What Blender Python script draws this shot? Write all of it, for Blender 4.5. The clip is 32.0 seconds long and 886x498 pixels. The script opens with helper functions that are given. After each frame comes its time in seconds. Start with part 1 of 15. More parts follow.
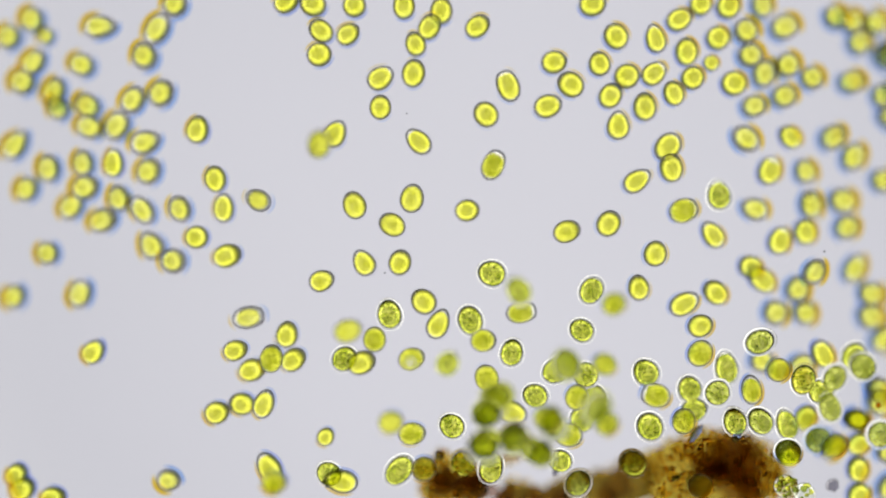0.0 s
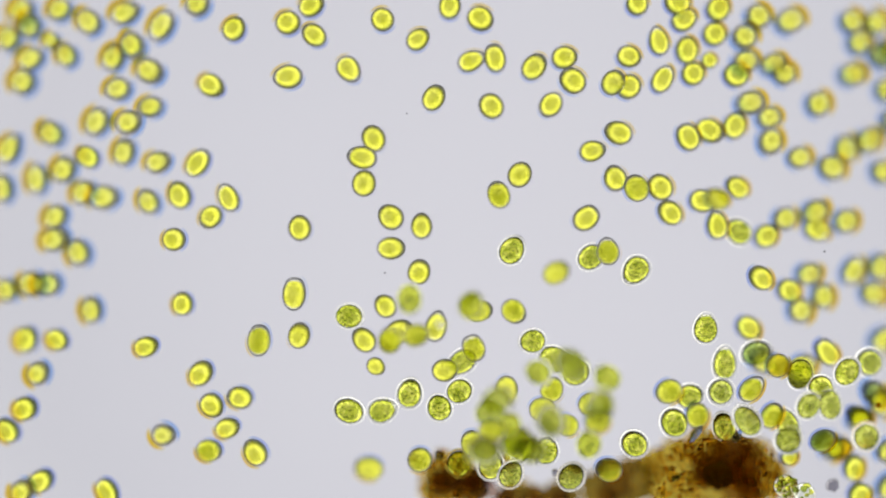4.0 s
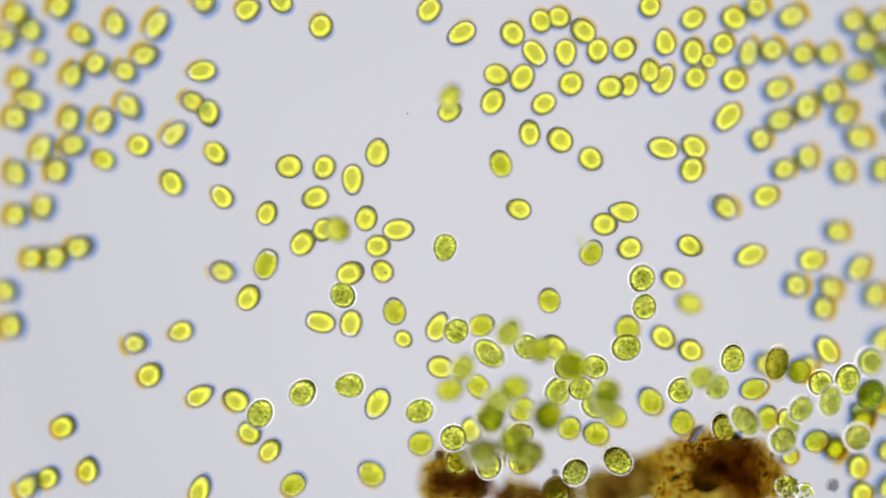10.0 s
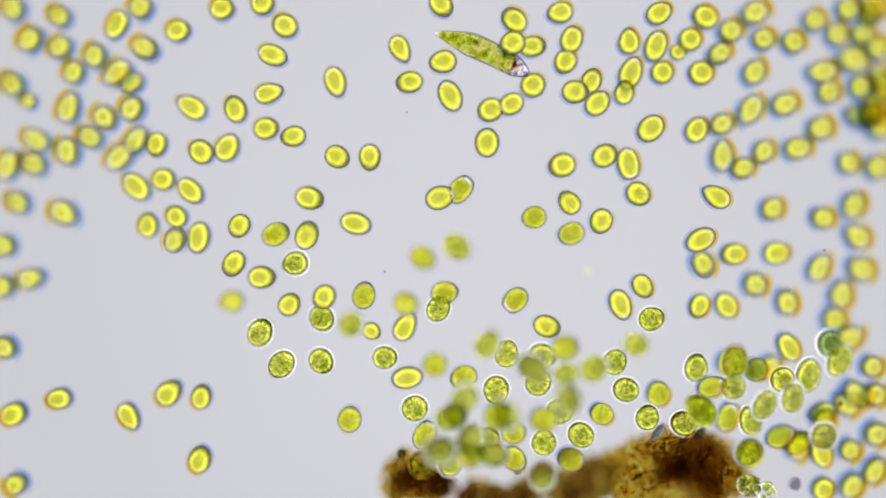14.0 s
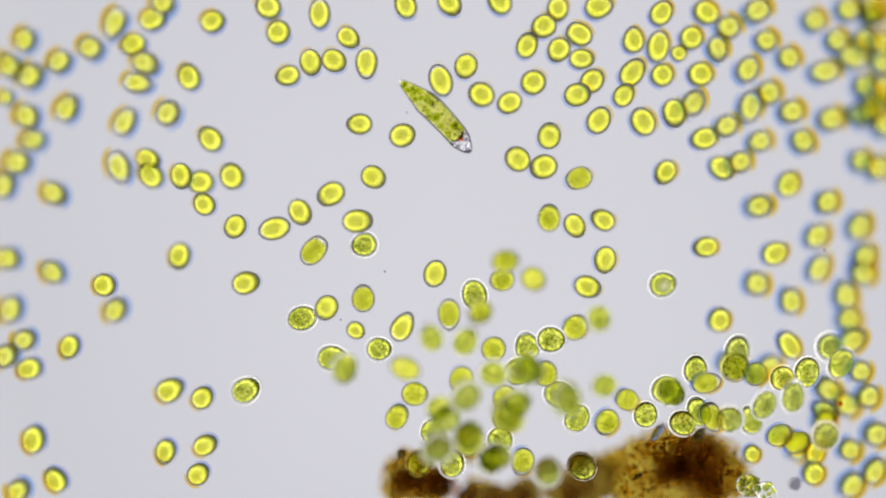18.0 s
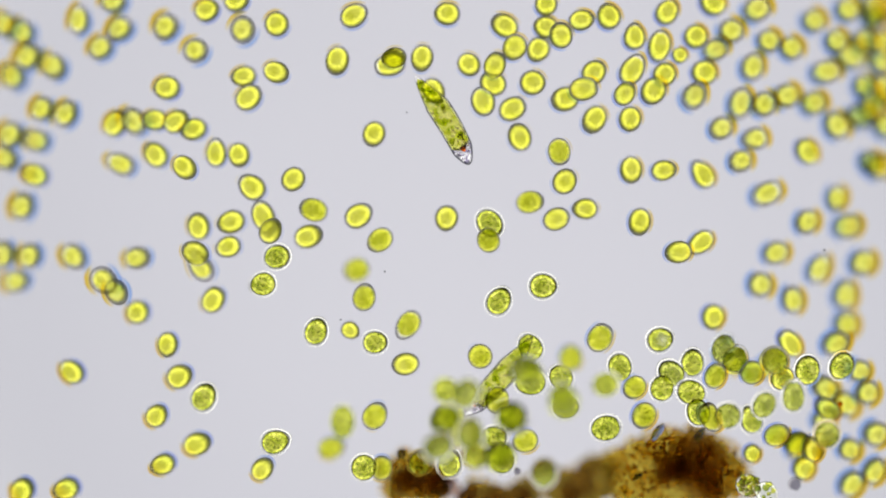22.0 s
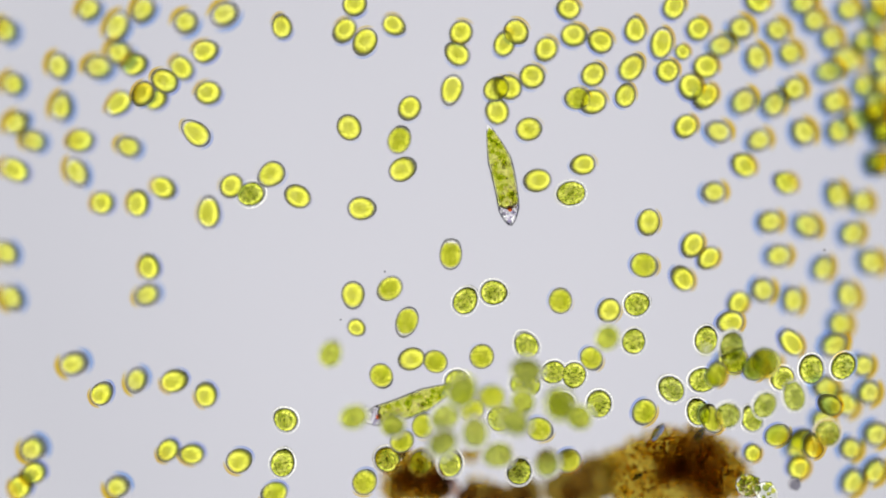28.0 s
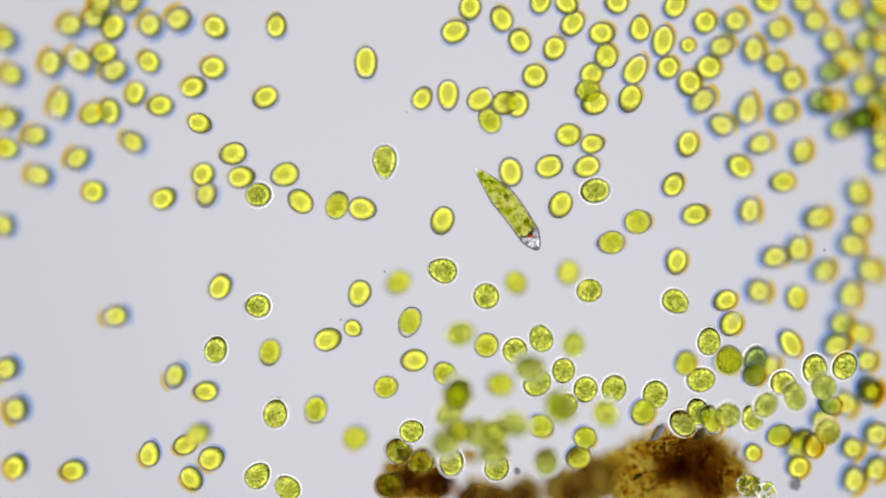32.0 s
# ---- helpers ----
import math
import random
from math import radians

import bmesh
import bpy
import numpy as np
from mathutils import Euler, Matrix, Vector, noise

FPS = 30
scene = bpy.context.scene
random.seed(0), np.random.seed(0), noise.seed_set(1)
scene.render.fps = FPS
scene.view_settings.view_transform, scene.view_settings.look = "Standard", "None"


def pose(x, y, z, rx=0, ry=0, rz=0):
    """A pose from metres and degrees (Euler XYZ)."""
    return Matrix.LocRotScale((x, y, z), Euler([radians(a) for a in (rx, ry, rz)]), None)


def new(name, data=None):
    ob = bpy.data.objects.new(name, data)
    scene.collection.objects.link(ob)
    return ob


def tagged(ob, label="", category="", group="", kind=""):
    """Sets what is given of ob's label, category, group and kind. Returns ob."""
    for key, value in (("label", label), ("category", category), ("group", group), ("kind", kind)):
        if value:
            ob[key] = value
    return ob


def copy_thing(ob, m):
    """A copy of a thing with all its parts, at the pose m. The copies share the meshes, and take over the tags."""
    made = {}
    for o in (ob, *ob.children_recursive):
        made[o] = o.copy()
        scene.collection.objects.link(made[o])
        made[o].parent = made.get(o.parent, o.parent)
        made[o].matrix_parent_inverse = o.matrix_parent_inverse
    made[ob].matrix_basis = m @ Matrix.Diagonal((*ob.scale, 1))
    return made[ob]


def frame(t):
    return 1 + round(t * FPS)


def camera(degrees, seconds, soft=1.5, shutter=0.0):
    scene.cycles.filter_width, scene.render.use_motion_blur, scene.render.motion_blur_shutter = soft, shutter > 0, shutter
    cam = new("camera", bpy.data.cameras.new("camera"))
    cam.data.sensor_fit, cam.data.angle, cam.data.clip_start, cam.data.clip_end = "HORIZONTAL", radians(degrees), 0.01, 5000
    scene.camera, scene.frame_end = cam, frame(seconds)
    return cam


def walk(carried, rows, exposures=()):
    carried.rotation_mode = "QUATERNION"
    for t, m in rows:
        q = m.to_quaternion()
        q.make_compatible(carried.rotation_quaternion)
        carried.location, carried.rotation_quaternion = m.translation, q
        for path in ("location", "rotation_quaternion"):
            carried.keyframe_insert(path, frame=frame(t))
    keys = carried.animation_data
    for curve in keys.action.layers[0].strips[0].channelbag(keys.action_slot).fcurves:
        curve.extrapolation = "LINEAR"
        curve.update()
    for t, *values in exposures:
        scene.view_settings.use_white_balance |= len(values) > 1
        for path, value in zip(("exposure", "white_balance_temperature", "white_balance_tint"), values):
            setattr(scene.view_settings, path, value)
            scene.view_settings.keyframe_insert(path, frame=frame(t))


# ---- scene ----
# One metre here stands for one millimetre on the slide; a cell of 12 micrometres is 12 mm across.
FIELD = 0.42          # width of the picture in the plane of focus
FOCUS_Z = 0.046       # the plane of focus, above the glass
EYE_Z = 4.0 + FOCUS_Z
cam = camera(2 * math.degrees(math.atan(FIELD / 2 / 4.0)), 32.0, soft=2.0)
cam.data.dof.use_dof = True
cam.data.dof.focus_distance = 4.0
cam.data.dof.aperture_fstop = 0.55


def over(x, y):
    return pose(x, y, EYE_Z)


walk(cam, [
    (0.0, over(0.0, 0.0)), (5.0, over(0.0, 0.0)), (10.0, over(0.0, 0.0)), (10.2, over(0.0004, 0.0)),
    (10.5, over(0.0029, 0.0)), (10.8, over(0.0088, 0.0)), (11.0, over(0.0126, -0.0003)),
    (11.3, over(0.0163, -0.0005)), (11.5, over(0.0174, -0.0005)), (11.8, over(0.0179, -0.0006)),
    (14.0, over(0.0180, -0.0006)), (32.0, over(0.0180, -0.0006)),
])

# ---- light: the lamp's lit field far below the slide, with an unseen bright ring, in dark surroundings ----
world = bpy.data.worlds.new("world")
scene.world = world
world.use_nodes = True
world.node_tree.nodes["Background"].inputs["Color"].default_value = (0.10, 0.10, 0.12, 1)
world.node_tree.nodes["Background"].inputs["Strength"].default_value = 1.0


# light passes through many thin skins, one behind another
scene.cycles.max_bounces = 48
scene.cycles.transmission_bounces = 48
scene.cycles.transparent_max_bounces = 48


# ---- materials ----
def material(name):
    m = bpy.data.materials.new(name)
    m.use_nodes = True
    m.node_tree.nodes.clear()
    return m, m.node_tree.nodes, m.node_tree.links


def node(nodes, kind, **values):
    n = nodes.new(kind)
    for key, value in values.items():
        n.inputs[key.replace("_", " ")].default_value = value
    return n


def ramp(nodes, stops):
    r = nodes.new("ShaderNodeValToRGB")
    while len(r.color_ramp.elements) < len(stops):
        r.color_ramp.elements.new(0.5)
    for e, (p, c) in zip(r.color_ramp.elements, stops):
        e.position, e.color = p, (*c, 1)
    return r


def own_place(nodes, links, amount=7.0):
    """Object coordinates, shifted for each object by chance."""
    tc, info = nodes.new("ShaderNodeTexCoord"), nodes.new("ShaderNodeObjectInfo")
    mul = nodes.new("ShaderNodeMath")
    mul.operation = "MULTIPLY"
    mul.inputs[1].default_value = amount
    links.new(info.outputs["Random"], mul.inputs[0])
    add = nodes.new("ShaderNodeVectorMath")
    links.new(tc.outputs["Object"], add.inputs[0])
    links.new(mul.outputs[0], add.inputs[1])
    return add.outputs[0], info.outputs["Random"]


def lamp_field_material():
    m, n, l = material("lit_field")
    tc = n.new("ShaderNodeTexCoord")
    far = n.new("ShaderNodeVectorMath")
    far.operation = "LENGTH"
    l.new(tc.outputs["Object"], far.inputs[0])
    # middle dimmed outwards like a vignette, an unseen bright ring added to brighten cells and halos, then a fall to
    # the dark
    r = ramp(n, [(0.0, (0.725, 0.715, 0.77)), (0.18, (0.69, 0.685, 0.74)), (0.36, (0.55, 0.55, 0.60)), (0.41, (1.05, 1.04, 1.02)), (0.46, (1.80, 1.77, 1.70)),
                 (0.57, (1.70, 1.67, 1.62)), (0.68, (0.78, 0.77, 0.78)), (0.80, (0.42, 0.41, 0.44)), (1.0, (0.22, 0.22, 0.27))])
    half = n.new("ShaderNodeMath")
    half.operation = "MULTIPLY"
    half.inputs[1].default_value = 1 / 2.0
    l.new(far.outputs["Value"], half.inputs[0])
    l.new(half.outputs[0], r.inputs[0])
    e = node(n, "ShaderNodeEmission", Strength=1.0)
    l.new(r.outputs[0], e.inputs["Color"])
    out = n.new("ShaderNodeOutputMaterial")
    l.new(e.outputs[0], out.inputs["Surface"])
    return m


def wall_material(name, ior, rough=0.0):
    """The clear skin of a cell, or the shell added round it for a white halo."""
    m, n, l = material(name)
    g = node(n, "ShaderNodeBsdfGlass", Color=(1.0, 1.0, 0.98, 1), Roughness=rough, IOR=ior)
    out = n.new("ShaderNodeOutputMaterial")
    l.new(g.outputs[0], out.inputs["Surface"])
    return m


def fringe_material(name, cool, warm):
    """Clear shell with the lens's colour fringe put in as tint, the stronger the further from the middle of the
    field: warm outwards, bluish inwards.
    """
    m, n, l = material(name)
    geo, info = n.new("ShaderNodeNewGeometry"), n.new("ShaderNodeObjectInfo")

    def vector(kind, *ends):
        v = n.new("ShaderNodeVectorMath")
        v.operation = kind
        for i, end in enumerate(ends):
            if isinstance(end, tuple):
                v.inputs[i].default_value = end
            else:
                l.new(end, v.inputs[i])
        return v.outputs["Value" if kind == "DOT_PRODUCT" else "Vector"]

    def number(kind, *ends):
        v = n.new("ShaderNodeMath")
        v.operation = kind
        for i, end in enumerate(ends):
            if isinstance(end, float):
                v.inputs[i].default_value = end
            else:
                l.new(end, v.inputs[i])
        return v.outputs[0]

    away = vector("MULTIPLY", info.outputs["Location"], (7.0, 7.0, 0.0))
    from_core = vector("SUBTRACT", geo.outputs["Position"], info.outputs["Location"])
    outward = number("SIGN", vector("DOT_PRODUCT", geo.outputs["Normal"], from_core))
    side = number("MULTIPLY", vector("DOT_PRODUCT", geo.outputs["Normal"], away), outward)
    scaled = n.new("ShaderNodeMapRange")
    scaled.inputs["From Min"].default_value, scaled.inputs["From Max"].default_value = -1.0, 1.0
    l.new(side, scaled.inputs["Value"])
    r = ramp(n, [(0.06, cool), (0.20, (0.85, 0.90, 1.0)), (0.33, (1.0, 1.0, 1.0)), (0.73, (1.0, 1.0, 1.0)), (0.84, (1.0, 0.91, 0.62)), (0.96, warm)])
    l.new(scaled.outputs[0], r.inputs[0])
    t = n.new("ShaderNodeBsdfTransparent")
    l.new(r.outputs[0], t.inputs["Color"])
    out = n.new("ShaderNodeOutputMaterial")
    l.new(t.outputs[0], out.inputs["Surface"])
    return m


def chloroplast_material(name, pale, deep, grain, relief, ior):
    """Green gel that the lamp shines through, with darker grains and folds."""
    m, n, l = material(name)
    place, chance = own_place(n, l)
    fine = node(n, "ShaderNodeTexNoise", Scale=grain, Detail=3.0, Roughness=0.6)
    coarse = node(n, "ShaderNodeTexNoise", Scale=grain * 0.35, Detail=1.0)
    l.new(place, fine.inputs["Vector"])
    l.new(place, coarse.inputs["Vector"])
    mix = node(n, "ShaderNodeMix", Factor=0.45)
    l.new(fine.outputs["Fac"], mix.inputs[2])
    l.new(coarse.outputs["Fac"], mix.inputs[3])
    r = ramp(n, [(0.41, deep), (0.55, pale)])
    l.new(mix.outputs[0], r.inputs[0])
    hsv = n.new("ShaderNodeHueSaturation")
    vary = n.new("ShaderNodeMapRange")
    vary.inputs["To Min"].default_value, vary.inputs["To Max"].default_value = 0.985, 1.0
    l.new(chance, vary.inputs["Value"])
    l.new(vary.outputs[0], hsv.inputs["Value"])
    l.new(r.outputs[0], hsv.inputs["Color"])
    bump = node(n, "ShaderNodeBump", Strength=relief, Distance=0.0006)
    l.new(mix.outputs[0], bump.inputs["Height"])
    g = node(n, "ShaderNodeBsdfGlass", Roughness=0.0, IOR=ior)
    l.new(hsv.outputs[0], g.inputs["Color"])
    l.new(bump.outputs[0], g.inputs["Normal"])
    out = n.new("ShaderNodeOutputMaterial")
    l.new(g.outputs[0], out.inputs["Surface"])
    return m


LIT = lamp_field_material()
WALL = wall_material("clear_cell_wall", 1.20, 0.37)
THICK_WALL = wall_material("thick_cell_wall", 1.24, 0.50)
THIN_WALL = wall_material("thin_cell_wall", 1.05)
# made-up shell that bends light into a white halo round green cells
HALO = wall_material("halo_glass", 1.036)
# lens colour fringe put in as tint on a made-up shell
FRINGE = fringe_material("colour_fringe", (0.72, 0.79, 1.0), (1.0, 0.84, 0.38))
DEEP_FRINGE = fringe_material("deep_colour_fringe", (0.68, 0.80, 1.0), (1.0, 0.84, 0.26))
YELLOW_GREEN = chloroplast_material("yellow_green_chloroplast", (1.0, 1.0, 0.40), (0.95, 0.96, 0.28), 480, 1.0, 0.996)
# paler copy of the yellow-green, for the bright cores of blurred cells
LEMON = chloroplast_material("lemon_chloroplast", (1.0, 1.0, 0.50), (0.98, 0.98, 0.36), 330, 0.5, 1.012)
# dulled copy of the leaf green, standing in for dimming out of focus
OLIVE = chloroplast_material("olive_chloroplast", (0.87, 0.89, 0.47), (0.64, 0.68, 0.29), 520, 0.7, 1.03)
LEAF_GREEN = chloroplast_material("leaf_green_chloroplast", (0.97, 0.98, 0.45), (0.62, 0.67, 0.21), 640, 1.0, 1.03)
RINGED_GREEN = chloroplast_material("yellowish_leaf_chloroplast", (0.98, 0.98, 0.34), (0.76, 0.79, 0.16), 640, 1.0, 0.965)


def core_material():
    m, n, l = material("pyrenoid")
    g = node(n, "ShaderNodeBsdfGlass", Color=(1.0, 1.0, 0.90, 1), Roughness=0.0, IOR=1.018)
    out = n.new("ShaderNodeOutputMaterial")
    l.new(g.outputs[0], out.inputs["Surface"])
    return m


def debris_material(name, dark, light, scale):
    m, n, l = material(name)
    place, chance = own_place(n, l)
    a = node(n, "ShaderNodeTexNoise", Scale=scale, Detail=5.0, Roughness=0.7)
    l.new(place, a.inputs["Vector"])
    r = ramp(n, [(0.35, dark), (0.68, light)])
    l.new(a.outputs["Fac"], r.inputs[0])
    bump = node(n, "ShaderNodeBump", Strength=0.8, Distance=0.002)
    l.new(a.outputs["Fac"], bump.inputs["Height"])
    t = n.new("ShaderNodeBsdfTransparent")
    s = node(n, "ShaderNodeBsdfRefraction", Roughness=0.15, IOR=1.07)
    mix = node(n, "ShaderNodeMixShader", Fac=0.5)
    for sh in (t, s):
        l.new(r.outputs[0], sh.inputs["Color"])
    l.new(bump.outputs[0], s.inputs["Normal"])
    l.new(t.outputs[0], mix.inputs[1])
    l.new(s.outputs[0], mix.inputs[2])
    out = n.new("ShaderNodeOutputMaterial")
    l.new(mix.outputs[0], out.inputs["Surface"])
    return m


def grain_material(name, colour, ior):
    m, n, l = material(name)
    geo = n.new("ShaderNodeNewGeometry")
    hsv = node(n, "ShaderNodeHueSaturation", Color=(*colour, 1))
    vary = n.new("ShaderNodeMapRange")
    vary.inputs["To Min"].default_value, vary.inputs["To Max"].default_value = 0.82, 1.08
    l.new(geo.outputs["Random Per Island"], vary.inputs["Value"])
    l.new(vary.outputs[0], hsv.inputs["Value"])
    g = node(n, "ShaderNodeBsdfGlass", Roughness=0.0, IOR=ior)
    l.new(hsv.outputs[0], g.inputs["Color"])
    out = n.new("ShaderNodeOutputMaterial")
    l.new(g.outputs[0], out.inputs["Surface"])
    return m


GRAIN_GREEN = grain_material("green_grains", (0.86, 0.90, 0.58), 1.045)
GRAIN_YELLOW = grain_material("yellow_grains", (0.87, 0.89, 0.50), 1.035)
CRUMB = grain_material("brown_crumbs", (0.93, 0.79, 0.34), 1.08)
CORE = core_material()
BROWN = debris_material("brown_debris", (0.58, 0.49, 0.17), (0.94, 0.87, 0.40), 420)
OLIVE_BROWN = debris_material("olive_brown_debris", (0.44, 0.36, 0.13), (0.66, 0.57, 0.24), 150)
DARK_BROWN = debris_material("dark_brown_debris", (0.71, 0.62, 0.61), (0.88, 0.80, 0.75), 160)


def glass_material():
    m, n, l = material("slide_glass")
    tc = n.new("ShaderNodeTexCoord")
    a = node(n, "ShaderNodeTexNoise", Scale=3.0, Detail=2.0)
    l.new(tc.outputs["Object"], a.inputs["Vector"])
    r = ramp(n, [(0.3, (0.985, 0.985, 0.985)), (0.7, (1.0, 1.0, 1.0))])
    l.new(a.outputs["Fac"], r.inputs[0])
    t = n.new("ShaderNodeBsdfTransparent")
    g = node(n, "ShaderNodeBsdfGlossy", Roughness=0.02)
    mix = node(n, "ShaderNodeMixShader", Fac=0.02)
    l.new(r.outputs[0], t.inputs["Color"])
    l.new(t.outputs[0], mix.inputs[1])
    l.new(g.outputs[0], mix.inputs[2])
    out = n.new("ShaderNodeOutputMaterial")
    l.new(mix.outputs[0], out.inputs["Surface"])
    return m


# ---- setting ----
def finish(bm, name, mat, smooth=True):
    me = bpy.data.meshes.new(name)
    bmesh.ops.recalc_face_normals(bm, faces=bm.faces)
    if len(bm.faces) > 1 and bm.calc_volume(signed=True) < 0:
        bmesh.ops.reverse_faces(bm, faces=bm.faces)
    for f in bm.faces:
        f.smooth = smooth
    bm.to_mesh(me)
    bm.free()
    me.materials.append(mat)
    return me


def part(name, bm, mat, parent, label="", smooth=True):
    ob = new(name, finish(bm, name, mat, smooth))
    ob.parent = parent
    return tagged(ob, label=label)


def lit_field():
    bm = bmesh.new()
    bmesh.ops.create_circle(bm, cap_ends=True, segments=96, radius=2.0)
    ob = new("backdrop", finish(bm, "backdrop", LIT, False))
    ob.location = (0.06, 0.02, -4.0)
    tagged(ob, "pale lilac-grey lit field of the microscope lamp, with an unseen bright ring added", "backdrop", kind="structure")


def glass_slide():
    bm = bmesh.new()
    bmesh.ops.create_cube(bm, size=1.0)
    bmesh.ops.scale(bm, vec=(1.1, 0.76, 0.02), verts=bm.verts)
    bmesh.ops.bevel(bm, geom=bm.edges[:], offset=0.003, segments=2, affect="EDGES")
    ob = new("ground", finish(bm, "ground", glass_material(), False))
    ob.location.z = -0.0101
    tagged(ob, "clear glass microscope slide under the drop of water", "slide", kind="structure")


lit_field()
glass_slide()


# ---- debris ----
def lump(bm, centre, size, rough, seed, squash=1.0, detail=3):
    """One irregular grain added to bm."""
    made = bmesh.ops.create_icosphere(bm, subdivisions=detail, radius=1.0)
    off = Vector((seed * 1.7, seed * 0.9, seed * 2.3))
    for v in made["verts"]:
        d = v.co.normalized()
        r = 1.0 + rough * noise.noise(d * 1.6 + off) + 0.5 * rough * noise.noise(d * 4.0 + off)
        v.co = Vector(centre) + Vector((d.x * r * size, d.y * r * size, d.z * r * size * squash))


def at(px, py):
    """A place on the slide, from a pixel of the camera's view after the camera has settled."""
    k = FIELD / 1568
    return (px - 784) * k + 0.0180, (441 - py) * k - 0.0006


def heap(blobs, x0, y0):
    """A closed mound whose height is that of the highest blob at each spot, with a crumbly skin."""
    k = FIELD / 1568
    spots = [(*at(px, py), r * k, z) for px, py, r, z, dark, crust in blobs]
    step = 0.0011
    left, right = min(x - r for x, y, r, z in spots) - step, max(x + r for x, y, r, z in spots) + step
    low, high = min(y - r for x, y, r, z in spots) - step, max(y + r for x, y, r, z in spots) + step
    bm, top, floor = bmesh.new(), {}, {}
    for i in range(int((right - left) / step) + 1):
        for j in range(int((high - low) / step) + 1):
            x, y = left + i * step, low + j * step
            wob = 1 + 0.22 * noise.noise(Vector((x * 130, y * 130, 1))) + 0.16 * noise.noise(Vector((x * 420, y * 420, 5)))
            best = max(z * math.sqrt(max(0.0, 1 - ((x - cx) ** 2 + (y - cy) ** 2) / (r * wob) ** 2)) for cx, cy, r, z in spots)
            if best > 0.001:
                best *= 1 + 0.18 * noise.noise(Vector((x * 500, y * 500, 9)))
                top[i, j] = bm.verts.new((x - x0, y - y0, best))
                floor[i, j] = bm.verts.new((x - x0, y - y0, 0.0006))
    for i, j in top:
        ring = ((i, j), (i + 1, j), (i + 1, j + 1), (i, j + 1))
        if all(c in top for c in ring):
            bm.faces.new([top[c] for c in ring])
            bm.faces.new([floor[c] for c in reversed(ring)])
    for c, v in top.items():
        for d in ((c[0] + 1, c[1]), (c[0], c[1] + 1)):
            if d in top:
                e = bm.edges.get((v, top[d]))
                if e and len(e.link_faces) == 1:
                    bm.faces.new((v, top[d], floor[d], floor[c]))
    bmesh.ops.delete(bm, geom=[v for v in bm.verts if not v.link_faces], context="VERTS")
    return bm


def debris_clump(name, blobs, label, matter=BROWN):
    """A mound of brown matter with dark lumps in it under a crust of fine crumbs."""
    rng = random.Random(11)
    root = new(name)
    x0, y0 = at(blobs[0][0], blobs[0][1])
    root.location = (x0, y0, 0)
    tagged(root, label, "debris")
    k = FIELD / 1568
    part("mound", heap(blobs, x0, y0), matter, root)
    for i, (px, py, r, z, dark, crust) in enumerate(blobs):
        if dark:
            for j in range(dark):
                bm = bmesh.new()
                a, d, size = rng.uniform(0, 6.283), r * rng.uniform(0.0, 0.75), r * rng.uniform(0.28, 0.55)
                x, y = at(px + d * math.cos(a), py + 0.7 * d * math.sin(a))
                lump(bm, (x - x0, y - y0, z * rng.uniform(0.3, 0.6)), size * k, 0.9, i + j * 3.1, min(0.5, z * 0.3 / (size * k)), 3)
                part("dark_lump", bm, DARK_BROWN, root, "nearly black-brown core")
    bm = bmesh.new()
    for px, py, r, z, dark, crust in blobs:
        for j in range(int(r * r * 0.15 * crust)):
            a, d = rng.uniform(0, 6.283), r * 1.1 * math.sqrt(rng.uniform(0.05, 1.0))
            x, y = at(px + d * math.cos(a), py + d * math.sin(a))
            lift = z * math.sqrt(max(0.05, 1 - (d / r) ** 2))
            lump(bm, (x - x0, y - y0, lift + rng.uniform(-0.002, 0.012)), rng.uniform(1.0, 2.2) ** 2 * k, 0.7, rng.uniform(0, 90), 1.0, 1)
    tagged(part("crust", bm, CRUMB, root, "crust of golden-brown crumbs"), kind="stuff")
    return root


debris_clump("debris_clump", [
    (1222, 826, 56, 0.032, 9, 0.4), (1150, 822, 52, 0.032, 0, 1), (1262, 826, 52, 0.039, 0, 1.2), (1185, 794, 36, 0.043, 0, 1.5),
    (1232, 792, 36, 0.043, 3, 1.2), (1290, 850, 42, 0.032, 0, 1), (1125, 858, 46, 0.036, 0, 0.8), (1225, 872, 66, 0.030, 2, 0.7),
    (1090, 822, 30, 0.022, 0, 0.4)],
    "heap of dark brown crumbly debris on the slide")
debris_clump("debris_clump", [(1052, 856, 46, 0.016, 1, 0.1), (1000, 866, 40, 0.012, 0, 0.1), (1030, 880, 46, 0.014, 1, 0.1), (1066, 836, 28, 0.018, 1, 0.2)],
             "thin olive-brown film of debris against the large heap", OLIVE_BROWN)
debris_clump("debris_clump", [
    (738, 852, 42, 0.034, 9, 0.5), (702, 834, 24, 0.034, 0, 1), (765, 862, 36, 0.032, 6, 0.6), (705, 864, 30, 0.034, 0, 1),
    (713, 808, 13, 0.034, 0, 1)],
    "smaller heap of brown crumbs beside the large one")
debris_clump("debris_clump", [
    (848, 886, 38, 0.034, 5, 0.4), (888, 888, 26, 0.030, 0, 0.3), (930, 878, 34, 0.014, 3, 0.05)],
    "low reddish-brown lump of debris between the heaps", OLIVE_BROWN)
debris_clump("debris_clump", [(838, 806, 17, 0.010, 0, 0.5), (856, 800, 12, 0.008, 0, 0.5), (822, 812, 11, 0.008, 0, 0.3)],
             "faint brown smear lying flat on the slide")


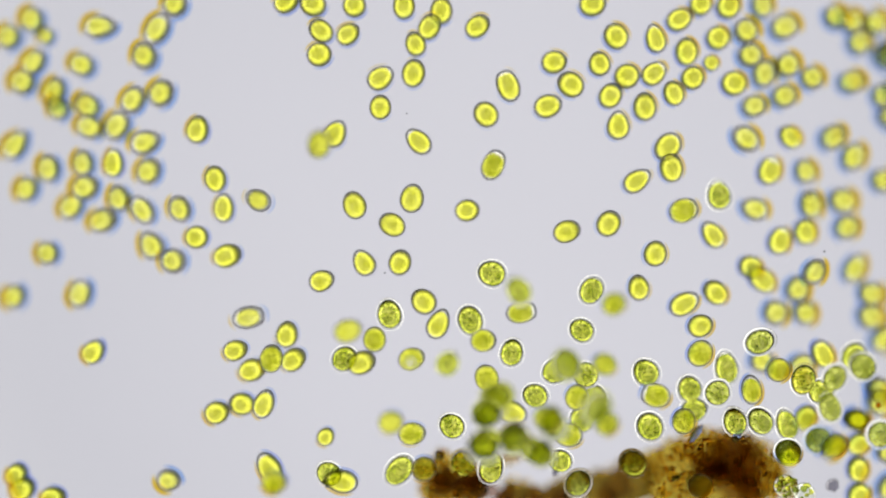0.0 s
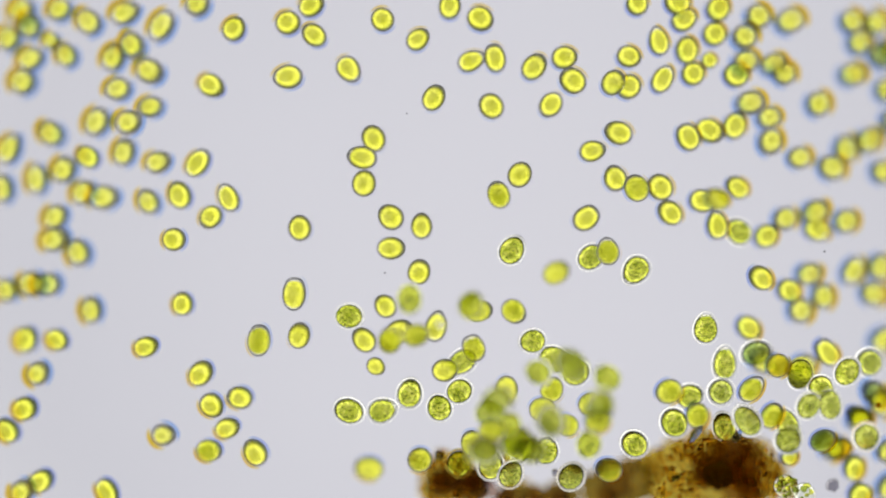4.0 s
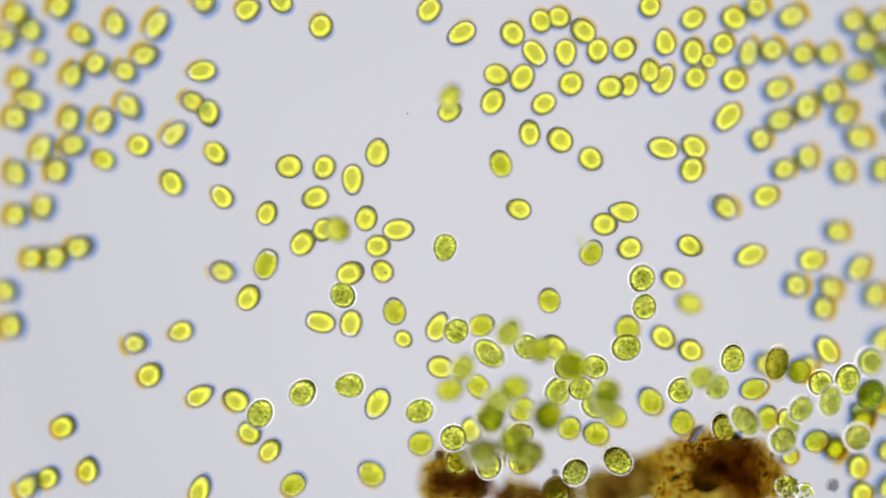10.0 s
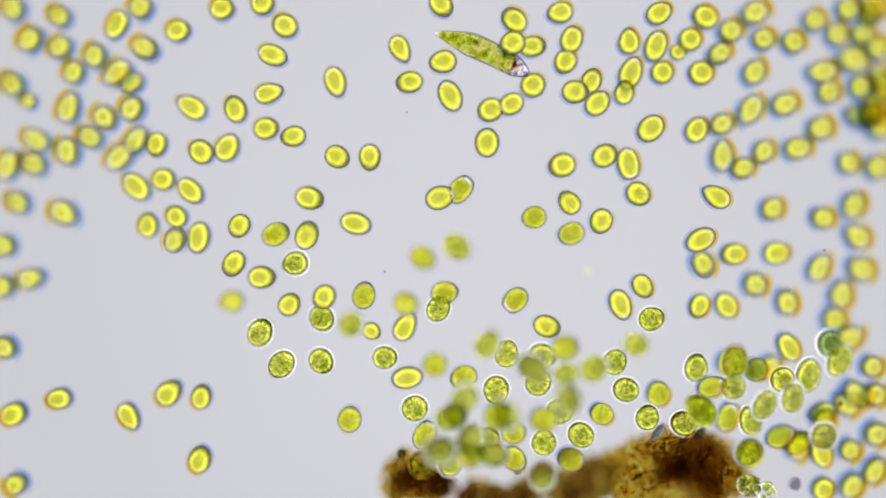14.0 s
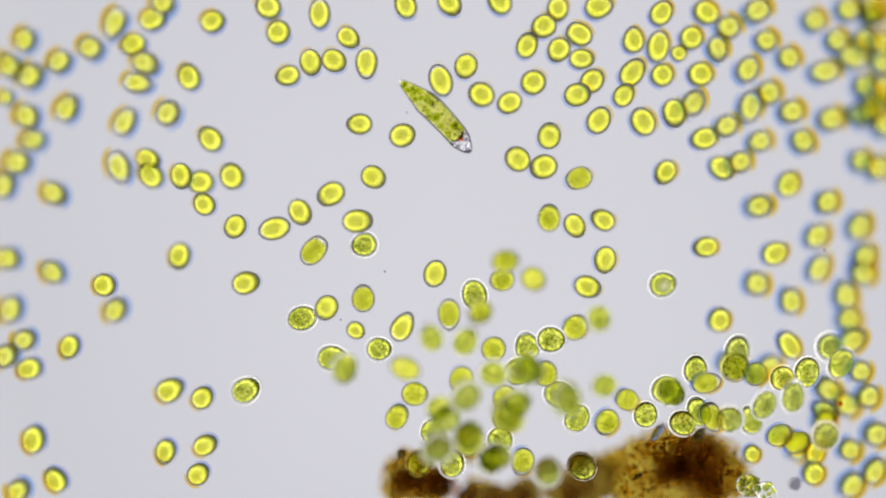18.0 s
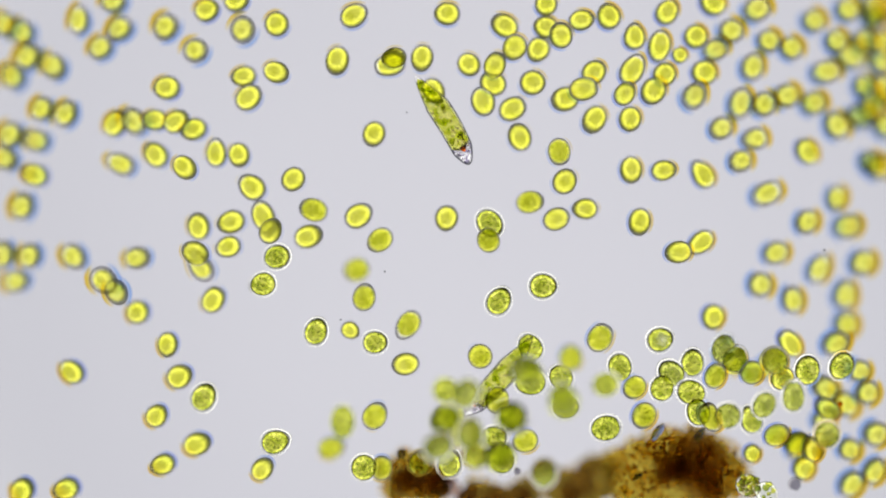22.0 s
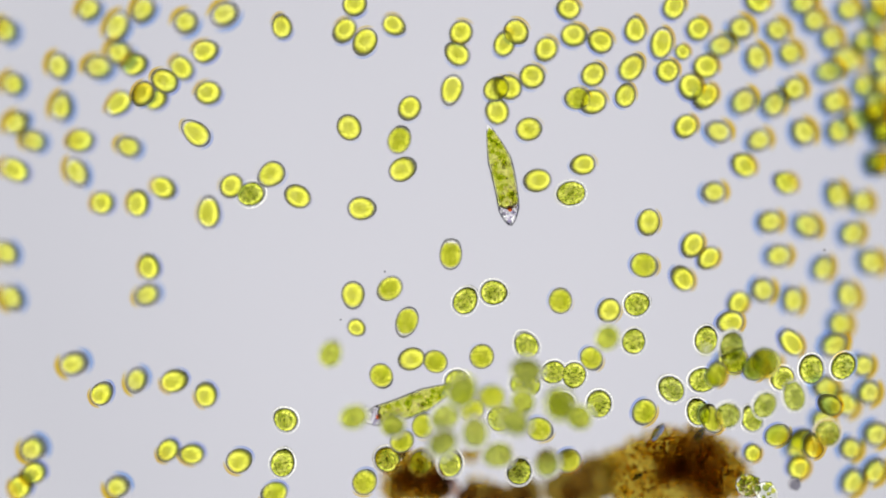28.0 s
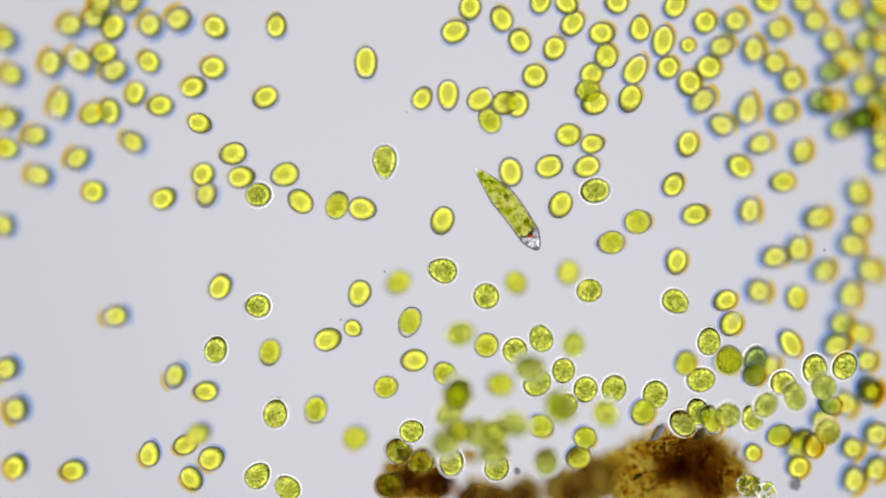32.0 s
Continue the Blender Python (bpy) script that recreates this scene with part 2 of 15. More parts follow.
# ---- cells ----
def egg(length, width, point=0.0, dent=0.0, blunt=0.0, segments=24, rings=16):
    """A body of revolution along x: pointed towards +x, with a shallow dent at that end."""
    bm = bmesh.new()
    bmesh.ops.create_uvsphere(bm, u_segments=segments, v_segments=rings, radius=0.5)
    for v in bm.verts:
        x, y, z = v.co.z * 2, v.co.x * 2, v.co.y * 2
        w = 1.0 - point * 0.5 * (x + 0.2) if point else 1.0
        if blunt and x > 0:
            w *= min(1.35, max(0.02, 1 - x * x) ** (-blunt))
        xx = x
        if dent and x > 0.8:
            xx = x - dent * (x - 0.8) * 5
        v.co = Vector((xx * length / 2, y * w * width / 2, z * w * width / 2))
    return bm


CELL = 0.0126       # width of a common cell


def granules(aspect, count, small, large, seed, reach=1.0):
    """Grains of the chloroplast, thickest round the middle plane of the cell."""
    rng = random.Random(seed)
    bm, taken = bmesh.new(), []
    for i in range(count * 12):
        a, d = rng.uniform(0, 6.283), math.sqrt(rng.uniform(0.0, 0.80)) * reach
        x, y, r = math.cos(a) * d * CELL * aspect / 2, math.sin(a) * d * CELL / 2, rng.uniform(small, large)
        if len(taken) >= count or any(math.hypot(x - q[0], y - q[1]) < 0.95 * (r + q[2]) for q in taken):
            continue
        taken.append((x, y, r))
        lump(bm, (x, y, rng.gauss(0, 0.0009)), r, 0.7, rng.uniform(0, 99), 0.7, 1)
    return bm


def cell_kind(aspect, point, dent, blunt, green, seed, ringed):
    """A green alga: clear wall, cup-shaped chloroplast with its grains, pyrenoid."""
    root = new("green_alga")
    tagged(root, LABELS[green], "alga", "algae on the slide")
    part("cell_wall", egg(CELL * aspect, CELL, point, dent * 0.4, blunt), WALL if ringed else (WALL, THIN_WALL, THIN_WALL, THICK_WALL)[green], root, "clear thin cell wall")
    # shell added to imitate the lens's colour fringe and the white halo
    shell_width = 0.20 if ringed else (0.22, 0.21, 0.25, 0.36)[green]
    part("sheath", egg(CELL * (aspect + shell_width), CELL * (1 + shell_width), point, 0, blunt), FRINGE if ringed else (FRINGE, HALO, HALO, DEEP_FRINGE)[green], root, "added shell imitating the halo and colour fringe round cells")
    clear = 0.0 if aspect < 1.1 else (0.02, 0.04, 0.03, 0.0)[green]
    fill = 0.76 if ringed else (0.755, 0.955, 0.955, 0.665)[green]
    bm = egg(CELL * aspect * (fill + 0.01 - clear), CELL * fill, point, dent, blunt)
    for v in bm.verts:
        v.co *= 1.0 + 0.025 * noise.noise(v.co * 330 + Vector((seed, 0, 0)))
        v.co.x -= CELL * aspect * clear * 0.45
    body = part("chloroplast", bm, RINGED_GREEN if ringed else (YELLOW_GREEN, LEAF_GREEN, OLIVE, LEMON)[green], root)
    if green in (1, 2):
        bm = granules(aspect, 60, 0.00025, 0.00065, seed, 0.73) if ringed else granules(aspect, 60, 0.00035, 0.00090, seed)
    else:
        bm = granules(aspect, 40, 0.00015, 0.00050, seed, 0.75)
    tagged(part("granules", bm, GRAIN_GREEN if green in (1, 2) else GRAIN_YELLOW, body, "fine darker grains"), kind="stuff")
    bm = bmesh.new()
    lump(bm, (-CELL * aspect * 0.10, 0.0006 * math.sin(seed), 0.0), CELL * (0.13, 0.16, 0.16, 0.24)[green], 0.2, seed, 1.0, 2)
    part("pyrenoid", bm, CORE, body)
    return root


# heights of these kinds are set for their blur in the view
LABELS = {3: "lemon-yellow algal cell, paled and set low to look out of focus", 2: "olive-green algal cell, dulled and set high to look out of focus", 0: "bright yellow-green round-ended algal cell swimming in water", 1: "grainy leaf-green algal cell drifting in water"}


def spindle(u):
    """Half-width of the long swimmer at u: 0 the pointed tail, 1 the blunt front."""
    if u <= 0 or u >= 1:
        return 0.0
    return (min(1.0, (u / 0.36)) ** 0.72 * (1.0 - 0.15 * max(0.0, (u - 0.5) * 2)) * min(1.0, (1 - u) / 0.16) ** 0.5)


def spindle_body(length, width, start, end, thick):
    bm = bmesh.new()
    bmesh.ops.create_uvsphere(bm, u_segments=28, v_segments=44, radius=1.0)
    for v in bm.verts:
        x, y, z = v.co.z, v.co.x, v.co.y
        u = start + (end - start) * (x + 1) / 2
        r = math.hypot(y, z)
        taper = min(1.0, math.sqrt(max(0.0, 1 - x * x)) * 2.2) if (start > 0 or end < 1) else 1.0
        k = spindle(u) * width / 2 * thick * taper / r if r > 1e-6 else 0
        v.co = Vector(((u - 0.5) * length, y * k + 0.0018 * math.sin(u * math.pi), z * k))
    return bm


def euglena():
    """A long spindle-shaped swimmer: pointed tail, round clear front, packed with green discs."""
    root = new("euglena")
    tagged(root, "long spindle-shaped green swimmer with a pointed tail and clear front end", "euglena", "euglenas")
    length, width = 0.0495, 0.0117
    part("pellicle", spindle_body(length, width, 0.0, 1.0, 1.0), PELLICLE, root, "clear thin outer skin")
    part("cytoplasm", spindle_body(length, width, 0.04, 0.84, 0.75), PALE_GREEN, root)
    rng = random.Random(4)
    for i in range(64):
        u = 0.08 + 0.72 * rng.random() ** 1.15
        a, d = rng.uniform(0, 6.283), rng.uniform(0.05, 1.0) ** 0.5
        r = spindle(u) * width / 2 * 0.66 * d
        bm = bmesh.new()
        lump(bm, ((u - 0.5) * length, r * math.cos(a) + 0.0018 * math.sin(u * math.pi), r * math.sin(a)),
             rng.uniform(0.0007, 0.0014), 0.45, i * 2.7, 0.7, 2)
        part("chloroplast", bm, DISC_GREEN, root)
    for i in range(84):
        u = rng.uniform(0.62, 0.95) if i < 60 else rng.uniform(0.35, 0.7)
        a, d = rng.uniform(0, 6.283), rng.uniform(0.05, 1.0) ** 0.5
        r = spindle(u) * width / 2 * 0.8 * d
        bm = bmesh.new()
        lump(bm, ((u - 0.5) * length, r * math.cos(a) + 0.0018 * math.sin(u * math.pi), r * math.sin(a)),
             rng.uniform(0.0005, 0.0012), 0.3, i * 1.9, 1.0, 1)
        part("grain", bm, STARCH if i % 3 else DULL_GRAIN, root, "glassy grain")
    bm = bmesh.new()
    lump(bm, (0.34 * length, 0.0012, 0.0012), 0.0012, 0.2, 5.5, 1.0, 2)
    part("eyespot", bm, RED_SPOT, root, "small rust-red eyespot")
    return root


def clear_material(name, colour, ior):
    m, n, l = material(name)
    place, chance = own_place(n, l)
    a = node(n, "ShaderNodeTexNoise", Scale=600.0, Detail=2.0)
    l.new(place, a.inputs["Vector"])
    bump = node(n, "ShaderNodeBump", Strength=0.3, Distance=0.0004)
    l.new(a.outputs["Fac"], bump.inputs["Height"])
    g = node(n, "ShaderNodeBsdfGlass", Color=(*colour, 1), Roughness=0.0, IOR=ior)
    l.new(bump.outputs[0], g.inputs["Normal"])
    out = n.new("ShaderNodeOutputMaterial")
    l.new(g.outputs[0], out.inputs["Surface"])
    return m


PALE_GREEN = chloroplast_material("pale_green_cytoplasm", (0.99, 0.99, 0.48), (0.84, 0.88, 0.28), 520, 0.7, 0.88)
DISC_GREEN = chloroplast_material("green_disc", (0.93, 0.95, 0.50), (0.76, 0.82, 0.32), 500, 0.3, 1.02)
DULL_GRAIN = clear_material("dull_grain", (0.80, 0.78, 0.86), 1.08)
PELLICLE = clear_material("clear_pellicle", (0.98, 0.98, 0.99), 1.17)
STARCH = clear_material("starch_grain", (0.96, 0.94, 0.98), 1.10)
RED_SPOT = clear_material("eyespot_red", (0.90, 0.42, 0.14), 1.04)

DARK_BEAD = clear_material("dark_bead", (0.58, 0.57, 0.60), 1.08)
RUST_BEAD = clear_material("rust_bead", (0.72, 0.40, 0.20), 1.08)
CHUNK = clear_material("dark_green_chunk", (0.66, 0.72, 0.30), 1.05)


def cyst(px, py, width, count, label):
    """A clear empty shell with a few dark green chunks left in it."""
    rng = random.Random(px)
    root = new("cyst")
    x, y = at(px, py)
    root.location = (x, y, 0.044)
    tagged(root, label, "cyst")
    part("cell_wall", egg(width * 1.12, width, 0.12), CYST_WALL, root, "clear colourless shell")
    for i in range(count):
        bm = bmesh.new()
        a, d = 2.4 * i, math.sqrt((i + 0.5) / count) * 0.40 * width
        lump(bm, (math.cos(a) * d * 1.1, math.sin(a) * d, rng.gauss(0, 0.0008)), rng.uniform(0.08, 0.15) * width, 0.9, i * 3.7 + px, 0.7, 2)
        part("chunk", bm, CHUNK if i % 3 else LEAF_GREEN, root)
    root.rotation_euler.z = math.radians(-35)


CYST_WALL = clear_material("cyst_shell", (0.97, 0.98, 0.93), 1.075)
cyst(1325, 860, 0.0112, 13, "clear shell with dark green chunks inside, beside the heap")
cyst(1357, 872, 0.0100, 7, "nearly empty clear shell with a few pale grains")


def bead(px, py, size, mat, label):
    bm = bmesh.new()
    lump(bm, (0, 0, 0), size, 0.3, px * 0.37, 0.8, 3)
    ob = new("debris_speck", finish(bm, "debris_speck", mat))
    x, y = at(px, py)
    ob.location = (x, y, 0.036)
    tagged(ob, label, "debris")


bead(1408, 858, 0.0030, DARK_BEAD, "dark blue-grey speck among the cells")
bead(916, 835, 0.0016, DARK_BEAD, "tiny dark blue-grey speck near the heaps")
bead(1489, 716, 0.0013, RUST_BEAD, "tiny rust-red speck on the edge of a cell")
bead(710, 804, 0.0022, DARK_BEAD, "dark speck at the tip of the small heap")



def splinter(px, py, length, turn):
    """A flat glassy flake caught in the heap."""
    bm = bmesh.new()
    lump(bm, (0, 0, 0), length / 2, 0.35, px * 0.21, 0.5, 3)
    bmesh.ops.scale(bm, vec=(1.0, 0.42, 1.0), verts=bm.verts)
    ob = new("glassy_flake", finish(bm, "glassy_flake", FLAKE))
    x, y = at(px, py)
    ob.location, ob.rotation_euler.z = (x, y, 0.053), math.radians(turn)
    tagged(ob, "clear bluish glassy flake sticking out of the brown heap", "flake")


FLAKE = clear_material("bluish_flake", (0.62, 0.72, 1.0), 1.04)
splinter(1164, 764, 0.0085, 52)
splinter(1237, 769, 0.0080, 56)
splinter(1128, 843, 0.0050, 30)

CLEAR_BEAD = clear_material("clear_bead", (1.0, 1.0, 0.92), 1.15)
DUST = clear_material("dust_grey", (0.60, 0.60, 0.62), 1.05)


def speck(name, size, mat, label, category):
    """A tiny grain to be keyed: it drifts, or keeps with the camera."""
    bm = bmesh.new()
    lump(bm, (0, 0, 0), size, 0.3, size * 9000, 0.8, 2)
    return tagged(new(name, finish(bm, name, mat)), label, category)


SHOAL = {}


def shoal(counts):
    """All the cells, by kind, before any of them moves."""
    forms = ((0.0, 0.0, 0.0), (0.16, 0.0, 0.0), (0.28, 0.10, 0.0), (0.10, 0.14, 0.12), (0.36, 0.0, 0.0))
    for (aspect, green), count in counts.items():
        shapes = []
        for i in range(count):
            if i < 5:
                point, dent, blunt = forms[i]
                if aspect < 1.1:
                    point, dent, blunt = 0.04 * i, 0.0, 0.0
                cell = cell_kind(aspect, point, dent, blunt, green, 3.3 * i + 10 * aspect + green, green == 1 and i % 2 == 1)
                shapes.append(cell)
            else:
                cell = copy_thing(shapes[i % 5], Matrix())
            SHOAL.setdefault((aspect, green), []).append(cell)


def alga(aspect, green, size):
    """The next cell of that kind, at its size."""
    cell = SHOAL[aspect, green].pop()
    size *= (0.96, 0.93, 0.92, 1.0)[green]
    cell.scale = (size, size, size)
    return cell


shoal({(1.06, 0): 11, (1.06, 1): 7, (1.06, 2): 4, (1.06, 3): 34, (1.24, 0): 43, (1.24, 1): 37, (1.24, 2): 9, (1.24, 3): 41, (1.44, 0): 48, (1.44, 1): 19, (1.44, 2): 5, (1.44, 3): 26})


def swim(thing, rows):
    """Rows: seconds, place in tenths of a millimetre, height in millimetres, lift and heading in degrees. Places,
    heights and lifts are fitted to the camera's view.
    """
    path = [(t, pose(x / 10000, y / 10000, z / 1000, 0, -min(tilt, 47), turn)) for t, x, y, z, tilt, turn in rows]
    if len(path) == 1:
        path.append((32.0, path[0][1]))
    walk(thing, path)


def motions():
    first = euglena()
    second = copy_thing(first, Matrix())
    swim(first, [(0,-64,2253,49,0,-60),(10,-51,1985,49,0,-60),(13,137,1476,49,0,-60),(13.5,169,1047,49,0,-56),(14,364,921,49,0,-24),(14.2,316,1074,49,0,40),(14.5,236,1262,49,0,95),(15,222,1476,49,0,140),(16,169,1583,49,0,190),(17,75,1422,49,0,240),(17.5,48,1128,49,0,263),(18,137,627,49,0,315),(18.5,396,571,49,0,318),(19,431,431,49,0,299),(19.5,463,-118,49,0,255),(20,418,-399,49,36,295),(20.5,504,-439,49,36,245),(21,482,-560,49,0,235),(22,437,-608,49,0,228),(23,415,-600,49,0,233),(24,399,-619,49,0,229),(25,329,-686,49,0,206),(27.5,56,-688,49,0,199),(28,27,-729,49,0,201),(28.2,-46,-718,49,0,197),(28.5,-206,-619,49,0,162),(28.8,-613,-613,49,0,194),(29,-884,-592,49,0,165),(29.2,-1184,-506,49,0,164),(29.4,-1406,-525,49,0,206),(29.5,-1578,-541,49,0,196),(29.7,-1894,-493,49,0,182),(30,-2296,-479,49,0,180),(32,-3046,-426,49,0,180)])
    swim(second, [(0,43,2253,45,0,-75),(16,222,1985,45,0,-75),(18,236,1583,45,0,-72),(18.5,254,1288,45,0,-70),(19,230,1168,45,0,-82),(19.5,217,946,45,0,-80),(20,214,854,45,0,-100),(20.5,188,721,45,0,-110),(21,177,672,45,0,-88),(21.5,147,672,45,0,-84),(22,177,605,45,0,-58),(22.5,252,568,45,0,-6),(23,329,603,45,0,0),(23.5,335,603,45,0,-8),(24,383,571,45,0,-14),(25,418,589,45,0,-8),(25.5,421,619,45,0,-8),(26.5,415,579,45,0,-45),(27.5,404,512,45,0,-69),(28,447,346,45,0,-77),(28.5,447,230,45,0,-65),(29,490,230,45,0,-53),(29.5,504,249,45,0,-68),(30,493,241,45,0,-62),(30.5,528,217,45,0,-47),(31,549,217,45,0,-52),(31.5,522,201,45,0,-54),(32,482,185,45,0,-52)])
    swim(alga(1.06,3,0.97),[(0,-1275,1165,30,45,60),(1,-1221,1145,31,0,60),(2,-1175,1154,30,45,60),(2.5,-1189,1146,28,45,60),(3,-1159,1154,29,45,60),(6,-1194,1173,30,45,60),(6.5,-1160,1173,28,45,60),(11,-1135,1178,30,45,60),(11.5,-1169,1174,26,45,60),(12,-1150,1173,29,45,60),(13,-1125,1111,29,45,60),(13.5,-1231,1106,28,45,60),(14,-1258,1147,25,45,60),(14.5,-1293,1134,25,45,60),(16.5,-1153,1165,28,45,60),(19,-1151,1166,25,45,60),(20,-1033,1138,30,45,60),(20.5,-1055,1145,31,45,60),(21,-1068,1032,31,0,20),(21.5,-1006,1043,30,45,20),(22,-995,938,33,45,20),(22.5,-1055,898,29,45,20),(23,-960,897,34,45,20),(24,-1049,707,32,45,20),(24.5,-1060,729,30,45,20),(25,-1177,993,27,45,20),(25.5,-1096,910,27,45,20),(27.5,-1046,925,32,45,20),(28,-1042,1073,29,45,20),(28.5,-1056,1066,27,45,20),(29,-1060,998,30,0,96),(30,-1080,1052,28,0,90),(30.5,-1063,1059,31,0,40),(31,-1042,1009,29,45,40),(31.5,-987,917,31,45,40),(32,-1212,1060,28,0,80)])
    swim(alga(1.44,3,0.93),[(0,-1361,1047,28,13,60),(2,-1357,1039,25,13,60),(3,-1362,1074,26,13,60),(4.8,-1325,1052,26,13,60),(5.5,-1370,1047,26,13,60),(6.5,-1361,1038,29,60,60),(7,-1375,1047,27,13,60),(7.5,-1375,1052,28,49,70),(8.5,-1368,1050,26,13,50),(9.5,-1357,1039,25,13,45),(10,-1362,1066,27,13,60),(10.5,-1348,1047,29,49,45),(11,-1353,1067,24,13,50),(11.5,-1378,1067,22,49,60),(12,-1209,977,28,49,20),(12.5,-1136,931,28,49,-30),(13,-1218,1042,25,60,-30),(13.5,-1164,1012,25,60,-30),(14,-1238,950,28,60,-30),(16.5,-1232,1099,24,60,-30),(17,-1217,1030,28,60,-30),(17.5,-1243,837,29,60,-30),(18,-1237,878,25,60,-30),(18.5,-1285,891,26,49,-106),(19,-1333,850,27,13,-30),(19.5,-1489,833,21,60,-30),(20,-1584,804,19,60,-30),(20.5,-1605,844,22,49,-106),(21.5,-1666,925,17,60,-106),(22,-1679,866,18,49,-50),(23,-1656,798,22,60,-50),(24,-1452,811,25,60,-50),(24.5,-1462,879,21,49,-40),(25,-1380,1058,24,49,-110),(27.5,-1374,1058,24,60,-110),(28,-1372,1053,23,13,-115),(28.5,-1380,1045,24,60,-115),(29,-1376,1054,21,13,-110),(29.5,-1380,1045,24,60,-110),(30,-1386,1059,21,13,-105),(30.5,-1379,1053,25,60,-105),(31,-1386,1059,21,13,-105),(31.5,-1386,1048,21,60,-105),(32,-1448,1167,21,60,-105)])
    swim(alga(1.44,3,0.93),[(0,-1632,1059,24,13,0),(1,-1533,1094,21,60,0),(2,-1551,1085,25,49,20),(3,-1510,1039,26,60,20),(6,-1512,1377,22,0,20),(7,-1512,1377,22,0,20),(8,-1715,1041,18,49,20),(9,-1573,999,24,49,20),(9.5,-1540,1074,25,60,20),(10,-1411,923,26,60,20),(10.5,-1387,897,25,13,25),(11,-1414,872,25,13,101),(11.5,-1432,859,23,60,101),(12,-1385,748,26,60,101),(12.5,-1290,878,26,60,101),(13,-1342,873,24,13,150),(13.5,-1399,843,24,60,150),(14,-1374,832,25,13,220),(17,-1374,1058,24,13,250),(17.5,-1380,1048,24,60,250),(18,-1386,1067,22,13,250),(18.5,-1380,1058,24,49,240),(19,-1376,1067,21,13,250),(19.5,-1380,1048,24,60,250),(20,-1376,1054,21,13,240),(20.5,-1380,1048,24,60,240),(21,-1360,1031,26,49,200),(22.5,-1367,1053,23,60,240),(23,-1368,1067,21,13,250),(23.5,-1376,1054,21,60,250),(24,-1367,1048,22,13,240),(24.5,-1367,1053,23,60,240),(25,-1286,1156,23,60,240),(27.5,-1225,1071,27,60,240),(28,-1250,1128,26,60,240),(28.5,-1226,1115,26,49,290),(29,-1150,896,29,60,290),(29.5,-1204,985,26,49,225),(30,-1177,1012,26,60,225),(30.5,-1230,1047,28,60,225),(31,-1225,1074,27,49,240),(31.5,-1219,1067,26,49,240),(32,-1313,1167,23,60,240)])
    swim(alga(1.24,3,0.88),[(0,-1723,879,19,22,150),(0.5,-1721,954,23,60,150),(1,-1809,1073,20,22,200),(1.5,-1769,960,20,60,200),(2,-1763,1116,21,60,200),(3,-1827,1150,16,60,200),(4.8,-1834,1107,19,60,200),(5.5,-1848,1054,20,60,200),(6,-1764,1122,17,60,200),(7,-1668,1081,21,22,240),(7.5,-1559,1026,25,60,240),(8,-1524,980,25,0,200),(8.5,-1546,980,24,22,140),(9,-1530,884,23,60,140),(9.5,-1512,896,27,0,150),(10,-1511,846,25,60,150),(10.5,-1467,1079,26,60,150),(11,-1488,999,24,0,80),(11.5,-1594,987,21,60,80),(12,-1416,913,23,60,80),(12.5,-1542,919,22,60,80),(13,-1510,838,23,60,80),(13.5,-1571,844,19,60,80),(14,-1578,838,21,60,80),(14.5,-1761,745,16,60,80),(16.5,-1761,861,16,60,80),(17,-1829,1015,14,60,80),(17.5,-1843,988,14,60,80),(18,-1815,993,16,60,80),(18.5,-1842,953,15,60,80),(19.5,-1843,948,14,60,80),(20,-1720,912,16,22,20),(20.5,-1734,988,16,60,20),(21,-1728,758,17,60,20),(21.5,-1713,758,20,22,60),(22,-1732,663,21,60,60),(22.5,-1711,671,19,60,60),(23,-1773,650,19,22,60),(23.5,-1807,650,16,60,60),(24,-1882,839,16,60,60),(24.5,-1881,812,18,60,60),(25,-1881,798,18,22,136),(25.5,-1868,771,18,60,136),(32,-1878,826,14,60,136)])
    swim(alga(1.24,3,1.00),[(0,-1423,923,28,60,110),(0.5,-1398,951,25,60,110),(1,-1059,1132,32,22,110),(1.5,-1024,1097,31,60,110),(2,-1052,1154,30,60,110),(2.5,-1086,997,33,60,110),(3,-1364,958,27,60,110),(3.5,-1486,953,27,60,110),(4.8,-1437,1059,27,60,110),(6,-1308,1152,26,60,110),(6.5,-1322,1166,25,60,110),(7,-1323,1377,23,0,110),(18,-1325,1378,20,0,110),(19,-1286,1166,23,60,110),(19.5,-1245,1161,24,60,110),(20.5,-1225,1058,27,22,-36),(21,-1142,1084,27,22,-112),(21.5,-1110,1074,27,60,-112),(22,-1142,1047,28,60,-112),(22.5,-1218,1107,24,60,-112),(23,-1117,966,29,22,-100),(23.5,-1041,1132,31,60,-100),(24,-1128,1073,29,60,-100),(24.5,-1209,1058,26,60,-100),(25,-1191,1134,25,60,-100),(28,-1177,1375,27,0,-100),(29,-1151,1155,25,22,-90),(29.5,-1142,1111,28,22,-166),(30,-1142,1375,27,0,-166),(32,-1142,1375,27,0,-166)])
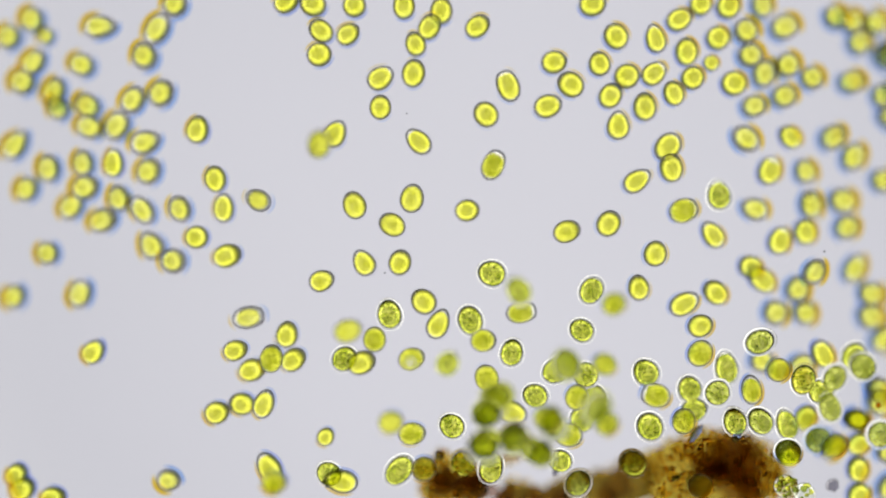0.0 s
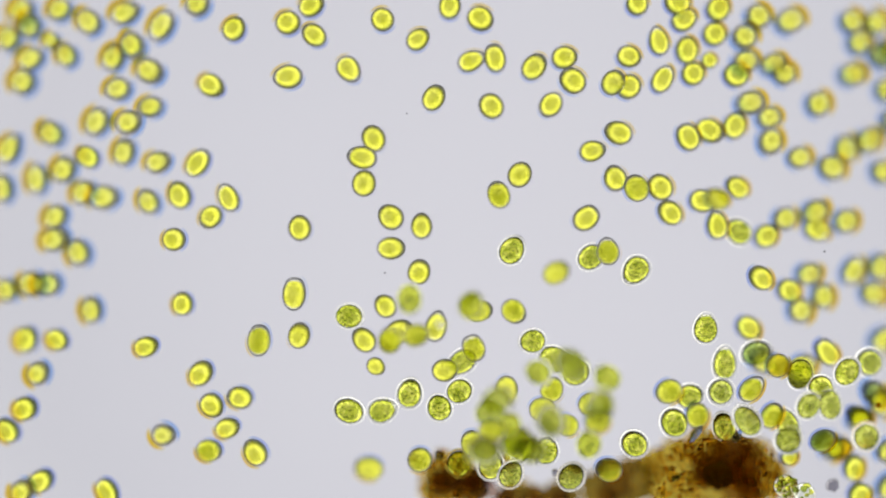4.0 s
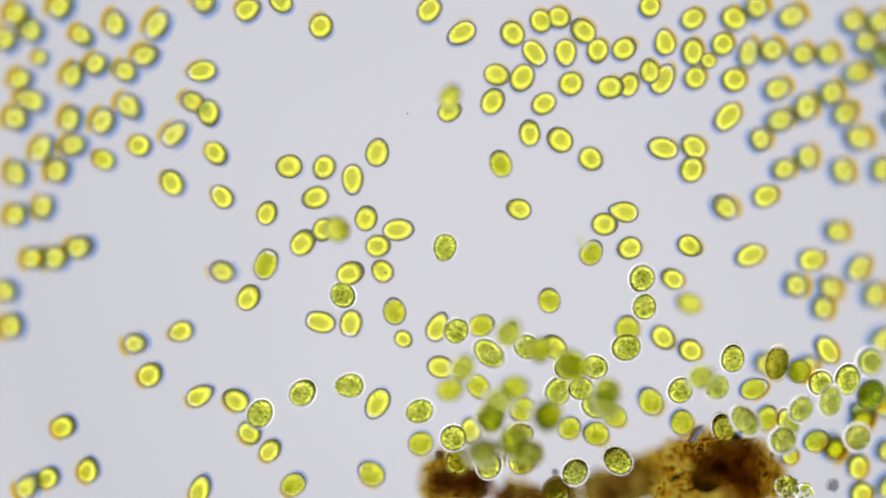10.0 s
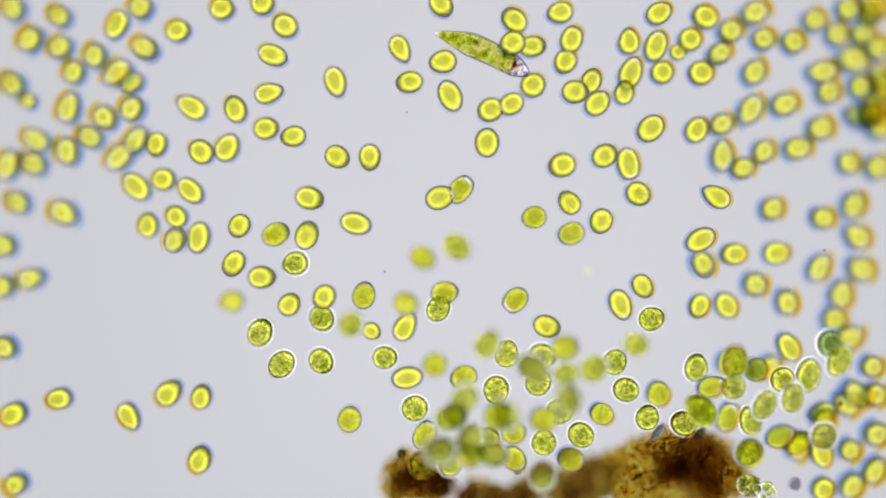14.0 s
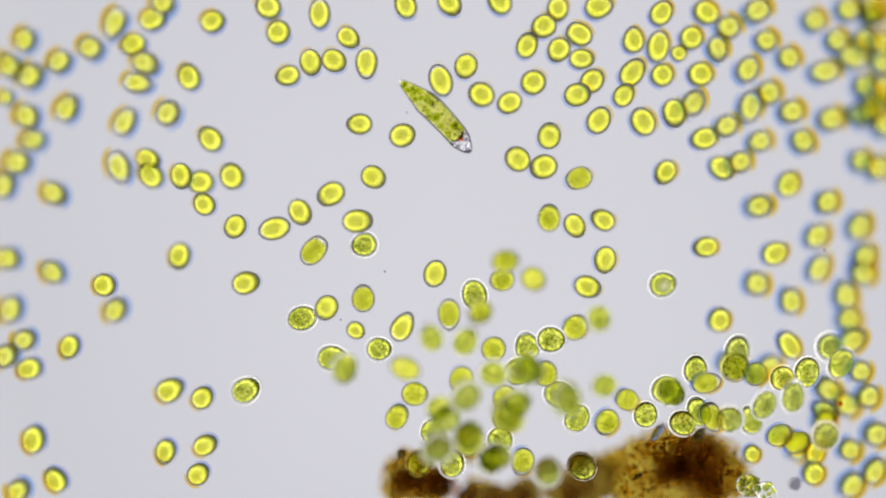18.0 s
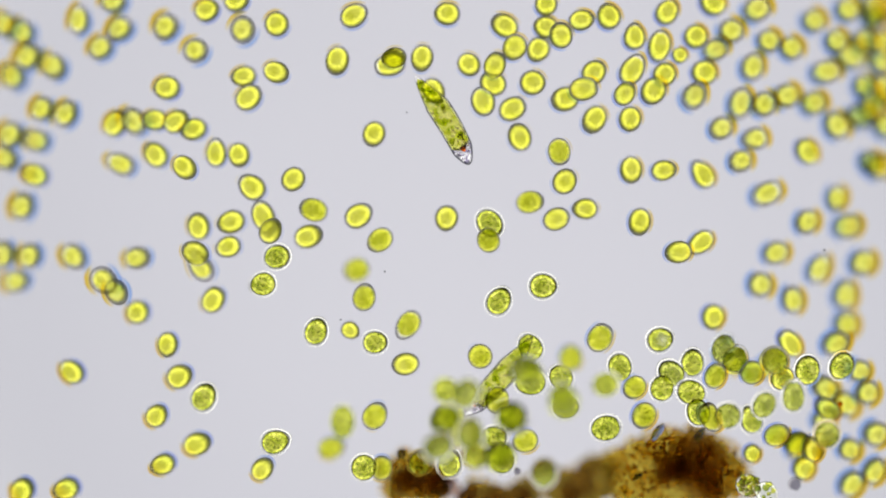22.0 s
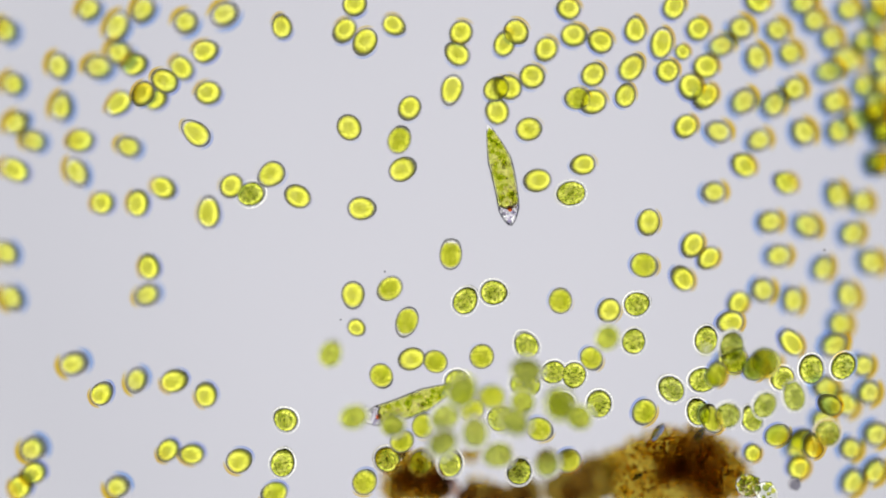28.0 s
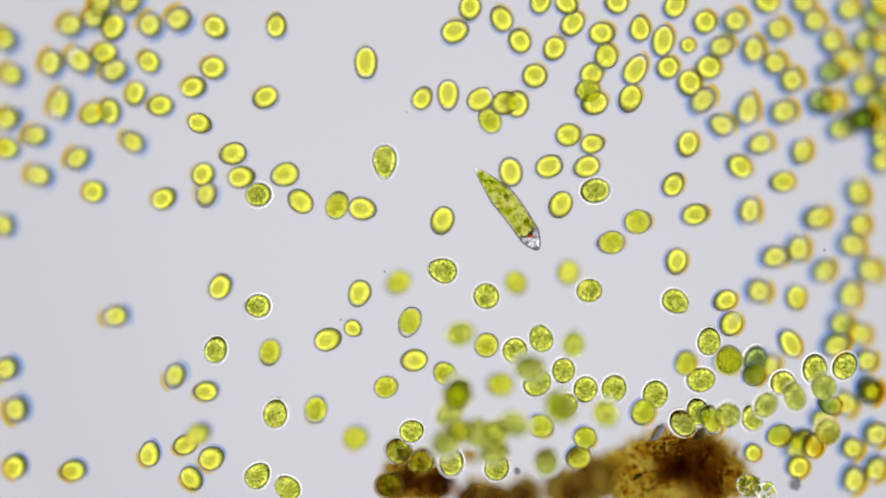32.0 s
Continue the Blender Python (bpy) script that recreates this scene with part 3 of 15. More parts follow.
    swim(alga(1.24,3,0.99),[(0,-1342,742,29,60,60),(0.5,-1343,796,28,60,60),(1,-1362,810,27,60,60),(1.5,-1334,664,29,60,60),(2,-1283,592,29,60,60),(2.5,-1294,683,29,22,60),(3,-1361,817,30,0,-15),(3.5,-1402,859,26,60,-15),(5.5,-1374,788,30,0,-70),(6,-1429,909,29,0,6),(6.5,-1519,1034,23,22,80),(7,-1514,1107,24,22,45),(8,-1514,1142,23,60,45),(9,-1642,1175,20,60,45),(9.5,-1660,1140,23,60,45),(10,-1823,1157,19,60,45),(10.5,-1733,1075,21,60,45),(11,-1748,1142,15,60,45),(12,-1762,1096,14,60,45),(12.5,-1842,1150,16,60,45),(13,-1782,1028,16,60,45),(14,-1787,995,18,60,45),(14.5,-1753,1036,16,60,45),(17,-1781,860,19,60,45),(17.5,-1807,826,16,60,45),(18,-1787,820,17,60,45),(19,-1794,793,19,60,45),(19.5,-1773,785,18,60,45),(20,-1815,861,17,60,45),(20.5,-1761,880,16,60,45),(21.5,-1801,880,17,60,45),(22.5,-1802,947,15,60,45),(23,-1774,934,16,60,45),(23.5,-1652,839,19,60,45),(24,-1639,831,18,60,45),(24.5,-1597,798,20,22,-31),(25,-1665,779,19,60,-31),(25.5,-1666,766,17,60,-31),(27.5,-1530,941,20,60,-31),(28,-1359,927,23,60,-31),(29,-1386,927,23,60,-31),(30,-1401,891,26,22,-90),(30.5,-1481,906,21,22,-150),(31,-1578,927,21,22,-140),(31.5,-1556,992,21,22,-160),(32,-1548,892,22,0,-220)])
    swim(alga(1.24,3,0.94),[(0,-1474,713,29,22,60),(0.5,-1512,778,28,60,60),(1,-1565,811,25,0,75),(1.5,-1611,825,22,0,60),(2,-1573,784,23,60,60),(3,-1647,1049,20,60,60),(3.5,-1692,1080,23,22,136),(6,-1615,1121,21,22,90),(6.5,-1493,1167,23,60,90),(7,-1492,1376,24,0,90),(9,-1492,1376,24,0,90),(10,-1560,1075,23,22,100),(11,-1596,1067,22,60,100),(11.5,-1570,1114,19,22,140),(12,-1380,1072,24,0,90),(12.5,-1380,1058,24,60,90),(13,-1391,1043,23,0,90),(13.5,-1379,1053,25,60,90),(14,-1478,919,22,60,90),(14.5,-1525,1000,19,22,150),(16.5,-1530,952,19,60,150),(17,-1434,919,23,60,150),(17.5,-1481,954,21,60,150),(18,-1502,954,23,60,150),(18.5,-1536,1014,19,60,150),(19,-1530,1009,19,60,150),(19.5,-1542,959,23,22,190),(20,-1570,1081,20,60,190),(20.5,-1529,1162,21,60,190),(21,-1422,1167,21,60,190),(22,-1394,1175,22,60,190),(22.5,-1448,1161,23,60,190),(23,-1449,1378,20,0,190),(28,-1449,1378,20,0,190),(29,-1340,1167,22,60,190),(29.5,-1529,1148,21,60,190),(30,-1660,1033,17,60,190),(30.5,-1495,1135,21,60,190),(31,-1605,1140,20,60,190),(31.5,-1543,1140,21,60,190),(32,-1598,1060,17,60,190)])
    swim(alga(1.44,3,0.90),[(0,-1695,684,22,60,140),(0.5,-1762,542,22,60,140),(1,-1802,453,23,60,140),(1.5,-1908,547,21,60,140),(2,-1851,466,22,60,140),(3,-1871,561,20,60,140),(5.5,-1864,537,18,49,140),(6,-1808,555,22,13,120),(7,-1784,542,21,13,90),(7.5,-1817,528,20,13,70),(8,-1748,469,23,13,130),(8.5,-1749,461,22,60,130),(9,-1762,493,22,13,206),(9.5,-1762,482,22,60,206),(10,-1762,493,22,49,200),(11,-1726,466,20,49,150),(11.5,-1710,474,20,60,150),(12,-1733,510,18,49,190),(12.5,-1745,515,20,60,190),(13,-1751,526,19,13,150),(13.5,-1761,515,16,60,150),(14,-1774,402,16,60,150),(14.5,-1766,375,16,60,150),(15.2,-1823,384,15,43,150),(15.8,-1939,422,14,29,150),(17,-2127,375,12,0,150),(32,-2127,375,12,0,150)])
    swim(alga(1.44,3,0.84),[(0,-1838,677,21,60,120),(0.5,-1736,752,20,60,120),(1,-1796,839,19,49,120),(2,-1809,569,20,60,120),(3,-1806,849,20,60,120),(5.5,-1789,950,22,60,120),(6,-1782,941,20,49,90),(6.5,-1735,946,23,60,90),(7,-1798,960,19,60,90),(7.5,-1745,1022,18,60,90),(8,-1740,946,23,49,20),(9,-1741,959,22,60,20),(9.5,-1687,938,22,60,20),(10,-1716,1013,23,49,-40),(10.5,-1765,946,22,60,-40),(11,-1692,947,17,60,-40),(11.5,-1731,974,15,49,20),(12,-1652,1081,19,13,90),(12.5,-1570,1054,20,60,90),(13,-1617,1060,17,13,140),(13.5,-1624,1032,21,60,140),(14,-1652,1108,19,60,140),(17,-1653,1379,15,0,140),(19,-1653,1379,15,0,140),(20,-1671,1130,17,49,210),(21,-1783,1115,14,49,134),(22,-1556,1089,22,13,90),(22.5,-1598,987,18,49,110),(23,-1578,927,21,13,150),(24,-1842,1114,16,60,150),(25,-1774,1157,17,60,150),(28,-1776,1380,13,0,150),(32,-1776,1380,13,0,150)])
    swim(alga(1.24,3,0.91),[(0,-1687,582,22,0,160),(0.5,-1702,638,24,60,160),(1,-1695,684,22,0,100),(2,-1706,744,22,0,80),(3.5,-1550,762,26,22,190),(5.5,-1586,770,26,60,190),(6,-1794,792,23,22,220),(6.5,-1830,704,20,60,220),(7,-1858,704,20,60,220),(7.5,-1852,793,20,60,220),(8,-1836,839,20,60,220),(9,-1866,960,18,60,220),(9.5,-1752,840,14,60,220),(10,-1653,878,25,60,220),(10.5,-1685,838,20,60,220),(11,-1841,839,17,60,220),(11.5,-1821,732,14,60,220),(12,-1904,656,17,60,220),(12.5,-1833,745,17,60,220),(13,-1672,779,21,60,220),(13.5,-1679,893,19,60,220),(14,-1646,954,20,60,220),(14.5,-1597,860,21,60,220),(17.5,-1656,892,21,60,220),(18.5,-1644,879,18,60,220),(19,-1660,887,19,60,220),(19.5,-1644,847,19,60,220),(20,-1503,1081,21,60,220),(21,-1469,994,24,60,220),(22,-1454,952,21,60,220),(23,-1379,931,26,60,220),(23.5,-1380,886,23,60,220),(24,-1375,897,23,60,220),(24.5,-1304,905,25,60,220),(25,-1338,912,27,60,220),(25.5,-1313,905,23,60,220),(27.5,-1361,940,23,60,220),(28,-1509,1135,19,60,220),(28.5,-1503,1135,19,60,220),(29,-1535,1035,20,60,220),(29.5,-1408,927,22,60,220),(30,-1531,1114,18,60,220),(30.5,-1576,1060,19,60,220),(31,-1495,1130,20,60,220),(32,-1484,1095,19,60,220)])
    swim(alga(1.24,3,0.97),[(0,-1554,587,24,0,60),(0.5,-1559,627,25,22,60),(1,-1553,606,26,22,70),(1.5,-1604,627,26,22,70),(2,-1599,595,26,22,70),(3,-1644,593,22,22,60),(4.8,-1652,617,23,22,60),(7,-1616,582,24,22,60),(8,-1627,590,24,22,60),(8.5,-1633,596,22,60,60),(9,-1616,612,23,22,60),(10,-1618,608,26,22,60),(11.5,-1549,609,20,22,60),(12,-1570,650,21,22,50),(12.5,-1584,663,20,60,50),(13,-1434,541,23,60,50),(13.5,-1407,568,24,22,60),(14,-1300,662,29,60,60),(14.5,-1245,738,26,60,60),(16.5,-1124,644,28,60,60),(17,-1138,640,30,60,60),(18.5,-1106,641,30,60,60),(19,-906,890,32,0,60),(19.5,-852,875,36,60,60),(20,-629,1063,36,22,90),(21,-591,1037,36,60,90),(21.5,-602,1063,36,60,90),(22,-771,1036,37,60,90),(22.5,-806,1058,36,60,90),(23,-852,1153,33,60,90),(23.5,-928,1097,32,60,90),(24,-967,1138,28,60,90),(24.5,-947,1140,31,60,90),(25,-1047,1159,29,60,90),(27.5,-955,1097,30,60,90),(28,-858,1110,31,22,30),(28.5,-893,1070,32,60,30),(30,-907,1374,30,0,30),(31,-934,1145,31,22,20),(31.5,-969,1092,30,22,30),(32,-1077,1087,30,60,30)])
    swim(alga(1.24,3,0.98),[(0,-1415,508,30,0,20),(0.5,-1340,476,28,22,20),(1,-1397,458,26,60,20),(1.5,-1432,501,26,60,20),(2,-1428,589,29,60,20),(2.5,-1438,608,26,60,20),(3,-1483,608,27,60,20),(3.5,-1482,595,29,60,20),(5.5,-1544,694,42,60,20),(6,-1508,714,38,60,20),(6.5,-1497,708,26,60,20),(7,-1485,686,42,60,20),(8,-1488,643,28,60,20),(9.5,-1489,675,28,60,20),(10,-1492,676,26,22,-50),(10.5,-1493,743,28,60,-50),(11,-1500,738,26,60,-50),(11.5,-1508,744,21,22,26),(12,-1543,792,21,60,26),(12.5,-1543,806,21,60,26),(13,-1436,646,24,60,26),(13.5,-1469,649,24,22,-50),(14,-1427,616,26,60,-50),(14.5,-1454,601,22,60,-50),(15.8,-1609,598,20,60,-50),(17,-1765,677,19,60,-50),(17.5,-1752,602,17,60,-50),(18,-1800,623,20,60,-50),(19.5,-1787,615,19,60,-50),(20,-1796,650,16,22,-120),(20.5,-1732,704,20,60,-120),(21,-1870,543,14,60,-120),(22,-1887,534,17,60,-120),(23,-1924,570,13,60,-120),(24,-1840,623,19,22,-150),(24.5,-1888,605,15,60,-150),(25,-2128,605,12,0,-150),(26.2,-2105,599,12,0,-150),(32,-2128,605,12,0,-150)])
    swim(alga(1.24,3,0.96),[(0,-1402,371,27,60,60),(0.5,-1471,414,29,60,60),(1,-1743,307,22,60,60),(1.5,-1792,245,23,60,60),(2,-1740,372,23,60,60),(3,-1778,353,22,60,60),(3.5,-1798,380,21,60,60),(7.5,-1831,380,18,60,60),(8.5,-1789,353,23,60,60),(9,-1826,380,18,60,60),(10,-1835,375,21,60,60),(11,-1756,345,19,60,60),(11.5,-1737,353,21,60,60),(12,-1760,388,17,60,60),(12.5,-1774,399,16,60,60),(13,-1655,383,18,0,60),(13.5,-1673,321,20,22,70),(14,-1609,461,23,22,100),(14.5,-1691,461,20,22,70),(15.2,-1726,441,19,35,70),(16.5,-1828,456,16,60,70),(17,-2127,456,12,0,70),(19,-2127,456,12,0,70),(20,-1897,516,14,60,70),(20.5,-1840,494,19,60,70),(21,-1895,186,18,60,70),(22,-1828,200,17,60,70),(22.5,-1781,240,20,60,70),(23,-1792,116,19,0,75),(23.5,-1629,62,21,22,60),(24,-1610,3,22,22,90),(24.5,-1604,35,22,22,140),(25,-1692,-321,18,22,64),(28,-1576,-551,31,22,20),(29,-1696,-570,28,22,10),(30,-1760,-356,18,0,-25),(30.5,-1670,-361,21,0,-95),(31,-1554,-458,70,60,-95),(32,-1850,-770,27,60,-95)])
    swim(alga(1.44,0,0.84),[(0,-1569,412,27,13,90),(0.5,-1600,415,24,13,80),(1,-1595,385,24,13,80),(1.5,-1643,420,23,13,110),(2,-1640,412,25,13,135),(3,-1694,439,25,13,150),(3.5,-1694,442,25,49,140),(6.5,-1713,439,24,13,140),(7.5,-1730,461,21,60,150),(8,-1558,428,27,60,150),(9,-1624,442,24,60,150),(10,-1619,428,22,60,150),(11,-1462,450,26,60,150),(12,-1154,454,31,60,150),(12.5,-1154,487,31,49,200),(13,-1174,503,27,60,200),(13.5,-1178,495,29,60,200),(14,-1181,487,31,49,260),(14.5,-1136,468,29,60,260),(17,-1062,419,33,60,260),(17.5,-987,411,32,49,336),(18,-1219,420,30,60,336),(18.5,-1190,374,28,49,380),(19.5,-1086,465,33,60,380),(20,-1042,460,30,60,380),(20.5,-965,426,43,60,380),(21,-990,452,32,60,380),(21.5,-968,465,32,60,380),(22,-898,454,34,13,450),(22.5,-889,464,33,13,450),(23,-879,473,36,49,380),(24,-795,454,38,60,380),(25,-1033,605,32,60,380),(25.5,-1022,643,31,49,380),(27.5,-1172,608,27,60,380),(28,-1185,708,27,60,380),(28.5,-1131,694,28,60,380),(29,-997,589,45,13,325),(29.5,-983,592,45,49,330),(30,-996,603,46,13,330),(30.5,-976,598,43,49,330),(31,-948,555,45,49,340),(31.5,-935,600,46,49,330),(32,-970,589,45,49,340)])
    swim(alga(1.44,3,0.86),[(0,-1716,412,23,60,100),(0.5,-1735,402,22,60,100),(1,-1913,353,18,60,100),(2.5,-1932,324,18,13,100),(3,-1944,321,20,13,100),(3.5,-1932,324,18,13,100),(5.5,-1988,375,15,49,60),(6.5,-1988,375,15,49,80),(7.5,-1994,367,17,60,60),(8,-1866,515,20,13,70),(8.5,-1876,466,20,13,60),(10,-1913,480,18,13,60),(12,-1914,542,17,60,60),(13,-1916,548,13,13,90),(14,-1761,515,16,13,150),(14.5,-1772,515,20,60,150),(15.2,-1790,533,20,60,150),(16.5,-1786,515,20,60,150),(17,-1782,521,17,49,190),(19.5,-1774,497,16,60,190),(20.5,-1759,520,20,60,190),(23,-1774,507,16,49,160),(23.5,-1787,507,19,49,195),(24,-1795,507,18,49,160),(25,-1759,507,20,49,160),(28,-1773,510,19,49,160),(29.5,-1773,534,19,60,200),(30.5,-1772,523,20,60,200),(31,-1766,526,16,49,150),(32,-1764,534,20,49,190)])
    swim(alga(1.24,3,1.00),[(0,-1702,294,25,60,20),(0.5,-1585,258,27,60,20),(1,-1612,245,26,60,20),(2.5,-1622,261,22,22,20),(3,-1615,277,26,22,10),(3.5,-1622,261,22,22,10),(5.5,-1569,46,26,22,-30),(6,-1700,-135,22,60,-30),(7,-1798,-173,21,60,-30),(7.5,-1749,-132,22,60,-30),(8,-1763,-175,20,60,-30),(8.5,-1760,-174,24,60,-30),(9,-1760,-172,22,22,40),(9.5,-1836,-191,20,60,40),(10,-1844,-38,20,60,40),(10.5,-1823,65,20,60,40),(11,-1776,103,17,60,40),(11.5,-1838,102,19,22,-30),(12.5,-1897,97,14,60,-30),(13,-1624,30,21,60,-30),(13.5,-1610,-5,22,0,-45),(14,-1624,164,20,0,-35),(14.5,-1591,124,22,22,10),(17,-1732,259,20,60,10),(17.5,-1887,380,17,60,10),(18,-1848,408,15,60,10),(18.5,-1691,407,22,22,-66),(19,-1536,528,23,60,-66),(20,-1449,307,26,22,-100),(21,-1601,116,23,22,-90),(21.5,-1554,3,39,22,-30),(22,-1428,-158,38,22,-40),(23,-1424,-688,34,22,-50),(23.5,-1424,-690,34,22,-120),(24,-1260,-889,36,22,-150),(24.5,-1183,-838,33,60,-150),(25,-1158,-774,35,60,-150),(27.5,-1099,-647,35,60,-150),(28,-1774,-958,29,60,-150),(29,-1777,-710,27,22,-170),(30,-2120,-711,25,0,-170),(32,-2120,-711,25,0,-170)])
    swim(alga(1.24,3,0.91),[(0,-1771,205,20,0,50),(0.5,-1777,218,20,60,50),(1,-1811,197,21,60,50),(1.5,-1830,129,20,60,50),(2,-1858,156,20,60,50),(3,-1743,129,24,60,50),(3.5,-1714,272,21,60,50),(5.5,-1763,272,20,60,50),(6,-1808,259,23,60,50),(7.5,-1858,264,19,60,50),(9,-1869,264,20,60,50),(9.5,-1926,219,18,60,50),(10,-2035,165,16,60,50),(10.5,-2037,192,17,60,50),(11,-1917,3,16,22,60),(11.5,-1888,-59,16,60,60),(12,-1807,8,16,60,60),(12.5,-1897,-92,14,60,60),(13,-1531,-140,23,22,-16),(14,-1914,11,16,60,-16),(17,-1911,-151,14,60,-16),(18,-1896,-51,15,60,-16),(19,-1714,156,17,0,-30),(19.5,-1855,76,18,22,20),(20,-1808,62,19,60,20),(20.5,-1829,-100,15,60,20),(21,-1802,-78,16,22,20),(21.5,-1787,16,18,22,30),(22,-1580,-43,23,22,-46),(22.5,-1664,156,21,22,20),(23,-1705,178,19,60,20),(23.5,-1630,213,20,60,20),(24,-1725,116,17,22,-56),(24.5,-1783,200,16,60,-56),(25,-1786,259,20,60,-56),(25.5,-1767,199,20,60,-56),(27.5,-1801,259,18,22,-110),(28,-2127,259,12,0,-110),(32,-2127,259,12,0,-110)])
    swim(alga(1.44,3,0.90),[(0,-1881,385,21,60,100),(1,-2062,300,15,60,100),(3,-2090,294,14,60,100),(3.5,-2082,290,16,60,100),(6,-2308,291,10,0,100),(7,-2308,291,10,0,100),(8,-2008,359,16,49,100),(8.5,-2016,340,15,13,110),(10,-2036,362,14,49,110),(10.5,-2028,348,14,60,110),(11,-2180,348,14,0,110),(12,-2181,348,12,0,110),(13,-1905,362,14,13,90),(14,-1896,394,15,13,70),(14.5,-1882,381,16,60,70),(15.2,-1932,361,16,60,70),(15.8,-1900,317,16,60,70),(16.5,-1895,353,17,60,70),(17,-1896,313,16,60,70),(18,-1915,300,15,60,70),(18.5,-1876,307,18,60,70),(19,-1910,421,14,60,70),(19.5,-1895,192,17,60,70),(20,-1856,197,16,60,70),(20.5,-1819,178,19,60,70),(21,-1924,-38,13,60,70),(22,-1922,-32,17,60,70),(22.5,-1895,92,18,60,70),(23,-1923,165,16,60,70),(23.5,-1881,240,18,60,70),(24,-1837,43,16,13,30),(25,-1767,-132,19,49,-20),(25.5,-1801,-194,18,49,-50),(28,-1877,-240,16,60,-50),(29,-1618,-159,22,13,15),(29.5,-1583,-124,22,49,-20),(30,-1609,-294,23,60,-20),(30.5,-1524,-245,22,60,-20),(31,-1699,-256,20,60,-20),(31.5,-1896,-294,16,49,10),(32,-2127,-294,12,0,10)])
    swim(alga(1.24,3,0.90),[(0,-1988,286,17,60,50),(0.5,-1912,197,20,60,50),(1,-1939,22,18,0,50),(2,-1885,43,18,60,50),(3,-1986,105,16,0,115),(3.5,-1858,159,19,22,39),(5.5,-1844,124,20,60,39),(6,-1953,97,18,60,39),(6.5,-1995,-65,15,60,39),(7,-1972,-51,17,60,39),(8,-1975,-86,17,60,39),(9,-1958,-151,19,22,30),(9.5,-1952,-151,19,60,30),(10,-1953,-43,18,60,30),(10.5,-1977,-78,19,60,30),(11,-1969,-151,15,60,30),(12,-1828,-175,16,60,30),(12.5,-1638,-267,18,60,30),(13,-1632,-342,22,60,30),(13.5,-1606,-489,31,60,30),(14,-1924,-186,14,60,30),(14.5,-1887,-248,18,60,30),(17,-1922,-240,17,60,30),(18,-1882,-294,17,0,70),(18.5,-1760,-289,17,60,70),(19,-1507,-337,24,22,0),(19.5,-1631,-383,23,22,60),(20,-1679,-232,19,60,60),(20.5,-1646,-267,19,60,60),(21,-1760,-194,17,60,60),(21.5,-1805,-151,19,60,60),(22,-1792,-38,19,60,60),(22.5,-1810,-70,15,22,0),(23,-1888,-16,15,22,20),(24,-1922,30,17,60,20),(25,-1909,70,18,60,20),(27.5,-1810,11,15,22,0),(28,-1904,-24,17,22,-40),(28.5,-1909,97,16,22,36),(29,-1826,143,16,22,20),(29.5,-1710,340,21,22,-56),(30,-1864,281,14,22,20),(30.5,-1808,178,18,22,-40),(31,-1704,-13,17,22,-100),(31.5,-1556,16,22,0,-50),(32,-1747,345,18,22,-20)])
    swim(alga(1.44,3,0.92),[(0,-2039,499,18,13,50),(1.5,-2070,480,16,13,60),(3.5,-2069,477,18,13,60),(6,-2084,521,16,60,60),(8,-2102,488,16,60,60),(9,-2044,672,14,13,136),(9.5,-1911,682,21,13,212),(10,-1967,710,17,13,160),(10.5,-1922,642,20,49,150),(11,-1786,750,19,60,150),(12,-1841,758,17,60,150),(13,-1870,732,14,60,150),(13.5,-1897,786,14,60,150),(14,-1876,785,18,49,130),(16.5,-1882,880,16,60,130),(17,-1882,871,17,60,130),(17.5,-1895,839,17,60,130),(18,-1895,874,17,60,130),(19,-1909,826,16,60,130),(21,-1882,807,17,60,130),(23,-1878,840,14,60,130),(23.5,-1882,839,16,60,130),(24,-1925,1029,11,60,130),(28,-1910,1042,16,60,130),(31,-1911,1016,13,60,130),(31.5,-1911,1029,13,60,130),(32,-1916,1002,14,60,130)])
    swim(alga(1.44,3,0.94),[(0,-1622,137,23,49,20),(0.5,-1627,110,24,60,20),(1,-1823,35,18,60,20),(1.5,-1914,-43,20,60,20),(3,-1836,3,19,60,20),(3.5,-1851,57,22,60,20),(5.5,-1853,-11,18,60,20),(6,-1825,30,21,60,20),(6.5,-1851,11,22,60,20),(7.5,-1851,-3,22,60,20),(8,-1800,-16,22,60,20),(9,-1809,-16,20,60,20),(9.5,-1803,-43,22,60,20),(10,-1732,8,23,60,20),(10.5,-1700,65,24,60,20),(11,-1626,-181,21,60,20),(12,-1488,75,22,13,-50),(12.5,-1371,110,25,49,0),(13,-1458,404,25,13,30),(13.5,-1372,466,24,13,25),(14,-1359,434,24,13,45),(16.5,-1333,439,27,49,60),(17,-1325,414,28,13,110),(17.5,-1361,388,25,49,120),(18,-1362,385,28,13,110),(18.5,-1339,420,25,49,60),(19,-1295,420,28,49,110),(19.5,-1299,415,25,49,130),(20,-1358,312,26,60,130),(20.5,-1394,313,23,60,130),(21,-1380,267,24,60,130),(22,-1293,603,26,60,130),(22.5,-1225,748,27,60,130),(23,-1394,843,23,60,130),(23.5,-1421,776,22,49,140),(24,-1452,695,25,49,200),(25,-1516,763,21,49,124),(27.5,-1448,771,22,49,180),(28,-1462,860,22,60,180),(28.5,-1448,830,21,60,180),(29.5,-1502,771,22,60,180),(30,-1501,784,25,60,180),(30.5,-1455,770,24,49,250),(31,-1448,887,21,60,250),(31.5,-1385,846,25,60,250),(32,-1386,843,24,49,210)])
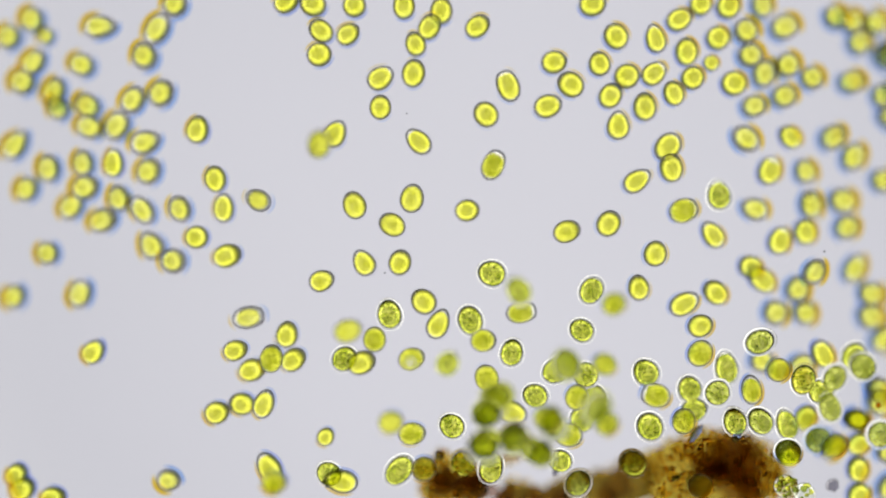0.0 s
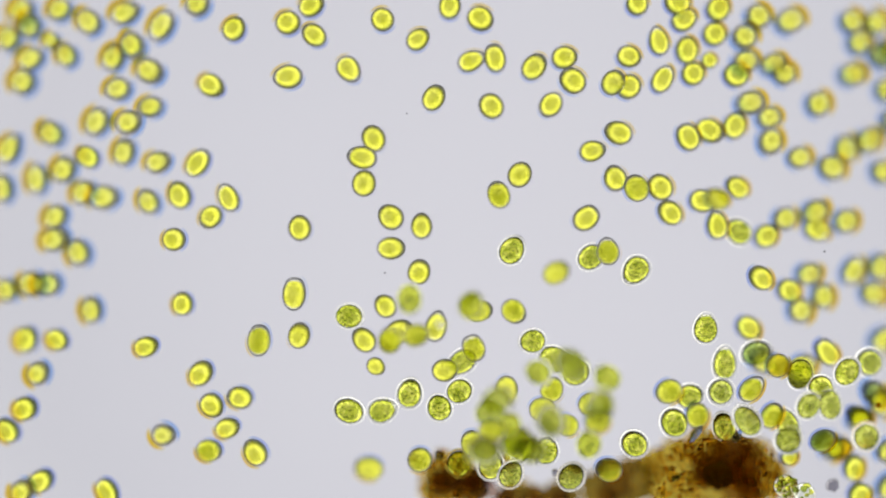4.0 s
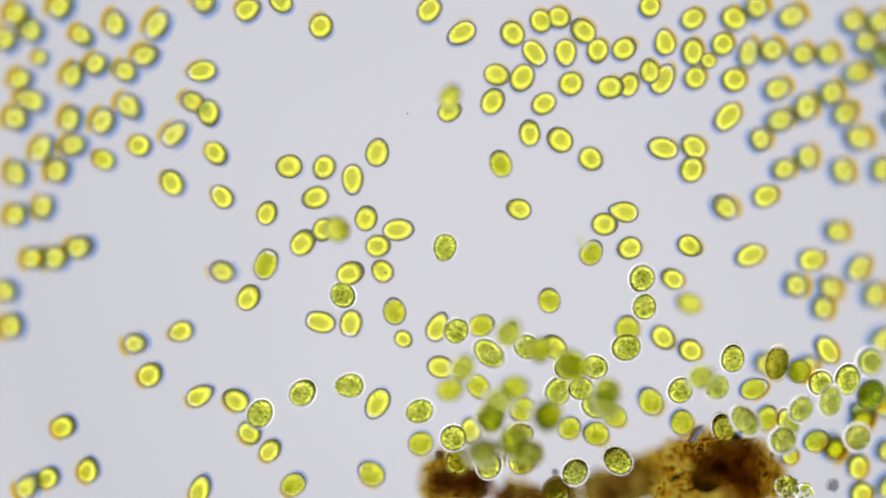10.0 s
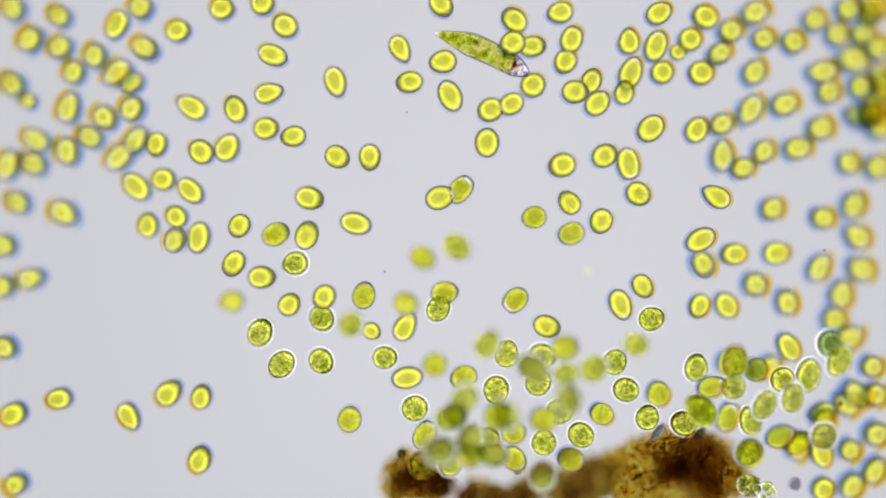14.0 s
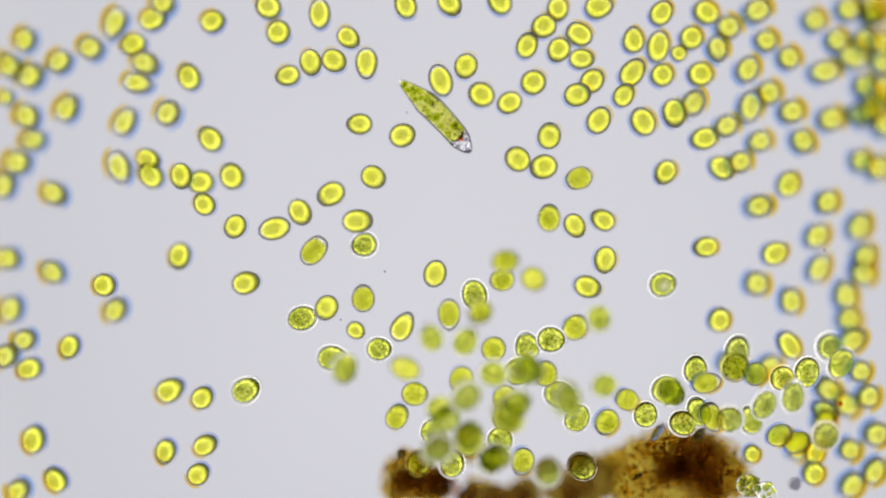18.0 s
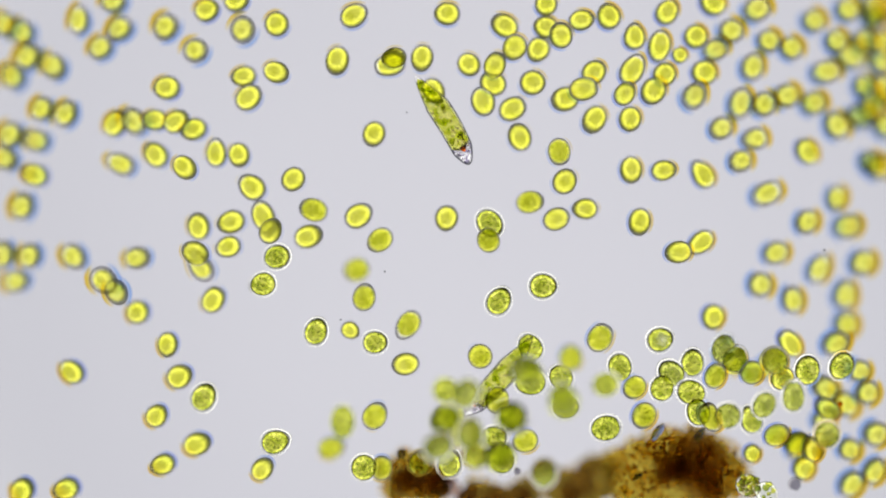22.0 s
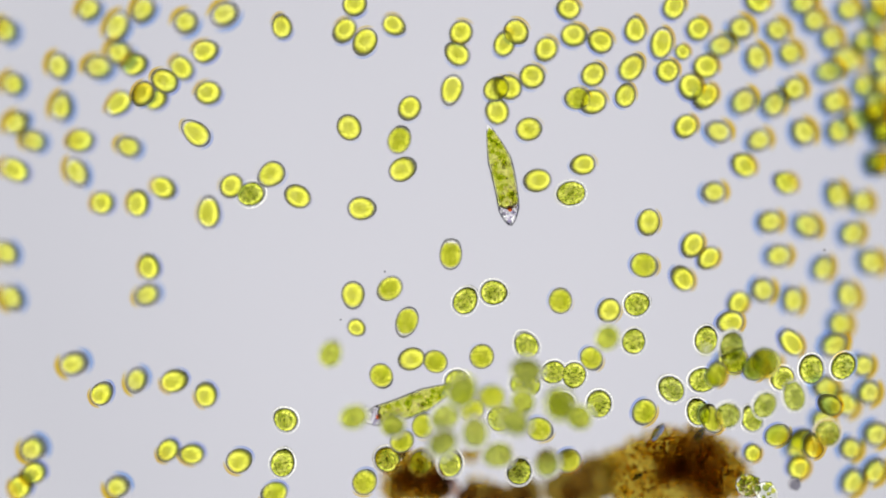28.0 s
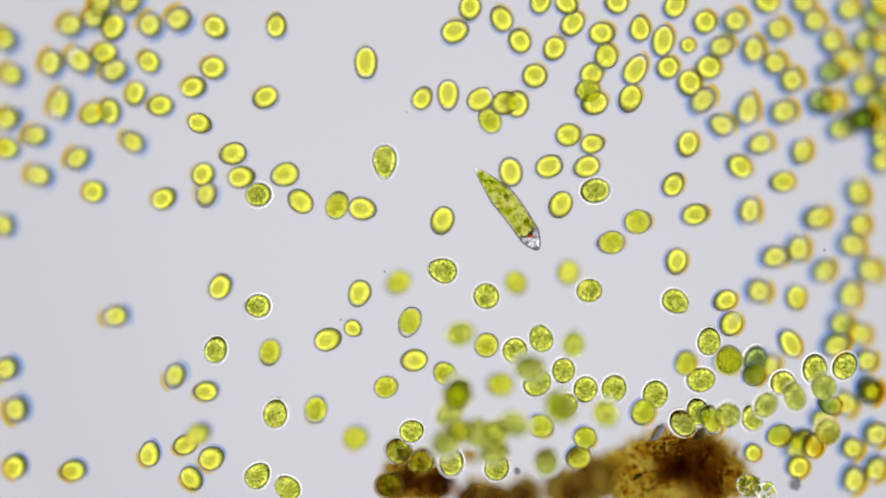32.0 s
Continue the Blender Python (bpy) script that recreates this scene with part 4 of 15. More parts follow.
    swim(alga(1.44,3,0.88),[(0,-1545,245,26,60,100),(0.5,-1420,272,29,49,100),(1,-1336,280,31,13,70),(1.5,-1277,306,32,60,70),(2,-1380,352,30,60,70),(2.5,-1293,385,30,49,20),(3,-1364,404,28,49,20),(5.5,-1333,427,31,60,20),(6,-1370,471,27,49,80),(6.5,-1367,468,28,60,80),(7,-1317,460,32,60,80),(8,-1283,449,28,49,80),(8.5,-1297,428,28,49,70),(9,-1266,497,31,49,90),(9.5,-1302,514,28,13,45),(10,-1275,549,30,13,45),(11.5,-1254,515,30,49,20),(12,-1257,508,28,13,20),(12.5,-1312,519,26,49,45),(13,-1295,525,27,13,70),(13.5,-1258,519,28,60,70),(14,-1279,514,28,13,60),(14.5,-1262,533,29,13,15),(16.5,-1230,589,30,49,30),(17,-1239,584,28,13,35),(17.5,-1312,589,26,49,45),(18,-1334,603,25,13,60),(18.5,-1426,657,23,49,100),(19,-1460,455,26,49,120),(20,-1452,172,25,49,140),(20.5,-1374,164,25,49,150),(21,-1200,-132,30,49,120),(21.5,-1081,-73,33,60,120),(22,-973,-91,35,13,130),(22.5,-1019,-164,33,49,60),(23,-1068,-172,32,49,-16),(24,-1052,-86,31,49,-92),(24.5,-865,-113,36,49,-120),(25,-744,-268,37,49,-150),(28,-1231,-226,27,60,-150),(29,-1440,84,22,60,-150),(29.5,-1603,24,19,49,-165),(30,-1338,-193,41,49,-220),(30.5,-1171,-231,29,49,-296),(31,-1298,-292,41,49,-350),(31.5,-1235,-212,30,49,-426),(32,-946,250,35,49,-460)])
    swim(alga(1.44,3,0.86),[(0,-1431,186,29,13,125),(1,-1464,188,28,60,125),(1.5,-1378,210,28,49,190),(2,-1353,199,30,49,150),(2.5,-1323,239,32,49,130),(3,-1364,237,29,49,120),(5.5,-1445,118,26,60,120),(6,-1537,24,27,49,110),(7,-1492,-121,26,49,80),(7.5,-1402,-312,26,60,80),(8,-1611,11,23,60,80),(8.5,-1689,105,23,49,140),(9,-1681,310,24,13,160),(9.5,-1768,259,21,49,210),(10,-1905,197,17,49,260),(10.5,-1897,281,16,49,225),(11,-1821,423,19,49,210),(11.5,-1839,421,17,60,210),(12,-1882,394,16,13,140),(12.5,-1895,332,17,60,140),(13,-1804,418,16,60,140),(13.5,-1814,394,17,60,140),(14,-1851,219,15,60,140),(17,-1808,173,19,60,140),(18,-1684,-113,20,60,140),(19,-1657,-105,19,60,140),(19.5,-1636,-132,22,60,140),(20,-1576,3,20,49,216),(20.5,-1528,-78,24,49,240),(21,-1405,-172,41,49,260),(21.5,-1417,-165,38,49,260),(22,-1368,-212,42,49,300),(23,-1095,-357,73,13,225),(24,-1072,-474,45,49,190),(24.5,-1074,-463,48,49,190),(25,-1077,-453,46,49,266),(25.5,-1074,-463,48,49,270),(28,-1276,-631,35,49,250),(29,-1069,-606,45,60,250),(30,-1092,-602,33,60,250),(31.5,-1086,-602,35,60,250),(32,-1094,-610,35,60,250)])
    swim(alga(1.44,3,0.87),[(0,-1252,191,33,49,110),(0.5,-1330,147,42,60,110),(1,-1680,92,25,60,110),(1.5,-1698,65,22,60,110),(2,-1749,-73,22,60,110),(3.5,-1690,-232,21,60,90),(6,-1589,-540,32,60,90),(6.5,-1499,-527,33,60,90),(7,-1380,-634,36,60,90),(7.5,-1362,-481,35,60,90),(8,-1063,-540,36,60,90),(8.5,-985,-419,37,60,90),(9,-1205,-266,30,49,160),(10,-1048,-107,34,60,160),(10.5,-1024,-180,33,49,225),(11,-908,-220,37,13,149),(11.5,-1114,-191,31,13,135),(12,-1097,59,32,60,135),(12.5,-1076,70,30,60,135),(13,-1130,48,32,13,70),(13.5,-1113,43,28,13,70),(14,-1091,38,42,60,70),(14.5,-1109,43,41,60,70),(16.5,-1176,-24,31,60,70),(17,-1161,-500,34,60,70),(17.5,-1189,-328,30,60,70),(18,-1380,-296,24,49,60),(19,-1198,-293,29,49,80),(20,-1293,-186,25,60,80),(21,-1285,-186,27,60,80),(21.5,-1319,-113,27,60,80),(22,-1276,-48,28,49,10),(22.5,-1312,16,26,49,0),(23,-1583,313,22,13,-60),(23.5,-1465,321,14,60,-60),(24,-1584,264,20,60,-60),(24.5,-1543,272,20,60,-60),(25,-1574,264,24,60,-60),(28,-1564,361,23,13,-60),(28.5,-1542,426,23,49,-20),(29,-1564,299,22,60,-20),(29.5,-1543,272,20,49,-60),(30,-1632,337,22,49,-110),(30.5,-1788,335,16,49,-150),(31,-1564,501,21,49,-140),(32,-1561,426,23,60,-140)])
    swim(alga(1.44,0,0.84),[(0,-1043,196,33,13,90),(1,-1045,175,33,13,80),(1.5,-1055,182,47,13,90),(2,-1063,172,36,13,90),(3,-1013,201,34,13,110),(4.2,-1024,247,35,13,115),(5.5,-1055,244,37,13,120),(6.5,-1069,177,33,13,70),(7,-840,153,50,60,70),(7.5,-818,3,41,60,70),(8,-740,129,41,49,120),(8.5,-703,153,38,60,120),(9,-714,83,70,13,70),(9.5,-820,158,46,60,70),(10,-834,172,41,60,70),(10.5,-773,258,39,60,70),(11,-779,220,35,60,70),(11.5,-871,210,33,60,70),(12,-927,241,45,60,70),(12.5,-903,142,46,60,70),(13,-1151,226,31,49,20),(13.5,-1198,191,30,49,60),(14,-1222,110,28,49,90),(17,-1433,-428,26,49,14),(17.5,-1492,-607,34,49,-62),(18,-1597,-473,32,49,-110),(19,-1590,-495,30,60,-110),(19.5,-1458,-514,31,49,-70),(20,-1429,-401,23,49,-90),(21,-1143,-552,47,60,-90),(22,-1128,-462,37,60,-90),(22.5,-1236,-420,28,60,-90),(23,-1236,-639,34,49,-130),(23.5,-1184,-586,47,49,-150),(24,-1029,-587,44,60,-150),(24.5,-915,-626,49,60,-150),(25,-879,-550,36,60,-150),(27.5,-941,-564,72,49,-200),(28,-1129,-964,35,49,-130),(29,-1115,-958,37,49,-130),(29.5,-1148,-879,34,49,-120),(30,-1064,-975,35,60,-120),(30.5,-1054,-1013,35,60,-120),(31,-1034,-1012,37,60,-120),(31.5,-1048,-978,36,49,-120),(32,-1044,-935,47,49,-160)])
    swim(alga(1.44,0,0.88),[(0,-1082,333,36,60,100),(0.5,-943,440,36,49,100),(1,-1021,406,35,60,100),(1.5,-937,352,37,49,24),(2,-1072,312,35,60,24),(2.5,-1069,440,35,13,-20),(3,-1169,374,32,13,56),(6,-1159,511,31,13,30),(6.5,-1188,411,31,13,-30),(7,-1047,218,36,13,-70),(7.5,-1028,244,48,49,-100),(8,-1010,271,34,13,-60),(9.5,-1072,277,35,49,-50),(10,-1078,454,33,60,-50),(10.5,-1137,400,34,60,-50),(11,-1051,293,33,13,-50),(11.5,-1020,290,30,49,-40),(12,-1049,325,30,13,-50),(12.5,-1055,312,30,49,-60),(13,-1008,320,33,13,-40),(13.5,-1021,293,34,49,-50),(14,-1019,271,34,13,-45),(15.2,-1001,280,37,13,-53),(17,-1025,244,42,13,-65),(17.5,-1059,297,44,49,-50),(18,-1062,340,43,49,-80),(18.5,-1064,298,43,60,-80),(19,-1041,357,41,13,-70),(19.5,-1025,397,42,60,-70),(20.5,-1070,332,43,60,-70),(21,-1070,340,43,49,-80),(21.5,-1072,330,45,49,-60),(22,-1046,381,42,49,-45),(22.5,-1023,359,46,49,-40),(23,-901,298,34,49,-40),(23.5,-847,231,34,49,20),(24,-838,266,37,60,20),(24.5,-817,226,37,49,-30),(25,-895,231,36,60,-30),(27.5,-866,231,33,60,-30),(28,-1150,285,28,60,-30),(29,-1112,266,29,49,20),(29.5,-1109,414,30,49,-50),(30,-1034,413,46,49,10),(30.5,-1127,470,14,60,10),(31,-976,710,32,60,10),(31.5,-978,763,35,49,20),(32,-1005,763,34,60,20)])
    swim(alga(1.44,0,0.94),[(0,-1166,572,34,49,80),(0.5,-1231,715,33,49,50),(1,-1253,656,31,13,45),(1.5,-1242,798,32,13,-31),(2,-1172,701,33,60,-31),(2.5,-1120,776,35,60,-31),(3,-1072,768,35,60,-31),(3.5,-1083,758,32,60,-31),(5.5,-1124,871,30,60,-31),(6,-972,660,37,60,-31),(7,-842,706,40,49,-80),(7.5,-837,628,39,49,-80),(8,-982,601,38,60,-80),(9,-1148,618,31,49,-120),(9.5,-1166,613,32,49,-130),(10,-1112,642,34,49,-80),(10.5,-1150,602,32,49,-130),(11,-1129,540,33,60,-130),(12,-1149,540,30,60,-130),(12.5,-1114,594,30,60,-130),(13,-1081,575,32,60,-130),(13.5,-1087,522,32,49,-135),(14,-1017,670,30,13,-211),(14.5,-1035,669,34,49,-170),(16.5,-1095,554,30,49,-230),(17,-1033,605,32,60,-230),(17.5,-1036,562,31,60,-230),(18,-928,521,33,60,-230),(18.5,-1081,540,32,60,-230),(19,-1103,634,32,60,-230),(19.5,-1109,573,29,60,-230),(20,-1143,476,31,60,-230),(21,-1157,433,30,60,-230),(22,-1190,447,28,60,-230),(23,-1157,425,29,60,-230),(24,-1117,454,30,60,-230),(24.5,-1041,379,30,60,-230),(25,-1117,492,28,49,-260),(25.5,-1027,360,34,49,-240),(28,-994,546,46,13,-220),(28.5,-996,546,46,49,-220),(29,-910,426,47,13,-220),(30,-876,411,37,49,-250),(31,-725,776,38,13,-240),(32,-819,444,48,49,-164)])
    swim(alga(1.06,0,0.93),[(0,-1171,56,34,45,10),(1,-1343,108,28,0,10),(1.5,-1306,83,32,45,10),(2,-1315,62,31,45,10),(2.5,-1324,123,43,45,10),(3,-1290,29,42,45,10),(3.5,-1276,38,43,45,10),(5.5,-1343,118,27,45,10),(6,-1455,253,29,45,10),(6.5,-1364,239,43,45,10),(7,-1235,172,44,45,10),(8,-1271,169,41,45,10),(9,-1417,234,30,45,10),(10,-1442,492,28,45,10),(11,-1167,363,32,45,10),(11.5,-1136,371,28,45,10),(12,-1182,304,27,45,10),(13,-1174,398,27,45,10),(13.5,-1190,374,28,45,10),(14,-1149,325,30,45,10),(14.5,-1085,265,45,45,10),(15.2,-1109,251,44,45,10),(16.5,-1064,239,43,45,10),(17,-928,-38,43,0,-40),(18,-1428,-177,39,45,-40),(18.5,-1530,-221,20,45,-40),(19,-1474,-191,26,45,-40),(19.5,-1469,-86,24,45,-40),(20,-1309,8,26,0,-116),(20.5,-1330,-91,28,45,-116),(21,-1159,-257,41,45,-116),(21.5,-1135,-250,71,45,-116),(22,-1274,-307,26,45,-116),(22.5,-1184,-239,29,0,-80),(23,-1231,-269,26,45,-80),(24,-1398,81,27,45,-80),(24.5,-1493,164,25,0,-156),(25,-1288,110,26,45,-156),(27.5,-1334,89,38,45,-156),(28,-1442,213,23,45,-156),(29,-1494,233,40,45,-156),(29.5,-1456,210,16,45,-156),(30,-1463,-124,25,45,-156),(30.5,-1447,83,25,45,-156),(31,-1401,43,25,45,-156),(32,-1482,267,24,45,-156)])
    swim(alga(1.24,3,0.97),[(0,-1389,19,27,22,120),(0.5,-1388,46,30,60,120),(1,-1661,-16,25,60,120),(1.5,-1626,-35,25,60,120),(2,-1619,8,22,60,120),(2.5,-1451,-19,40,60,120),(3,-1701,-24,21,60,120),(3.5,-1755,-11,20,60,120),(5.5,-1667,-48,23,0,75),(6,-1780,-421,19,0,75),(7,-1745,-651,30,60,75),(7.5,-1618,-489,31,60,75),(8,-1921,-208,18,60,75),(8.5,-1966,-186,18,60,75),(9,-1675,-530,30,60,75),(10,-2056,-362,17,60,75),(11,-2182,-362,10,0,75),(32,-2184,-362,8,0,75)])
    swim(alga(1.44,0,0.95),[(0,-1026,-32,35,60,20),(1,-1109,21,35,49,20),(2,-1102,-226,34,13,50),(2.5,-948,-314,38,13,65),(3,-815,-249,41,13,141),(3.5,-750,-198,46,13,110),(5.5,-645,-286,50,13,60),(6.5,-747,-246,47,49,50),(7,-663,-197,72,60,50),(7.5,-663,-277,72,60,50),(8,-730,-161,38,60,50),(8.5,-762,-226,37,60,50),(9,-834,-56,40,60,50),(9.5,-837,-64,40,60,50),(10,-665,30,39,60,50),(10.5,-657,38,41,60,50),(11,-812,64,35,60,50),(11.5,-776,43,71,60,50),(12,-672,231,36,60,50),(12.5,-690,284,38,60,50),(13,-526,131,40,13,-15),(14,-454,236,37,60,-15),(14.5,-447,351,47,60,-15),(16.5,-475,271,41,49,-80),(17,-371,164,38,60,-80),(17.5,-422,244,39,49,-150),(18,-352,255,39,60,-150),(19,-279,378,39,60,-150),(19.5,-260,370,41,60,-150),(20,-161,668,39,60,-150),(20.5,-78,708,39,49,-100),(21,-212,641,41,60,-100),(22,-322,888,39,60,-100),(22.5,-301,894,38,60,-100),(23,-333,882,41,60,-100),(24,-234,942,40,60,-120),(25,-83,950,39,60,-120),(25.5,-38,910,36,60,-120),(28,-190,975,46,60,-120),(28.5,-85,1046,49,60,-120),(29,-201,821,40,49,-170),(29.5,-242,800,37,60,-170),(30,-148,829,39,49,-100),(30.5,-153,789,38,60,-100),(31,-215,1045,36,60,-100),(31.5,-234,1035,40,49,-150),(32,-186,878,38,13,-90)])
    swim(alga(1.06,3,0.99),[(0,-1285,-56,31,45,152),(0.5,-1383,-151,26,45,152),(1,-1817,-81,20,45,152),(1.5,-1802,-132,23,45,152),(2,-1919,-159,21,45,152),(3,-2049,-105,14,45,152),(3.5,-1965,-132,20,45,152),(6,-1980,-221,18,45,152),(7,-2307,-222,12,0,152),(15.2,-2308,-261,10,0,152),(26.2,-2309,-261,9,0,152),(32,-2311,-222,8,0,152)])
    swim(alga(1.06,3,0.89),[(0,-1887,-19,20,45,142),(0.5,-1817,-11,20,45,142),(1,-2085,-205,14,45,142),(6.5,-2087,-189,15,45,142),(7,-2308,-189,10,0,142),(15.2,-2310,-149,9,0,142),(26.2,-2311,-149,8,0,142),(32,-2311,-189,7,0,142)])
    swim(alga(1.24,3,0.92),[(0,-1730,-213,22,0,70),(0.5,-1559,-231,26,0,90),(1,-1859,-289,18,60,90),(1.5,-1853,-262,19,60,90),(2,-1812,-232,20,0,150),(3,-1851,-186,22,22,200),(5.5,-1903,-140,20,22,160),(6,-1853,-124,18,60,160),(6.5,-1853,-140,18,60,160),(7,-2083,-192,17,60,160),(8,-2083,-227,17,60,160),(10,-2090,-200,14,60,160),(10.5,-1870,-213,17,60,160),(11,-1791,-253,21,60,160),(12,-1723,-549,28,60,160),(12.5,-1916,-664,29,60,160),(13,-1902,-629,30,60,160),(13.5,-1848,-597,31,60,160),(14,-1908,-474,28,60,160),(16.5,-1890,-589,28,60,160),(17,-1856,-468,31,60,160),(17.5,-1807,-473,31,22,220),(18,-1902,-516,29,60,220),(19,-2120,-517,25,0,220),(30,-2120,-517,25,0,220),(31,-1725,-415,18,60,220),(32,-1897,-576,28,60,220)])
    swim(alga(1.24,0,0.88),[(0,-1662,-487,31,0,50),(0.5,-1543,-608,31,60,50),(1,-1886,-429,17,60,50),(2,-1752,-486,32,60,50),(2.5,-1749,-433,33,22,-26),(3,-1853,-463,30,60,-26),(3.5,-1849,-420,22,60,-26),(6,-1736,-556,33,60,-26),(6.5,-1658,-500,32,60,-26),(7,-1489,-589,32,60,-26),(7.5,-1507,-615,33,60,-26),(8,-1608,-356,23,22,-90),(8.5,-1690,-253,22,60,-90),(9,-1609,-315,22,0,-40),(10,-1248,-393,31,22,-160),(11,-1503,-256,25,22,-110),(11.5,-1452,-320,25,22,-180),(12,-1117,-91,28,60,-180),(13,-1000,-150,34,60,-180),(13.5,-916,-230,47,60,-180),(14,-818,-253,74,60,-180),(14.5,-822,-391,47,60,-180),(16.5,-830,-354,36,22,-240),(17,-965,-704,34,60,-240),(17.5,-894,-782,47,22,-315),(18,-978,-1071,46,60,-315),(18.5,-803,-1098,36,60,-315),(19,-672,-1021,74,60,-315),(20,-672,-1360,71,0,-315),(32,-672,-1360,71,0,-315)])
    swim(alga(1.24,3,0.90),[(0,-2046,-224,15,60,50),(0.5,-1974,-299,19,60,50),(1,-2094,-375,15,60,50),(2,-2089,-340,16,60,50),(2.5,-1985,-348,19,60,50),(3,-1942,-597,29,60,50),(3.5,-1925,-581,32,60,50),(4.8,-1927,-604,23,60,50),(5.5,-1926,-564,18,60,50),(6,-1817,-849,32,60,50),(7,-1637,-1148,31,60,50),(7.5,-1618,-1073,31,60,50),(8,-1624,-1100,30,60,50),(9,-1480,-1091,34,60,50),(10,-1480,-1372,35,0,50),(22,-1481,-1373,34,0,50),(23,-1468,-1099,32,22,50),(23.5,-1469,-1101,34,22,50),(24,-1471,-1105,31,22,-26),(25,-1256,-1148,32,60,-26),(25.5,-1269,-1108,32,22,15),(27.5,-1121,-970,34,22,20),(28,-1363,-1134,34,60,20),(28.5,-1291,-1078,33,22,0),(29,-1255,-825,34,22,60),(29.5,-1241,-776,35,22,0),(30,-1144,-855,44,60,0),(31,-1415,-415,24,22,70),(31.5,-1361,-248,24,22,130),(32,-1382,-326,26,22,190)])
    swim(alga(1.24,3,0.90),[(0,-1952,893,19,22,45),(1,-1987,907,14,22,30),(2.5,-1973,904,15,22,30),(3,-1958,906,19,22,20),(6,-1989,912,15,22,20),(7.5,-1981,917,17,22,30),(9,-2008,907,15,22,20),(9.5,-1980,893,18,60,20),(10,-2014,812,15,60,20),(11,-1976,799,16,60,20),(12,-2127,799,13,0,20),(32,-2127,799,13,0,20)])
    swim(alga(1.06,3,1.01),[(0,-2007,799,17,45,170),(9.5,-2014,799,14,45,170),(10,-2034,623,18,45,170),(10.5,-2031,556,18,45,170),(11,-2181,557,12,0,170),(26.2,-2201,541,11,0,170),(32,-2182,557,10,0,170)])
    swim(alga(1.24,3,0.92),[(0,-1962,1096,16,60,120),(1,-1968,1101,15,60,120),(2.5,-1973,1066,17,60,120),(7.5,-1975,1069,13,60,120),(9,-1989,1055,15,60,120),(10.5,-1953,1042,14,60,120),(11,-1965,1056,12,60,120),(12,-2128,1057,10,0,120),(13,-1898,1159,11,60,120),(13.5,-1851,1164,14,60,120),(14,-1871,1143,13,60,120),(14.5,-1857,1151,12,60,120),(16.5,-1830,1056,13,60,120),(17,-1911,1051,12,60,120),(18,-2129,1051,9,0,120),(19,-1925,1056,12,60,120),(20,-1869,953,16,60,120),(21,-1878,942,15,22,120),(22,-1829,1029,14,60,120),(22.5,-1775,1056,14,60,120),(23,-1610,1130,20,60,120),(23.5,-1594,1055,15,60,120),(24,-1524,1156,21,60,120),(24.5,-1613,983,14,60,120),(25,-1719,965,20,0,195),(27.5,-1679,874,17,22,140),(28,-1650,865,22,22,110),(28.5,-1644,852,18,22,70),(29,-1645,865,21,22,110),(29.5,-1650,865,22,22,80),(31,-1679,871,19,60,100),(32,-1686,879,21,22,80)])
    swim(alga(1.06,3,0.96),[(0,-2077,1015,13,45,140),(10,-2090,1002,13,45,140),(11,-2181,1002,12,0,140),(21,-2182,1002,11,0,140),(22,-1917,1070,12,45,140),(23,-2130,1071,8,0,140),(32,-2130,1071,8,0,140)])
    swim(alga(1.06,3,0.65),[(0,-1894,1015,16,45,50),(1,-1914,1015,15,45,50),(2,-1877,1022,20,45,50),(3,-1872,995,19,45,50),(4.8,-1869,1001,19,45,50),(6.5,-1848,1054,20,45,50),(8,-1844,1035,20,45,50),(9,-1832,1096,16,45,50),(9.5,-1846,1028,16,45,50),(10,-1922,912,16,0,50),(11,-1918,943,13,0,20),(12,-1882,893,17,0,-56),(12.5,-1882,853,16,45,-56),(13,-1882,874,16,45,-56),(14,-1796,699,17,45,-56),(17,-1897,726,14,45,-56),(19.5,-1909,701,18,45,-56),(20,-1910,704,16,45,-56),(21,-2128,705,10,0,-56),(32,-2128,705,10,0,-56)])
    swim(alga(1.44,3,0.93),[(0,-1853,758,19,60,70),(1,-1454,951,24,60,70),(3,-1487,913,24,60,70),(3.5,-1540,918,25,60,70),(6,-1605,897,23,60,70),(7,-1633,870,22,60,70),(8,-1619,878,22,60,70),(8.5,-1646,878,23,60,70),(9,-1669,838,21,60,70),(10,-1763,833,20,60,70),(10.5,-1679,663,22,60,70),(11,-1642,685,20,60,70),(11.5,-1643,682,20,60,70),(12,-1687,628,19,60,70),(12.5,-1687,645,19,60,70),(13,-1591,687,22,13,70),(13.5,-1610,682,22,49,60),(14,-1602,671,22,13,75),(14.5,-1602,671,22,49,45),(15.8,-1626,708,22,49,61),(16.5,-1629,663,22,49,70),(17,-1617,650,19,13,60),(18.5,-1610,677,21,49,60),(19,-1615,676,22,13,65),(19.5,-1623,649,22,49,60),(20,-1615,641,23,13,65),(21.5,-1619,658,19,49,80),(22,-1615,644,23,49,60),(23,-1617,650,19,13,80),(23.5,-1646,663,18,49,80),(24,-1645,655,22,13,80),(24.5,-1651,642,19,49,80),(25,-1619,636,20,13,75),(25.5,-1609,628,23,49,60),(27.5,-1637,668,22,49,80),(29,-1637,685,20,13,85),(30.5,-1637,677,20,49,80),(32,-1644,690,18,13,80)])
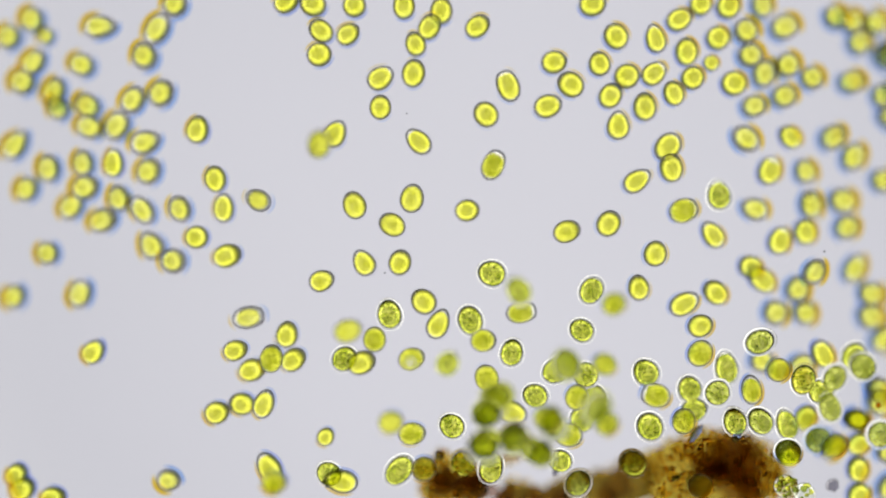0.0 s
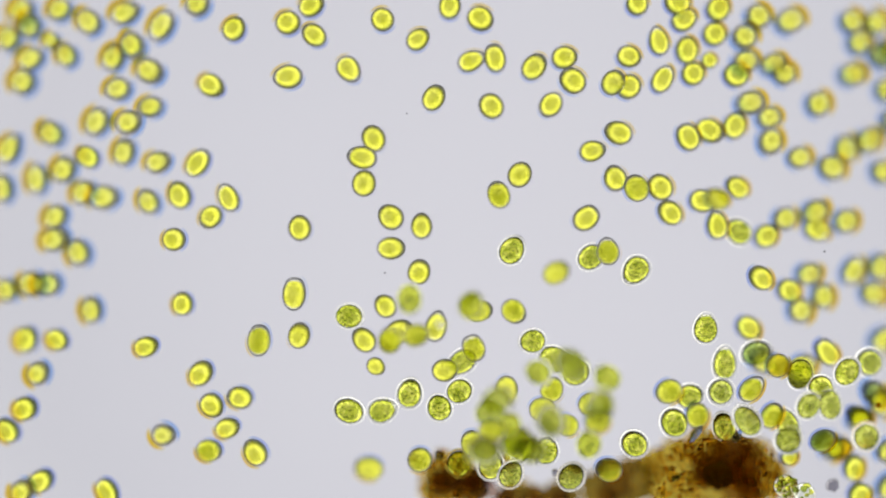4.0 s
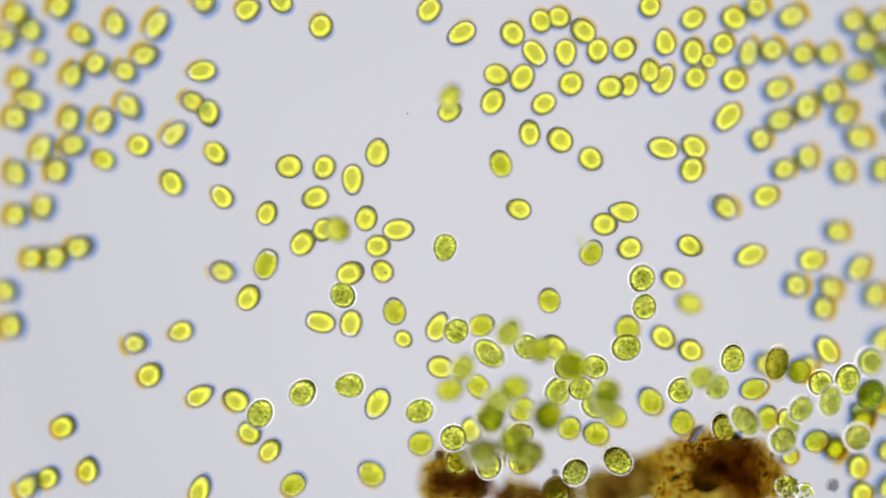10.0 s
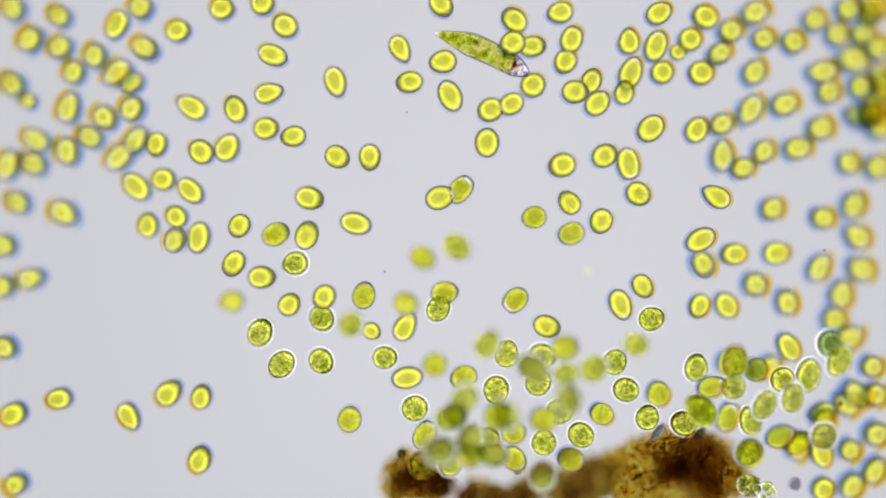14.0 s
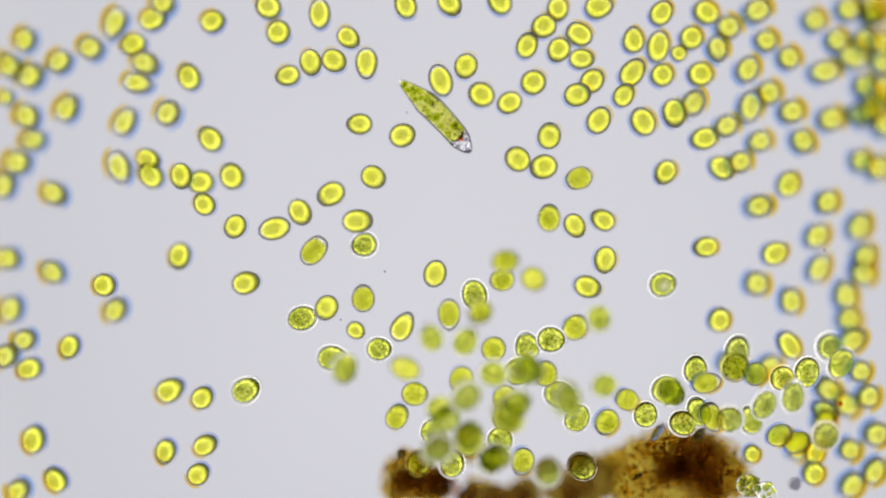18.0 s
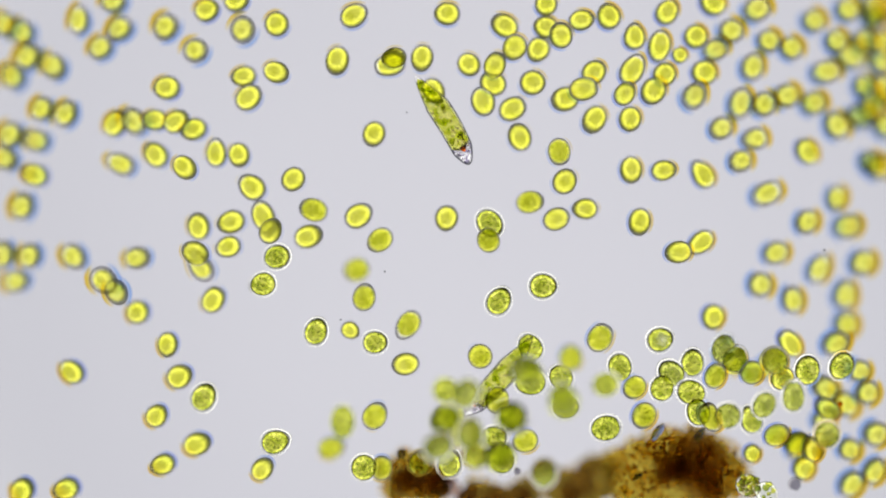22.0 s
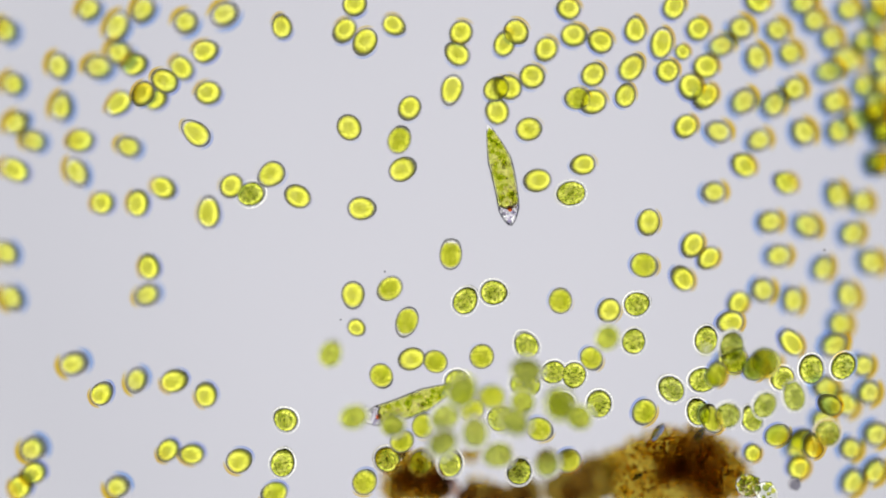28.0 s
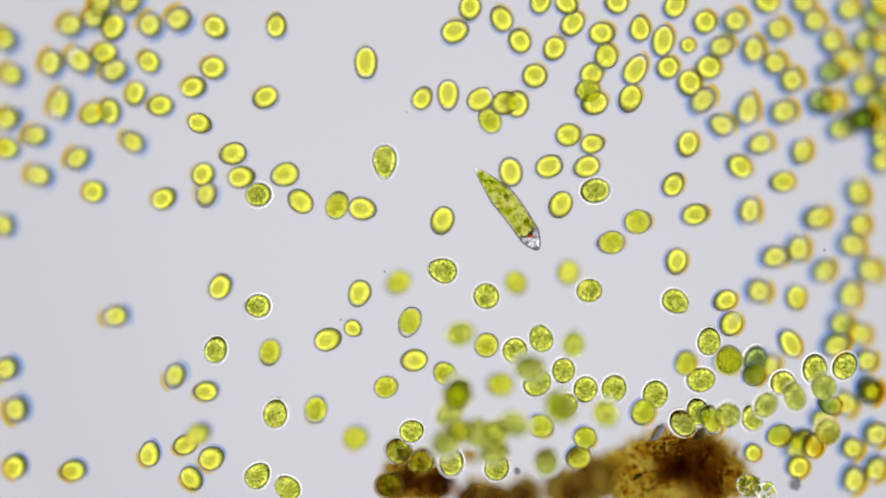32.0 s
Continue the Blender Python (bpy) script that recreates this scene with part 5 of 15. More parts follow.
    swim(alga(1.24,3,0.88),[(0,-1300,-1099,35,60,0),(0.5,-1232,-1138,37,60,0),(1,-1692,-1014,30,60,0),(2,-1414,-831,32,60,0),(2.5,-1364,-828,44,60,0),(3,-1324,-884,36,60,0),(5.5,-1326,-870,37,60,0),(6,-1683,-790,32,60,0),(6.5,-1650,-728,32,60,0),(7,-1583,-728,33,60,0),(7.5,-1583,-583,32,60,0),(8,-1597,-500,30,60,0),(8.5,-1686,-441,30,22,0),(9,-1542,-502,35,60,0),(10,-1459,-449,33,60,0),(10.5,-1338,-508,35,60,0),(11,-1316,-401,28,60,0),(11.5,-1472,-460,30,22,15),(12,-1437,-423,23,60,15),(12.5,-1524,-226,21,22,-61),(13,-1429,-224,23,0,10),(14,-1782,-146,18,0,15),(14.5,-1747,-259,18,22,30),(17,-1828,-313,17,22,30),(17.5,-1868,-343,17,60,30),(18,-1808,-436,29,60,30),(18.5,-1831,-441,27,22,0),(19,-1875,-340,14,60,0),(19.5,-1869,-221,16,60,0),(20,-1808,-313,18,60,0),(20.5,-1819,-267,19,60,0),(21,-1869,-200,15,60,0),(22,-1856,-159,14,22,10),(23,-1788,-429,16,60,10),(24,-1908,-433,29,60,10),(24.5,-1895,-348,17,60,10),(25,-1905,-248,14,22,-40),(28,-2128,-249,12,0,-40),(30,-2128,-249,12,0,-40),(31,-1903,-32,18,22,20),(31.5,-1896,-51,15,22,-50),(32,-1914,105,16,60,-50)])
    swim(alga(1.24,0,0.89),[(0,-2028,-1073,29,60,60),(1,-1974,-1027,29,22,60),(1.5,-1988,-1011,29,22,100),(2,-1920,-1003,30,0,75),(2.5,-1900,-1041,28,60,75),(3,-1886,-1092,28,22,10),(3.5,-1907,-1100,30,22,40),(6.5,-1914,-1138,29,60,40),(7,-1902,-1145,41,60,40),(8,-1900,-1128,44,60,40),(9,-1847,-1100,31,22,45),(9.5,-1866,-1068,30,60,45),(10,-1875,-1087,28,60,45),(10.5,-1856,-1090,17,60,45),(11,-1802,-957,31,22,10),(12,-1578,-1027,32,60,10),(12.5,-1489,-879,33,22,-40),(13,-1406,-946,33,0,-116),(14,-1646,-718,32,22,-170),(16.5,-1706,-602,30,60,-170),(17,-1781,-675,29,60,-170),(17.5,-1863,-603,27,22,-220),(18,-1790,-576,27,22,-160),(19,-1760,-460,29,22,-200),(20,-1740,-481,31,60,-200),(21,-1591,-383,21,60,-200),(22,-1588,-589,29,0,-220),(23,-1700,-567,30,60,-220),(24,-1586,-602,33,60,-220),(24.5,-1417,-723,31,22,-200),(25,-1318,-965,31,22,-124),(25.5,-1365,-820,42,60,-124),(27.5,-1364,-731,31,22,-120),(28,-1768,-1073,30,22,-150),(29,-1803,-1052,29,22,-120),(29.5,-1809,-1068,70,60,-120),(30,-2092,-1067,74,0,-120),(32,-2092,-1067,74,0,-120)])
    swim(alga(1.24,0,0.95),[(0,-2001,-1140,30,60,30),(1,-1871,-850,31,60,30),(1.5,-1813,-662,42,60,30),(2,-1812,-675,31,60,30),(2.5,-1821,-845,30,60,30),(3,-1946,-755,32,60,30),(6,-2029,-867,27,60,30),(7,-2088,-1087,28,60,30),(7.5,-2074,-1080,28,60,30),(8,-2068,-1077,14,60,30),(9,-1701,-927,33,60,30),(9.5,-1745,-866,31,60,30),(10,-1804,-844,32,60,30),(10.5,-1850,-850,30,60,30),(11,-1917,-807,27,60,30),(12,-1896,-809,30,60,30),(12.5,-1915,-823,30,60,30),(13,-1791,-758,31,60,30),(14,-1862,-791,29,22,30),(17,-2119,-791,28,0,30),(18,-1768,-912,29,0,80),(19,-1787,-998,28,60,80),(20,-1827,-1141,29,60,80),(20.5,-1821,-1140,31,60,80),(21,-1827,-1086,30,0,60),(22,-1821,-1153,31,60,60),(24,-1821,-1148,30,60,60),(25,-1823,-1375,27,0,60),(28,-1830,-1135,28,60,60),(28.5,-1827,-1120,72,60,60),(29,-1817,-947,27,60,60),(30,-1869,-1046,31,60,60),(31,-1882,-1047,27,60,60),(32,-1855,-1041,28,60,60)])
    swim(alga(1.44,0,0.88),[(0,-1852,-1180,31,60,10),(0.5,-1772,-1121,30,60,10),(1.5,-1800,-966,29,60,10),(2,-1655,-656,34,13,20),(3,-1642,-1126,32,13,-56),(5.5,-1529,-1166,34,60,-56),(6,-1557,-987,31,13,10),(6.5,-1435,-884,34,60,10),(7,-932,-1152,37,60,10),(7.5,-923,-1111,40,60,10),(8,-1273,-1040,34,60,10),(9,-1394,-1165,36,60,10),(10,-1152,-1138,37,13,70),(11,-1153,-1373,33,0,70),(12,-1071,-1138,37,49,20),(13,-1012,-1101,73,60,20),(14,-1013,-1361,70,0,20),(28,-1013,-1361,70,0,20),(29,-1021,-1136,46,49,-50),(30,-1029,-1136,44,60,-50),(30.5,-1028,-1115,73,60,-50),(31,-996,-1114,46,60,-50),(31.5,-962,-1062,71,60,-50),(32,-1010,-1096,46,60,-50)])
    swim(alga(1.24,0,0.95),[(0,-1071,-776,37,60,20),(0.5,-1052,-778,39,60,20),(1,-1091,-752,35,60,20),(2,-1081,-759,39,60,20),(2.5,-1111,-727,38,22,20),(3,-1120,-728,35,0,-50),(3.5,-1087,-744,37,60,-50),(5.5,-1148,-747,48,60,-50),(6,-1158,-782,44,60,-50),(6.5,-1197,-768,37,60,-50),(7,-950,-725,39,60,-50),(7.5,-950,-703,39,60,-50),(8,-956,-722,36,60,-50),(8.5,-950,-703,39,60,-50),(9.5,-955,-740,40,60,-50),(10,-915,-875,37,60,-50),(10.5,-853,-955,39,60,-50),(11,-905,-929,35,60,-50),(12.5,-964,-983,37,60,-50),(13,-991,-996,37,60,-50),(13.5,-965,-997,34,60,-50),(14,-964,-1372,36,0,-50),(32,-964,-1372,36,0,-50)])
    swim(alga(1.24,0,0.92),[(0,-956,-736,36,60,170),(0.5,-943,-704,36,60,170),(1,-972,-859,49,0,170),(2,-950,-716,39,60,170),(3,-967,-706,36,60,170),(6,-961,-711,39,60,170),(6.5,-964,-725,36,60,170),(7,-834,-593,40,0,215),(7.5,-816,-534,37,0,260),(8,-770,-609,39,0,290),(8.5,-647,-547,40,22,220),(9,-468,-391,49,60,220),(9.5,-410,-405,70,60,220),(10,-437,-354,38,0,260),(11,-448,-582,40,60,260),(11.5,-266,-488,41,60,260),(12,-499,-343,39,22,190),(12.5,-363,-311,39,22,240),(13,-352,-247,41,60,240),(14,-384,-234,37,60,240),(14.5,-386,-265,47,60,240),(16.5,-382,-217,37,60,240),(17.5,-381,-284,38,60,240),(18,-372,-284,49,60,240),(18.5,-462,-256,71,60,240),(19,-419,-325,38,22,316),(19.5,-569,-445,40,22,390),(20,-927,-489,35,22,370),(21,-1076,-427,33,60,370),(21.5,-1094,-312,32,60,370),(22,-912,-247,33,22,420),(22.5,-895,-386,43,60,420),(23,-930,-327,44,22,450),(23.5,-968,-320,34,22,380),(24,-755,-715,49,22,456),(24.5,-736,-727,38,60,456),(25,-945,-709,37,60,456),(25.5,-927,-701,37,60,456),(28,-946,-698,36,60,456),(28.5,-882,-681,72,60,456),(29,-750,-265,45,60,456),(29.5,-909,-391,71,22,420),(30,-1097,-394,42,22,344),(31,-1084,-252,41,60,344),(32,-878,-185,36,22,420)])
    swim(alga(1.44,0,0.85),[(0,-850,-735,40,13,70),(0.5,-781,-738,40,60,70),(1,-798,-801,46,60,70),(2,-838,-752,49,60,70),(2.5,-821,-885,40,49,20),(3,-850,-840,40,60,20),(3.5,-1042,-865,35,60,20),(5.5,-921,-774,46,60,20),(6,-939,-904,38,13,-50),(7,-770,-889,37,13,-110),(8,-893,-891,39,13,-170),(8.5,-929,-814,48,13,-246),(9,-969,-1001,48,13,-310),(9.5,-841,-961,48,60,-310),(10,-819,-955,38,60,-310),(10.5,-905,-867,49,13,-280),(11,-954,-698,35,60,-280),(14,-968,-707,34,60,-280),(14.5,-956,-702,47,60,-280),(16.5,-972,-701,37,60,-280),(17,-972,-929,36,60,-280),(17.5,-843,-945,38,49,-330),(18,-948,-937,38,60,-330),(18.5,-981,-983,36,60,-330),(19,-905,-1018,37,49,-330),(20,-1155,-956,36,49,-340),(21,-754,-936,40,13,-310),(22,-676,-1049,40,60,-310),(23,-640,-1060,48,60,-310),(23.5,-857,-1096,45,60,-310),(24,-824,-991,37,60,-310),(25,-825,-1372,35,0,-310),(28,-825,-1372,35,0,-310),(29,-838,-1152,37,60,-310),(29.5,-865,-1139,35,60,-310),(30,-795,-1114,46,49,-300),(30.5,-862,-1081,70,60,-300),(31,-1050,-873,45,49,-330),(32,-970,-876,71,60,-330)])
    swim(alga(1.44,0,0.92),[(0,-908,-575,36,60,20),(1,-953,-695,37,60,20),(1.5,-955,-703,40,60,20),(2,-897,-465,36,49,20),(2.5,-891,-467,36,49,20),(3,-1246,-687,37,13,50),(3.5,-1165,-593,37,60,50),(5.5,-1141,-588,36,60,50),(6,-1318,-496,44,60,50),(6.5,-1399,-547,45,49,80),(7,-1102,-401,32,60,80),(8,-863,-533,46,13,60),(8.5,-900,-644,71,60,60),(9,-949,-308,44,60,60),(9.5,-983,-298,35,60,60),(10,-921,-230,46,60,60),(10.5,-865,-198,47,60,60),(11,-859,-94,48,60,60),(11.5,-917,-105,33,60,60),(12,-916,-83,46,60,60),(13,-889,-19,35,13,-50),(13.5,-876,-43,45,49,-50),(14,-981,48,34,13,-100),(14.5,-970,35,46,60,-100),(16.5,-924,64,36,49,-150),(17,-629,70,41,49,-120),(18,-620,91,41,13,-165),(18.5,-628,129,39,49,-160),(19,-636,129,41,13,-210),(19.5,-587,185,46,49,-210),(20,-717,274,38,49,-160),(20.5,-715,305,48,60,-160),(21,-604,204,37,13,-215),(21.5,-655,185,39,49,-230),(22,-674,150,36,13,-250),(22.5,-655,137,38,49,-250),(23,-625,150,40,13,-260),(23.5,-601,177,39,49,-240),(24,-566,182,40,13,-270),(24.5,-556,172,39,49,-240),(25,-526,204,41,13,-240),(25.5,-542,199,39,49,-240),(27.5,-515,263,40,49,-180),(28,-510,244,41,49,-210),(28.5,-387,252,40,60,-210),(29,-521,217,41,60,-210),(29.5,-543,231,38,60,-210),(30.5,-515,212,39,60,-210),(31.5,-502,236,40,49,-220),(32,-495,220,48,60,-220)])
    swim(alga(1.44,0,0.86),[(0,-982,-480,40,60,20),(1,-1408,-575,34,60,20),(1.5,-1437,-556,36,60,20),(2,-1415,-489,36,60,20),(2.5,-1537,-570,33,60,20),(3,-1414,-578,33,13,20),(3.5,-1421,-462,36,60,20),(5.5,-1332,-534,36,60,20),(6,-1598,-743,42,60,20),(6.5,-1523,-784,35,60,20),(7,-1144,-682,34,60,20),(7.5,-1155,-682,35,60,20),(8,-1125,-749,36,13,10),(9.5,-1120,-749,35,49,30),(10,-1152,-695,37,13,30),(11,-1112,-663,35,49,20),(11.5,-1108,-677,33,60,20),(12,-1131,-868,45,49,-56),(12.5,-1135,-861,44,49,-60),(13,-1141,-856,37,13,-15),(14,-1312,-804,32,13,-60),(17,-1004,-1044,37,49,-130),(17.5,-1058,-1039,37,60,-130),(18,-1139,-972,37,49,-100),(18.5,-1268,-951,35,49,-120),(19,-1026,-896,38,60,-120),(19.5,-1034,-942,37,60,-120),(20,-1054,-943,35,60,-120),(20.5,-986,-1120,36,60,-120),(21,-917,-987,73,60,-120),(21.5,-984,-895,44,49,-140),(22,-1155,-1031,37,49,-160),(22.5,-1026,-1139,36,49,-100),(23,-1007,-948,37,49,-130),(23.5,-1008,-951,34,60,-130),(24,-1037,-916,35,49,-170),(24.5,-937,-921,47,49,-180),(25,-1058,-910,37,60,-180),(25.5,-1067,-889,33,60,-180),(27.5,-995,-956,34,60,-180),(28,-1019,-981,34,60,-180),(29,-1067,-849,34,60,-180),(29.5,-946,-682,35,60,-180),(32,-951,-682,36,60,-180)])
    swim(alga(1.44,1,0.96),[(0,-814,-520,46,60,80),(0.5,-830,-581,48,13,80),(1,-801,-578,47,13,80),(1.5,-744,-554,49,13,80),(2,-787,-552,48,13,80),(2.5,-854,-514,50,49,80),(3,-883,-468,49,13,85),(6,-841,-391,48,60,85),(6.5,-903,-313,45,60,85),(7,-903,-313,45,60,85),(7.5,-913,-289,46,60,85),(8,-930,-305,45,60,85),(8.5,-918,-286,48,60,85),(9,-779,-193,46,60,85),(9.5,-810,-204,39,13,25),(10,-840,-72,39,13,70),(10.5,-851,-83,39,13,70),(11,-687,-70,39,13,25),(11.5,-755,-32,36,49,30),(12,-763,-51,35,13,30),(12.5,-744,-83,37,49,0),(13,-695,-59,40,60,0),(13.5,-677,-64,36,49,25),(14,-614,64,41,60,25),(14.5,-616,230,46,60,25),(16.5,-488,123,46,60,25),(17,-564,43,38,13,25),(18,-431,-13,48,13,50),(18.5,-380,83,49,49,30),(19,-305,130,72,49,80),(19.5,-369,29,71,49,156),(20,-553,199,40,13,155),(20.5,-556,239,39,49,160),(21,-411,172,38,49,120),(22,-435,180,39,49,160),(22.5,-376,266,39,49,100),(23,-429,107,40,60,100),(23.5,-448,225,39,60,100),(24,-301,217,38,49,60),(25,-199,480,38,49,70),(25.5,-269,518,38,49,70),(28,-27,513,39,60,70),(29,-266,357,40,60,70),(30,-401,351,50,60,70),(31,-233,289,47,60,70),(31.5,-302,197,74,60,70),(32,-321,201,48,60,70)])
    swim(alga(1.44,0,0.89),[(0,-711,-526,38,60,40),(0.5,-661,-528,47,49,40),(1,-659,-493,46,13,40),(1.5,-602,-474,48,49,40),(2,-627,-479,47,13,40),(2.5,-691,-450,46,49,40),(3,-720,-412,48,13,30),(3.5,-680,-410,49,49,50),(5.5,-769,-410,46,49,100),(6,-875,-274,36,49,60),(7,-737,-292,46,13,25),(7.5,-736,-265,47,49,40),(8,-759,-317,39,13,15),(8.5,-775,-349,39,49,0),(9,-770,-314,38,13,15),(9.5,-816,-381,40,13,91),(10,-582,-346,40,13,167),(10.5,-658,-217,38,60,167),(11,-624,-310,49,49,240),(11.5,-680,-131,46,60,240),(12,-742,-166,46,60,240),(12.5,-615,-185,49,60,240),(13,-667,-231,73,60,240),(14,-812,-75,44,60,240),(14.5,-815,-78,45,60,240),(16.5,-718,-149,70,60,240),(17,-782,-198,48,49,260),(18,-1074,-40,29,60,260),(19,-1451,245,22,60,260),(19.5,-1597,259,20,60,260),(20,-1642,264,22,60,260),(20.5,-1616,399,20,49,225),(21,-1753,165,16,60,225),(21.5,-1779,232,17,60,225),(22,-1767,348,19,49,160),(22.5,-1755,367,16,60,160),(23,-1747,348,18,49,200),(23.5,-1719,353,20,49,195),(24.5,-1733,348,19,49,210),(25,-1693,372,18,49,240),(25.5,-1710,340,21,49,210),(27.5,-1863,367,17,49,170),(28,-1862,372,18,13,150),(29,-1862,361,18,49,170),(30.5,-1896,427,15,60,170),(31,-1911,481,14,60,170),(32,-1903,475,18,60,170)])
    swim(alga(1.44,0,0.91),[(0,-741,-403,37,49,80),(0.5,-692,-405,41,49,80),(1,-563,-215,40,13,130),(2,-759,-354,41,60,130),(3,-421,-394,40,60,130),(3.5,-386,-432,40,60,130),(5.5,-341,-212,41,60,130),(6,-461,-13,41,13,110),(6.5,-447,24,49,49,34),(7,-417,83,50,13,110),(7.5,-455,3,47,49,50),(8,-377,177,48,13,50),(8.5,-385,198,50,49,0),(9,-394,236,39,13,-25),(9.5,-413,177,37,49,-101),(10,-429,327,39,13,-90),(10.5,-362,405,37,49,-135),(11,-526,325,39,13,-70),(12,-323,459,37,13,-65),(13,-236,362,39,60,-65),(13.5,-269,392,38,60,-65),(14,-167,426,41,49,-90),(16.5,-113,459,39,13,-166),(17,-145,687,41,60,-166),(17.5,-153,660,40,60,-166),(18,-183,872,40,13,-90),(19,-49,907,37,60,-90),(19.5,0,883,38,60,-90),(20,115,794,41,49,-100),(21,115,781,40,49,-120),(22,137,741,37,49,-60),(23,204,744,37,13,-75),(24.5,217,727,39,49,-80),(25,209,727,39,13,-85),(25.5,217,733,38,49,-90),(27.5,230,762,40,49,-100),(28,220,746,37,13,-105),(29,204,727,38,49,-85),(30,212,727,41,13,-85),(31.5,214,741,38,49,-80),(32,204,722,38,13,-90)])
    swim(alga(1.44,3,0.89),[(0,-923,-325,38,13,10),(0.5,-1072,-287,34,60,10),(1,-1451,-218,25,13,55),(1.5,-1437,-27,26,49,100),(2,-1504,143,28,13,75),(3,-1509,465,28,60,75),(3.5,-1505,452,26,60,75),(4.8,-1587,526,25,60,75),(6,-1702,649,24,60,75),(6.5,-1722,650,21,60,75),(7.5,-1708,684,24,60,75),(8,-1703,676,22,60,75),(9,-1775,630,23,60,75),(10.5,-1774,615,21,60,75),(11,-1772,606,21,13,151),(11.5,-1738,609,19,49,227),(12,-1796,623,16,49,225),(12.5,-1827,609,19,60,225),(13,-1759,660,20,13,160),(13.5,-1637,542,22,49,150),(14,-1502,528,22,60,150),(14.5,-1496,455,23,49,160),(17,-1800,415,18,49,200),(17.5,-1774,389,16,49,250),(18,-1673,259,20,49,320),(18.5,-1665,278,19,60,320),(19,-1718,345,21,49,244),(19.5,-1733,334,19,60,244),(20,-1774,362,17,13,280),(20.5,-1793,375,16,49,330),(21,-1828,372,16,49,330),(21.5,-1774,380,17,60,330),(22,-1911,427,14,60,330),(23,-1896,456,16,60,330),(24,-1916,435,14,60,330),(25,-1897,494,14,60,330),(25.5,-1827,582,19,60,330),(27.5,-1813,591,19,49,390),(28,-1854,596,18,60,390),(28.5,-1897,529,14,60,390),(29.5,-1896,502,16,60,390),(31,-1904,596,17,60,390),(32,-1896,615,15,60,390)])
    swim(alga(1.44,3,0.85),[(0,-878,233,48,60,150),(0.5,-908,265,48,60,150),(1,-1185,333,34,60,150),(2,-1337,455,28,60,150),(2.5,-1202,530,31,49,150),(3,-1381,676,27,13,190),(3.5,-1396,689,28,49,190),(5.5,-1396,608,30,60,190),(6,-1551,784,25,60,190),(6.5,-1533,765,24,60,190),(7,-1478,837,25,13,114),(8,-1545,756,28,60,80),(8.5,-1564,765,25,60,80),(9,-1393,756,30,60,80),(9.5,-1329,778,28,13,156),(10,-1193,702,32,60,156),(10.5,-1339,640,31,60,156),(11,-1289,694,29,60,156),(11.5,-1316,608,28,49,232),(12,-1190,815,29,13,165),(12.5,-1189,764,31,49,210),(13,-1076,694,31,60,210),(13.5,-1087,707,30,49,200),(14,-1306,783,26,49,220),(14.5,-1388,762,24,49,296),(16.5,-1447,743,24,49,300),(17,-1374,738,25,13,315),(17.5,-1428,749,24,49,280),(18,-1271,783,28,13,350),(18.5,-1272,641,25,49,410),(19,-1296,641,25,13,425),(19.5,-1306,622,27,49,420),(20,-1319,444,27,13,480),(21.5,-1366,420,26,49,490),(22,-1358,401,25,13,515),(22.5,-1339,420,25,49,500),(23,-1330,433,28,13,500),(23.5,-1293,420,25,49,490),(25,-1291,425,25,13,510),(25.5,-1271,441,27,49,520),(27.5,-1292,452,29,49,540),(28,-1319,482,27,49,520),(28.5,-1316,514,28,49,510),(29,-1333,482,26,49,510),(30,-1333,479,26,49,520),(31,-1316,522,28,49,500),(31.5,-1285,514,27,49,500),(32,-1299,506,25,49,500)])
    swim(alga(1.24,0,0.88),[(0,-574,-150,41,22,20),(0.5,-604,-86,40,60,20),(1,-671,-35,40,60,20),(1.5,-706,-110,39,22,30),(2,-921,35,35,22,90),(3,-1241,-226,33,60,90),(5.5,-1206,-266,34,60,90),(6,-1031,-177,37,60,90),(6.5,-1120,-164,33,22,150),(7,-1175,-73,31,60,150),(7.5,-1120,99,45,60,150),(8,-1093,43,34,0,205),(8.5,-974,96,48,60,205),(9,-972,-38,37,60,205),(9.5,-937,-3,39,60,205),(10,-1050,250,37,0,129),(10.5,-1050,263,36,22,130),(11,-965,126,35,60,130),(11.5,-871,70,33,60,130),(12,-954,67,35,60,130),(13,-1060,51,30,60,130),(14,-1089,151,33,60,130),(14.5,-989,190,44,60,130),(16.5,-906,210,34,60,130),(17,-806,231,36,60,130),(17.5,-830,279,37,60,130),(18,-955,209,42,60,130),(19,-968,347,32,60,130),(19.5,-1094,285,32,22,120),(20,-1304,245,27,22,190),(21,-1032,245,34,60,190),(21.5,-960,172,32,60,190),(22,-843,3,37,22,200),(23,-915,-161,32,60,200),(23.5,-817,-140,36,22,150),(24,-973,64,34,60,150),(25,-1028,-336,30,22,160),(25.5,-1144,-466,45,22,84),(28,-1436,-689,45,22,50),(29,-1491,-554,30,22,-26),(29.5,-1552,-718,31,22,-30),(30,-1611,-973,31,60,-30),(30.5,-1534,-1136,72,60,-30),(31,-1479,-1094,33,22,20),(31.5,-1506,-1040,33,22,30),(32,-1211,-975,44,0,80)])
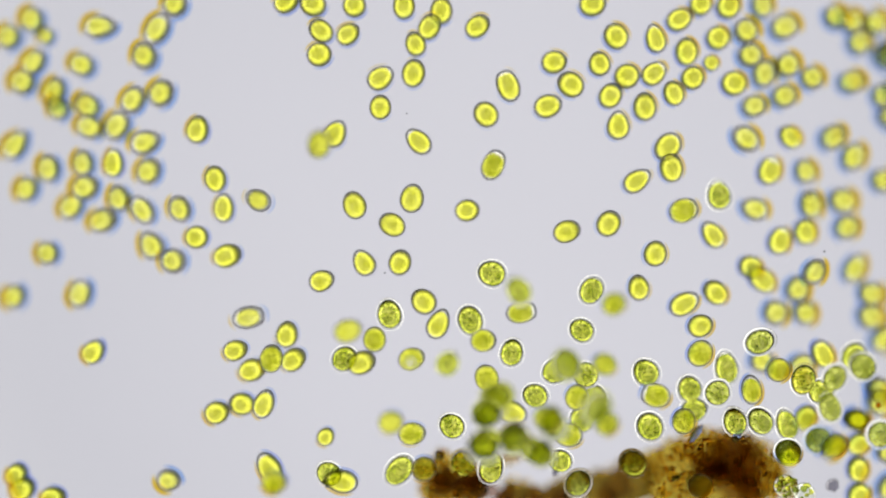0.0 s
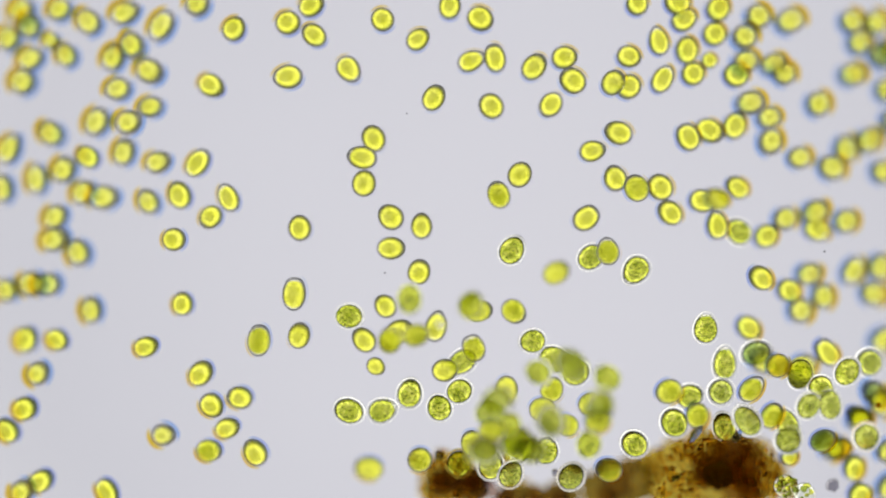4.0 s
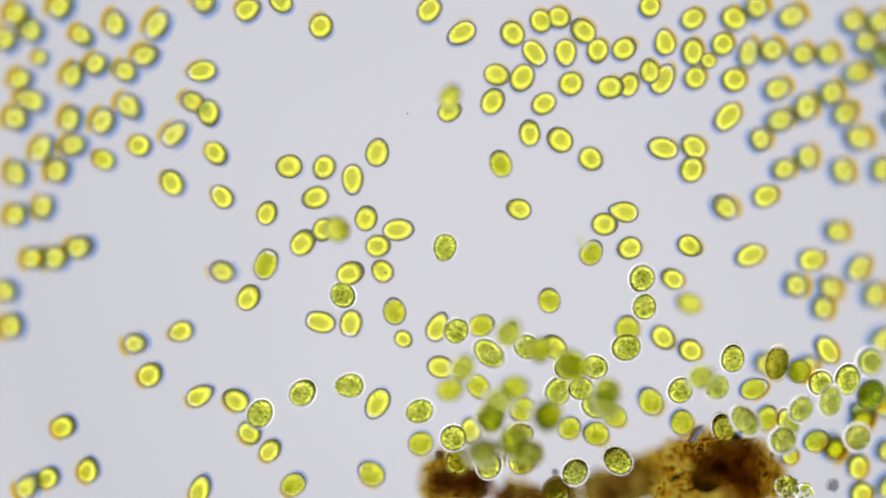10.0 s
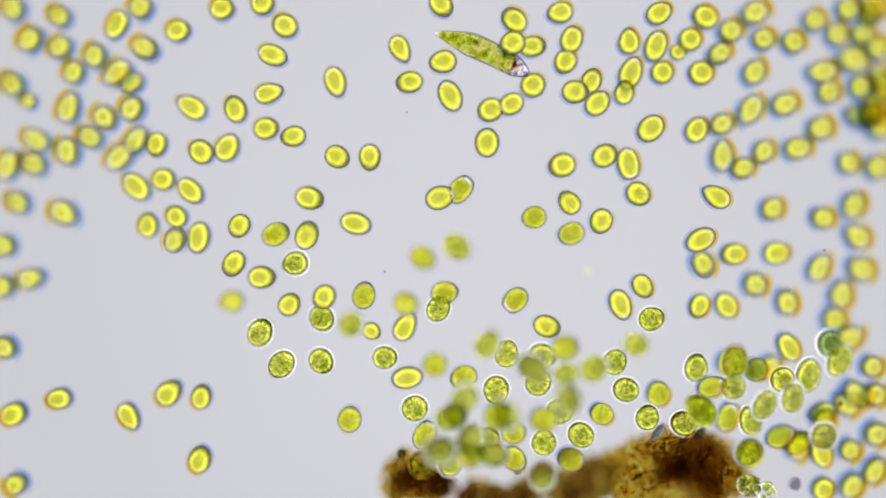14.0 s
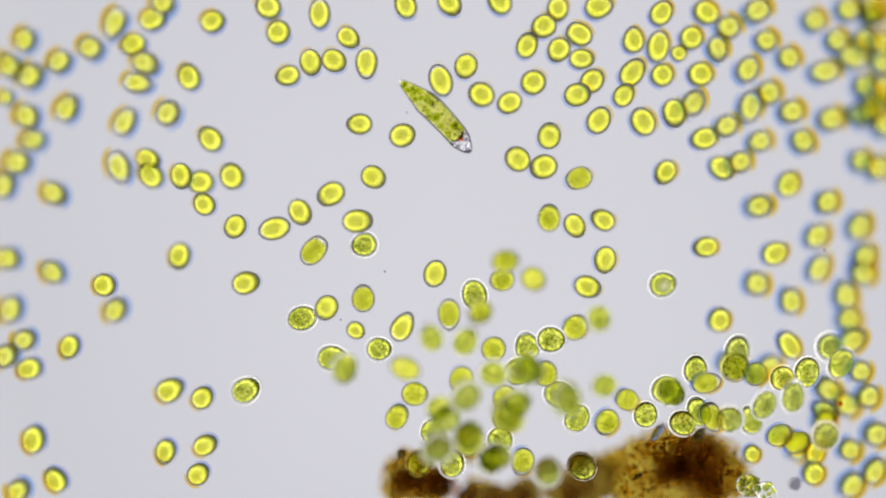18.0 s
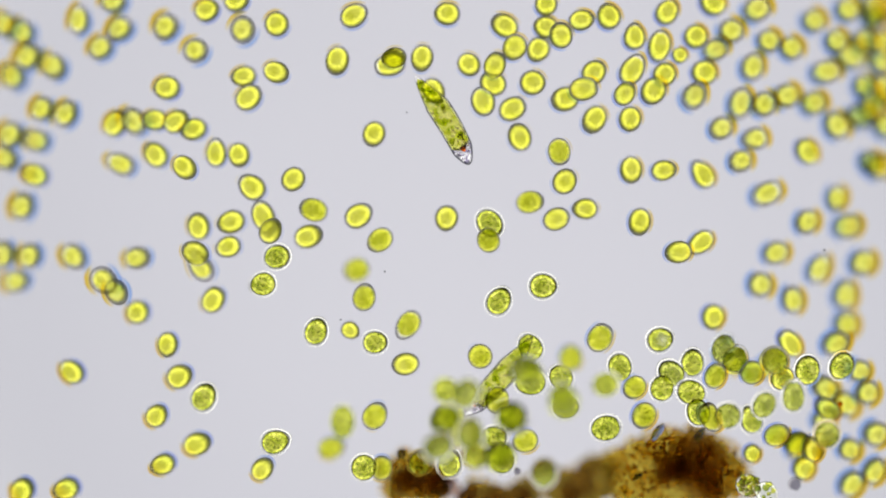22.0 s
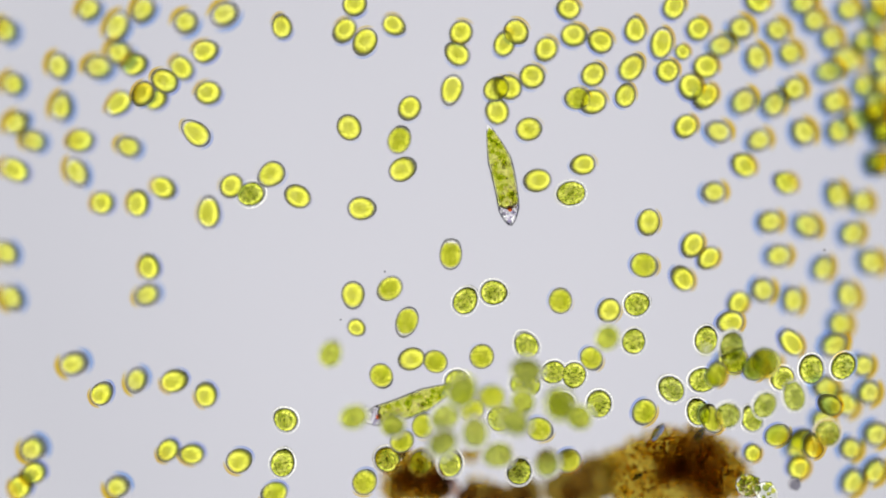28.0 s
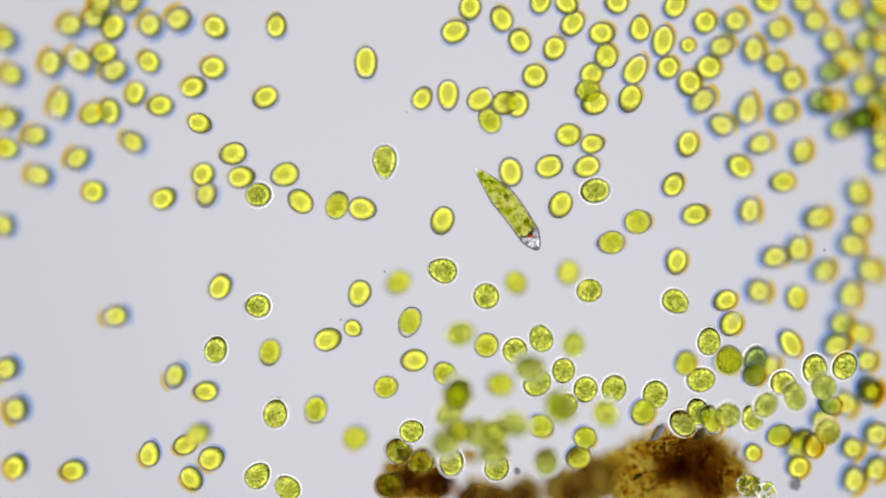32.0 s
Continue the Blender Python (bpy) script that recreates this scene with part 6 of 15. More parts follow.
    swim(alga(1.44,0,0.94),[(0,-420,209,48,60,110),(0.5,-356,56,48,60,110),(1,-403,67,37,60,110),(1.5,-590,78,39,60,110),(2,-854,204,47,60,110),(3,-1241,145,43,60,110),(3.5,-1239,253,32,60,110),(5.5,-1331,266,31,49,110),(6,-1328,293,32,60,110),(7,-1315,272,30,13,130),(7.5,-1315,299,29,13,110),(8,-1278,293,29,13,140),(8.5,-1262,258,29,49,140),(9,-1258,312,31,13,120),(9.5,-1297,312,29,49,120),(10,-1288,317,30,49,120),(11,-1324,323,29,49,110),(11.5,-1317,326,26,49,120),(12,-1352,326,26,13,110),(12.5,-1333,312,27,49,130),(13,-1312,299,24,13,140),(13.5,-1317,312,25,49,120),(14,-1280,293,26,13,135),(14.5,-1293,331,26,49,130),(17,-1184,344,29,60,130),(18,-1211,347,30,60,130),(18.5,-1248,272,17,60,130),(19,-1307,259,17,60,130),(19.5,-1355,286,18,60,130),(20,-1382,110,40,60,130),(20.5,-1279,129,43,60,130),(21,-1132,169,32,60,130),(21.5,-1049,75,32,49,150),(22,-996,-24,46,60,150),(22.5,-1135,109,73,60,150),(23,-1051,311,42,13,120),(23.5,-996,338,46,49,120),(24,-970,386,46,13,130),(24.5,-936,458,43,49,140),(25,-930,480,45,13,165),(25.5,-909,504,43,49,150),(27.5,-957,533,43,49,150),(28,-1142,793,43,60,150),(28.5,-1198,818,29,60,150),(29,-1250,843,26,49,210),(29.5,-1223,856,27,60,210),(30,-1236,834,26,60,210),(30.5,-1199,816,26,60,210),(31,-1293,891,25,60,210),(31.5,-1150,1018,26,49,225),(32,-1388,1045,25,49,240)])
    swim(alga(1.24,0,0.97),[(0,-147,241,47,22,80),(0.5,-193,225,41,60,80),(1,-134,289,46,60,80),(1.5,-150,359,49,60,80),(2,-337,292,47,60,80),(2.5,-380,332,47,60,80),(3,-356,303,46,60,80),(3.5,-372,332,49,60,80),(5.5,-375,211,49,60,80),(6,-356,249,47,60,80),(6.5,-330,351,41,60,80),(7,-456,311,40,22,60),(7.5,-311,368,39,60,60),(8,-555,410,41,60,60),(8.5,-534,459,41,0,70),(9,-404,410,46,22,40),(9.5,-399,359,46,60,40),(10,-311,458,48,22,80),(10.5,-320,456,50,22,80),(11,-330,456,38,60,80),(11.5,-293,459,38,22,35),(12,-215,411,38,22,60),(12.5,-86,316,41,22,30),(13,171,335,40,60,30),(13.5,177,177,47,60,30),(14,166,238,46,0,20),(17,196,423,49,60,20),(17.5,169,525,47,60,20),(18,-11,534,41,60,20),(19,61,588,37,60,20),(20,-17,569,37,22,60),(21,-147,367,46,22,20),(21.5,-86,410,41,22,-30),(22,-220,153,38,0,35),(22.5,-242,137,39,22,35),(23.5,-226,169,40,22,10),(24,-202,145,39,22,10),(25,-204,148,38,22,-10),(25.5,-199,177,40,22,0),(28.5,-207,190,41,22,0),(30,-223,204,41,22,10),(31,-218,177,38,22,-10),(32,-202,185,38,22,-10)])
    swim(alga(1.44,0,0.91),[(0,-241,115,49,60,150),(0.5,-246,142,47,60,150),(1,-303,102,46,60,150),(1.5,-204,145,37,13,150),(2,-531,255,38,13,210),(2.5,-421,64,41,13,280),(3,-258,30,40,49,356),(3.5,-252,0,41,49,360),(6,-207,56,37,13,365),(7.5,-233,97,39,49,370),(8,-234,115,38,13,390),(8.5,-241,75,39,49,370),(9,-239,72,40,49,370),(9.5,-199,78,37,49,340),(10,-212,91,41,13,365),(10.5,-219,92,14,60,365),(11,-231,99,41,13,340),(11.5,-239,102,39,49,380),(12,-226,89,40,49,350),(13,-244,99,40,13,365),(13.5,-239,102,39,49,330),(14,-234,115,38,13,345),(14.5,-228,142,39,49,360),(15.8,-231,153,45,49,340),(16.5,-241,123,48,49,330),(17,-341,21,39,49,330),(17.5,-448,56,40,49,254),(18,-499,169,39,49,300),(19,-677,21,36,60,300),(19.5,-736,21,35,49,224),(20,-804,13,35,60,224),(20.5,-804,48,35,49,190),(21,-954,89,35,49,170),(21.5,-967,95,35,49,170),(22,-982,102,33,49,100),(22.5,-1101,24,29,60,100),(23,-1143,43,31,60,100),(23.5,-1104,-3,28,60,100),(24,-1203,175,28,49,80),(24.5,-1144,83,29,60,80),(25,-1109,239,30,60,80),(25.5,-1116,218,32,49,10),(27.5,-1311,258,28,49,86),(28,-1271,213,28,60,86),(29,-1368,199,27,60,86),(29.5,-1231,304,26,49,90),(30,-1200,282,31,60,90),(31,-1149,546,32,60,90),(32,-1407,649,24,60,90)])
    swim(alga(1.24,0,0.89),[(0,115,183,37,60,10),(1,472,386,39,60,10),(1.5,354,505,38,22,10),(2,454,529,38,0,-40),(3,502,679,37,0,-116),(5.5,526,687,37,60,-130),(6,515,682,37,22,-80),(6.5,499,687,40,22,-150),(7,499,701,38,22,-160),(7.5,485,668,41,22,-130),(8,480,679,39,22,-160),(9,499,682,39,22,-135),(9.5,502,664,16,60,-135),(10,478,690,37,22,-150),(11.5,512,660,40,22,-135),(14,504,682,38,22,-150),(14.5,510,719,38,22,-135),(16.5,499,708,40,60,-135),(17.5,491,687,38,22,-160),(18.5,499,701,38,60,-150),(19,298,923,39,60,-150),(19.5,351,942,40,60,-150),(20,383,963,40,22,-90),(20.5,324,910,39,22,-120),(21,346,897,38,0,-125),(21.5,351,976,40,22,-49),(22,303,870,38,60,-49),(22.5,244,988,38,22,-120),(23,153,1010,36,60,-120),(23.5,217,1001,40,22,-50),(24,456,1058,37,60,-50),(24.5,459,1050,37,60,-50),(25,373,1096,36,60,-50),(25.5,349,1057,38,60,-50),(26.2,306,1101,38,60,-50),(27.5,163,1152,38,60,-50),(28,163,1371,39,0,-50),(32,163,1371,39,0,-50)])
    swim(alga(1.24,0,0.90),[(0,-376,-64,40,0,120),(1,-271,-38,40,0,130),(2,-300,21,41,22,130),(2.5,-300,8,41,60,130),(3,-277,-258,37,60,130),(3.5,-271,-287,38,60,130),(4.8,-284,-230,39,60,130),(5.5,-276,-287,40,60,130),(6,-593,-174,40,60,130),(7,-453,-333,39,60,130),(7.5,-547,-440,39,60,130),(8,-494,-126,40,60,130),(8.5,-432,-193,38,60,130),(9,-426,-203,48,60,130),(9.5,-332,-51,50,60,130),(10,-290,-102,39,60,130),(10.5,-308,-105,41,60,130),(11,-440,-239,41,60,130),(11.5,-412,-252,49,60,130),(12,-356,-265,46,60,130),(12.5,-516,-279,38,22,54),(13,-565,-225,47,60,54),(13.5,-488,-215,73,60,54),(14,-547,-266,41,60,54),(14.5,-576,-290,72,60,54),(16.5,-744,-266,37,60,54),(17,-738,-470,38,60,54),(18,-961,-709,37,60,54),(19.5,-959,-695,36,60,54),(20,-1185,-768,34,60,54),(21,-1131,-667,44,60,54),(22,-1179,-795,36,60,54),(22.5,-1241,-875,36,60,54),(23,-1238,-889,46,60,54),(23.5,-1248,-889,43,60,54),(24,-1075,-1147,34,60,54),(24.5,-1066,-1138,36,22,30),(25,-1066,-1372,36,0,30),(32,-1066,-1372,36,0,30)])
    swim(alga(1.24,0,0.92),[(0,-204,-64,40,60,75),(0.5,-180,-161,39,60,75),(1.5,-172,-196,37,60,75),(2,-231,-91,38,60,75),(2.5,-231,-142,37,60,75),(3,-182,-156,39,60,75),(3.5,-121,-115,41,60,75),(5.5,-105,-105,41,60,75),(6,27,-193,41,60,75),(6.5,16,-233,40,60,75),(7,-158,-234,37,60,75),(8,-319,-11,37,60,75),(8.5,-290,-91,39,60,75),(9,-343,117,70,60,75),(9.5,-317,109,73,60,75),(10,-364,145,48,60,75),(10.5,-404,83,49,60,75),(11,-397,89,38,22,75),(12,-258,177,39,0,20),(13,-317,215,40,0,-30),(13.5,-358,305,50,60,-30),(14,-321,431,48,60,-30),(14.5,-275,415,73,60,-30),(17,-115,485,47,60,-30),(17.5,-174,338,46,60,-30),(18,-150,335,48,60,-30),(19,-196,612,40,60,-30),(19.5,-374,634,37,22,-106),(20,-305,607,50,60,-106),(21,-258,453,41,60,-106),(21.5,-207,518,39,22,-110),(22,-148,540,37,60,-110),(23,-218,679,38,60,-110),(23.5,-100,486,39,60,-110),(24,-178,540,37,60,-110),(25,-59,687,41,60,-110),(25.5,75,614,41,60,-110),(27.5,-11,759,40,22,-120),(28,21,662,41,60,-120),(28.5,-161,775,39,22,-120),(29,-234,679,39,60,-120),(30,-167,652,40,60,-120),(30.5,-171,560,46,22,-196),(31,86,779,48,22,-272),(32,356,704,48,0,-330)])
    swim(alga(1.44,1,0.96),[(0,-255,-306,39,49,100),(1.5,-292,-292,39,49,90),(2,-279,-292,40,13,90),(2.5,-287,-293,37,49,90),(3,-166,-512,40,60,90),(3.5,-156,-633,38,60,90),(5.5,-166,-740,41,49,14),(6,-120,-722,70,60,14),(6.5,-123,-680,49,60,14),(7,-173,-689,73,60,14),(7.5,-266,-614,39,60,14),(8,-394,-542,39,49,10),(8.5,-404,-542,39,49,10),(9,-413,-542,38,49,60),(9.5,-526,-556,37,49,45),(10,-663,-679,38,60,45),(10.5,-765,-580,39,60,45),(11,-683,-450,46,60,45),(12,-652,-673,41,13,30),(13,-641,-641,40,49,70),(13.5,-728,-427,35,49,60),(14.5,-644,-394,41,60,60),(16.5,-672,-419,36,49,30),(17,-733,-599,50,13,30),(18,-752,-674,36,60,30),(19,-784,-743,38,13,60),(20,-956,-706,38,60,60),(22,-954,-706,35,60,60),(23,-951,-695,36,60,60),(23.5,-1020,-710,73,60,60),(24,-795,-867,49,60,60),(25,-768,-747,48,13,75),(25.5,-761,-731,48,13,75),(28,-579,-1015,46,60,75),(28.5,-527,-1068,48,60,75),(29,-529,-923,39,49,-1),(29.5,-564,-821,40,49,30),(30,-494,-853,41,49,30),(31,-521,-856,41,49,70),(31.5,-435,-856,39,49,10),(32,-613,-781,50,49,80)])
    swim(alga(1.24,0,1.00),[(0,-94,-247,41,60,135),(0.5,-99,-231,40,60,135),(1,-69,-263,73,60,135),(1.5,-123,-86,49,60,135),(2,-137,-38,38,60,135),(2.5,-231,99,41,60,135),(3,-247,188,38,60,135),(3.5,-249,145,41,60,135),(5.5,-255,204,41,60,135),(6,-598,166,39,60,135),(6.5,-641,166,38,60,135),(7,-679,212,40,60,135),(7.5,-588,177,38,60,135),(8,-604,145,37,60,135),(8.5,-539,177,41,60,135),(9,-542,105,39,60,135),(9.5,-564,102,38,60,135),(10,-503,96,70,60,135),(10.5,-514,97,71,60,135),(11,-528,99,41,60,135),(12,-515,260,39,60,135),(12.5,-533,255,41,60,135),(13,-550,249,41,0,135),(14,-844,478,34,0,59),(17,-602,370,38,22,110),(18,-825,344,34,60,110),(18.5,-793,338,35,60,110),(19,-701,472,38,60,110),(19.5,-731,540,37,60,110),(20,-841,521,35,22,170),(20.5,-744,513,35,60,170),(21,-727,346,39,22,190),(21.5,-736,338,38,22,160),(22,-730,290,38,22,140),(23,-648,297,48,22,200),(23.5,-663,311,40,22,150),(24,-600,321,47,22,170),(24.5,-602,311,38,22,195),(25,-608,311,48,22,200),(25.5,-610,325,37,22,190),(27.5,-642,351,50,22,220),(29,-618,329,48,22,210),(29.5,-634,351,48,22,210),(30,-608,348,46,22,200),(31,-600,346,46,22,200),(32,-572,345,50,22,200)])
    swim(alga(1.44,0,0.90),[(0,-21,-354,41,13,65),(0.5,-38,-373,37,13,80),(1,-11,-381,37,13,70),(1.5,-43,-400,38,13,75),(2,-13,-386,41,13,85),(3,-38,-360,37,13,80),(6,-19,-381,37,13,75),(7.5,-46,-368,40,13,85),(8,-38,-360,37,13,75),(8.5,-19,-343,70,13,60),(9,-21,-359,40,13,60),(10,-24,-368,39,13,65),(10.5,5,-381,39,49,50),(11,-7,-356,74,13,65),(11.5,-16,-373,40,49,60),(12.5,2,-373,37,13,60),(13.5,-19,-368,40,13,80),(14,2,-373,37,13,60),(14.5,-5,-359,48,49,60),(16.5,-14,-373,37,13,50),(17,-9,-357,72,13,65),(17.5,3,-372,46,49,60),(18,-11,-373,39,13,60),(18.5,0,-364,46,49,60),(19,-257,-290,74,60,60),(19.5,-417,-178,71,60,60),(20,-698,-99,38,49,10),(21,-637,51,37,13,60),(22,-635,83,46,60,60),(23,-860,177,45,60,60),(23.5,-736,130,73,60,60),(24,-755,190,49,60,60),(25,-736,102,35,49,10),(25.5,-779,-56,37,49,50),(27.5,-876,-158,45,13,100),(28,-1219,-86,29,60,100),(28.5,-1208,-85,70,60,100),(29,-1150,139,42,13,160),(30,-975,305,45,60,160),(30.5,-984,346,42,49,110),(31,-1285,319,41,49,34),(31.5,-1155,304,27,60,34),(32,-1143,237,32,60,34)])
    swim(alga(1.24,0,0.94),[(0,-447,-386,70,0,20),(0.5,-453,-362,70,60,20),(1,-405,-105,37,22,96),(2,-593,11,37,60,96),(3,-665,35,40,60,96),(3.5,-684,102,38,60,96),(5.5,-657,102,39,60,96),(6,-656,46,49,60,96),(6.5,-566,51,37,60,96),(7,-515,54,40,60,96),(7.5,-405,78,41,60,96),(8,-480,83,38,22,20),(8.5,-479,70,37,22,10),(9,-476,56,50,60,10),(9.5,-333,3,39,60,10),(10.5,-303,91,37,60,10),(11,-362,255,40,60,10),(12,-300,295,46,60,10),(13,-406,405,38,60,10),(13.5,-456,427,40,60,10),(14,-658,567,37,60,10),(14.5,-615,558,40,60,10),(17,-478,748,40,22,-60),(17.5,-314,816,38,22,-30),(18,-335,886,47,60,-30),(19,-332,922,46,22,10),(19.5,-341,960,40,22,0),(20,-285,956,36,60,0),(20.5,-261,1041,39,60,0),(21,-239,1170,40,60,0),(21.5,-296,1109,36,60,0),(22,-242,1103,39,0,30),(22.5,-435,1117,37,22,30),(23,-435,1023,37,0,100),(23.5,-476,961,36,60,100),(24,-550,896,40,60,100),(24.5,-663,915,39,22,120),(25,-591,1063,39,60,120),(27.5,-591,1071,36,60,120),(28,-591,1372,37,0,120),(29,-583,1176,36,60,120),(30,-583,1372,37,0,120),(32,-583,1372,37,0,120)])
    swim(alga(1.24,1,0.96),[(0,-325,-427,40,60,90),(1.5,-341,-421,41,60,90),(2,-330,-424,37,60,90),(2.5,-314,-454,38,60,90),(3,-263,-436,76,60,90),(5.5,-249,-426,41,60,90),(6,-282,-311,39,22,90),(6.5,-247,-279,37,22,90),(7,-247,-287,41,22,100),(7.5,-260,-284,49,22,80),(8,-249,-287,41,22,90),(8.5,-257,-311,46,22,90),(9,-268,-311,40,22,90),(9.5,-252,-324,48,22,70),(10,-230,-294,48,22,100),(11,-231,-287,38,22,90),(11.5,-212,-257,47,22,110),(12,-188,-258,39,22,90),(12.5,-198,-252,50,22,80),(13,-199,-247,39,22,100),(14.5,-193,-219,49,22,70),(17,-201,-230,48,22,100),(19.5,-193,-246,49,22,70),(22,-193,-233,49,22,80),(22.5,-201,-252,46,22,80),(23,-65,-516,75,0,150),(23.5,3,-706,50,22,225),(24,158,-795,49,22,149),(24.5,80,-672,49,22,73),(25,78,-735,72,60,73),(25.5,8,-774,48,60,73),(28,88,-841,48,60,73),(28.5,48,-782,48,60,73),(29,222,-833,46,60,73),(30,190,-833,46,22,10),(31,254,-862,74,60,10),(32,262,-862,76,60,10)])
    swim(alga(1.24,1,0.93),[(0,-467,-521,39,60,40),(0.5,-501,-501,46,22,40),(1,-463,-351,70,0,10),(1.5,-479,-306,72,60,10),(2,-423,-391,74,60,10),(2.5,-421,-391,71,60,10),(3,-521,-375,73,60,10),(3.5,-487,-316,49,60,10),(5.5,-383,-362,72,0,-66),(6,-394,-396,74,0,-80),(7,-429,-472,40,22,-50),(7.5,-412,-404,46,60,-50),(8,-391,-322,71,60,-50),(8.5,-399,-323,73,60,-50),(9,-411,-327,38,60,-50),(10,-475,-220,41,60,-50),(10.5,-370,-257,46,60,-50),(11,-470,-311,40,60,-50),(11.5,-563,-343,72,60,-50),(12,-669,-212,37,60,-50),(12.5,-717,-225,38,60,-50),(13,-451,-8,39,60,-50),(13.5,-449,-166,37,60,-50),(14,-395,-335,38,60,-50),(14.5,-360,-378,41,60,-50),(17,-557,-254,46,60,-50),(18,-488,-335,41,0,15),(18.5,-443,-351,72,60,15),(19,-426,-437,46,60,15),(19.5,-478,-290,73,60,15),(20,-505,-301,38,22,-60),(20.5,-434,-179,46,22,0),(21,-536,-277,72,22,20),(21.5,-515,-346,39,22,20),(22,-607,-43,39,60,20),(22.5,-675,-51,46,60,20),(23,-460,-19,49,60,20),(23.5,-607,62,50,60,20),(24,-682,102,39,60,20),(25,-618,132,38,60,20),(28,-730,255,38,22,20),(29,-725,228,36,60,10),(29.5,-736,252,37,22,0),(30,-709,242,39,60,0),(30.5,-717,244,40,22,0),(31,-711,255,40,60,0),(31.5,-709,258,37,22,10),(32,-696,252,37,60,10)])
    swim(alga(1.44,0,0.95),[(0,-387,-540,37,60,25),(0.5,-247,-443,37,60,25),(1,-145,-346,39,60,25),(1.5,-131,-303,39,60,25),(2,-134,-185,37,60,25),(2.5,-166,-204,41,60,25),(3,-118,-225,41,60,25),(3.5,-185,-405,38,60,25),(4.8,-225,-326,39,60,25),(6,-330,-215,39,60,25),(6.5,-327,-220,40,60,25),(7,-386,-301,38,60,25),(7.5,-373,-338,39,60,25),(8,-360,-166,39,60,25),(8.5,-373,-24,37,60,25),(9,-446,-86,38,60,25),(10,-440,-115,40,60,25),(11,-612,51,37,60,25),(11.5,-601,43,40,49,25),(12,-437,-139,46,13,60),(12.5,-551,-113,38,49,70),(13,-585,-67,40,60,70),(13.5,-492,3,49,60,70),(14,-465,59,50,60,70),(14.5,-333,3,39,49,30),(15.8,-256,44,40,56,30),(16.5,-207,102,41,60,30),(17,-218,115,38,13,-10),(18.5,-226,129,41,49,10),(19,-199,126,37,13,0),(20,-212,134,38,49,5),(20.5,-194,129,38,49,25),(21,-218,107,38,49,10),(21.5,-215,129,40,49,20),(22,-459,54,37,60,20),(22.5,-412,37,49,49,20),(23,-333,-43,40,49,-20),(23.5,-295,30,40,49,-30),(24,-354,75,40,13,-30),(24.5,-414,137,38,49,10),(25,-382,282,37,49,50),(25.5,-393,190,48,49,30),(28,-11,372,46,60,30),(28.5,-129,189,73,60,30),(29,-314,-16,39,49,-46),(29.5,-448,38,41,60,-46),(30,-477,-110,47,49,-110),(31,-155,19,47,60,-110),(31.5,-79,-11,71,60,-110),(32,177,129,47,60,-110)])
    swim(alga(1.44,1,0.93),[(0,-148,-521,39,60,20),(0.5,-164,-528,41,60,20),(1,-139,-526,40,60,20),(1.5,-158,-555,40,60,20),(2,-150,-365,41,60,20),(3,-185,-373,38,60,20),(3.5,-117,-397,73,60,20),(5.5,-166,-418,46,60,20),(6,-134,-455,48,60,20),(6.5,-96,-466,47,60,20),(7,-91,-539,40,60,20),(7.5,-83,-565,46,60,20),(8,-72,-182,47,60,20),(8.5,-43,-171,49,49,20),(9,51,-193,38,60,20),(9.5,29,-230,50,60,20),(10,185,-362,39,60,20),(11,137,-337,47,60,20),(11.5,225,-380,48,60,20),(12,24,-171,50,60,20),(13,225,-314,38,49,-30),(13.5,142,-230,46,60,-30),(14,86,-48,76,60,-30),(16.5,149,-134,47,49,-106),(17,156,-144,76,13,-60),(17.5,149,-133,73,13,-60),(18,209,-319,37,13,-90),(19,5,-373,38,13,-120),(19.5,8,-372,49,49,-120),(20,2,-373,37,13,-125),(20.5,8,-367,48,49,-120),(21,5,-373,38,13,-120),(21.5,8,-372,49,49,-120),(22,13,-368,37,13,-125),(22.5,22,-372,48,49,-120),(23,8,-365,40,13,-120),(24.5,16,-364,46,49,-120),(25,2,-373,37,13,-120),(25.5,16,-372,49,49,-130),(27.5,13,-353,47,49,-130),(28,8,-353,48,13,-110),(28.5,22,-353,49,49,-120),(29,8,-367,48,13,-115),(30.5,22,-364,50,49,-130),(31.5,3,-367,48,49,-120),(32,22,-353,49,13,-110)])
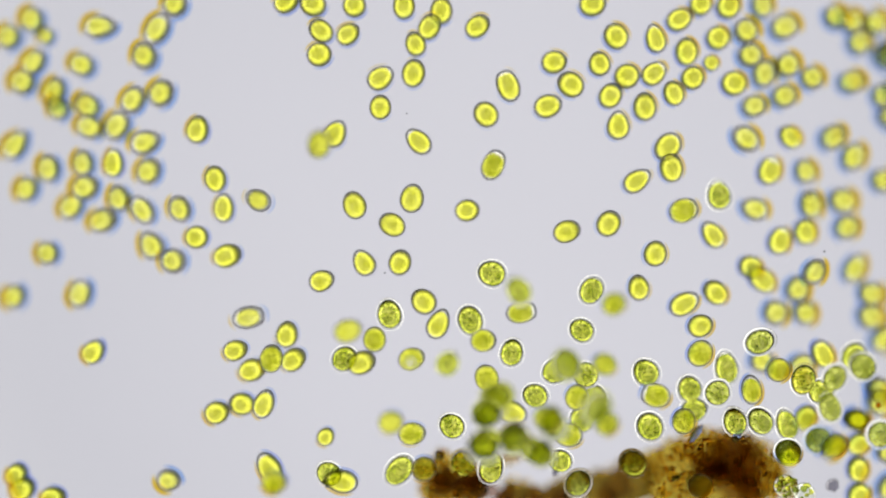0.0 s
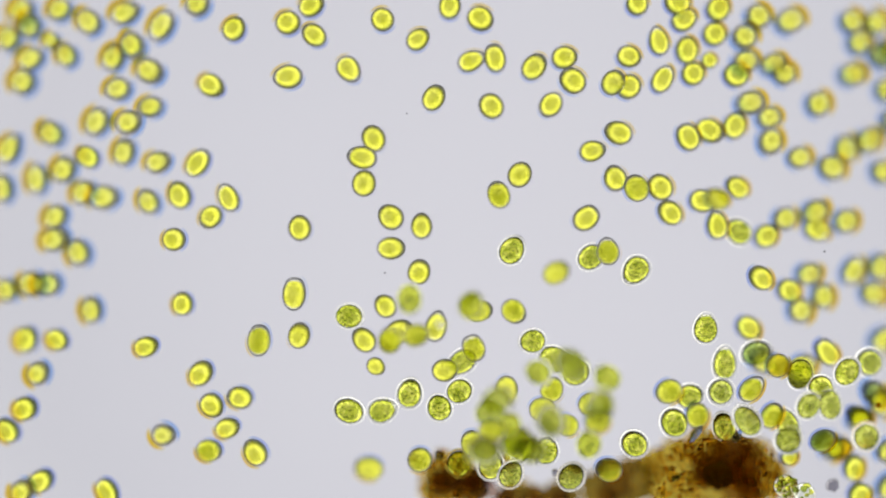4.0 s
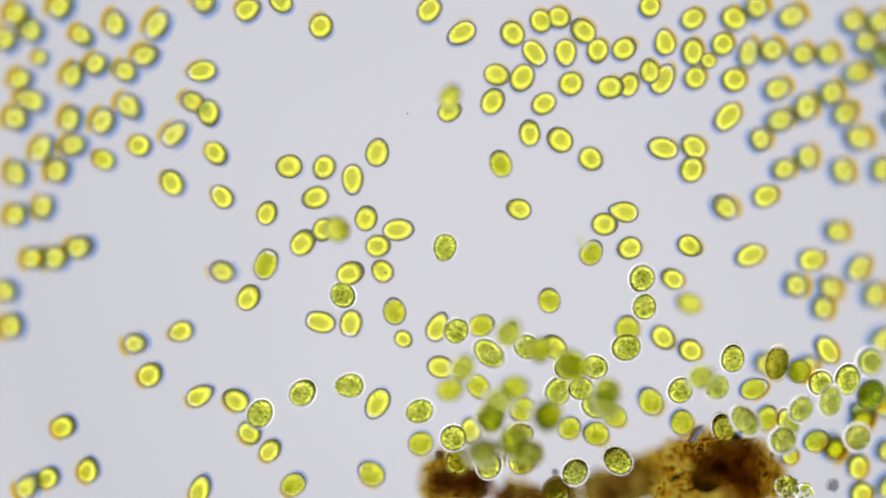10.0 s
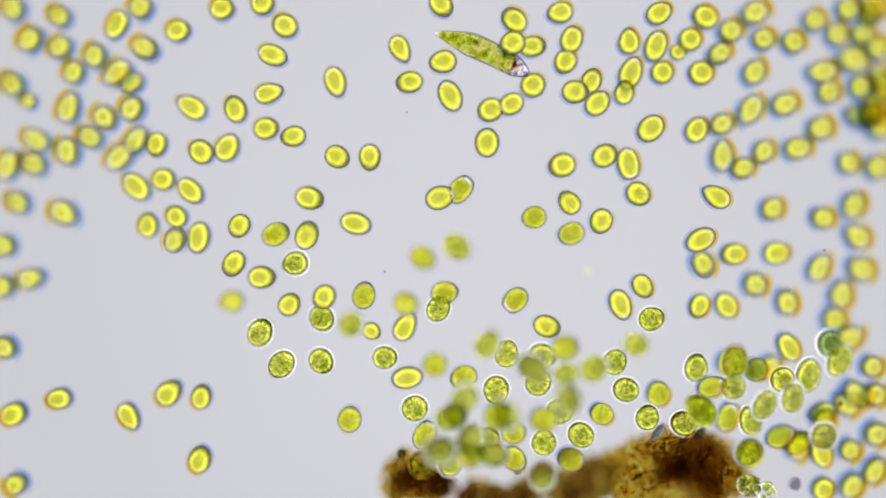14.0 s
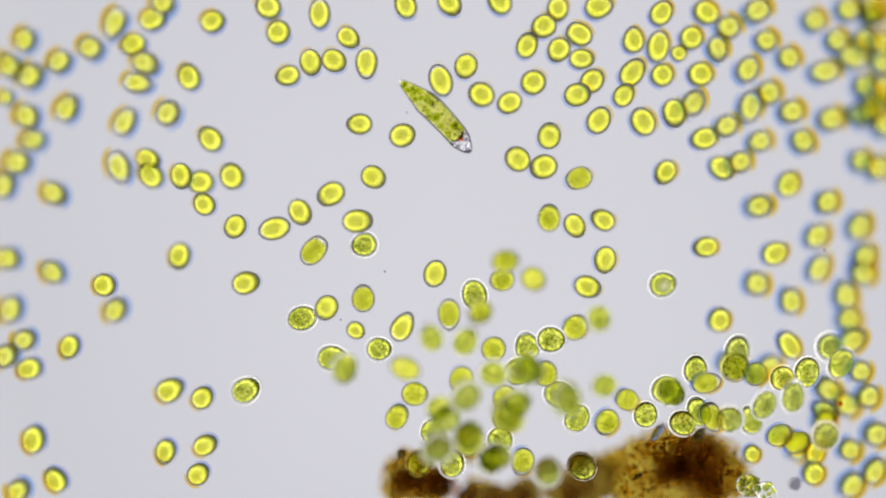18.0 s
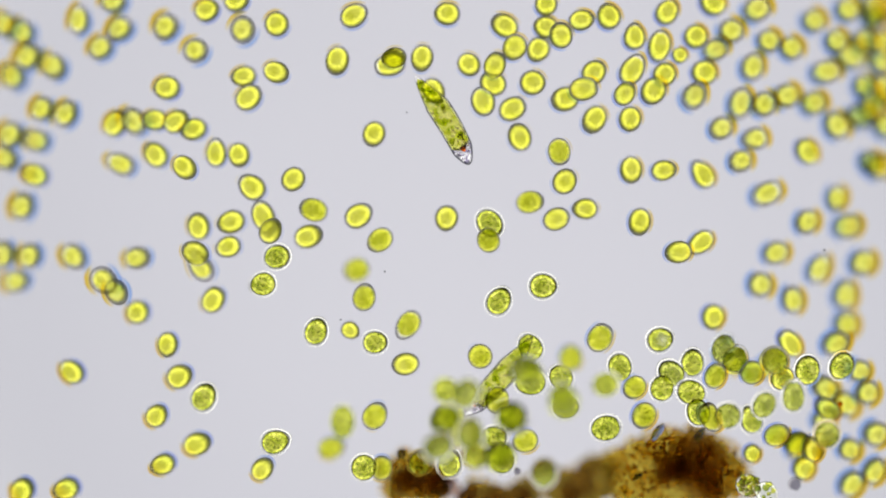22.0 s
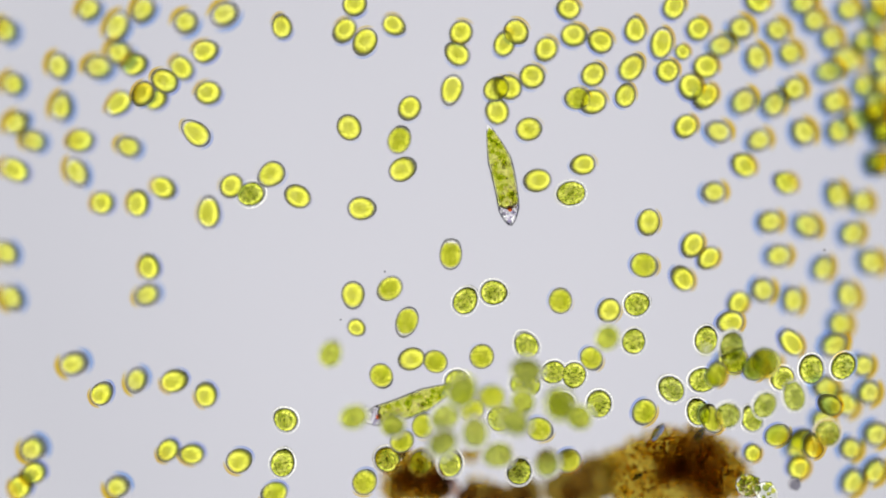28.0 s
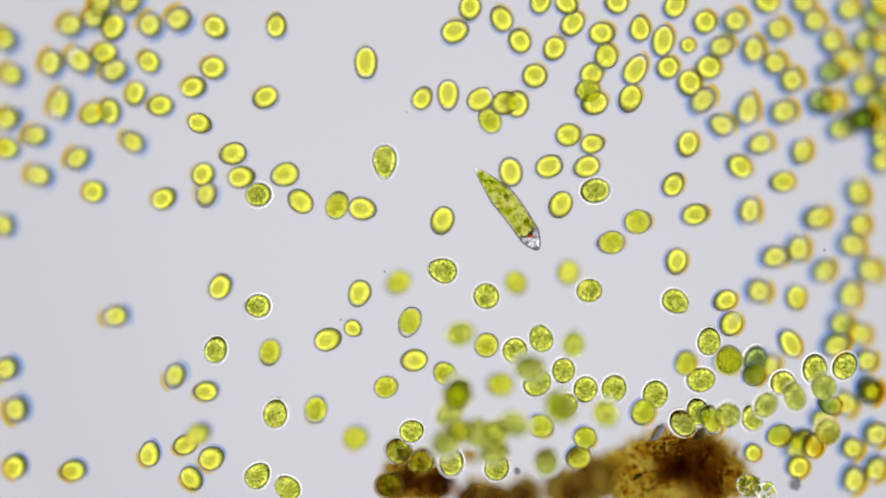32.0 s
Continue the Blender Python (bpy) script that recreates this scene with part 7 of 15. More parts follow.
    swim(alga(1.24,1,0.92),[(0,24,-535,72,60,60),(0.5,128,-530,73,60,60),(1,83,-433,50,60,60),(1.5,101,-450,76,60,60),(2,8,-516,76,60,60),(2.5,-104,-370,73,60,60),(3,-37,-482,73,60,60),(3.5,82,-351,75,60,60),(5.5,173,-136,72,60,60),(6,-32,64,37,60,60),(6.5,139,-32,48,60,60),(7,64,-64,37,0,60),(7.5,16,-180,39,22,10),(8,-158,-51,41,22,-66),(9,-113,-140,38,60,-66),(9.5,-86,-137,39,60,-66),(10,8,3,50,22,-100),(10.5,-182,-11,46,22,-50),(11,-284,-64,76,0,-126),(11.5,-337,-5,73,22,-165),(12,-303,-24,47,60,-165),(13,-355,-99,37,60,-165),(14,-526,-75,38,60,-165),(14.5,-497,-104,72,60,-165),(17,-428,-86,47,60,-165),(17.5,-398,-117,73,60,-165),(18,-199,13,38,60,-165),(18.5,-261,8,38,60,-165),(19,-360,-174,40,60,-165),(20,-475,-193,41,60,-165),(21,-433,-360,37,60,-165),(21.5,-427,-377,37,60,-165),(22,-677,-174,49,60,-165),(22.5,-643,-237,74,60,-165),(23,-798,-485,48,60,-165),(23.5,-868,-541,46,22,-170),(24,-723,-854,47,60,-170),(24.5,-675,-923,75,60,-170),(25,-656,-1056,75,60,-170),(25.5,-574,-976,41,60,-170),(27.5,-543,-862,38,22,-220),(28,-571,-813,41,60,-220),(28.5,-610,-848,37,22,-144),(29,-658,-373,40,22,-160),(30,-212,-533,46,22,-170),(31,-512,-354,46,22,-110),(31.5,-674,-211,49,22,-180),(32,-703,-276,40,60,-180)])
    swim(alga(1.44,1,0.96),[(0,129,-338,37,60,110),(0.5,121,-365,37,60,110),(1,115,-225,48,13,110),(1.5,126,-332,49,60,110),(2,166,-373,38,13,186),(2.5,110,-319,49,13,200),(3,-38,-279,46,13,270),(3.5,-144,-263,74,60,270),(6,-172,-115,41,60,270),(7,48,-515,37,60,270),(8,70,-488,39,13,230),(9,91,-454,37,13,250),(9.5,231,-485,41,13,326),(10,220,-497,37,13,320),(10.5,205,-583,72,60,320),(11,231,-445,40,60,320),(11.5,212,-460,49,60,320),(12,209,-462,38,60,320),(12.5,262,-471,76,60,320),(13,386,-328,37,60,320),(14,246,3,74,60,320),(14.5,268,-150,46,60,320),(15.2,285,-94,44,60,320),(16.5,284,-51,39,60,320),(17,225,24,76,60,320),(17.5,196,-5,49,49,360),(18,330,-225,41,49,284),(18.5,254,-246,47,49,330),(19,134,-335,76,60,330),(19.5,230,-273,49,60,330),(20,291,56,72,60,330),(20.5,302,-24,76,60,330),(21,329,-40,47,60,330),(21.5,342,-189,75,60,330),(22,402,115,40,49,310),(22.5,464,325,40,49,234),(23,321,351,47,60,234),(24,338,64,37,60,234),(25,265,78,48,60,234),(25.5,356,102,48,60,234),(27.5,517,110,47,60,234),(28,784,257,50,49,190),(28.5,806,271,46,60,190),(29,429,0,76,60,190),(29.5,404,-29,47,60,190),(30,510,5,38,60,190),(30.5,469,88,75,60,190),(31,888,244,37,60,190),(32,901,271,40,60,190)])
    swim(alga(1.24,1,0.95),[(0,191,-435,38,60,0),(0.5,236,-491,39,60,0),(1,295,-419,37,0,0),(1.5,351,-431,50,0,-40),(2,399,-439,47,60,-40),(2.5,367,-463,73,60,-40),(3,217,-386,47,60,-40),(3.5,293,-344,38,60,-40),(6,380,-78,49,0,-100),(7,297,-428,49,22,-160),(8,292,-474,49,22,-100),(8.5,377,-506,50,60,-100),(9,455,-476,75,60,-100),(9.5,495,-503,74,60,-100),(10,458,-476,73,60,-100),(10.5,483,-392,39,22,-70),(11,397,-258,39,60,-70),(11.5,485,-258,39,22,-90),(12,406,-383,73,60,-90),(12.5,589,-407,50,60,-90),(13,708,-359,41,22,-150),(13.5,690,-366,41,22,-150),(14,523,-249,41,0,-135),(14.5,382,-237,72,60,-135),(17,440,-292,39,60,-135),(17.5,458,-345,47,60,-135),(18,355,-303,76,60,-135),(18.5,347,-319,75,60,-135),(19,340,-338,46,22,-160),(20,311,137,49,60,-160),(20.5,311,151,50,60,-160),(21,56,-139,49,60,-160),(22,-228,-104,72,60,-160),(23,-198,-246,48,22,-90),(23.5,-206,-225,48,22,-110),(24,-327,-538,48,22,-34),(24.5,-158,-479,48,60,-34),(25,-100,-497,76,60,-34),(25.5,-172,-553,40,22,-60),(26.8,-135,-604,43,42,-60),(28,-112,-608,46,60,-60),(29,-135,-522,72,60,-60),(29.5,-153,-506,48,60,-60),(30,-148,-506,49,60,-60),(30.5,-145,-506,46,22,-120),(31,-187,-492,50,22,-120),(32,-425,-770,37,22,-100)])
    swim(alga(1.24,1,1.01),[(0,228,-115,40,60,160),(0.5,263,-172,39,60,160),(1,177,-148,41,22,160),(1.5,162,-197,74,60,160),(2,535,-281,50,0,90),(2.5,368,-365,40,0,60),(3,330,-434,41,0,120),(3.5,450,-501,47,22,140),(4.8,548,-533,42,22,179),(5.5,579,-578,40,22,200),(6,569,-590,41,22,210),(6.5,587,-566,41,60,210),(7,590,-566,39,22,200),(7.5,593,-547,41,60,200),(8,510,-488,39,60,200),(8.5,601,-516,75,60,200),(9,605,-538,50,60,200),(9.5,579,-534,40,60,200),(10,589,-560,47,60,200),(10.5,421,-628,37,60,200),(11,467,-674,38,60,200),(11.5,466,-685,49,22,260),(12,431,-728,50,60,260),(12.5,463,-739,48,60,260),(13,448,-711,39,60,260),(14,431,-678,46,60,260),(14.5,482,-666,50,60,260),(16.5,368,-583,74,60,260),(17,475,-583,73,0,336),(17.5,511,-626,50,60,336),(18,422,-596,74,60,336),(19,370,-761,46,60,336),(19.5,343,-742,48,60,336),(20,477,-787,48,60,336),(21,517,-832,49,22,350),(21.5,477,-827,47,22,375),(22,501,-796,74,60,375),(22.5,482,-809,47,60,375),(23,605,-908,48,60,375),(23.5,632,-895,46,22,320),(24.5,659,-943,46,22,370),(25,768,-854,50,60,370),(25.5,833,-894,49,60,370),(27.5,892,-1040,76,60,370),(28,893,-1360,74,0,370),(29,892,-1028,47,60,370),(30,926,-953,50,60,370),(30.5,945,-875,50,22,300),(31,948,-721,75,60,300),(31.5,975,-689,73,60,300),(32,946,-782,74,60,300)])
    swim(alga(1.44,1,0.95),[(0,354,-192,75,60,125),(1,368,11,38,13,125),(1.5,292,110,41,13,60),(2,400,110,39,13,50),(2.5,526,156,40,13,60),(3,325,48,37,60,60),(3.5,340,24,49,60,60),(5.5,271,-105,41,60,60),(6,368,56,38,60,60),(6.5,539,134,41,60,60),(7,688,102,47,60,60),(7.5,720,139,47,60,60),(8,725,-177,50,60,60),(8.5,711,-158,39,60,60),(9,442,-238,50,60,60),(9.5,356,-246,50,60,60),(10,314,-389,73,60,60),(10.5,312,-583,74,60,60),(11,305,-576,46,60,60),(11.5,351,-648,49,60,60),(12,328,-663,74,60,60),(12.5,404,-680,47,60,60),(13,520,-564,73,60,60),(13.5,471,-546,50,60,60),(14,390,-450,76,60,60),(14.5,450,-372,47,60,60),(16.5,303,-365,37,60,60),(17,381,-432,37,60,60),(18,289,-437,73,60,60),(18.5,303,-386,47,60,60),(19,187,-573,47,49,60),(20,220,-609,38,60,60),(20.5,196,-628,39,49,60),(21,220,-370,46,60,60),(22,448,-249,40,60,60),(23,439,-337,47,60,60),(24,420,-324,48,60,60),(24.5,504,-311,41,60,60),(25,310,-343,74,60,60),(25.5,400,-290,73,60,60),(27.5,315,-343,72,60,60),(28,289,-246,46,60,60),(29,-107,-27,47,60,60),(29.5,-97,3,73,60,60),(30,-144,83,50,49,40),(30.5,0,70,38,60,40),(31,48,268,50,13,-20),(32,-97,405,38,13,-90)])
    swim(alga(1.44,1,0.91),[(0,373,-300,40,13,10),(0.5,228,-310,49,13,80),(1,163,0,48,13,50),(2,270,43,47,13,100),(2.5,239,-13,38,13,60),(3,131,-311,40,13,10),(3.5,155,-292,46,60,10),(5.5,182,-300,48,60,10),(6,153,-300,41,60,10),(6.5,182,-295,40,49,10),(7,156,-357,38,13,-60),(7.5,96,-324,49,49,-10),(8,158,-260,40,13,-50),(8.5,142,-348,48,60,-50),(9,181,-543,76,60,-50),(9.5,177,-667,48,60,-50),(10,169,-654,46,60,-50),(10.5,165,-662,75,60,-50),(11,155,-609,41,60,-50),(11.5,150,-653,50,60,-50),(12,155,-948,47,60,-50),(12.5,169,-956,48,60,-50),(13,145,-907,40,13,15),(13.5,96,-901,41,49,45),(14,94,-886,47,13,60),(14.5,62,-894,47,60,60),(16.5,-17,-809,74,60,60),(17,-4,-841,72,60,60),(17.5,35,-809,48,60,60),(18,-38,-801,46,60,60),(18.5,-59,-860,47,60,60),(19,-75,-832,49,60,60),(19.5,-111,-849,74,60,60),(20,-206,-939,49,49,20),(21,-364,-942,73,60,20),(22,-345,-942,75,60,20),(22.5,-377,-916,73,60,20),(23,-514,-1148,50,60,20),(23.5,-516,-1125,37,49,45),(24,-609,-1097,39,49,120),(24.5,-596,-1052,40,60,120),(25,-575,-1111,38,49,196),(25.5,-592,-1104,39,49,200),(27.5,-529,-1084,39,60,200),(28,-622,-1164,41,60,200),(28.5,-648,-1135,47,49,180),(29,-674,-1089,50,49,210),(30,-664,-881,47,49,250),(30.5,-688,-801,47,60,250),(31,-677,-644,37,49,260),(31.5,-643,-573,46,49,240),(32,-642,-497,38,49,260)])
    swim(alga(1.44,1,0.90),[(0,327,-488,39,49,80),(0.5,370,-521,39,13,120),(1,429,-542,38,49,80),(1.5,421,-551,40,49,80),(2,410,-556,74,60,80),(2.5,341,-556,73,60,80),(3,78,-521,37,13,156),(5.5,207,-607,38,13,232),(6,316,-624,49,13,200),(6.5,236,-613,49,13,240),(7,162,-623,74,13,260),(7.5,157,-636,73,13,290),(8,170,-578,72,13,340),(8.5,153,-559,49,49,360),(9,91,-722,39,49,420),(9.5,-59,-716,73,60,420),(10,96,-556,72,60,420),(11,89,-556,72,60,420),(11.5,102,-548,72,60,420),(12,155,-640,49,60,420),(12.5,163,-498,46,60,420),(13,209,-470,39,60,420),(13.5,276,-552,47,60,420),(14,161,-284,46,60,420),(14.5,150,-233,47,60,420),(16.5,187,-292,50,49,470),(17,158,-437,72,60,470),(17.5,134,-391,76,60,470),(19,49,-503,72,60,470),(20,-335,-448,41,13,495),(21,-344,-515,40,13,500),(21.5,-389,-593,39,49,430),(22,-421,-394,40,60,430),(22.5,-476,-285,37,49,490),(23,-473,-231,38,49,450),(24,-578,-768,37,49,420),(25,-750,-463,47,49,430),(28,-347,-495,74,60,430),(28.5,-382,-442,75,60,430),(29,-441,-362,37,60,430),(30,-395,-271,37,60,430),(31,-406,-242,37,60,430),(32,-897,-480,39,60,430)])
    swim(alga(1.24,1,1.00),[(0,206,-608,47,60,110),(0.5,335,-583,72,60,110),(1,319,-627,47,60,110),(1.5,370,-620,40,60,110),(2,314,-682,39,60,110),(3,110,-909,41,60,110),(3.5,142,-921,47,60,110),(5.5,70,-891,37,22,110),(6,21,-843,38,22,150),(6.5,43,-835,76,60,150),(7,-153,-908,47,60,150),(7.5,-192,-976,76,60,150),(8,-246,-1090,47,60,150),(8.5,-378,-1054,40,60,150),(9,-319,-1028,49,0,120),(9.5,-345,-1001,50,22,80),(10,-341,-1066,37,0,145),(10.5,-376,-1137,40,22,80),(11,-284,-1149,48,60,80),(12,-191,-1142,73,60,80),(12.5,-204,-1142,72,60,80),(13,-207,-1054,40,60,80),(14,-262,-811,48,60,80),(14.5,-166,-594,48,60,80),(16.5,-144,-567,50,60,80),(17,-86,-648,47,0,10),(17.5,-166,-626,49,22,0),(18,48,-693,48,60,0),(18.5,76,-655,72,60,0),(19,8,-626,49,60,0),(20,48,-739,48,22,76),(20.5,49,-729,75,60,76),(21,-86,-803,49,22,10),(21.5,-94,-816,37,22,60),(22,-142,-795,50,22,60),(22.5,-233,-967,47,60,60),(23,-341,-1068,37,22,20),(23.5,-386,-1144,46,60,20),(24,-270,-1063,48,60,20),(25,-273,-1037,46,22,60),(28,-190,-1108,48,60,60),(28.5,-177,-956,72,60,60),(29,-246,-1042,47,60,60),(29.5,-198,-1006,50,60,60),(30,-19,-867,49,60,60),(30.5,-238,-873,48,60,60),(31,-220,-822,46,60,60),(31.5,-139,-913,48,22,20),(32,-231,-895,72,60,20)])
    swim(alga(1.24,1,0.94),[(0,537,-577,40,22,30),(0.5,563,-582,40,22,60),(1,579,-593,40,22,30),(1.5,572,-596,37,60,30),(2,531,-601,38,22,20),(3,558,-580,37,22,40),(3.5,601,-588,39,60,40),(5.5,662,-561,41,60,40),(6,681,-491,40,22,30),(6.5,757,-459,38,60,30),(7,834,-507,41,22,80),(7.5,866,-536,41,22,156),(8,811,-514,48,60,156),(8.5,734,-623,75,60,156),(9,714,-741,39,60,156),(9.5,739,-726,46,60,156),(10,775,-663,73,60,156),(10.5,777,-623,74,60,156),(11,794,-658,72,60,156),(12,821,-663,72,60,156),(12.5,839,-649,76,60,156),(13,1041,-641,38,0,160),(13.5,1047,-680,46,60,160),(14.5,1044,-659,47,60,160),(17,1020,-604,74,60,160),(17.5,987,-580,39,22,180),(18,814,-809,46,22,240),(18.5,851,-840,50,60,240),(19,833,-836,47,60,240),(19.5,846,-808,49,60,240),(20,833,-846,47,60,240),(20.5,892,-868,46,60,240),(21,758,-760,49,60,240),(21.5,736,-766,47,22,180),(22,760,-752,48,60,180),(22.5,745,-782,46,22,110),(23,747,-768,48,60,110),(23.5,754,-762,37,22,140),(24,739,-763,50,60,140),(24.5,759,-744,37,60,140),(25,755,-717,49,60,140),(25.5,764,-700,40,22,180),(27.5,750,-734,48,22,180),(28,742,-739,47,60,180),(28.5,739,-747,48,22,150),(29,747,-752,47,60,150),(29.5,750,-742,48,22,190),(30.5,752,-755,50,60,190),(31.5,766,-752,48,22,210),(32,757,-747,50,60,210)])
    swim(alga(1.24,1,0.99),[(0,669,-592,48,60,155),(0.5,662,-476,76,60,155),(1,870,-225,47,60,155),(1.5,923,-247,38,60,155),(2,977,-187,47,60,155),(3,899,16,37,0,155),(3.5,907,-121,37,22,210),(5.5,961,-11,49,22,250),(6,1079,-94,36,60,250),(6.5,1163,-96,45,60,250),(7,1128,-83,45,60,250),(7.5,1060,-64,49,60,250),(8,1088,-54,45,0,240),(8.5,1020,3,46,60,240),(9,961,-147,47,60,240),(10,942,-145,39,60,240),(10.5,875,-123,50,22,290),(11,703,-344,37,0,365),(11.5,672,-407,47,60,365),(12,440,-537,75,60,365),(12.5,403,-551,72,60,365),(13,598,-486,38,22,380),(14,657,-515,37,60,360),(14.5,624,-474,50,60,360),(16.5,688,-442,47,60,360),(17,674,-450,74,60,360),(17.5,723,-431,46,60,360),(18.5,672,-439,48,60,360),(19,731,-439,50,60,360),(19.5,728,-490,72,60,360),(20.5,767,-523,76,60,360),(21,773,-287,38,60,360),(21.5,592,-353,47,60,360),(22,660,-182,41,60,360),(22.5,733,-184,73,60,360),(23,570,-412,50,60,360),(23.5,766,-426,46,60,360),(24,734,-420,49,60,360),(24.5,732,-292,40,60,360),(25,600,-230,49,60,360),(28,426,-212,46,60,360),(28.5,570,-305,48,60,360),(29,490,-268,49,60,360),(29.5,342,-322,76,60,360),(30,190,-237,75,60,360),(30.5,284,-139,49,22,290),(31,174,-21,50,22,240),(32,174,-107,47,22,164)])
    swim(alga(1.24,1,0.91),[(0,761,-543,73,60,150),(0.5,788,-556,73,60,150),(1,732,-543,73,0,150),(1.5,752,-586,49,60,150),(2,744,-613,50,60,150),(2.5,731,-573,46,60,150),(3,632,-707,49,60,150),(3.5,578,-795,50,60,150),(5.5,632,-867,50,60,150),(6,612,-821,38,60,150),(7,641,-896,41,60,150),(7.5,678,-841,47,60,150),(8,734,-848,76,60,150),(8.5,750,-844,76,60,150),(9,773,-848,37,60,150),(9.5,868,-846,46,60,150),(10,814,-793,47,60,150),(10.5,897,-809,48,60,150),(11,853,-830,37,60,150),(11.5,859,-854,48,60,150),(12,885,-870,38,60,150),(12.5,892,-921,47,60,150),(13,951,-803,47,60,150),(14,932,-787,47,60,150),(14.5,926,-800,48,60,150),(16.5,1020,-795,48,60,150),(17,993,-742,76,60,150),(17.5,1047,-769,47,60,150),(18,1052,-720,48,60,150),(19,953,-729,76,60,150),(19.5,998,-733,50,22,225),(20,1119,-707,48,60,225),(20.5,1130,-728,37,60,225),(21,1114,-742,46,60,225),(21.5,1124,-760,50,60,225),(22,1088,-662,46,60,225),(22.5,1132,-626,49,60,225),(23,1084,-613,49,22,280),(23.5,1028,-591,74,60,280),(24,1065,-604,75,60,280),(24.5,1013,-646,46,22,300),(25,994,-556,74,60,300),(25.5,914,-521,76,60,300),(27.5,918,-608,49,60,300),(28,884,-525,46,60,300),(29,808,-490,73,60,300),(30,808,-476,73,60,300),(31,794,-436,75,60,300),(31.5,795,-450,72,60,300),(32,523,-165,73,60,300)])
    swim(alga(1.24,1,0.94),[(0,435,-695,38,60,150),(1,472,-687,38,60,150),(2,443,-687,39,60,150),(2.5,459,-687,37,60,150),(3,437,-628,39,60,150),(3.5,442,-569,76,60,150),(4.8,456,-596,51,60,150),(5.5,502,-588,38,60,150),(6,482,-596,73,60,150),(6.5,386,-636,76,60,150),(7,388,-586,49,0,150),(7.5,383,-649,74,60,150),(8,389,-644,74,60,150),(8.5,362,-569,76,60,150),(9,344,-580,38,60,150),(9.5,338,-601,39,60,150),(10,392,-461,41,60,150),(10.5,349,-472,40,0,140),(11,431,-514,49,0,64),(11.5,445,-582,41,60,64),(12,316,-714,50,60,64),(12.5,303,-712,49,60,64),(13,424,-593,38,0,110),(14,482,-498,49,22,85),(14.5,480,-508,75,60,85),(16.5,590,-480,38,60,85),(17,579,-472,38,22,120),(17.5,589,-471,46,60,120),(18,579,-467,39,22,100),(18.5,558,-472,37,22,120),(19,557,-450,46,60,120),(19.5,562,-466,49,22,120),(20,588,-481,37,22,100),(20.5,616,-466,47,60,100),(21,614,-467,41,22,100),(21.5,610,-471,50,60,100),(22,592,-468,49,22,120),(22.5,590,-480,38,60,120),(23,565,-498,48,22,190),(23.5,565,-471,46,60,190),(24,577,-462,38,22,120),(24.5,598,-472,38,22,140),(25,587,-475,40,22,110),(25.5,579,-472,38,22,140),(27.5,570,-460,50,22,120),(28,574,-459,38,22,120),(28.5,577,-459,37,22,130),(29,592,-442,47,22,110),(29.5,632,-445,46,60,110),(30,624,-444,49,22,110),(30.5,624,-439,50,60,110),(31,624,-444,49,22,80),(31.5,616,-466,47,22,100),(32,643,-426,49,22,110)])
    swim(alga(1.24,1,0.97),[(0,634,-701,50,60,80),(1,637,-768,48,60,80),(2,605,-747,50,60,80),(2.5,605,-734,46,60,80),(3,503,-743,72,60,80),(3.5,503,-653,47,60,80),(5.5,588,-727,38,60,80),(6,553,-728,37,60,80),(7,525,-680,46,60,80),(7.5,540,-687,37,60,80),(8,547,-708,40,60,80),(8.5,552,-752,48,60,80),(9,468,-836,73,60,80),(10,508,-769,76,60,80),(10.5,421,-739,46,60,80),(11,423,-800,49,60,80),(11.5,403,-856,76,60,80),(12,408,-862,75,60,80),(12.5,348,-881,49,60,80),(13,536,-1022,39,0,80),(13.5,525,-1014,49,22,30),(14,517,-1002,46,22,-46),(14.5,557,-1014,49,22,-100),(17,557,-1046,50,22,-100),(17.5,551,-1054,50,22,-80),(18,557,-1014,49,22,-100),(18.5,589,-1007,46,60,-100),(19,573,-987,76,0,-100),(19.5,557,-961,48,60,-100),(20,543,-1009,49,60,-100),(20.5,568,-982,72,60,-100),(21,709,-966,49,22,-160),(22,568,-916,48,60,-160),(22.5,602,-921,50,60,-160),(23,688,-1035,75,60,-160),(23.5,568,-1000,76,60,-160),(24,525,-993,49,60,-160),(24.5,503,-974,50,60,-160),(25,661,-908,48,60,-160),(25.5,659,-917,46,60,-160),(28,771,-1009,49,60,-160),(29,776,-1028,48,60,-160),(29.5,794,-1031,37,60,-160),(30,811,-1002,47,60,-160),(31,790,-994,46,60,-160),(31.5,786,-1030,39,60,-160),(32,819,-993,48,60,-160)])
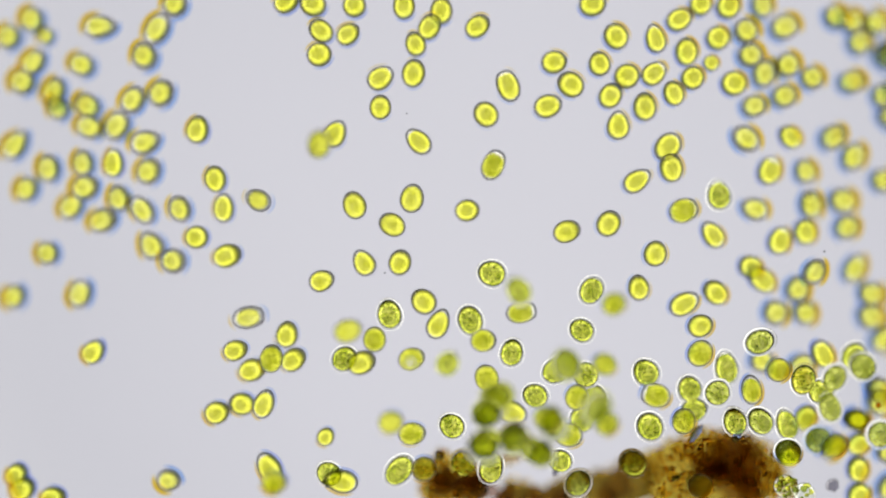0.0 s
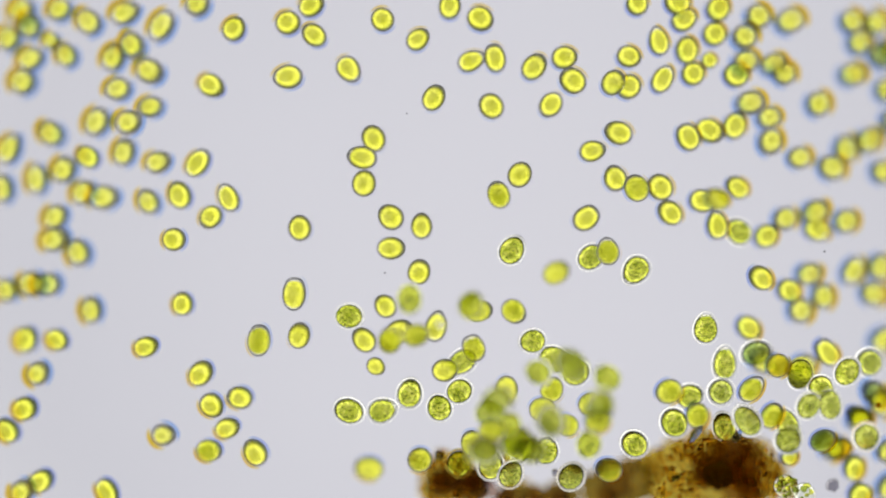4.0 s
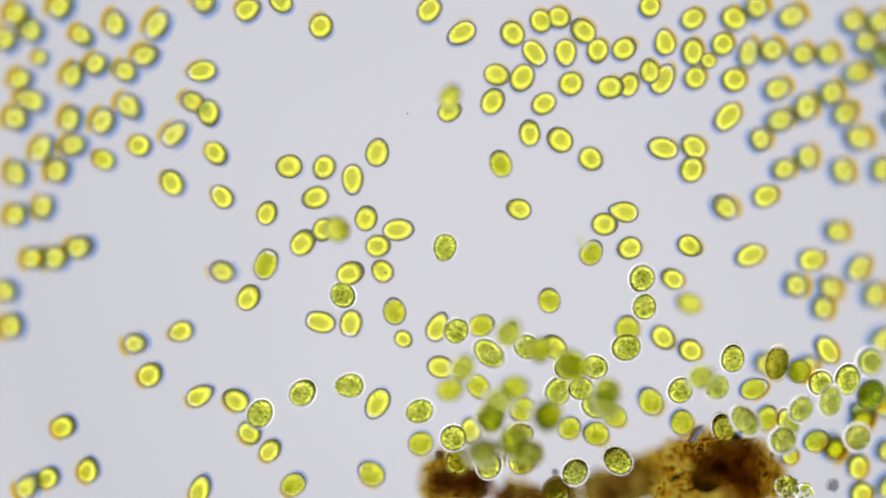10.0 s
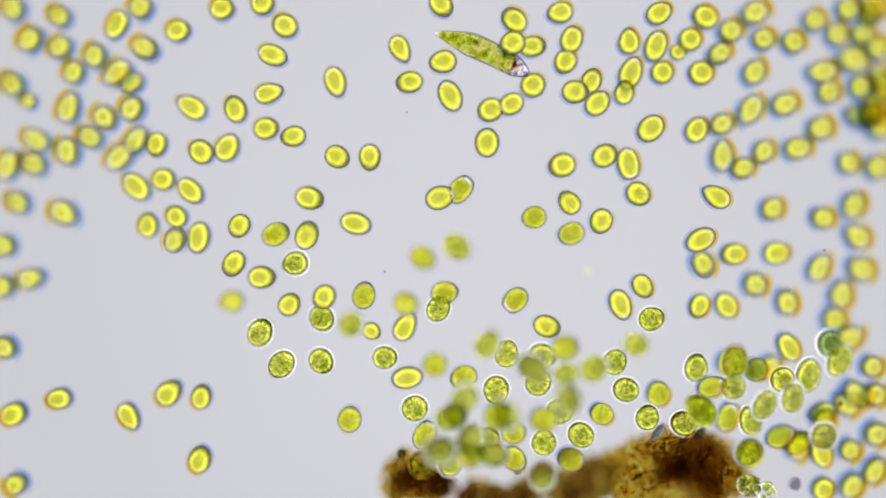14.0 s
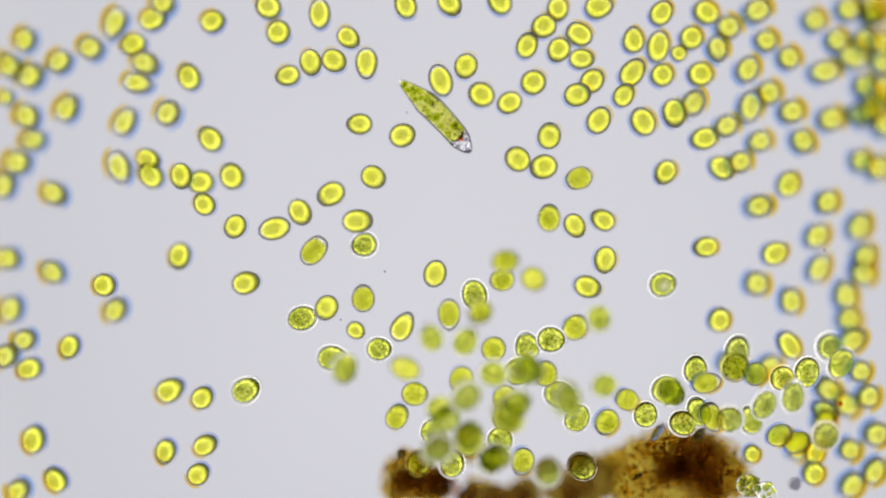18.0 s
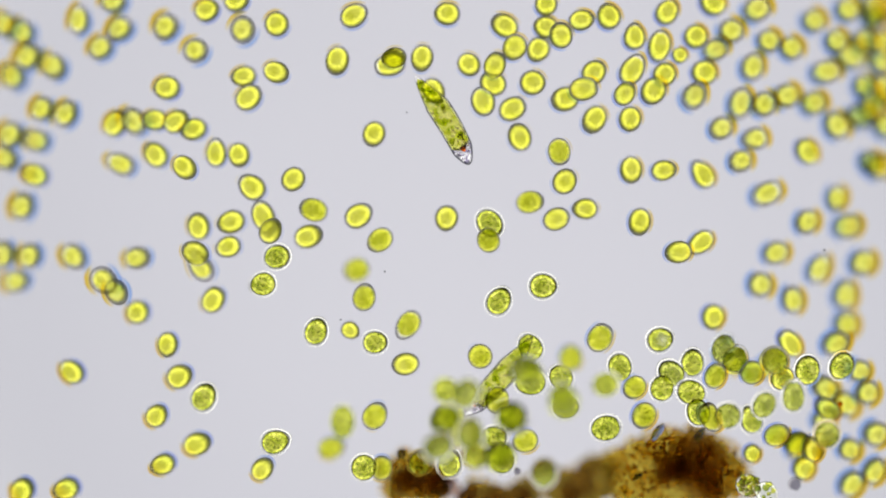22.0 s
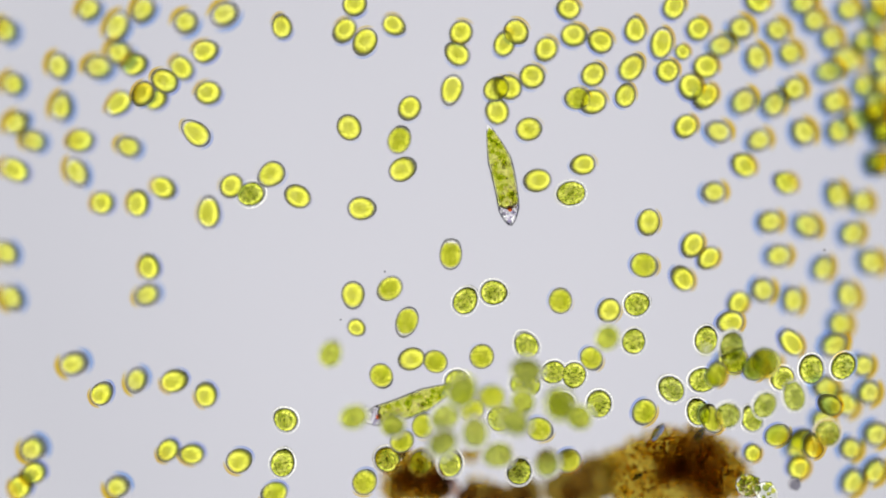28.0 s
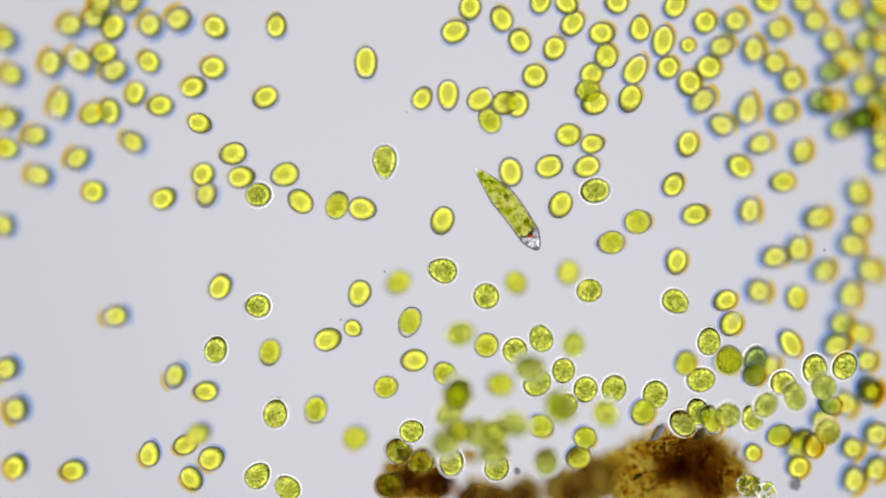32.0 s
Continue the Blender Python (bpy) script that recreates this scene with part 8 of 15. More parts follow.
    swim(alga(1.24,1,0.99),[(0,714,-711,40,60,80),(0.5,734,-663,74,60,80),(1,705,-695,41,60,80),(1.5,714,-735,40,60,80),(2,739,-702,76,60,80),(2.5,761,-742,75,60,80),(3,713,-827,75,60,80),(5.5,680,-974,50,60,80),(6,733,-1001,49,60,80),(6.5,745,-935,46,22,80),(7,787,-859,49,60,80),(7.5,859,-835,49,60,80),(8,835,-816,38,22,20),(8.5,921,-865,49,22,-40),(9,961,-902,37,60,-40),(10,722,-741,39,60,-40),(11.5,713,-735,40,60,-40),(12,706,-741,37,60,-40),(13,719,-719,37,22,20),(13.5,725,-747,50,60,20),(14,734,-774,48,60,20),(14.5,731,-728,47,60,20),(16.5,725,-728,49,60,20),(17,719,-722,39,60,20),(17.5,744,-685,49,22,0),(18,732,-698,38,22,-20),(18.5,753,-715,46,22,-30),(19,568,-801,47,0,-40),(19.5,517,-808,50,60,-40),(20,897,-1014,49,60,-40),(21,940,-862,48,60,-40),(21.5,932,-875,48,60,-40),(22,953,-854,48,22,10),(22.5,940,-809,75,60,10),(23,953,-795,76,60,10),(23.5,932,-734,46,60,10),(25,940,-760,48,60,10),(27.5,972,-741,49,22,86),(28,919,-739,46,60,86),(28.5,1002,-655,74,60,86),(29,1045,-573,46,60,86),(29.5,1055,-644,73,60,86),(30,1200,-693,48,60,86),(30.5,1196,-689,40,60,86),(32,1186,-694,47,60,86)])
    swim(alga(1.24,0,0.92),[(0,-245,-817,73,60,10),(1,-107,-743,39,60,10),(2,-142,-556,38,60,10),(2.5,-86,-609,39,60,10),(3,-56,-596,37,22,10),(3.5,-11,-587,40,60,10),(5.5,21,-541,49,60,10),(6,-27,-580,39,0,30),(6.5,8,-575,37,60,30),(7,-46,-660,37,60,30),(7.5,-16,-623,37,22,30),(8,-24,-593,40,22,10),(9,-11,-555,40,22,40),(9.5,24,-553,39,22,30),(10,-11,-561,41,0,-15),(10.5,-75,-609,38,22,-20),(11,-54,-642,37,0,-30),(11.5,-66,-644,38,0,-30),(12,-77,-645,50,60,-30),(12.5,-74,-635,46,60,-30),(13,-68,-620,71,60,-30),(13.5,-120,-608,49,60,-30),(14,4,-264,71,60,-30),(14.5,-10,-277,70,60,-30),(16.5,81,-189,70,60,-30),(17,142,-77,73,60,-30),(17.5,-32,-145,48,60,-30),(18,142,-123,46,22,-106),(19,-311,-19,41,60,-106),(20,-309,319,38,60,-106),(20.5,-306,250,39,60,-106),(21,-247,231,37,22,-130),(21.5,-294,289,48,60,-130),(22,-531,325,41,60,-130),(22.5,-494,392,41,60,-130),(23,-765,362,39,60,-130),(23.5,-790,365,34,60,-130),(24,-744,338,37,60,-130),(25,-752,285,36,60,-130),(28,-825,293,36,60,-130),(28.5,-906,333,34,22,-120),(29,-825,306,36,60,-120),(29.5,-830,325,36,60,-120),(30,-790,298,34,60,-120),(31,-790,333,34,60,-120),(31.5,-790,333,34,60,-120),(32,-960,347,34,60,-120)])
    swim(alga(1.44,1,0.95),[(0,-145,-875,48,60,10),(1,-11,-916,73,60,10),(1.5,-77,-868,74,60,10),(2,234,-876,72,13,10),(2.5,225,-886,49,60,10),(3,229,-862,74,60,10),(3.5,231,-868,76,60,10),(5.5,217,-808,50,60,10),(6,166,-868,46,60,10),(6.5,131,-869,39,60,10),(7,-37,-915,76,60,10),(7.5,-83,-996,37,49,60),(8,-21,-703,72,13,20),(8.5,-72,-707,47,49,20),(9,3,-662,76,60,20),(10,35,-663,72,60,20),(10.5,72,-626,49,60,20),(11,80,-685,49,60,20),(11.5,8,-634,37,49,20),(12,21,-617,41,49,20),(12.5,21,-628,41,49,10),(13,126,-598,40,60,10),(13.5,169,-503,76,60,10),(14,190,-212,41,60,10),(17,292,-148,38,60,10),(17.5,355,-96,73,60,10),(18,475,-64,73,60,10),(19,193,-134,37,13,-30),(20,123,62,38,49,-90),(21,8,3,50,13,-140),(22,-121,35,41,60,-140),(22.5,-116,28,37,60,-140),(23,-242,27,39,60,-140),(23.5,-198,109,75,60,-140),(24,300,-118,39,60,-140),(25,120,-212,40,60,-140),(25.5,214,-405,41,60,-140),(28,-75,-196,40,60,-140),(28.5,-94,-225,41,60,-140),(29.5,-46,-177,39,60,-140),(30,-6,-158,38,60,-140),(30.5,9,-144,72,60,-140),(32,-31,-165,75,60,-140)])
    swim(alga(1.24,1,0.95),[(0,38,-836,46,60,140),(0.5,35,-854,75,0,140),(1,86,-861,41,22,100),(2,38,-905,37,60,100),(2.5,-8,-797,39,0,110),(3,-91,-725,37,60,110),(3.5,-56,-747,48,60,110),(5.5,11,-749,38,60,110),(6,3,-730,72,60,110),(7,-51,-822,75,60,110),(7.5,-198,-774,47,60,110),(8,-277,-682,72,60,110),(8.5,-298,-708,40,60,110),(9,-351,-569,75,60,110),(9.5,-317,-642,73,60,110),(10,-447,-648,50,0,186),(10.5,-415,-685,48,22,240),(11,-494,-890,41,22,310),(12,-663,-864,38,60,310),(12.5,-542,-836,72,60,310),(13,-569,-386,40,60,310),(13.5,-642,-574,39,60,310),(14,-395,-542,39,60,310),(16.5,-344,-531,39,22,370),(17,-344,-542,39,0,300),(17.5,-344,-531,39,0,300),(18,-344,-521,38,22,370),(18.5,-385,-525,49,60,370),(19,-502,-979,39,0,430),(20,-636,-861,41,60,430),(20.5,-528,-795,47,22,400),(21,-449,-924,37,60,400),(21.5,-452,-1068,50,22,324),(22,-612,-920,41,22,380),(23,-541,-935,47,60,380),(23.5,-541,-1014,49,60,380),(24,-391,-1028,48,60,380),(24.5,-313,-1122,48,22,370),(25,-348,-1116,50,60,370),(25.5,-346,-1151,41,60,370),(28,-346,-1371,39,0,370),(29,-366,-1135,50,60,370),(29.5,-337,-1054,73,60,370),(30,-252,-948,48,60,370),(31,-281,-964,49,22,390),(31.5,-257,-943,72,60,390),(32,-696,-1077,47,22,410)])
    swim(alga(1.24,0,0.71),[(0,-556,-889,37,60,60),(0.5,-559,-805,50,60,60),(1,-660,-633,40,60,60),(1.5,-593,-808,39,22,60),(2,-601,-625,41,0,60),(2.5,-560,-576,47,22,20),(3,-415,-600,47,0,-35),(3.5,-334,-575,50,60,-35),(4.8,-305,-533,50,60,-35),(6,-249,-436,50,60,-35),(6.5,-244,-432,39,60,-35),(7.5,-234,-427,37,60,-35),(8,-263,-436,74,60,-35),(8.5,-266,-443,41,60,-35),(9,-274,-472,41,60,-35),(10,-185,-429,38,60,-35),(13,-153,-397,38,60,-35),(13.5,-161,-419,38,60,-35),(14,-156,-397,41,60,-35),(16.5,-220,-392,38,60,-35),(17.5,-194,-395,37,60,-35),(18,-231,-394,40,60,-35),(19.5,-226,-394,39,60,-35),(21,-263,-394,39,60,-35),(23.5,-247,-392,38,60,-35),(24.5,-247,-381,38,60,-35),(25,-261,-392,37,60,-35),(25.5,-234,-381,37,60,-35),(31.5,-226,-381,39,60,-35),(32,-244,-384,39,60,-35)])
    swim(alga(1.44,0,0.95),[(0,-827,-1036,38,13,120),(1,-813,-977,38,60,120),(1.5,-902,-972,36,60,120),(2,-851,-1031,37,60,120),(3,-805,-993,38,60,120),(3.5,-848,-963,40,60,120),(5.5,-932,-969,36,60,120),(6,-925,-1084,40,49,80),(6.5,-842,-1137,41,60,80),(7,-631,-1098,38,49,130),(8,-479,-1101,47,13,120),(9,-588,-991,37,13,150),(9.5,-646,-797,41,13,150),(10,-985,-716,40,60,150),(10.5,-975,-561,36,60,150),(11,-847,-354,45,13,95),(12,-803,-293,37,49,20),(12.5,-793,-320,36,49,-20),(13,-787,-126,35,13,-35),(13.5,-763,-145,35,49,-20),(14,-677,-140,37,49,0),(14.5,-655,-91,39,49,15),(16.5,-609,-64,41,60,15),(17,-596,-107,38,60,15),(18,-752,-166,39,60,15),(18.5,-682,-193,38,49,10),(19,-644,-123,39,49,-30),(19.5,-575,-46,39,60,-30),(20,-661,89,38,49,-106),(20.5,-682,89,40,49,-160),(21,-776,83,37,49,-160),(21.5,-798,137,35,49,-135),(22,-830,121,37,49,-160),(23,-798,118,35,49,-160),(23.5,-844,102,36,49,-165),(24,-825,110,36,49,-140),(24.5,-844,64,35,49,-210),(25,-838,129,35,49,-230),(25.5,-844,91,36,49,-290),(28,-933,172,32,13,-270),(28.5,-1028,101,74,60,-270),(29,-822,75,47,60,-270),(30,-739,-86,35,60,-270),(31,-830,75,47,49,-346),(31.5,-867,150,47,49,-350),(32,-774,336,36,60,-350)])
    swim(alga(1.24,1,0.94),[(0,-796,-1102,70,60,10),(0.5,-851,-1092,38,60,10),(1,-850,-1371,41,0,10),(2,-1042,-1055,46,22,10),(3,-1181,-907,37,60,10),(3.5,-1093,-959,35,60,10),(5.5,-1219,-954,45,0,-40),(6,-1160,-1119,37,60,-40),(6.5,-1001,-1121,49,60,-40),(7,-760,-1127,49,60,-40),(8,-915,-1137,40,60,-40),(9,-784,-1111,38,60,-40),(10,-711,-1119,38,22,36),(10.5,-563,-1151,41,22,45),(11,-621,-1068,48,60,45),(11.5,-609,-1004,39,22,50),(12,-538,-980,49,0,126),(12.5,-514,-1081,49,22,180),(13,-514,-1368,47,0,180),(32,-514,-1368,47,0,180)])
    swim(alga(1.24,1,0.93),[(0,-543,-1063,48,60,140),(0.5,-452,-923,75,0,140),(1,-475,-966,38,60,140),(1.5,-445,-942,40,22,120),(2,-419,-915,39,60,120),(2.5,-378,-875,38,22,90),(3,-333,-898,41,60,90),(3.5,-271,-851,37,22,14),(6,-510,-507,37,0,50),(6.5,-554,-589,50,60,50),(7,-476,-610,73,60,50),(7.5,-335,-609,76,60,50),(8,-345,-672,48,60,50),(8.5,-389,-650,72,60,50),(9,-357,-357,75,60,50),(10,67,-385,50,60,50),(10.5,-88,-396,75,60,50),(11,-305,-546,46,0,60),(11.5,-390,-636,75,60,60),(12,-333,-625,39,60,60),(12.5,-291,-559,50,60,60),(13,-217,-516,75,60,60),(13.5,-297,-617,75,60,60),(14,-252,-357,75,60,60),(16.5,-300,-426,49,60,60),(17,-493,-988,46,60,60),(18,-492,-1368,49,0,60),(30,-492,-1368,49,0,60),(31,-243,-1121,49,60,60),(32,-559,-1135,49,22,136)])
    swim(alga(1.44,0,0.95),[(0,-483,-1102,41,13,170),(0.5,-464,-1052,38,60,170),(1,-483,-1095,38,60,170),(2,-811,-1146,37,60,170),(3,-254,-1156,50,60,170),(3.5,-351,-996,71,60,170),(6,-351,-1361,70,0,170),(7,-418,-1000,73,60,170),(7.5,-484,-857,73,60,170),(8,-436,-803,73,60,170),(8.5,-471,-782,74,60,170),(9,-367,-902,47,13,240),(10,-311,-734,46,13,240),(10.5,-359,-884,72,60,240),(11,-276,-928,74,60,240),(12,-376,-913,38,13,295),(12.5,-537,-924,37,49,360),(13,-802,-824,40,13,435),(14,-975,-1004,35,60,435),(16.5,-967,-1012,36,60,435),(17,-905,-1151,38,60,435),(18,-906,-1373,35,0,435),(19,-837,-1110,71,49,380),(20,-1256,-1148,32,60,380),(21,-1007,-990,38,60,380),(21.5,-1000,-938,34,60,380),(22,-987,-932,34,60,380),(22.5,-1000,-930,34,60,380),(23,-1162,-704,33,60,380),(24,-1080,-701,37,60,380),(24.5,-1013,-593,37,60,380),(25,-1069,-628,36,60,380),(28.5,-1094,-634,35,60,380),(29,-925,-674,35,60,380),(29.5,-855,-724,73,60,380),(30,-342,-657,72,60,380),(30.5,-329,-564,72,60,380),(31,-375,-527,49,60,380),(31.5,-345,-404,72,60,380),(32,-364,-434,46,60,380)])
    swim(alga(1.44,1,0.95),[(0,-207,-1050,37,13,50),(0.5,-99,-957,41,13,40),(1,-295,-1095,39,49,60),(2,-145,-865,48,49,90),(2.5,-166,-765,49,13,140),(3,-389,-754,40,49,160),(5.5,-507,-794,40,60,160),(6,-794,-652,40,13,170),(6.5,-757,-725,37,13,240),(7,-488,-695,39,60,240),(7.5,-626,-687,37,49,220),(8,-576,-600,47,60,220),(8.5,-542,-668,40,49,240),(9,-689,-649,76,60,240),(10,-867,-781,50,60,240),(10.5,-758,-676,76,60,240),(11,-630,-790,75,49,164),(11.5,-805,-755,49,49,195),(12,-964,-841,45,49,240),(13,-951,-596,35,13,164),(14,-586,-554,47,49,230),(14.5,-493,-453,46,60,230),(16.5,-455,-498,47,60,230),(17,-602,-706,50,13,250),(17.5,-523,-735,40,60,250),(18,-283,-569,76,60,250),(18.5,-193,-672,47,49,174),(19,-176,-787,50,60,174),(19.5,-217,-702,75,49,190),(20,-439,-629,48,13,205),(20.5,-390,-538,74,49,129),(21,-348,-788,46,60,129),(21.5,-286,-760,50,60,129),(22,-292,-817,72,13,90),(22.5,-308,-872,50,49,60),(23,-241,-637,49,60,60),(24,-567,-867,48,60,60),(24.5,-542,-896,39,49,-16),(25,-661,-886,49,49,20),(25.5,-635,-712,47,60,20),(28,-238,-795,75,60,20),(29,-358,-841,73,60,20),(29.5,-305,-686,46,60,20),(30,-71,-556,72,60,20),(31,220,-511,47,60,20),(32,262,-404,76,60,20)])
    swim(alga(1.06,1,1.01),[(0,-91,-1044,39,45,60),(0.5,-78,-1103,40,45,60),(2.5,-105,-1044,39,45,60),(3,-94,-1006,38,0,60),(3.5,-110,-958,39,45,60),(6,-110,-1371,40,0,60),(7,-340,-942,50,45,60),(8,-246,-1162,48,45,60),(8.5,-239,-1151,40,45,60),(9,-204,-1017,37,0,80),(10,-105,-924,37,0,20),(11,-172,-929,73,45,20),(12,-164,-928,76,45,20),(13,30,-712,49,45,20),(13.5,88,-686,47,45,20),(14,142,-551,74,45,20),(14.5,156,-495,75,45,20),(16.5,249,-466,49,45,20),(17,262,-503,72,45,20),(17.5,402,-552,48,0,45),(18,420,-479,50,45,45),(18.5,361,-519,50,45,45),(19,303,-635,46,45,45),(19.5,284,-578,49,0,121),(20,376,-710,76,45,121),(20.5,356,-715,49,45,121),(21,367,-511,47,45,121),(22,356,-514,48,45,121),(22.5,365,-499,39,45,121),(23,372,-492,50,45,121),(23.5,357,-480,38,45,121),(24,356,-471,47,45,121),(24.5,378,-493,48,0,60),(25,386,-511,48,45,60),(25.5,378,-515,39,0,60),(28.5,364,-514,50,45,60),(30,396,-498,46,45,60),(32,386,-461,47,45,60)])
    swim(alga(1.06,1,0.99),[(0,97,-1017,37,45,80),(3.5,78,-1017,40,45,80),(6,86,-1017,38,45,80),(7,91,-1008,41,0,80),(8,86,-1012,37,45,80),(11,70,-1004,38,45,80),(14.5,83,-1031,38,45,80),(17,75,-1017,40,45,80),(17.5,83,-1031,38,45,80),(18,83,-1371,39,0,80),(20,83,-1371,39,0,80),(21,-107,-1063,46,45,80),(21.5,-110,-1052,47,45,80),(22,-195,-1041,48,45,80),(23,-206,-1094,50,45,80),(24,-161,-1090,47,45,80),(24.5,-206,-1104,46,0,140),(25,-139,-1102,50,45,140),(25.5,-150,-1096,50,45,140),(28.5,-78,-998,40,45,140),(29,-73,-1016,41,45,140),(29.5,-51,-953,47,45,140),(30,-32,-958,40,45,140),(30.5,-38,-962,46,45,140),(31,-32,-949,41,45,140),(31.5,-36,-942,71,45,140),(32,-32,-963,41,45,140)])
    swim(alga(1.44,1,0.95),[(0,231,-1030,40,13,80),(1,220,-1023,37,13,80),(1.5,225,-1022,41,60,80),(2,220,-1023,37,13,85),(3.5,231,-1022,41,49,80),(5.5,220,-1017,38,60,80),(6,230,-1014,49,49,80),(6.5,225,-1017,40,60,80),(7,231,-1017,40,13,70),(8,244,-1028,50,60,70),(10.5,214,-1007,46,60,70),(11,209,-994,47,13,110),(12,214,-1001,49,60,110),(12.5,230,-1020,50,60,110),(13,217,-1004,38,13,80),(13.5,222,-1007,48,60,80),(14,217,-1012,38,49,80),(14.5,222,-1002,47,60,80),(18,225,-1017,40,49,80),(18.5,230,-1014,49,60,80),(19,217,-1017,37,49,80),(19.5,222,-1015,47,60,80),(20,214,-1017,37,49,80),(20.5,222,-1007,48,60,80),(21,214,-1011,41,49,80),(21.5,209,-1015,48,60,80),(22,214,-1017,37,49,80),(22.5,222,-1015,47,60,80),(23,217,-1017,37,49,80),(23.5,222,-1015,47,60,80),(24,217,-1017,37,49,80),(24.5,222,-1015,47,60,80),(25,217,-1017,37,49,80),(25.5,230,-1014,49,60,80),(27.5,230,-1014,49,60,80),(28,217,-1017,37,49,80),(28.5,230,-1009,50,60,80),(29,222,-1012,39,49,80),(29.5,230,-1009,50,60,80),(30,222,-1012,39,49,80),(30.5,230,-1009,50,60,80),(31,222,-1012,39,49,80),(31.5,230,-1009,50,60,80),(32,222,-1012,39,49,80)])
    swim(alga(1.44,0,0.91),[(0,325,-775,40,13,160),(0.5,349,-762,38,60,160),(1,349,-760,38,13,180),(1.5,349,-776,38,60,180),(2,341,-754,37,13,190),(3,298,-655,37,49,270),(3.5,289,-666,50,60,270),(5.5,367,-666,49,60,270),(6,253,-777,70,60,270),(6.5,218,-795,74,60,270),(7,269,-782,74,60,270),(8,224,-764,71,60,270),(8.5,255,-742,73,60,270),(9,149,-836,71,60,270),(9.5,140,-846,73,60,270),(10,132,-864,38,60,270),(10.5,146,-856,38,60,270),(11,-199,-572,37,60,270),(11.5,-167,-507,38,60,270),(12,-105,-476,71,60,270),(12.5,-103,-530,71,60,270),(13,44,-588,72,13,200),(13.5,16,-615,38,49,180),(14,10,-617,39,13,190),(14.5,48,-581,47,49,150),(16.5,-11,-587,40,49,180),(17,23,-569,74,13,160),(17.5,29,-574,40,49,180),(18,1,-569,73,13,160),(18.5,8,-546,49,49,180),(19,-38,-569,40,49,170),(21,2,-566,41,49,190),(22,2,-552,41,49,190),(23,2,-566,41,49,200),(23.5,-19,-561,38,49,150),(24,-6,-561,41,49,190),(24.5,-11,-569,39,49,160),(25,-11,-561,41,49,190),(25.5,16,-542,39,49,160),(27.5,27,-534,40,49,180),(28,30,-527,48,49,200),(28.5,27,-542,39,49,180),(29,32,-546,49,49,200),(30,53,-542,37,49,190),(31.5,27,-542,39,49,195),(32,43,-533,48,49,190)])
    swim(alga(1.24,1,0.99),[(0,489,-795,76,60,10),(2.5,482,-795,75,60,10),(3,486,-816,39,60,10),(3.5,471,-782,47,60,10),(5.5,478,-743,39,60,10),(6,446,-779,37,60,10),(6.5,446,-776,38,60,10),(7,427,-703,37,60,10),(7.5,351,-747,50,60,10),(8,330,-770,39,60,10),(8.5,337,-733,49,60,10),(9,273,-699,48,60,10),(9.5,276,-734,48,60,10),(10,341,-652,74,22,10),(10.5,347,-664,75,22,10),(11,356,-680,49,60,10),(11.5,337,-766,47,0,20),(12,187,-796,74,0,-30),(12.5,175,-783,76,0,-30),(13,286,-761,73,0,-106),(13.5,297,-747,48,60,-106),(14,427,-796,74,60,-106),(14.5,408,-769,75,60,-106),(16.5,455,-733,49,60,-106),(17,445,-729,46,60,-106),(17.5,445,-747,47,60,-106),(18,471,-715,46,60,-106),(18.5,471,-653,47,60,-106),(19,444,-666,49,60,-106),(19.5,415,-646,46,60,-106),(20,455,-640,49,60,-106),(20.5,485,-662,46,60,-106),(21,453,-685,48,60,-106),(21.5,408,-716,74,60,-106),(22,436,-725,49,60,-106),(22.5,435,-721,75,60,-106),(23,471,-833,48,60,-106),(23.5,461,-822,75,60,-106),(24,503,-806,49,60,-106),(24.5,541,-748,73,60,-106),(25,544,-742,74,60,-106),(25.5,678,-860,47,22,-60),(27.5,632,-863,46,22,-20),(28.5,651,-859,49,60,-20),(30,659,-868,47,60,-20),(32,645,-846,50,60,-20)])
    swim(alga(1.24,1,0.91),[(0,207,-782,76,60,30),(1,221,-769,72,60,30),(1.5,229,-782,74,60,30),(2,197,-783,72,60,30),(2.5,176,-742,74,60,30),(3,137,-765,37,22,30),(3.5,105,-673,39,60,30),(5.5,35,-689,73,60,30),(6,112,-731,47,60,30),(7,29,-795,76,60,30),(7.5,3,-796,73,60,30),(8,5,-828,46,60,30),(8.5,-24,-836,72,60,30),(9,-118,-787,49,22,80),(9.5,-114,-778,49,22,80),(10,-110,-768,50,0,20),(10.5,-80,-756,74,60,20),(11,-18,-748,75,60,20),(11.5,-96,-741,50,60,20),(12,-79,-843,75,60,20),(12.5,83,-840,49,60,20),(13,163,-772,74,60,20),(13.5,196,-800,50,60,20),(14,235,-790,76,60,20),(14.5,303,-787,50,60,20),(16.5,289,-835,76,60,20),(17,142,-846,50,60,20),(17.5,150,-859,48,22,40),(18,134,-867,48,60,40),(18.5,142,-835,50,60,40),(19,75,-822,46,60,40),(19.5,57,-795,76,60,40),(20,36,-836,74,60,40),(20.5,48,-875,48,60,40),(21,62,-862,73,60,40),(21.5,102,-876,74,60,40),(22,75,-1017,40,60,40),(32,83,-1012,37,60,40)])
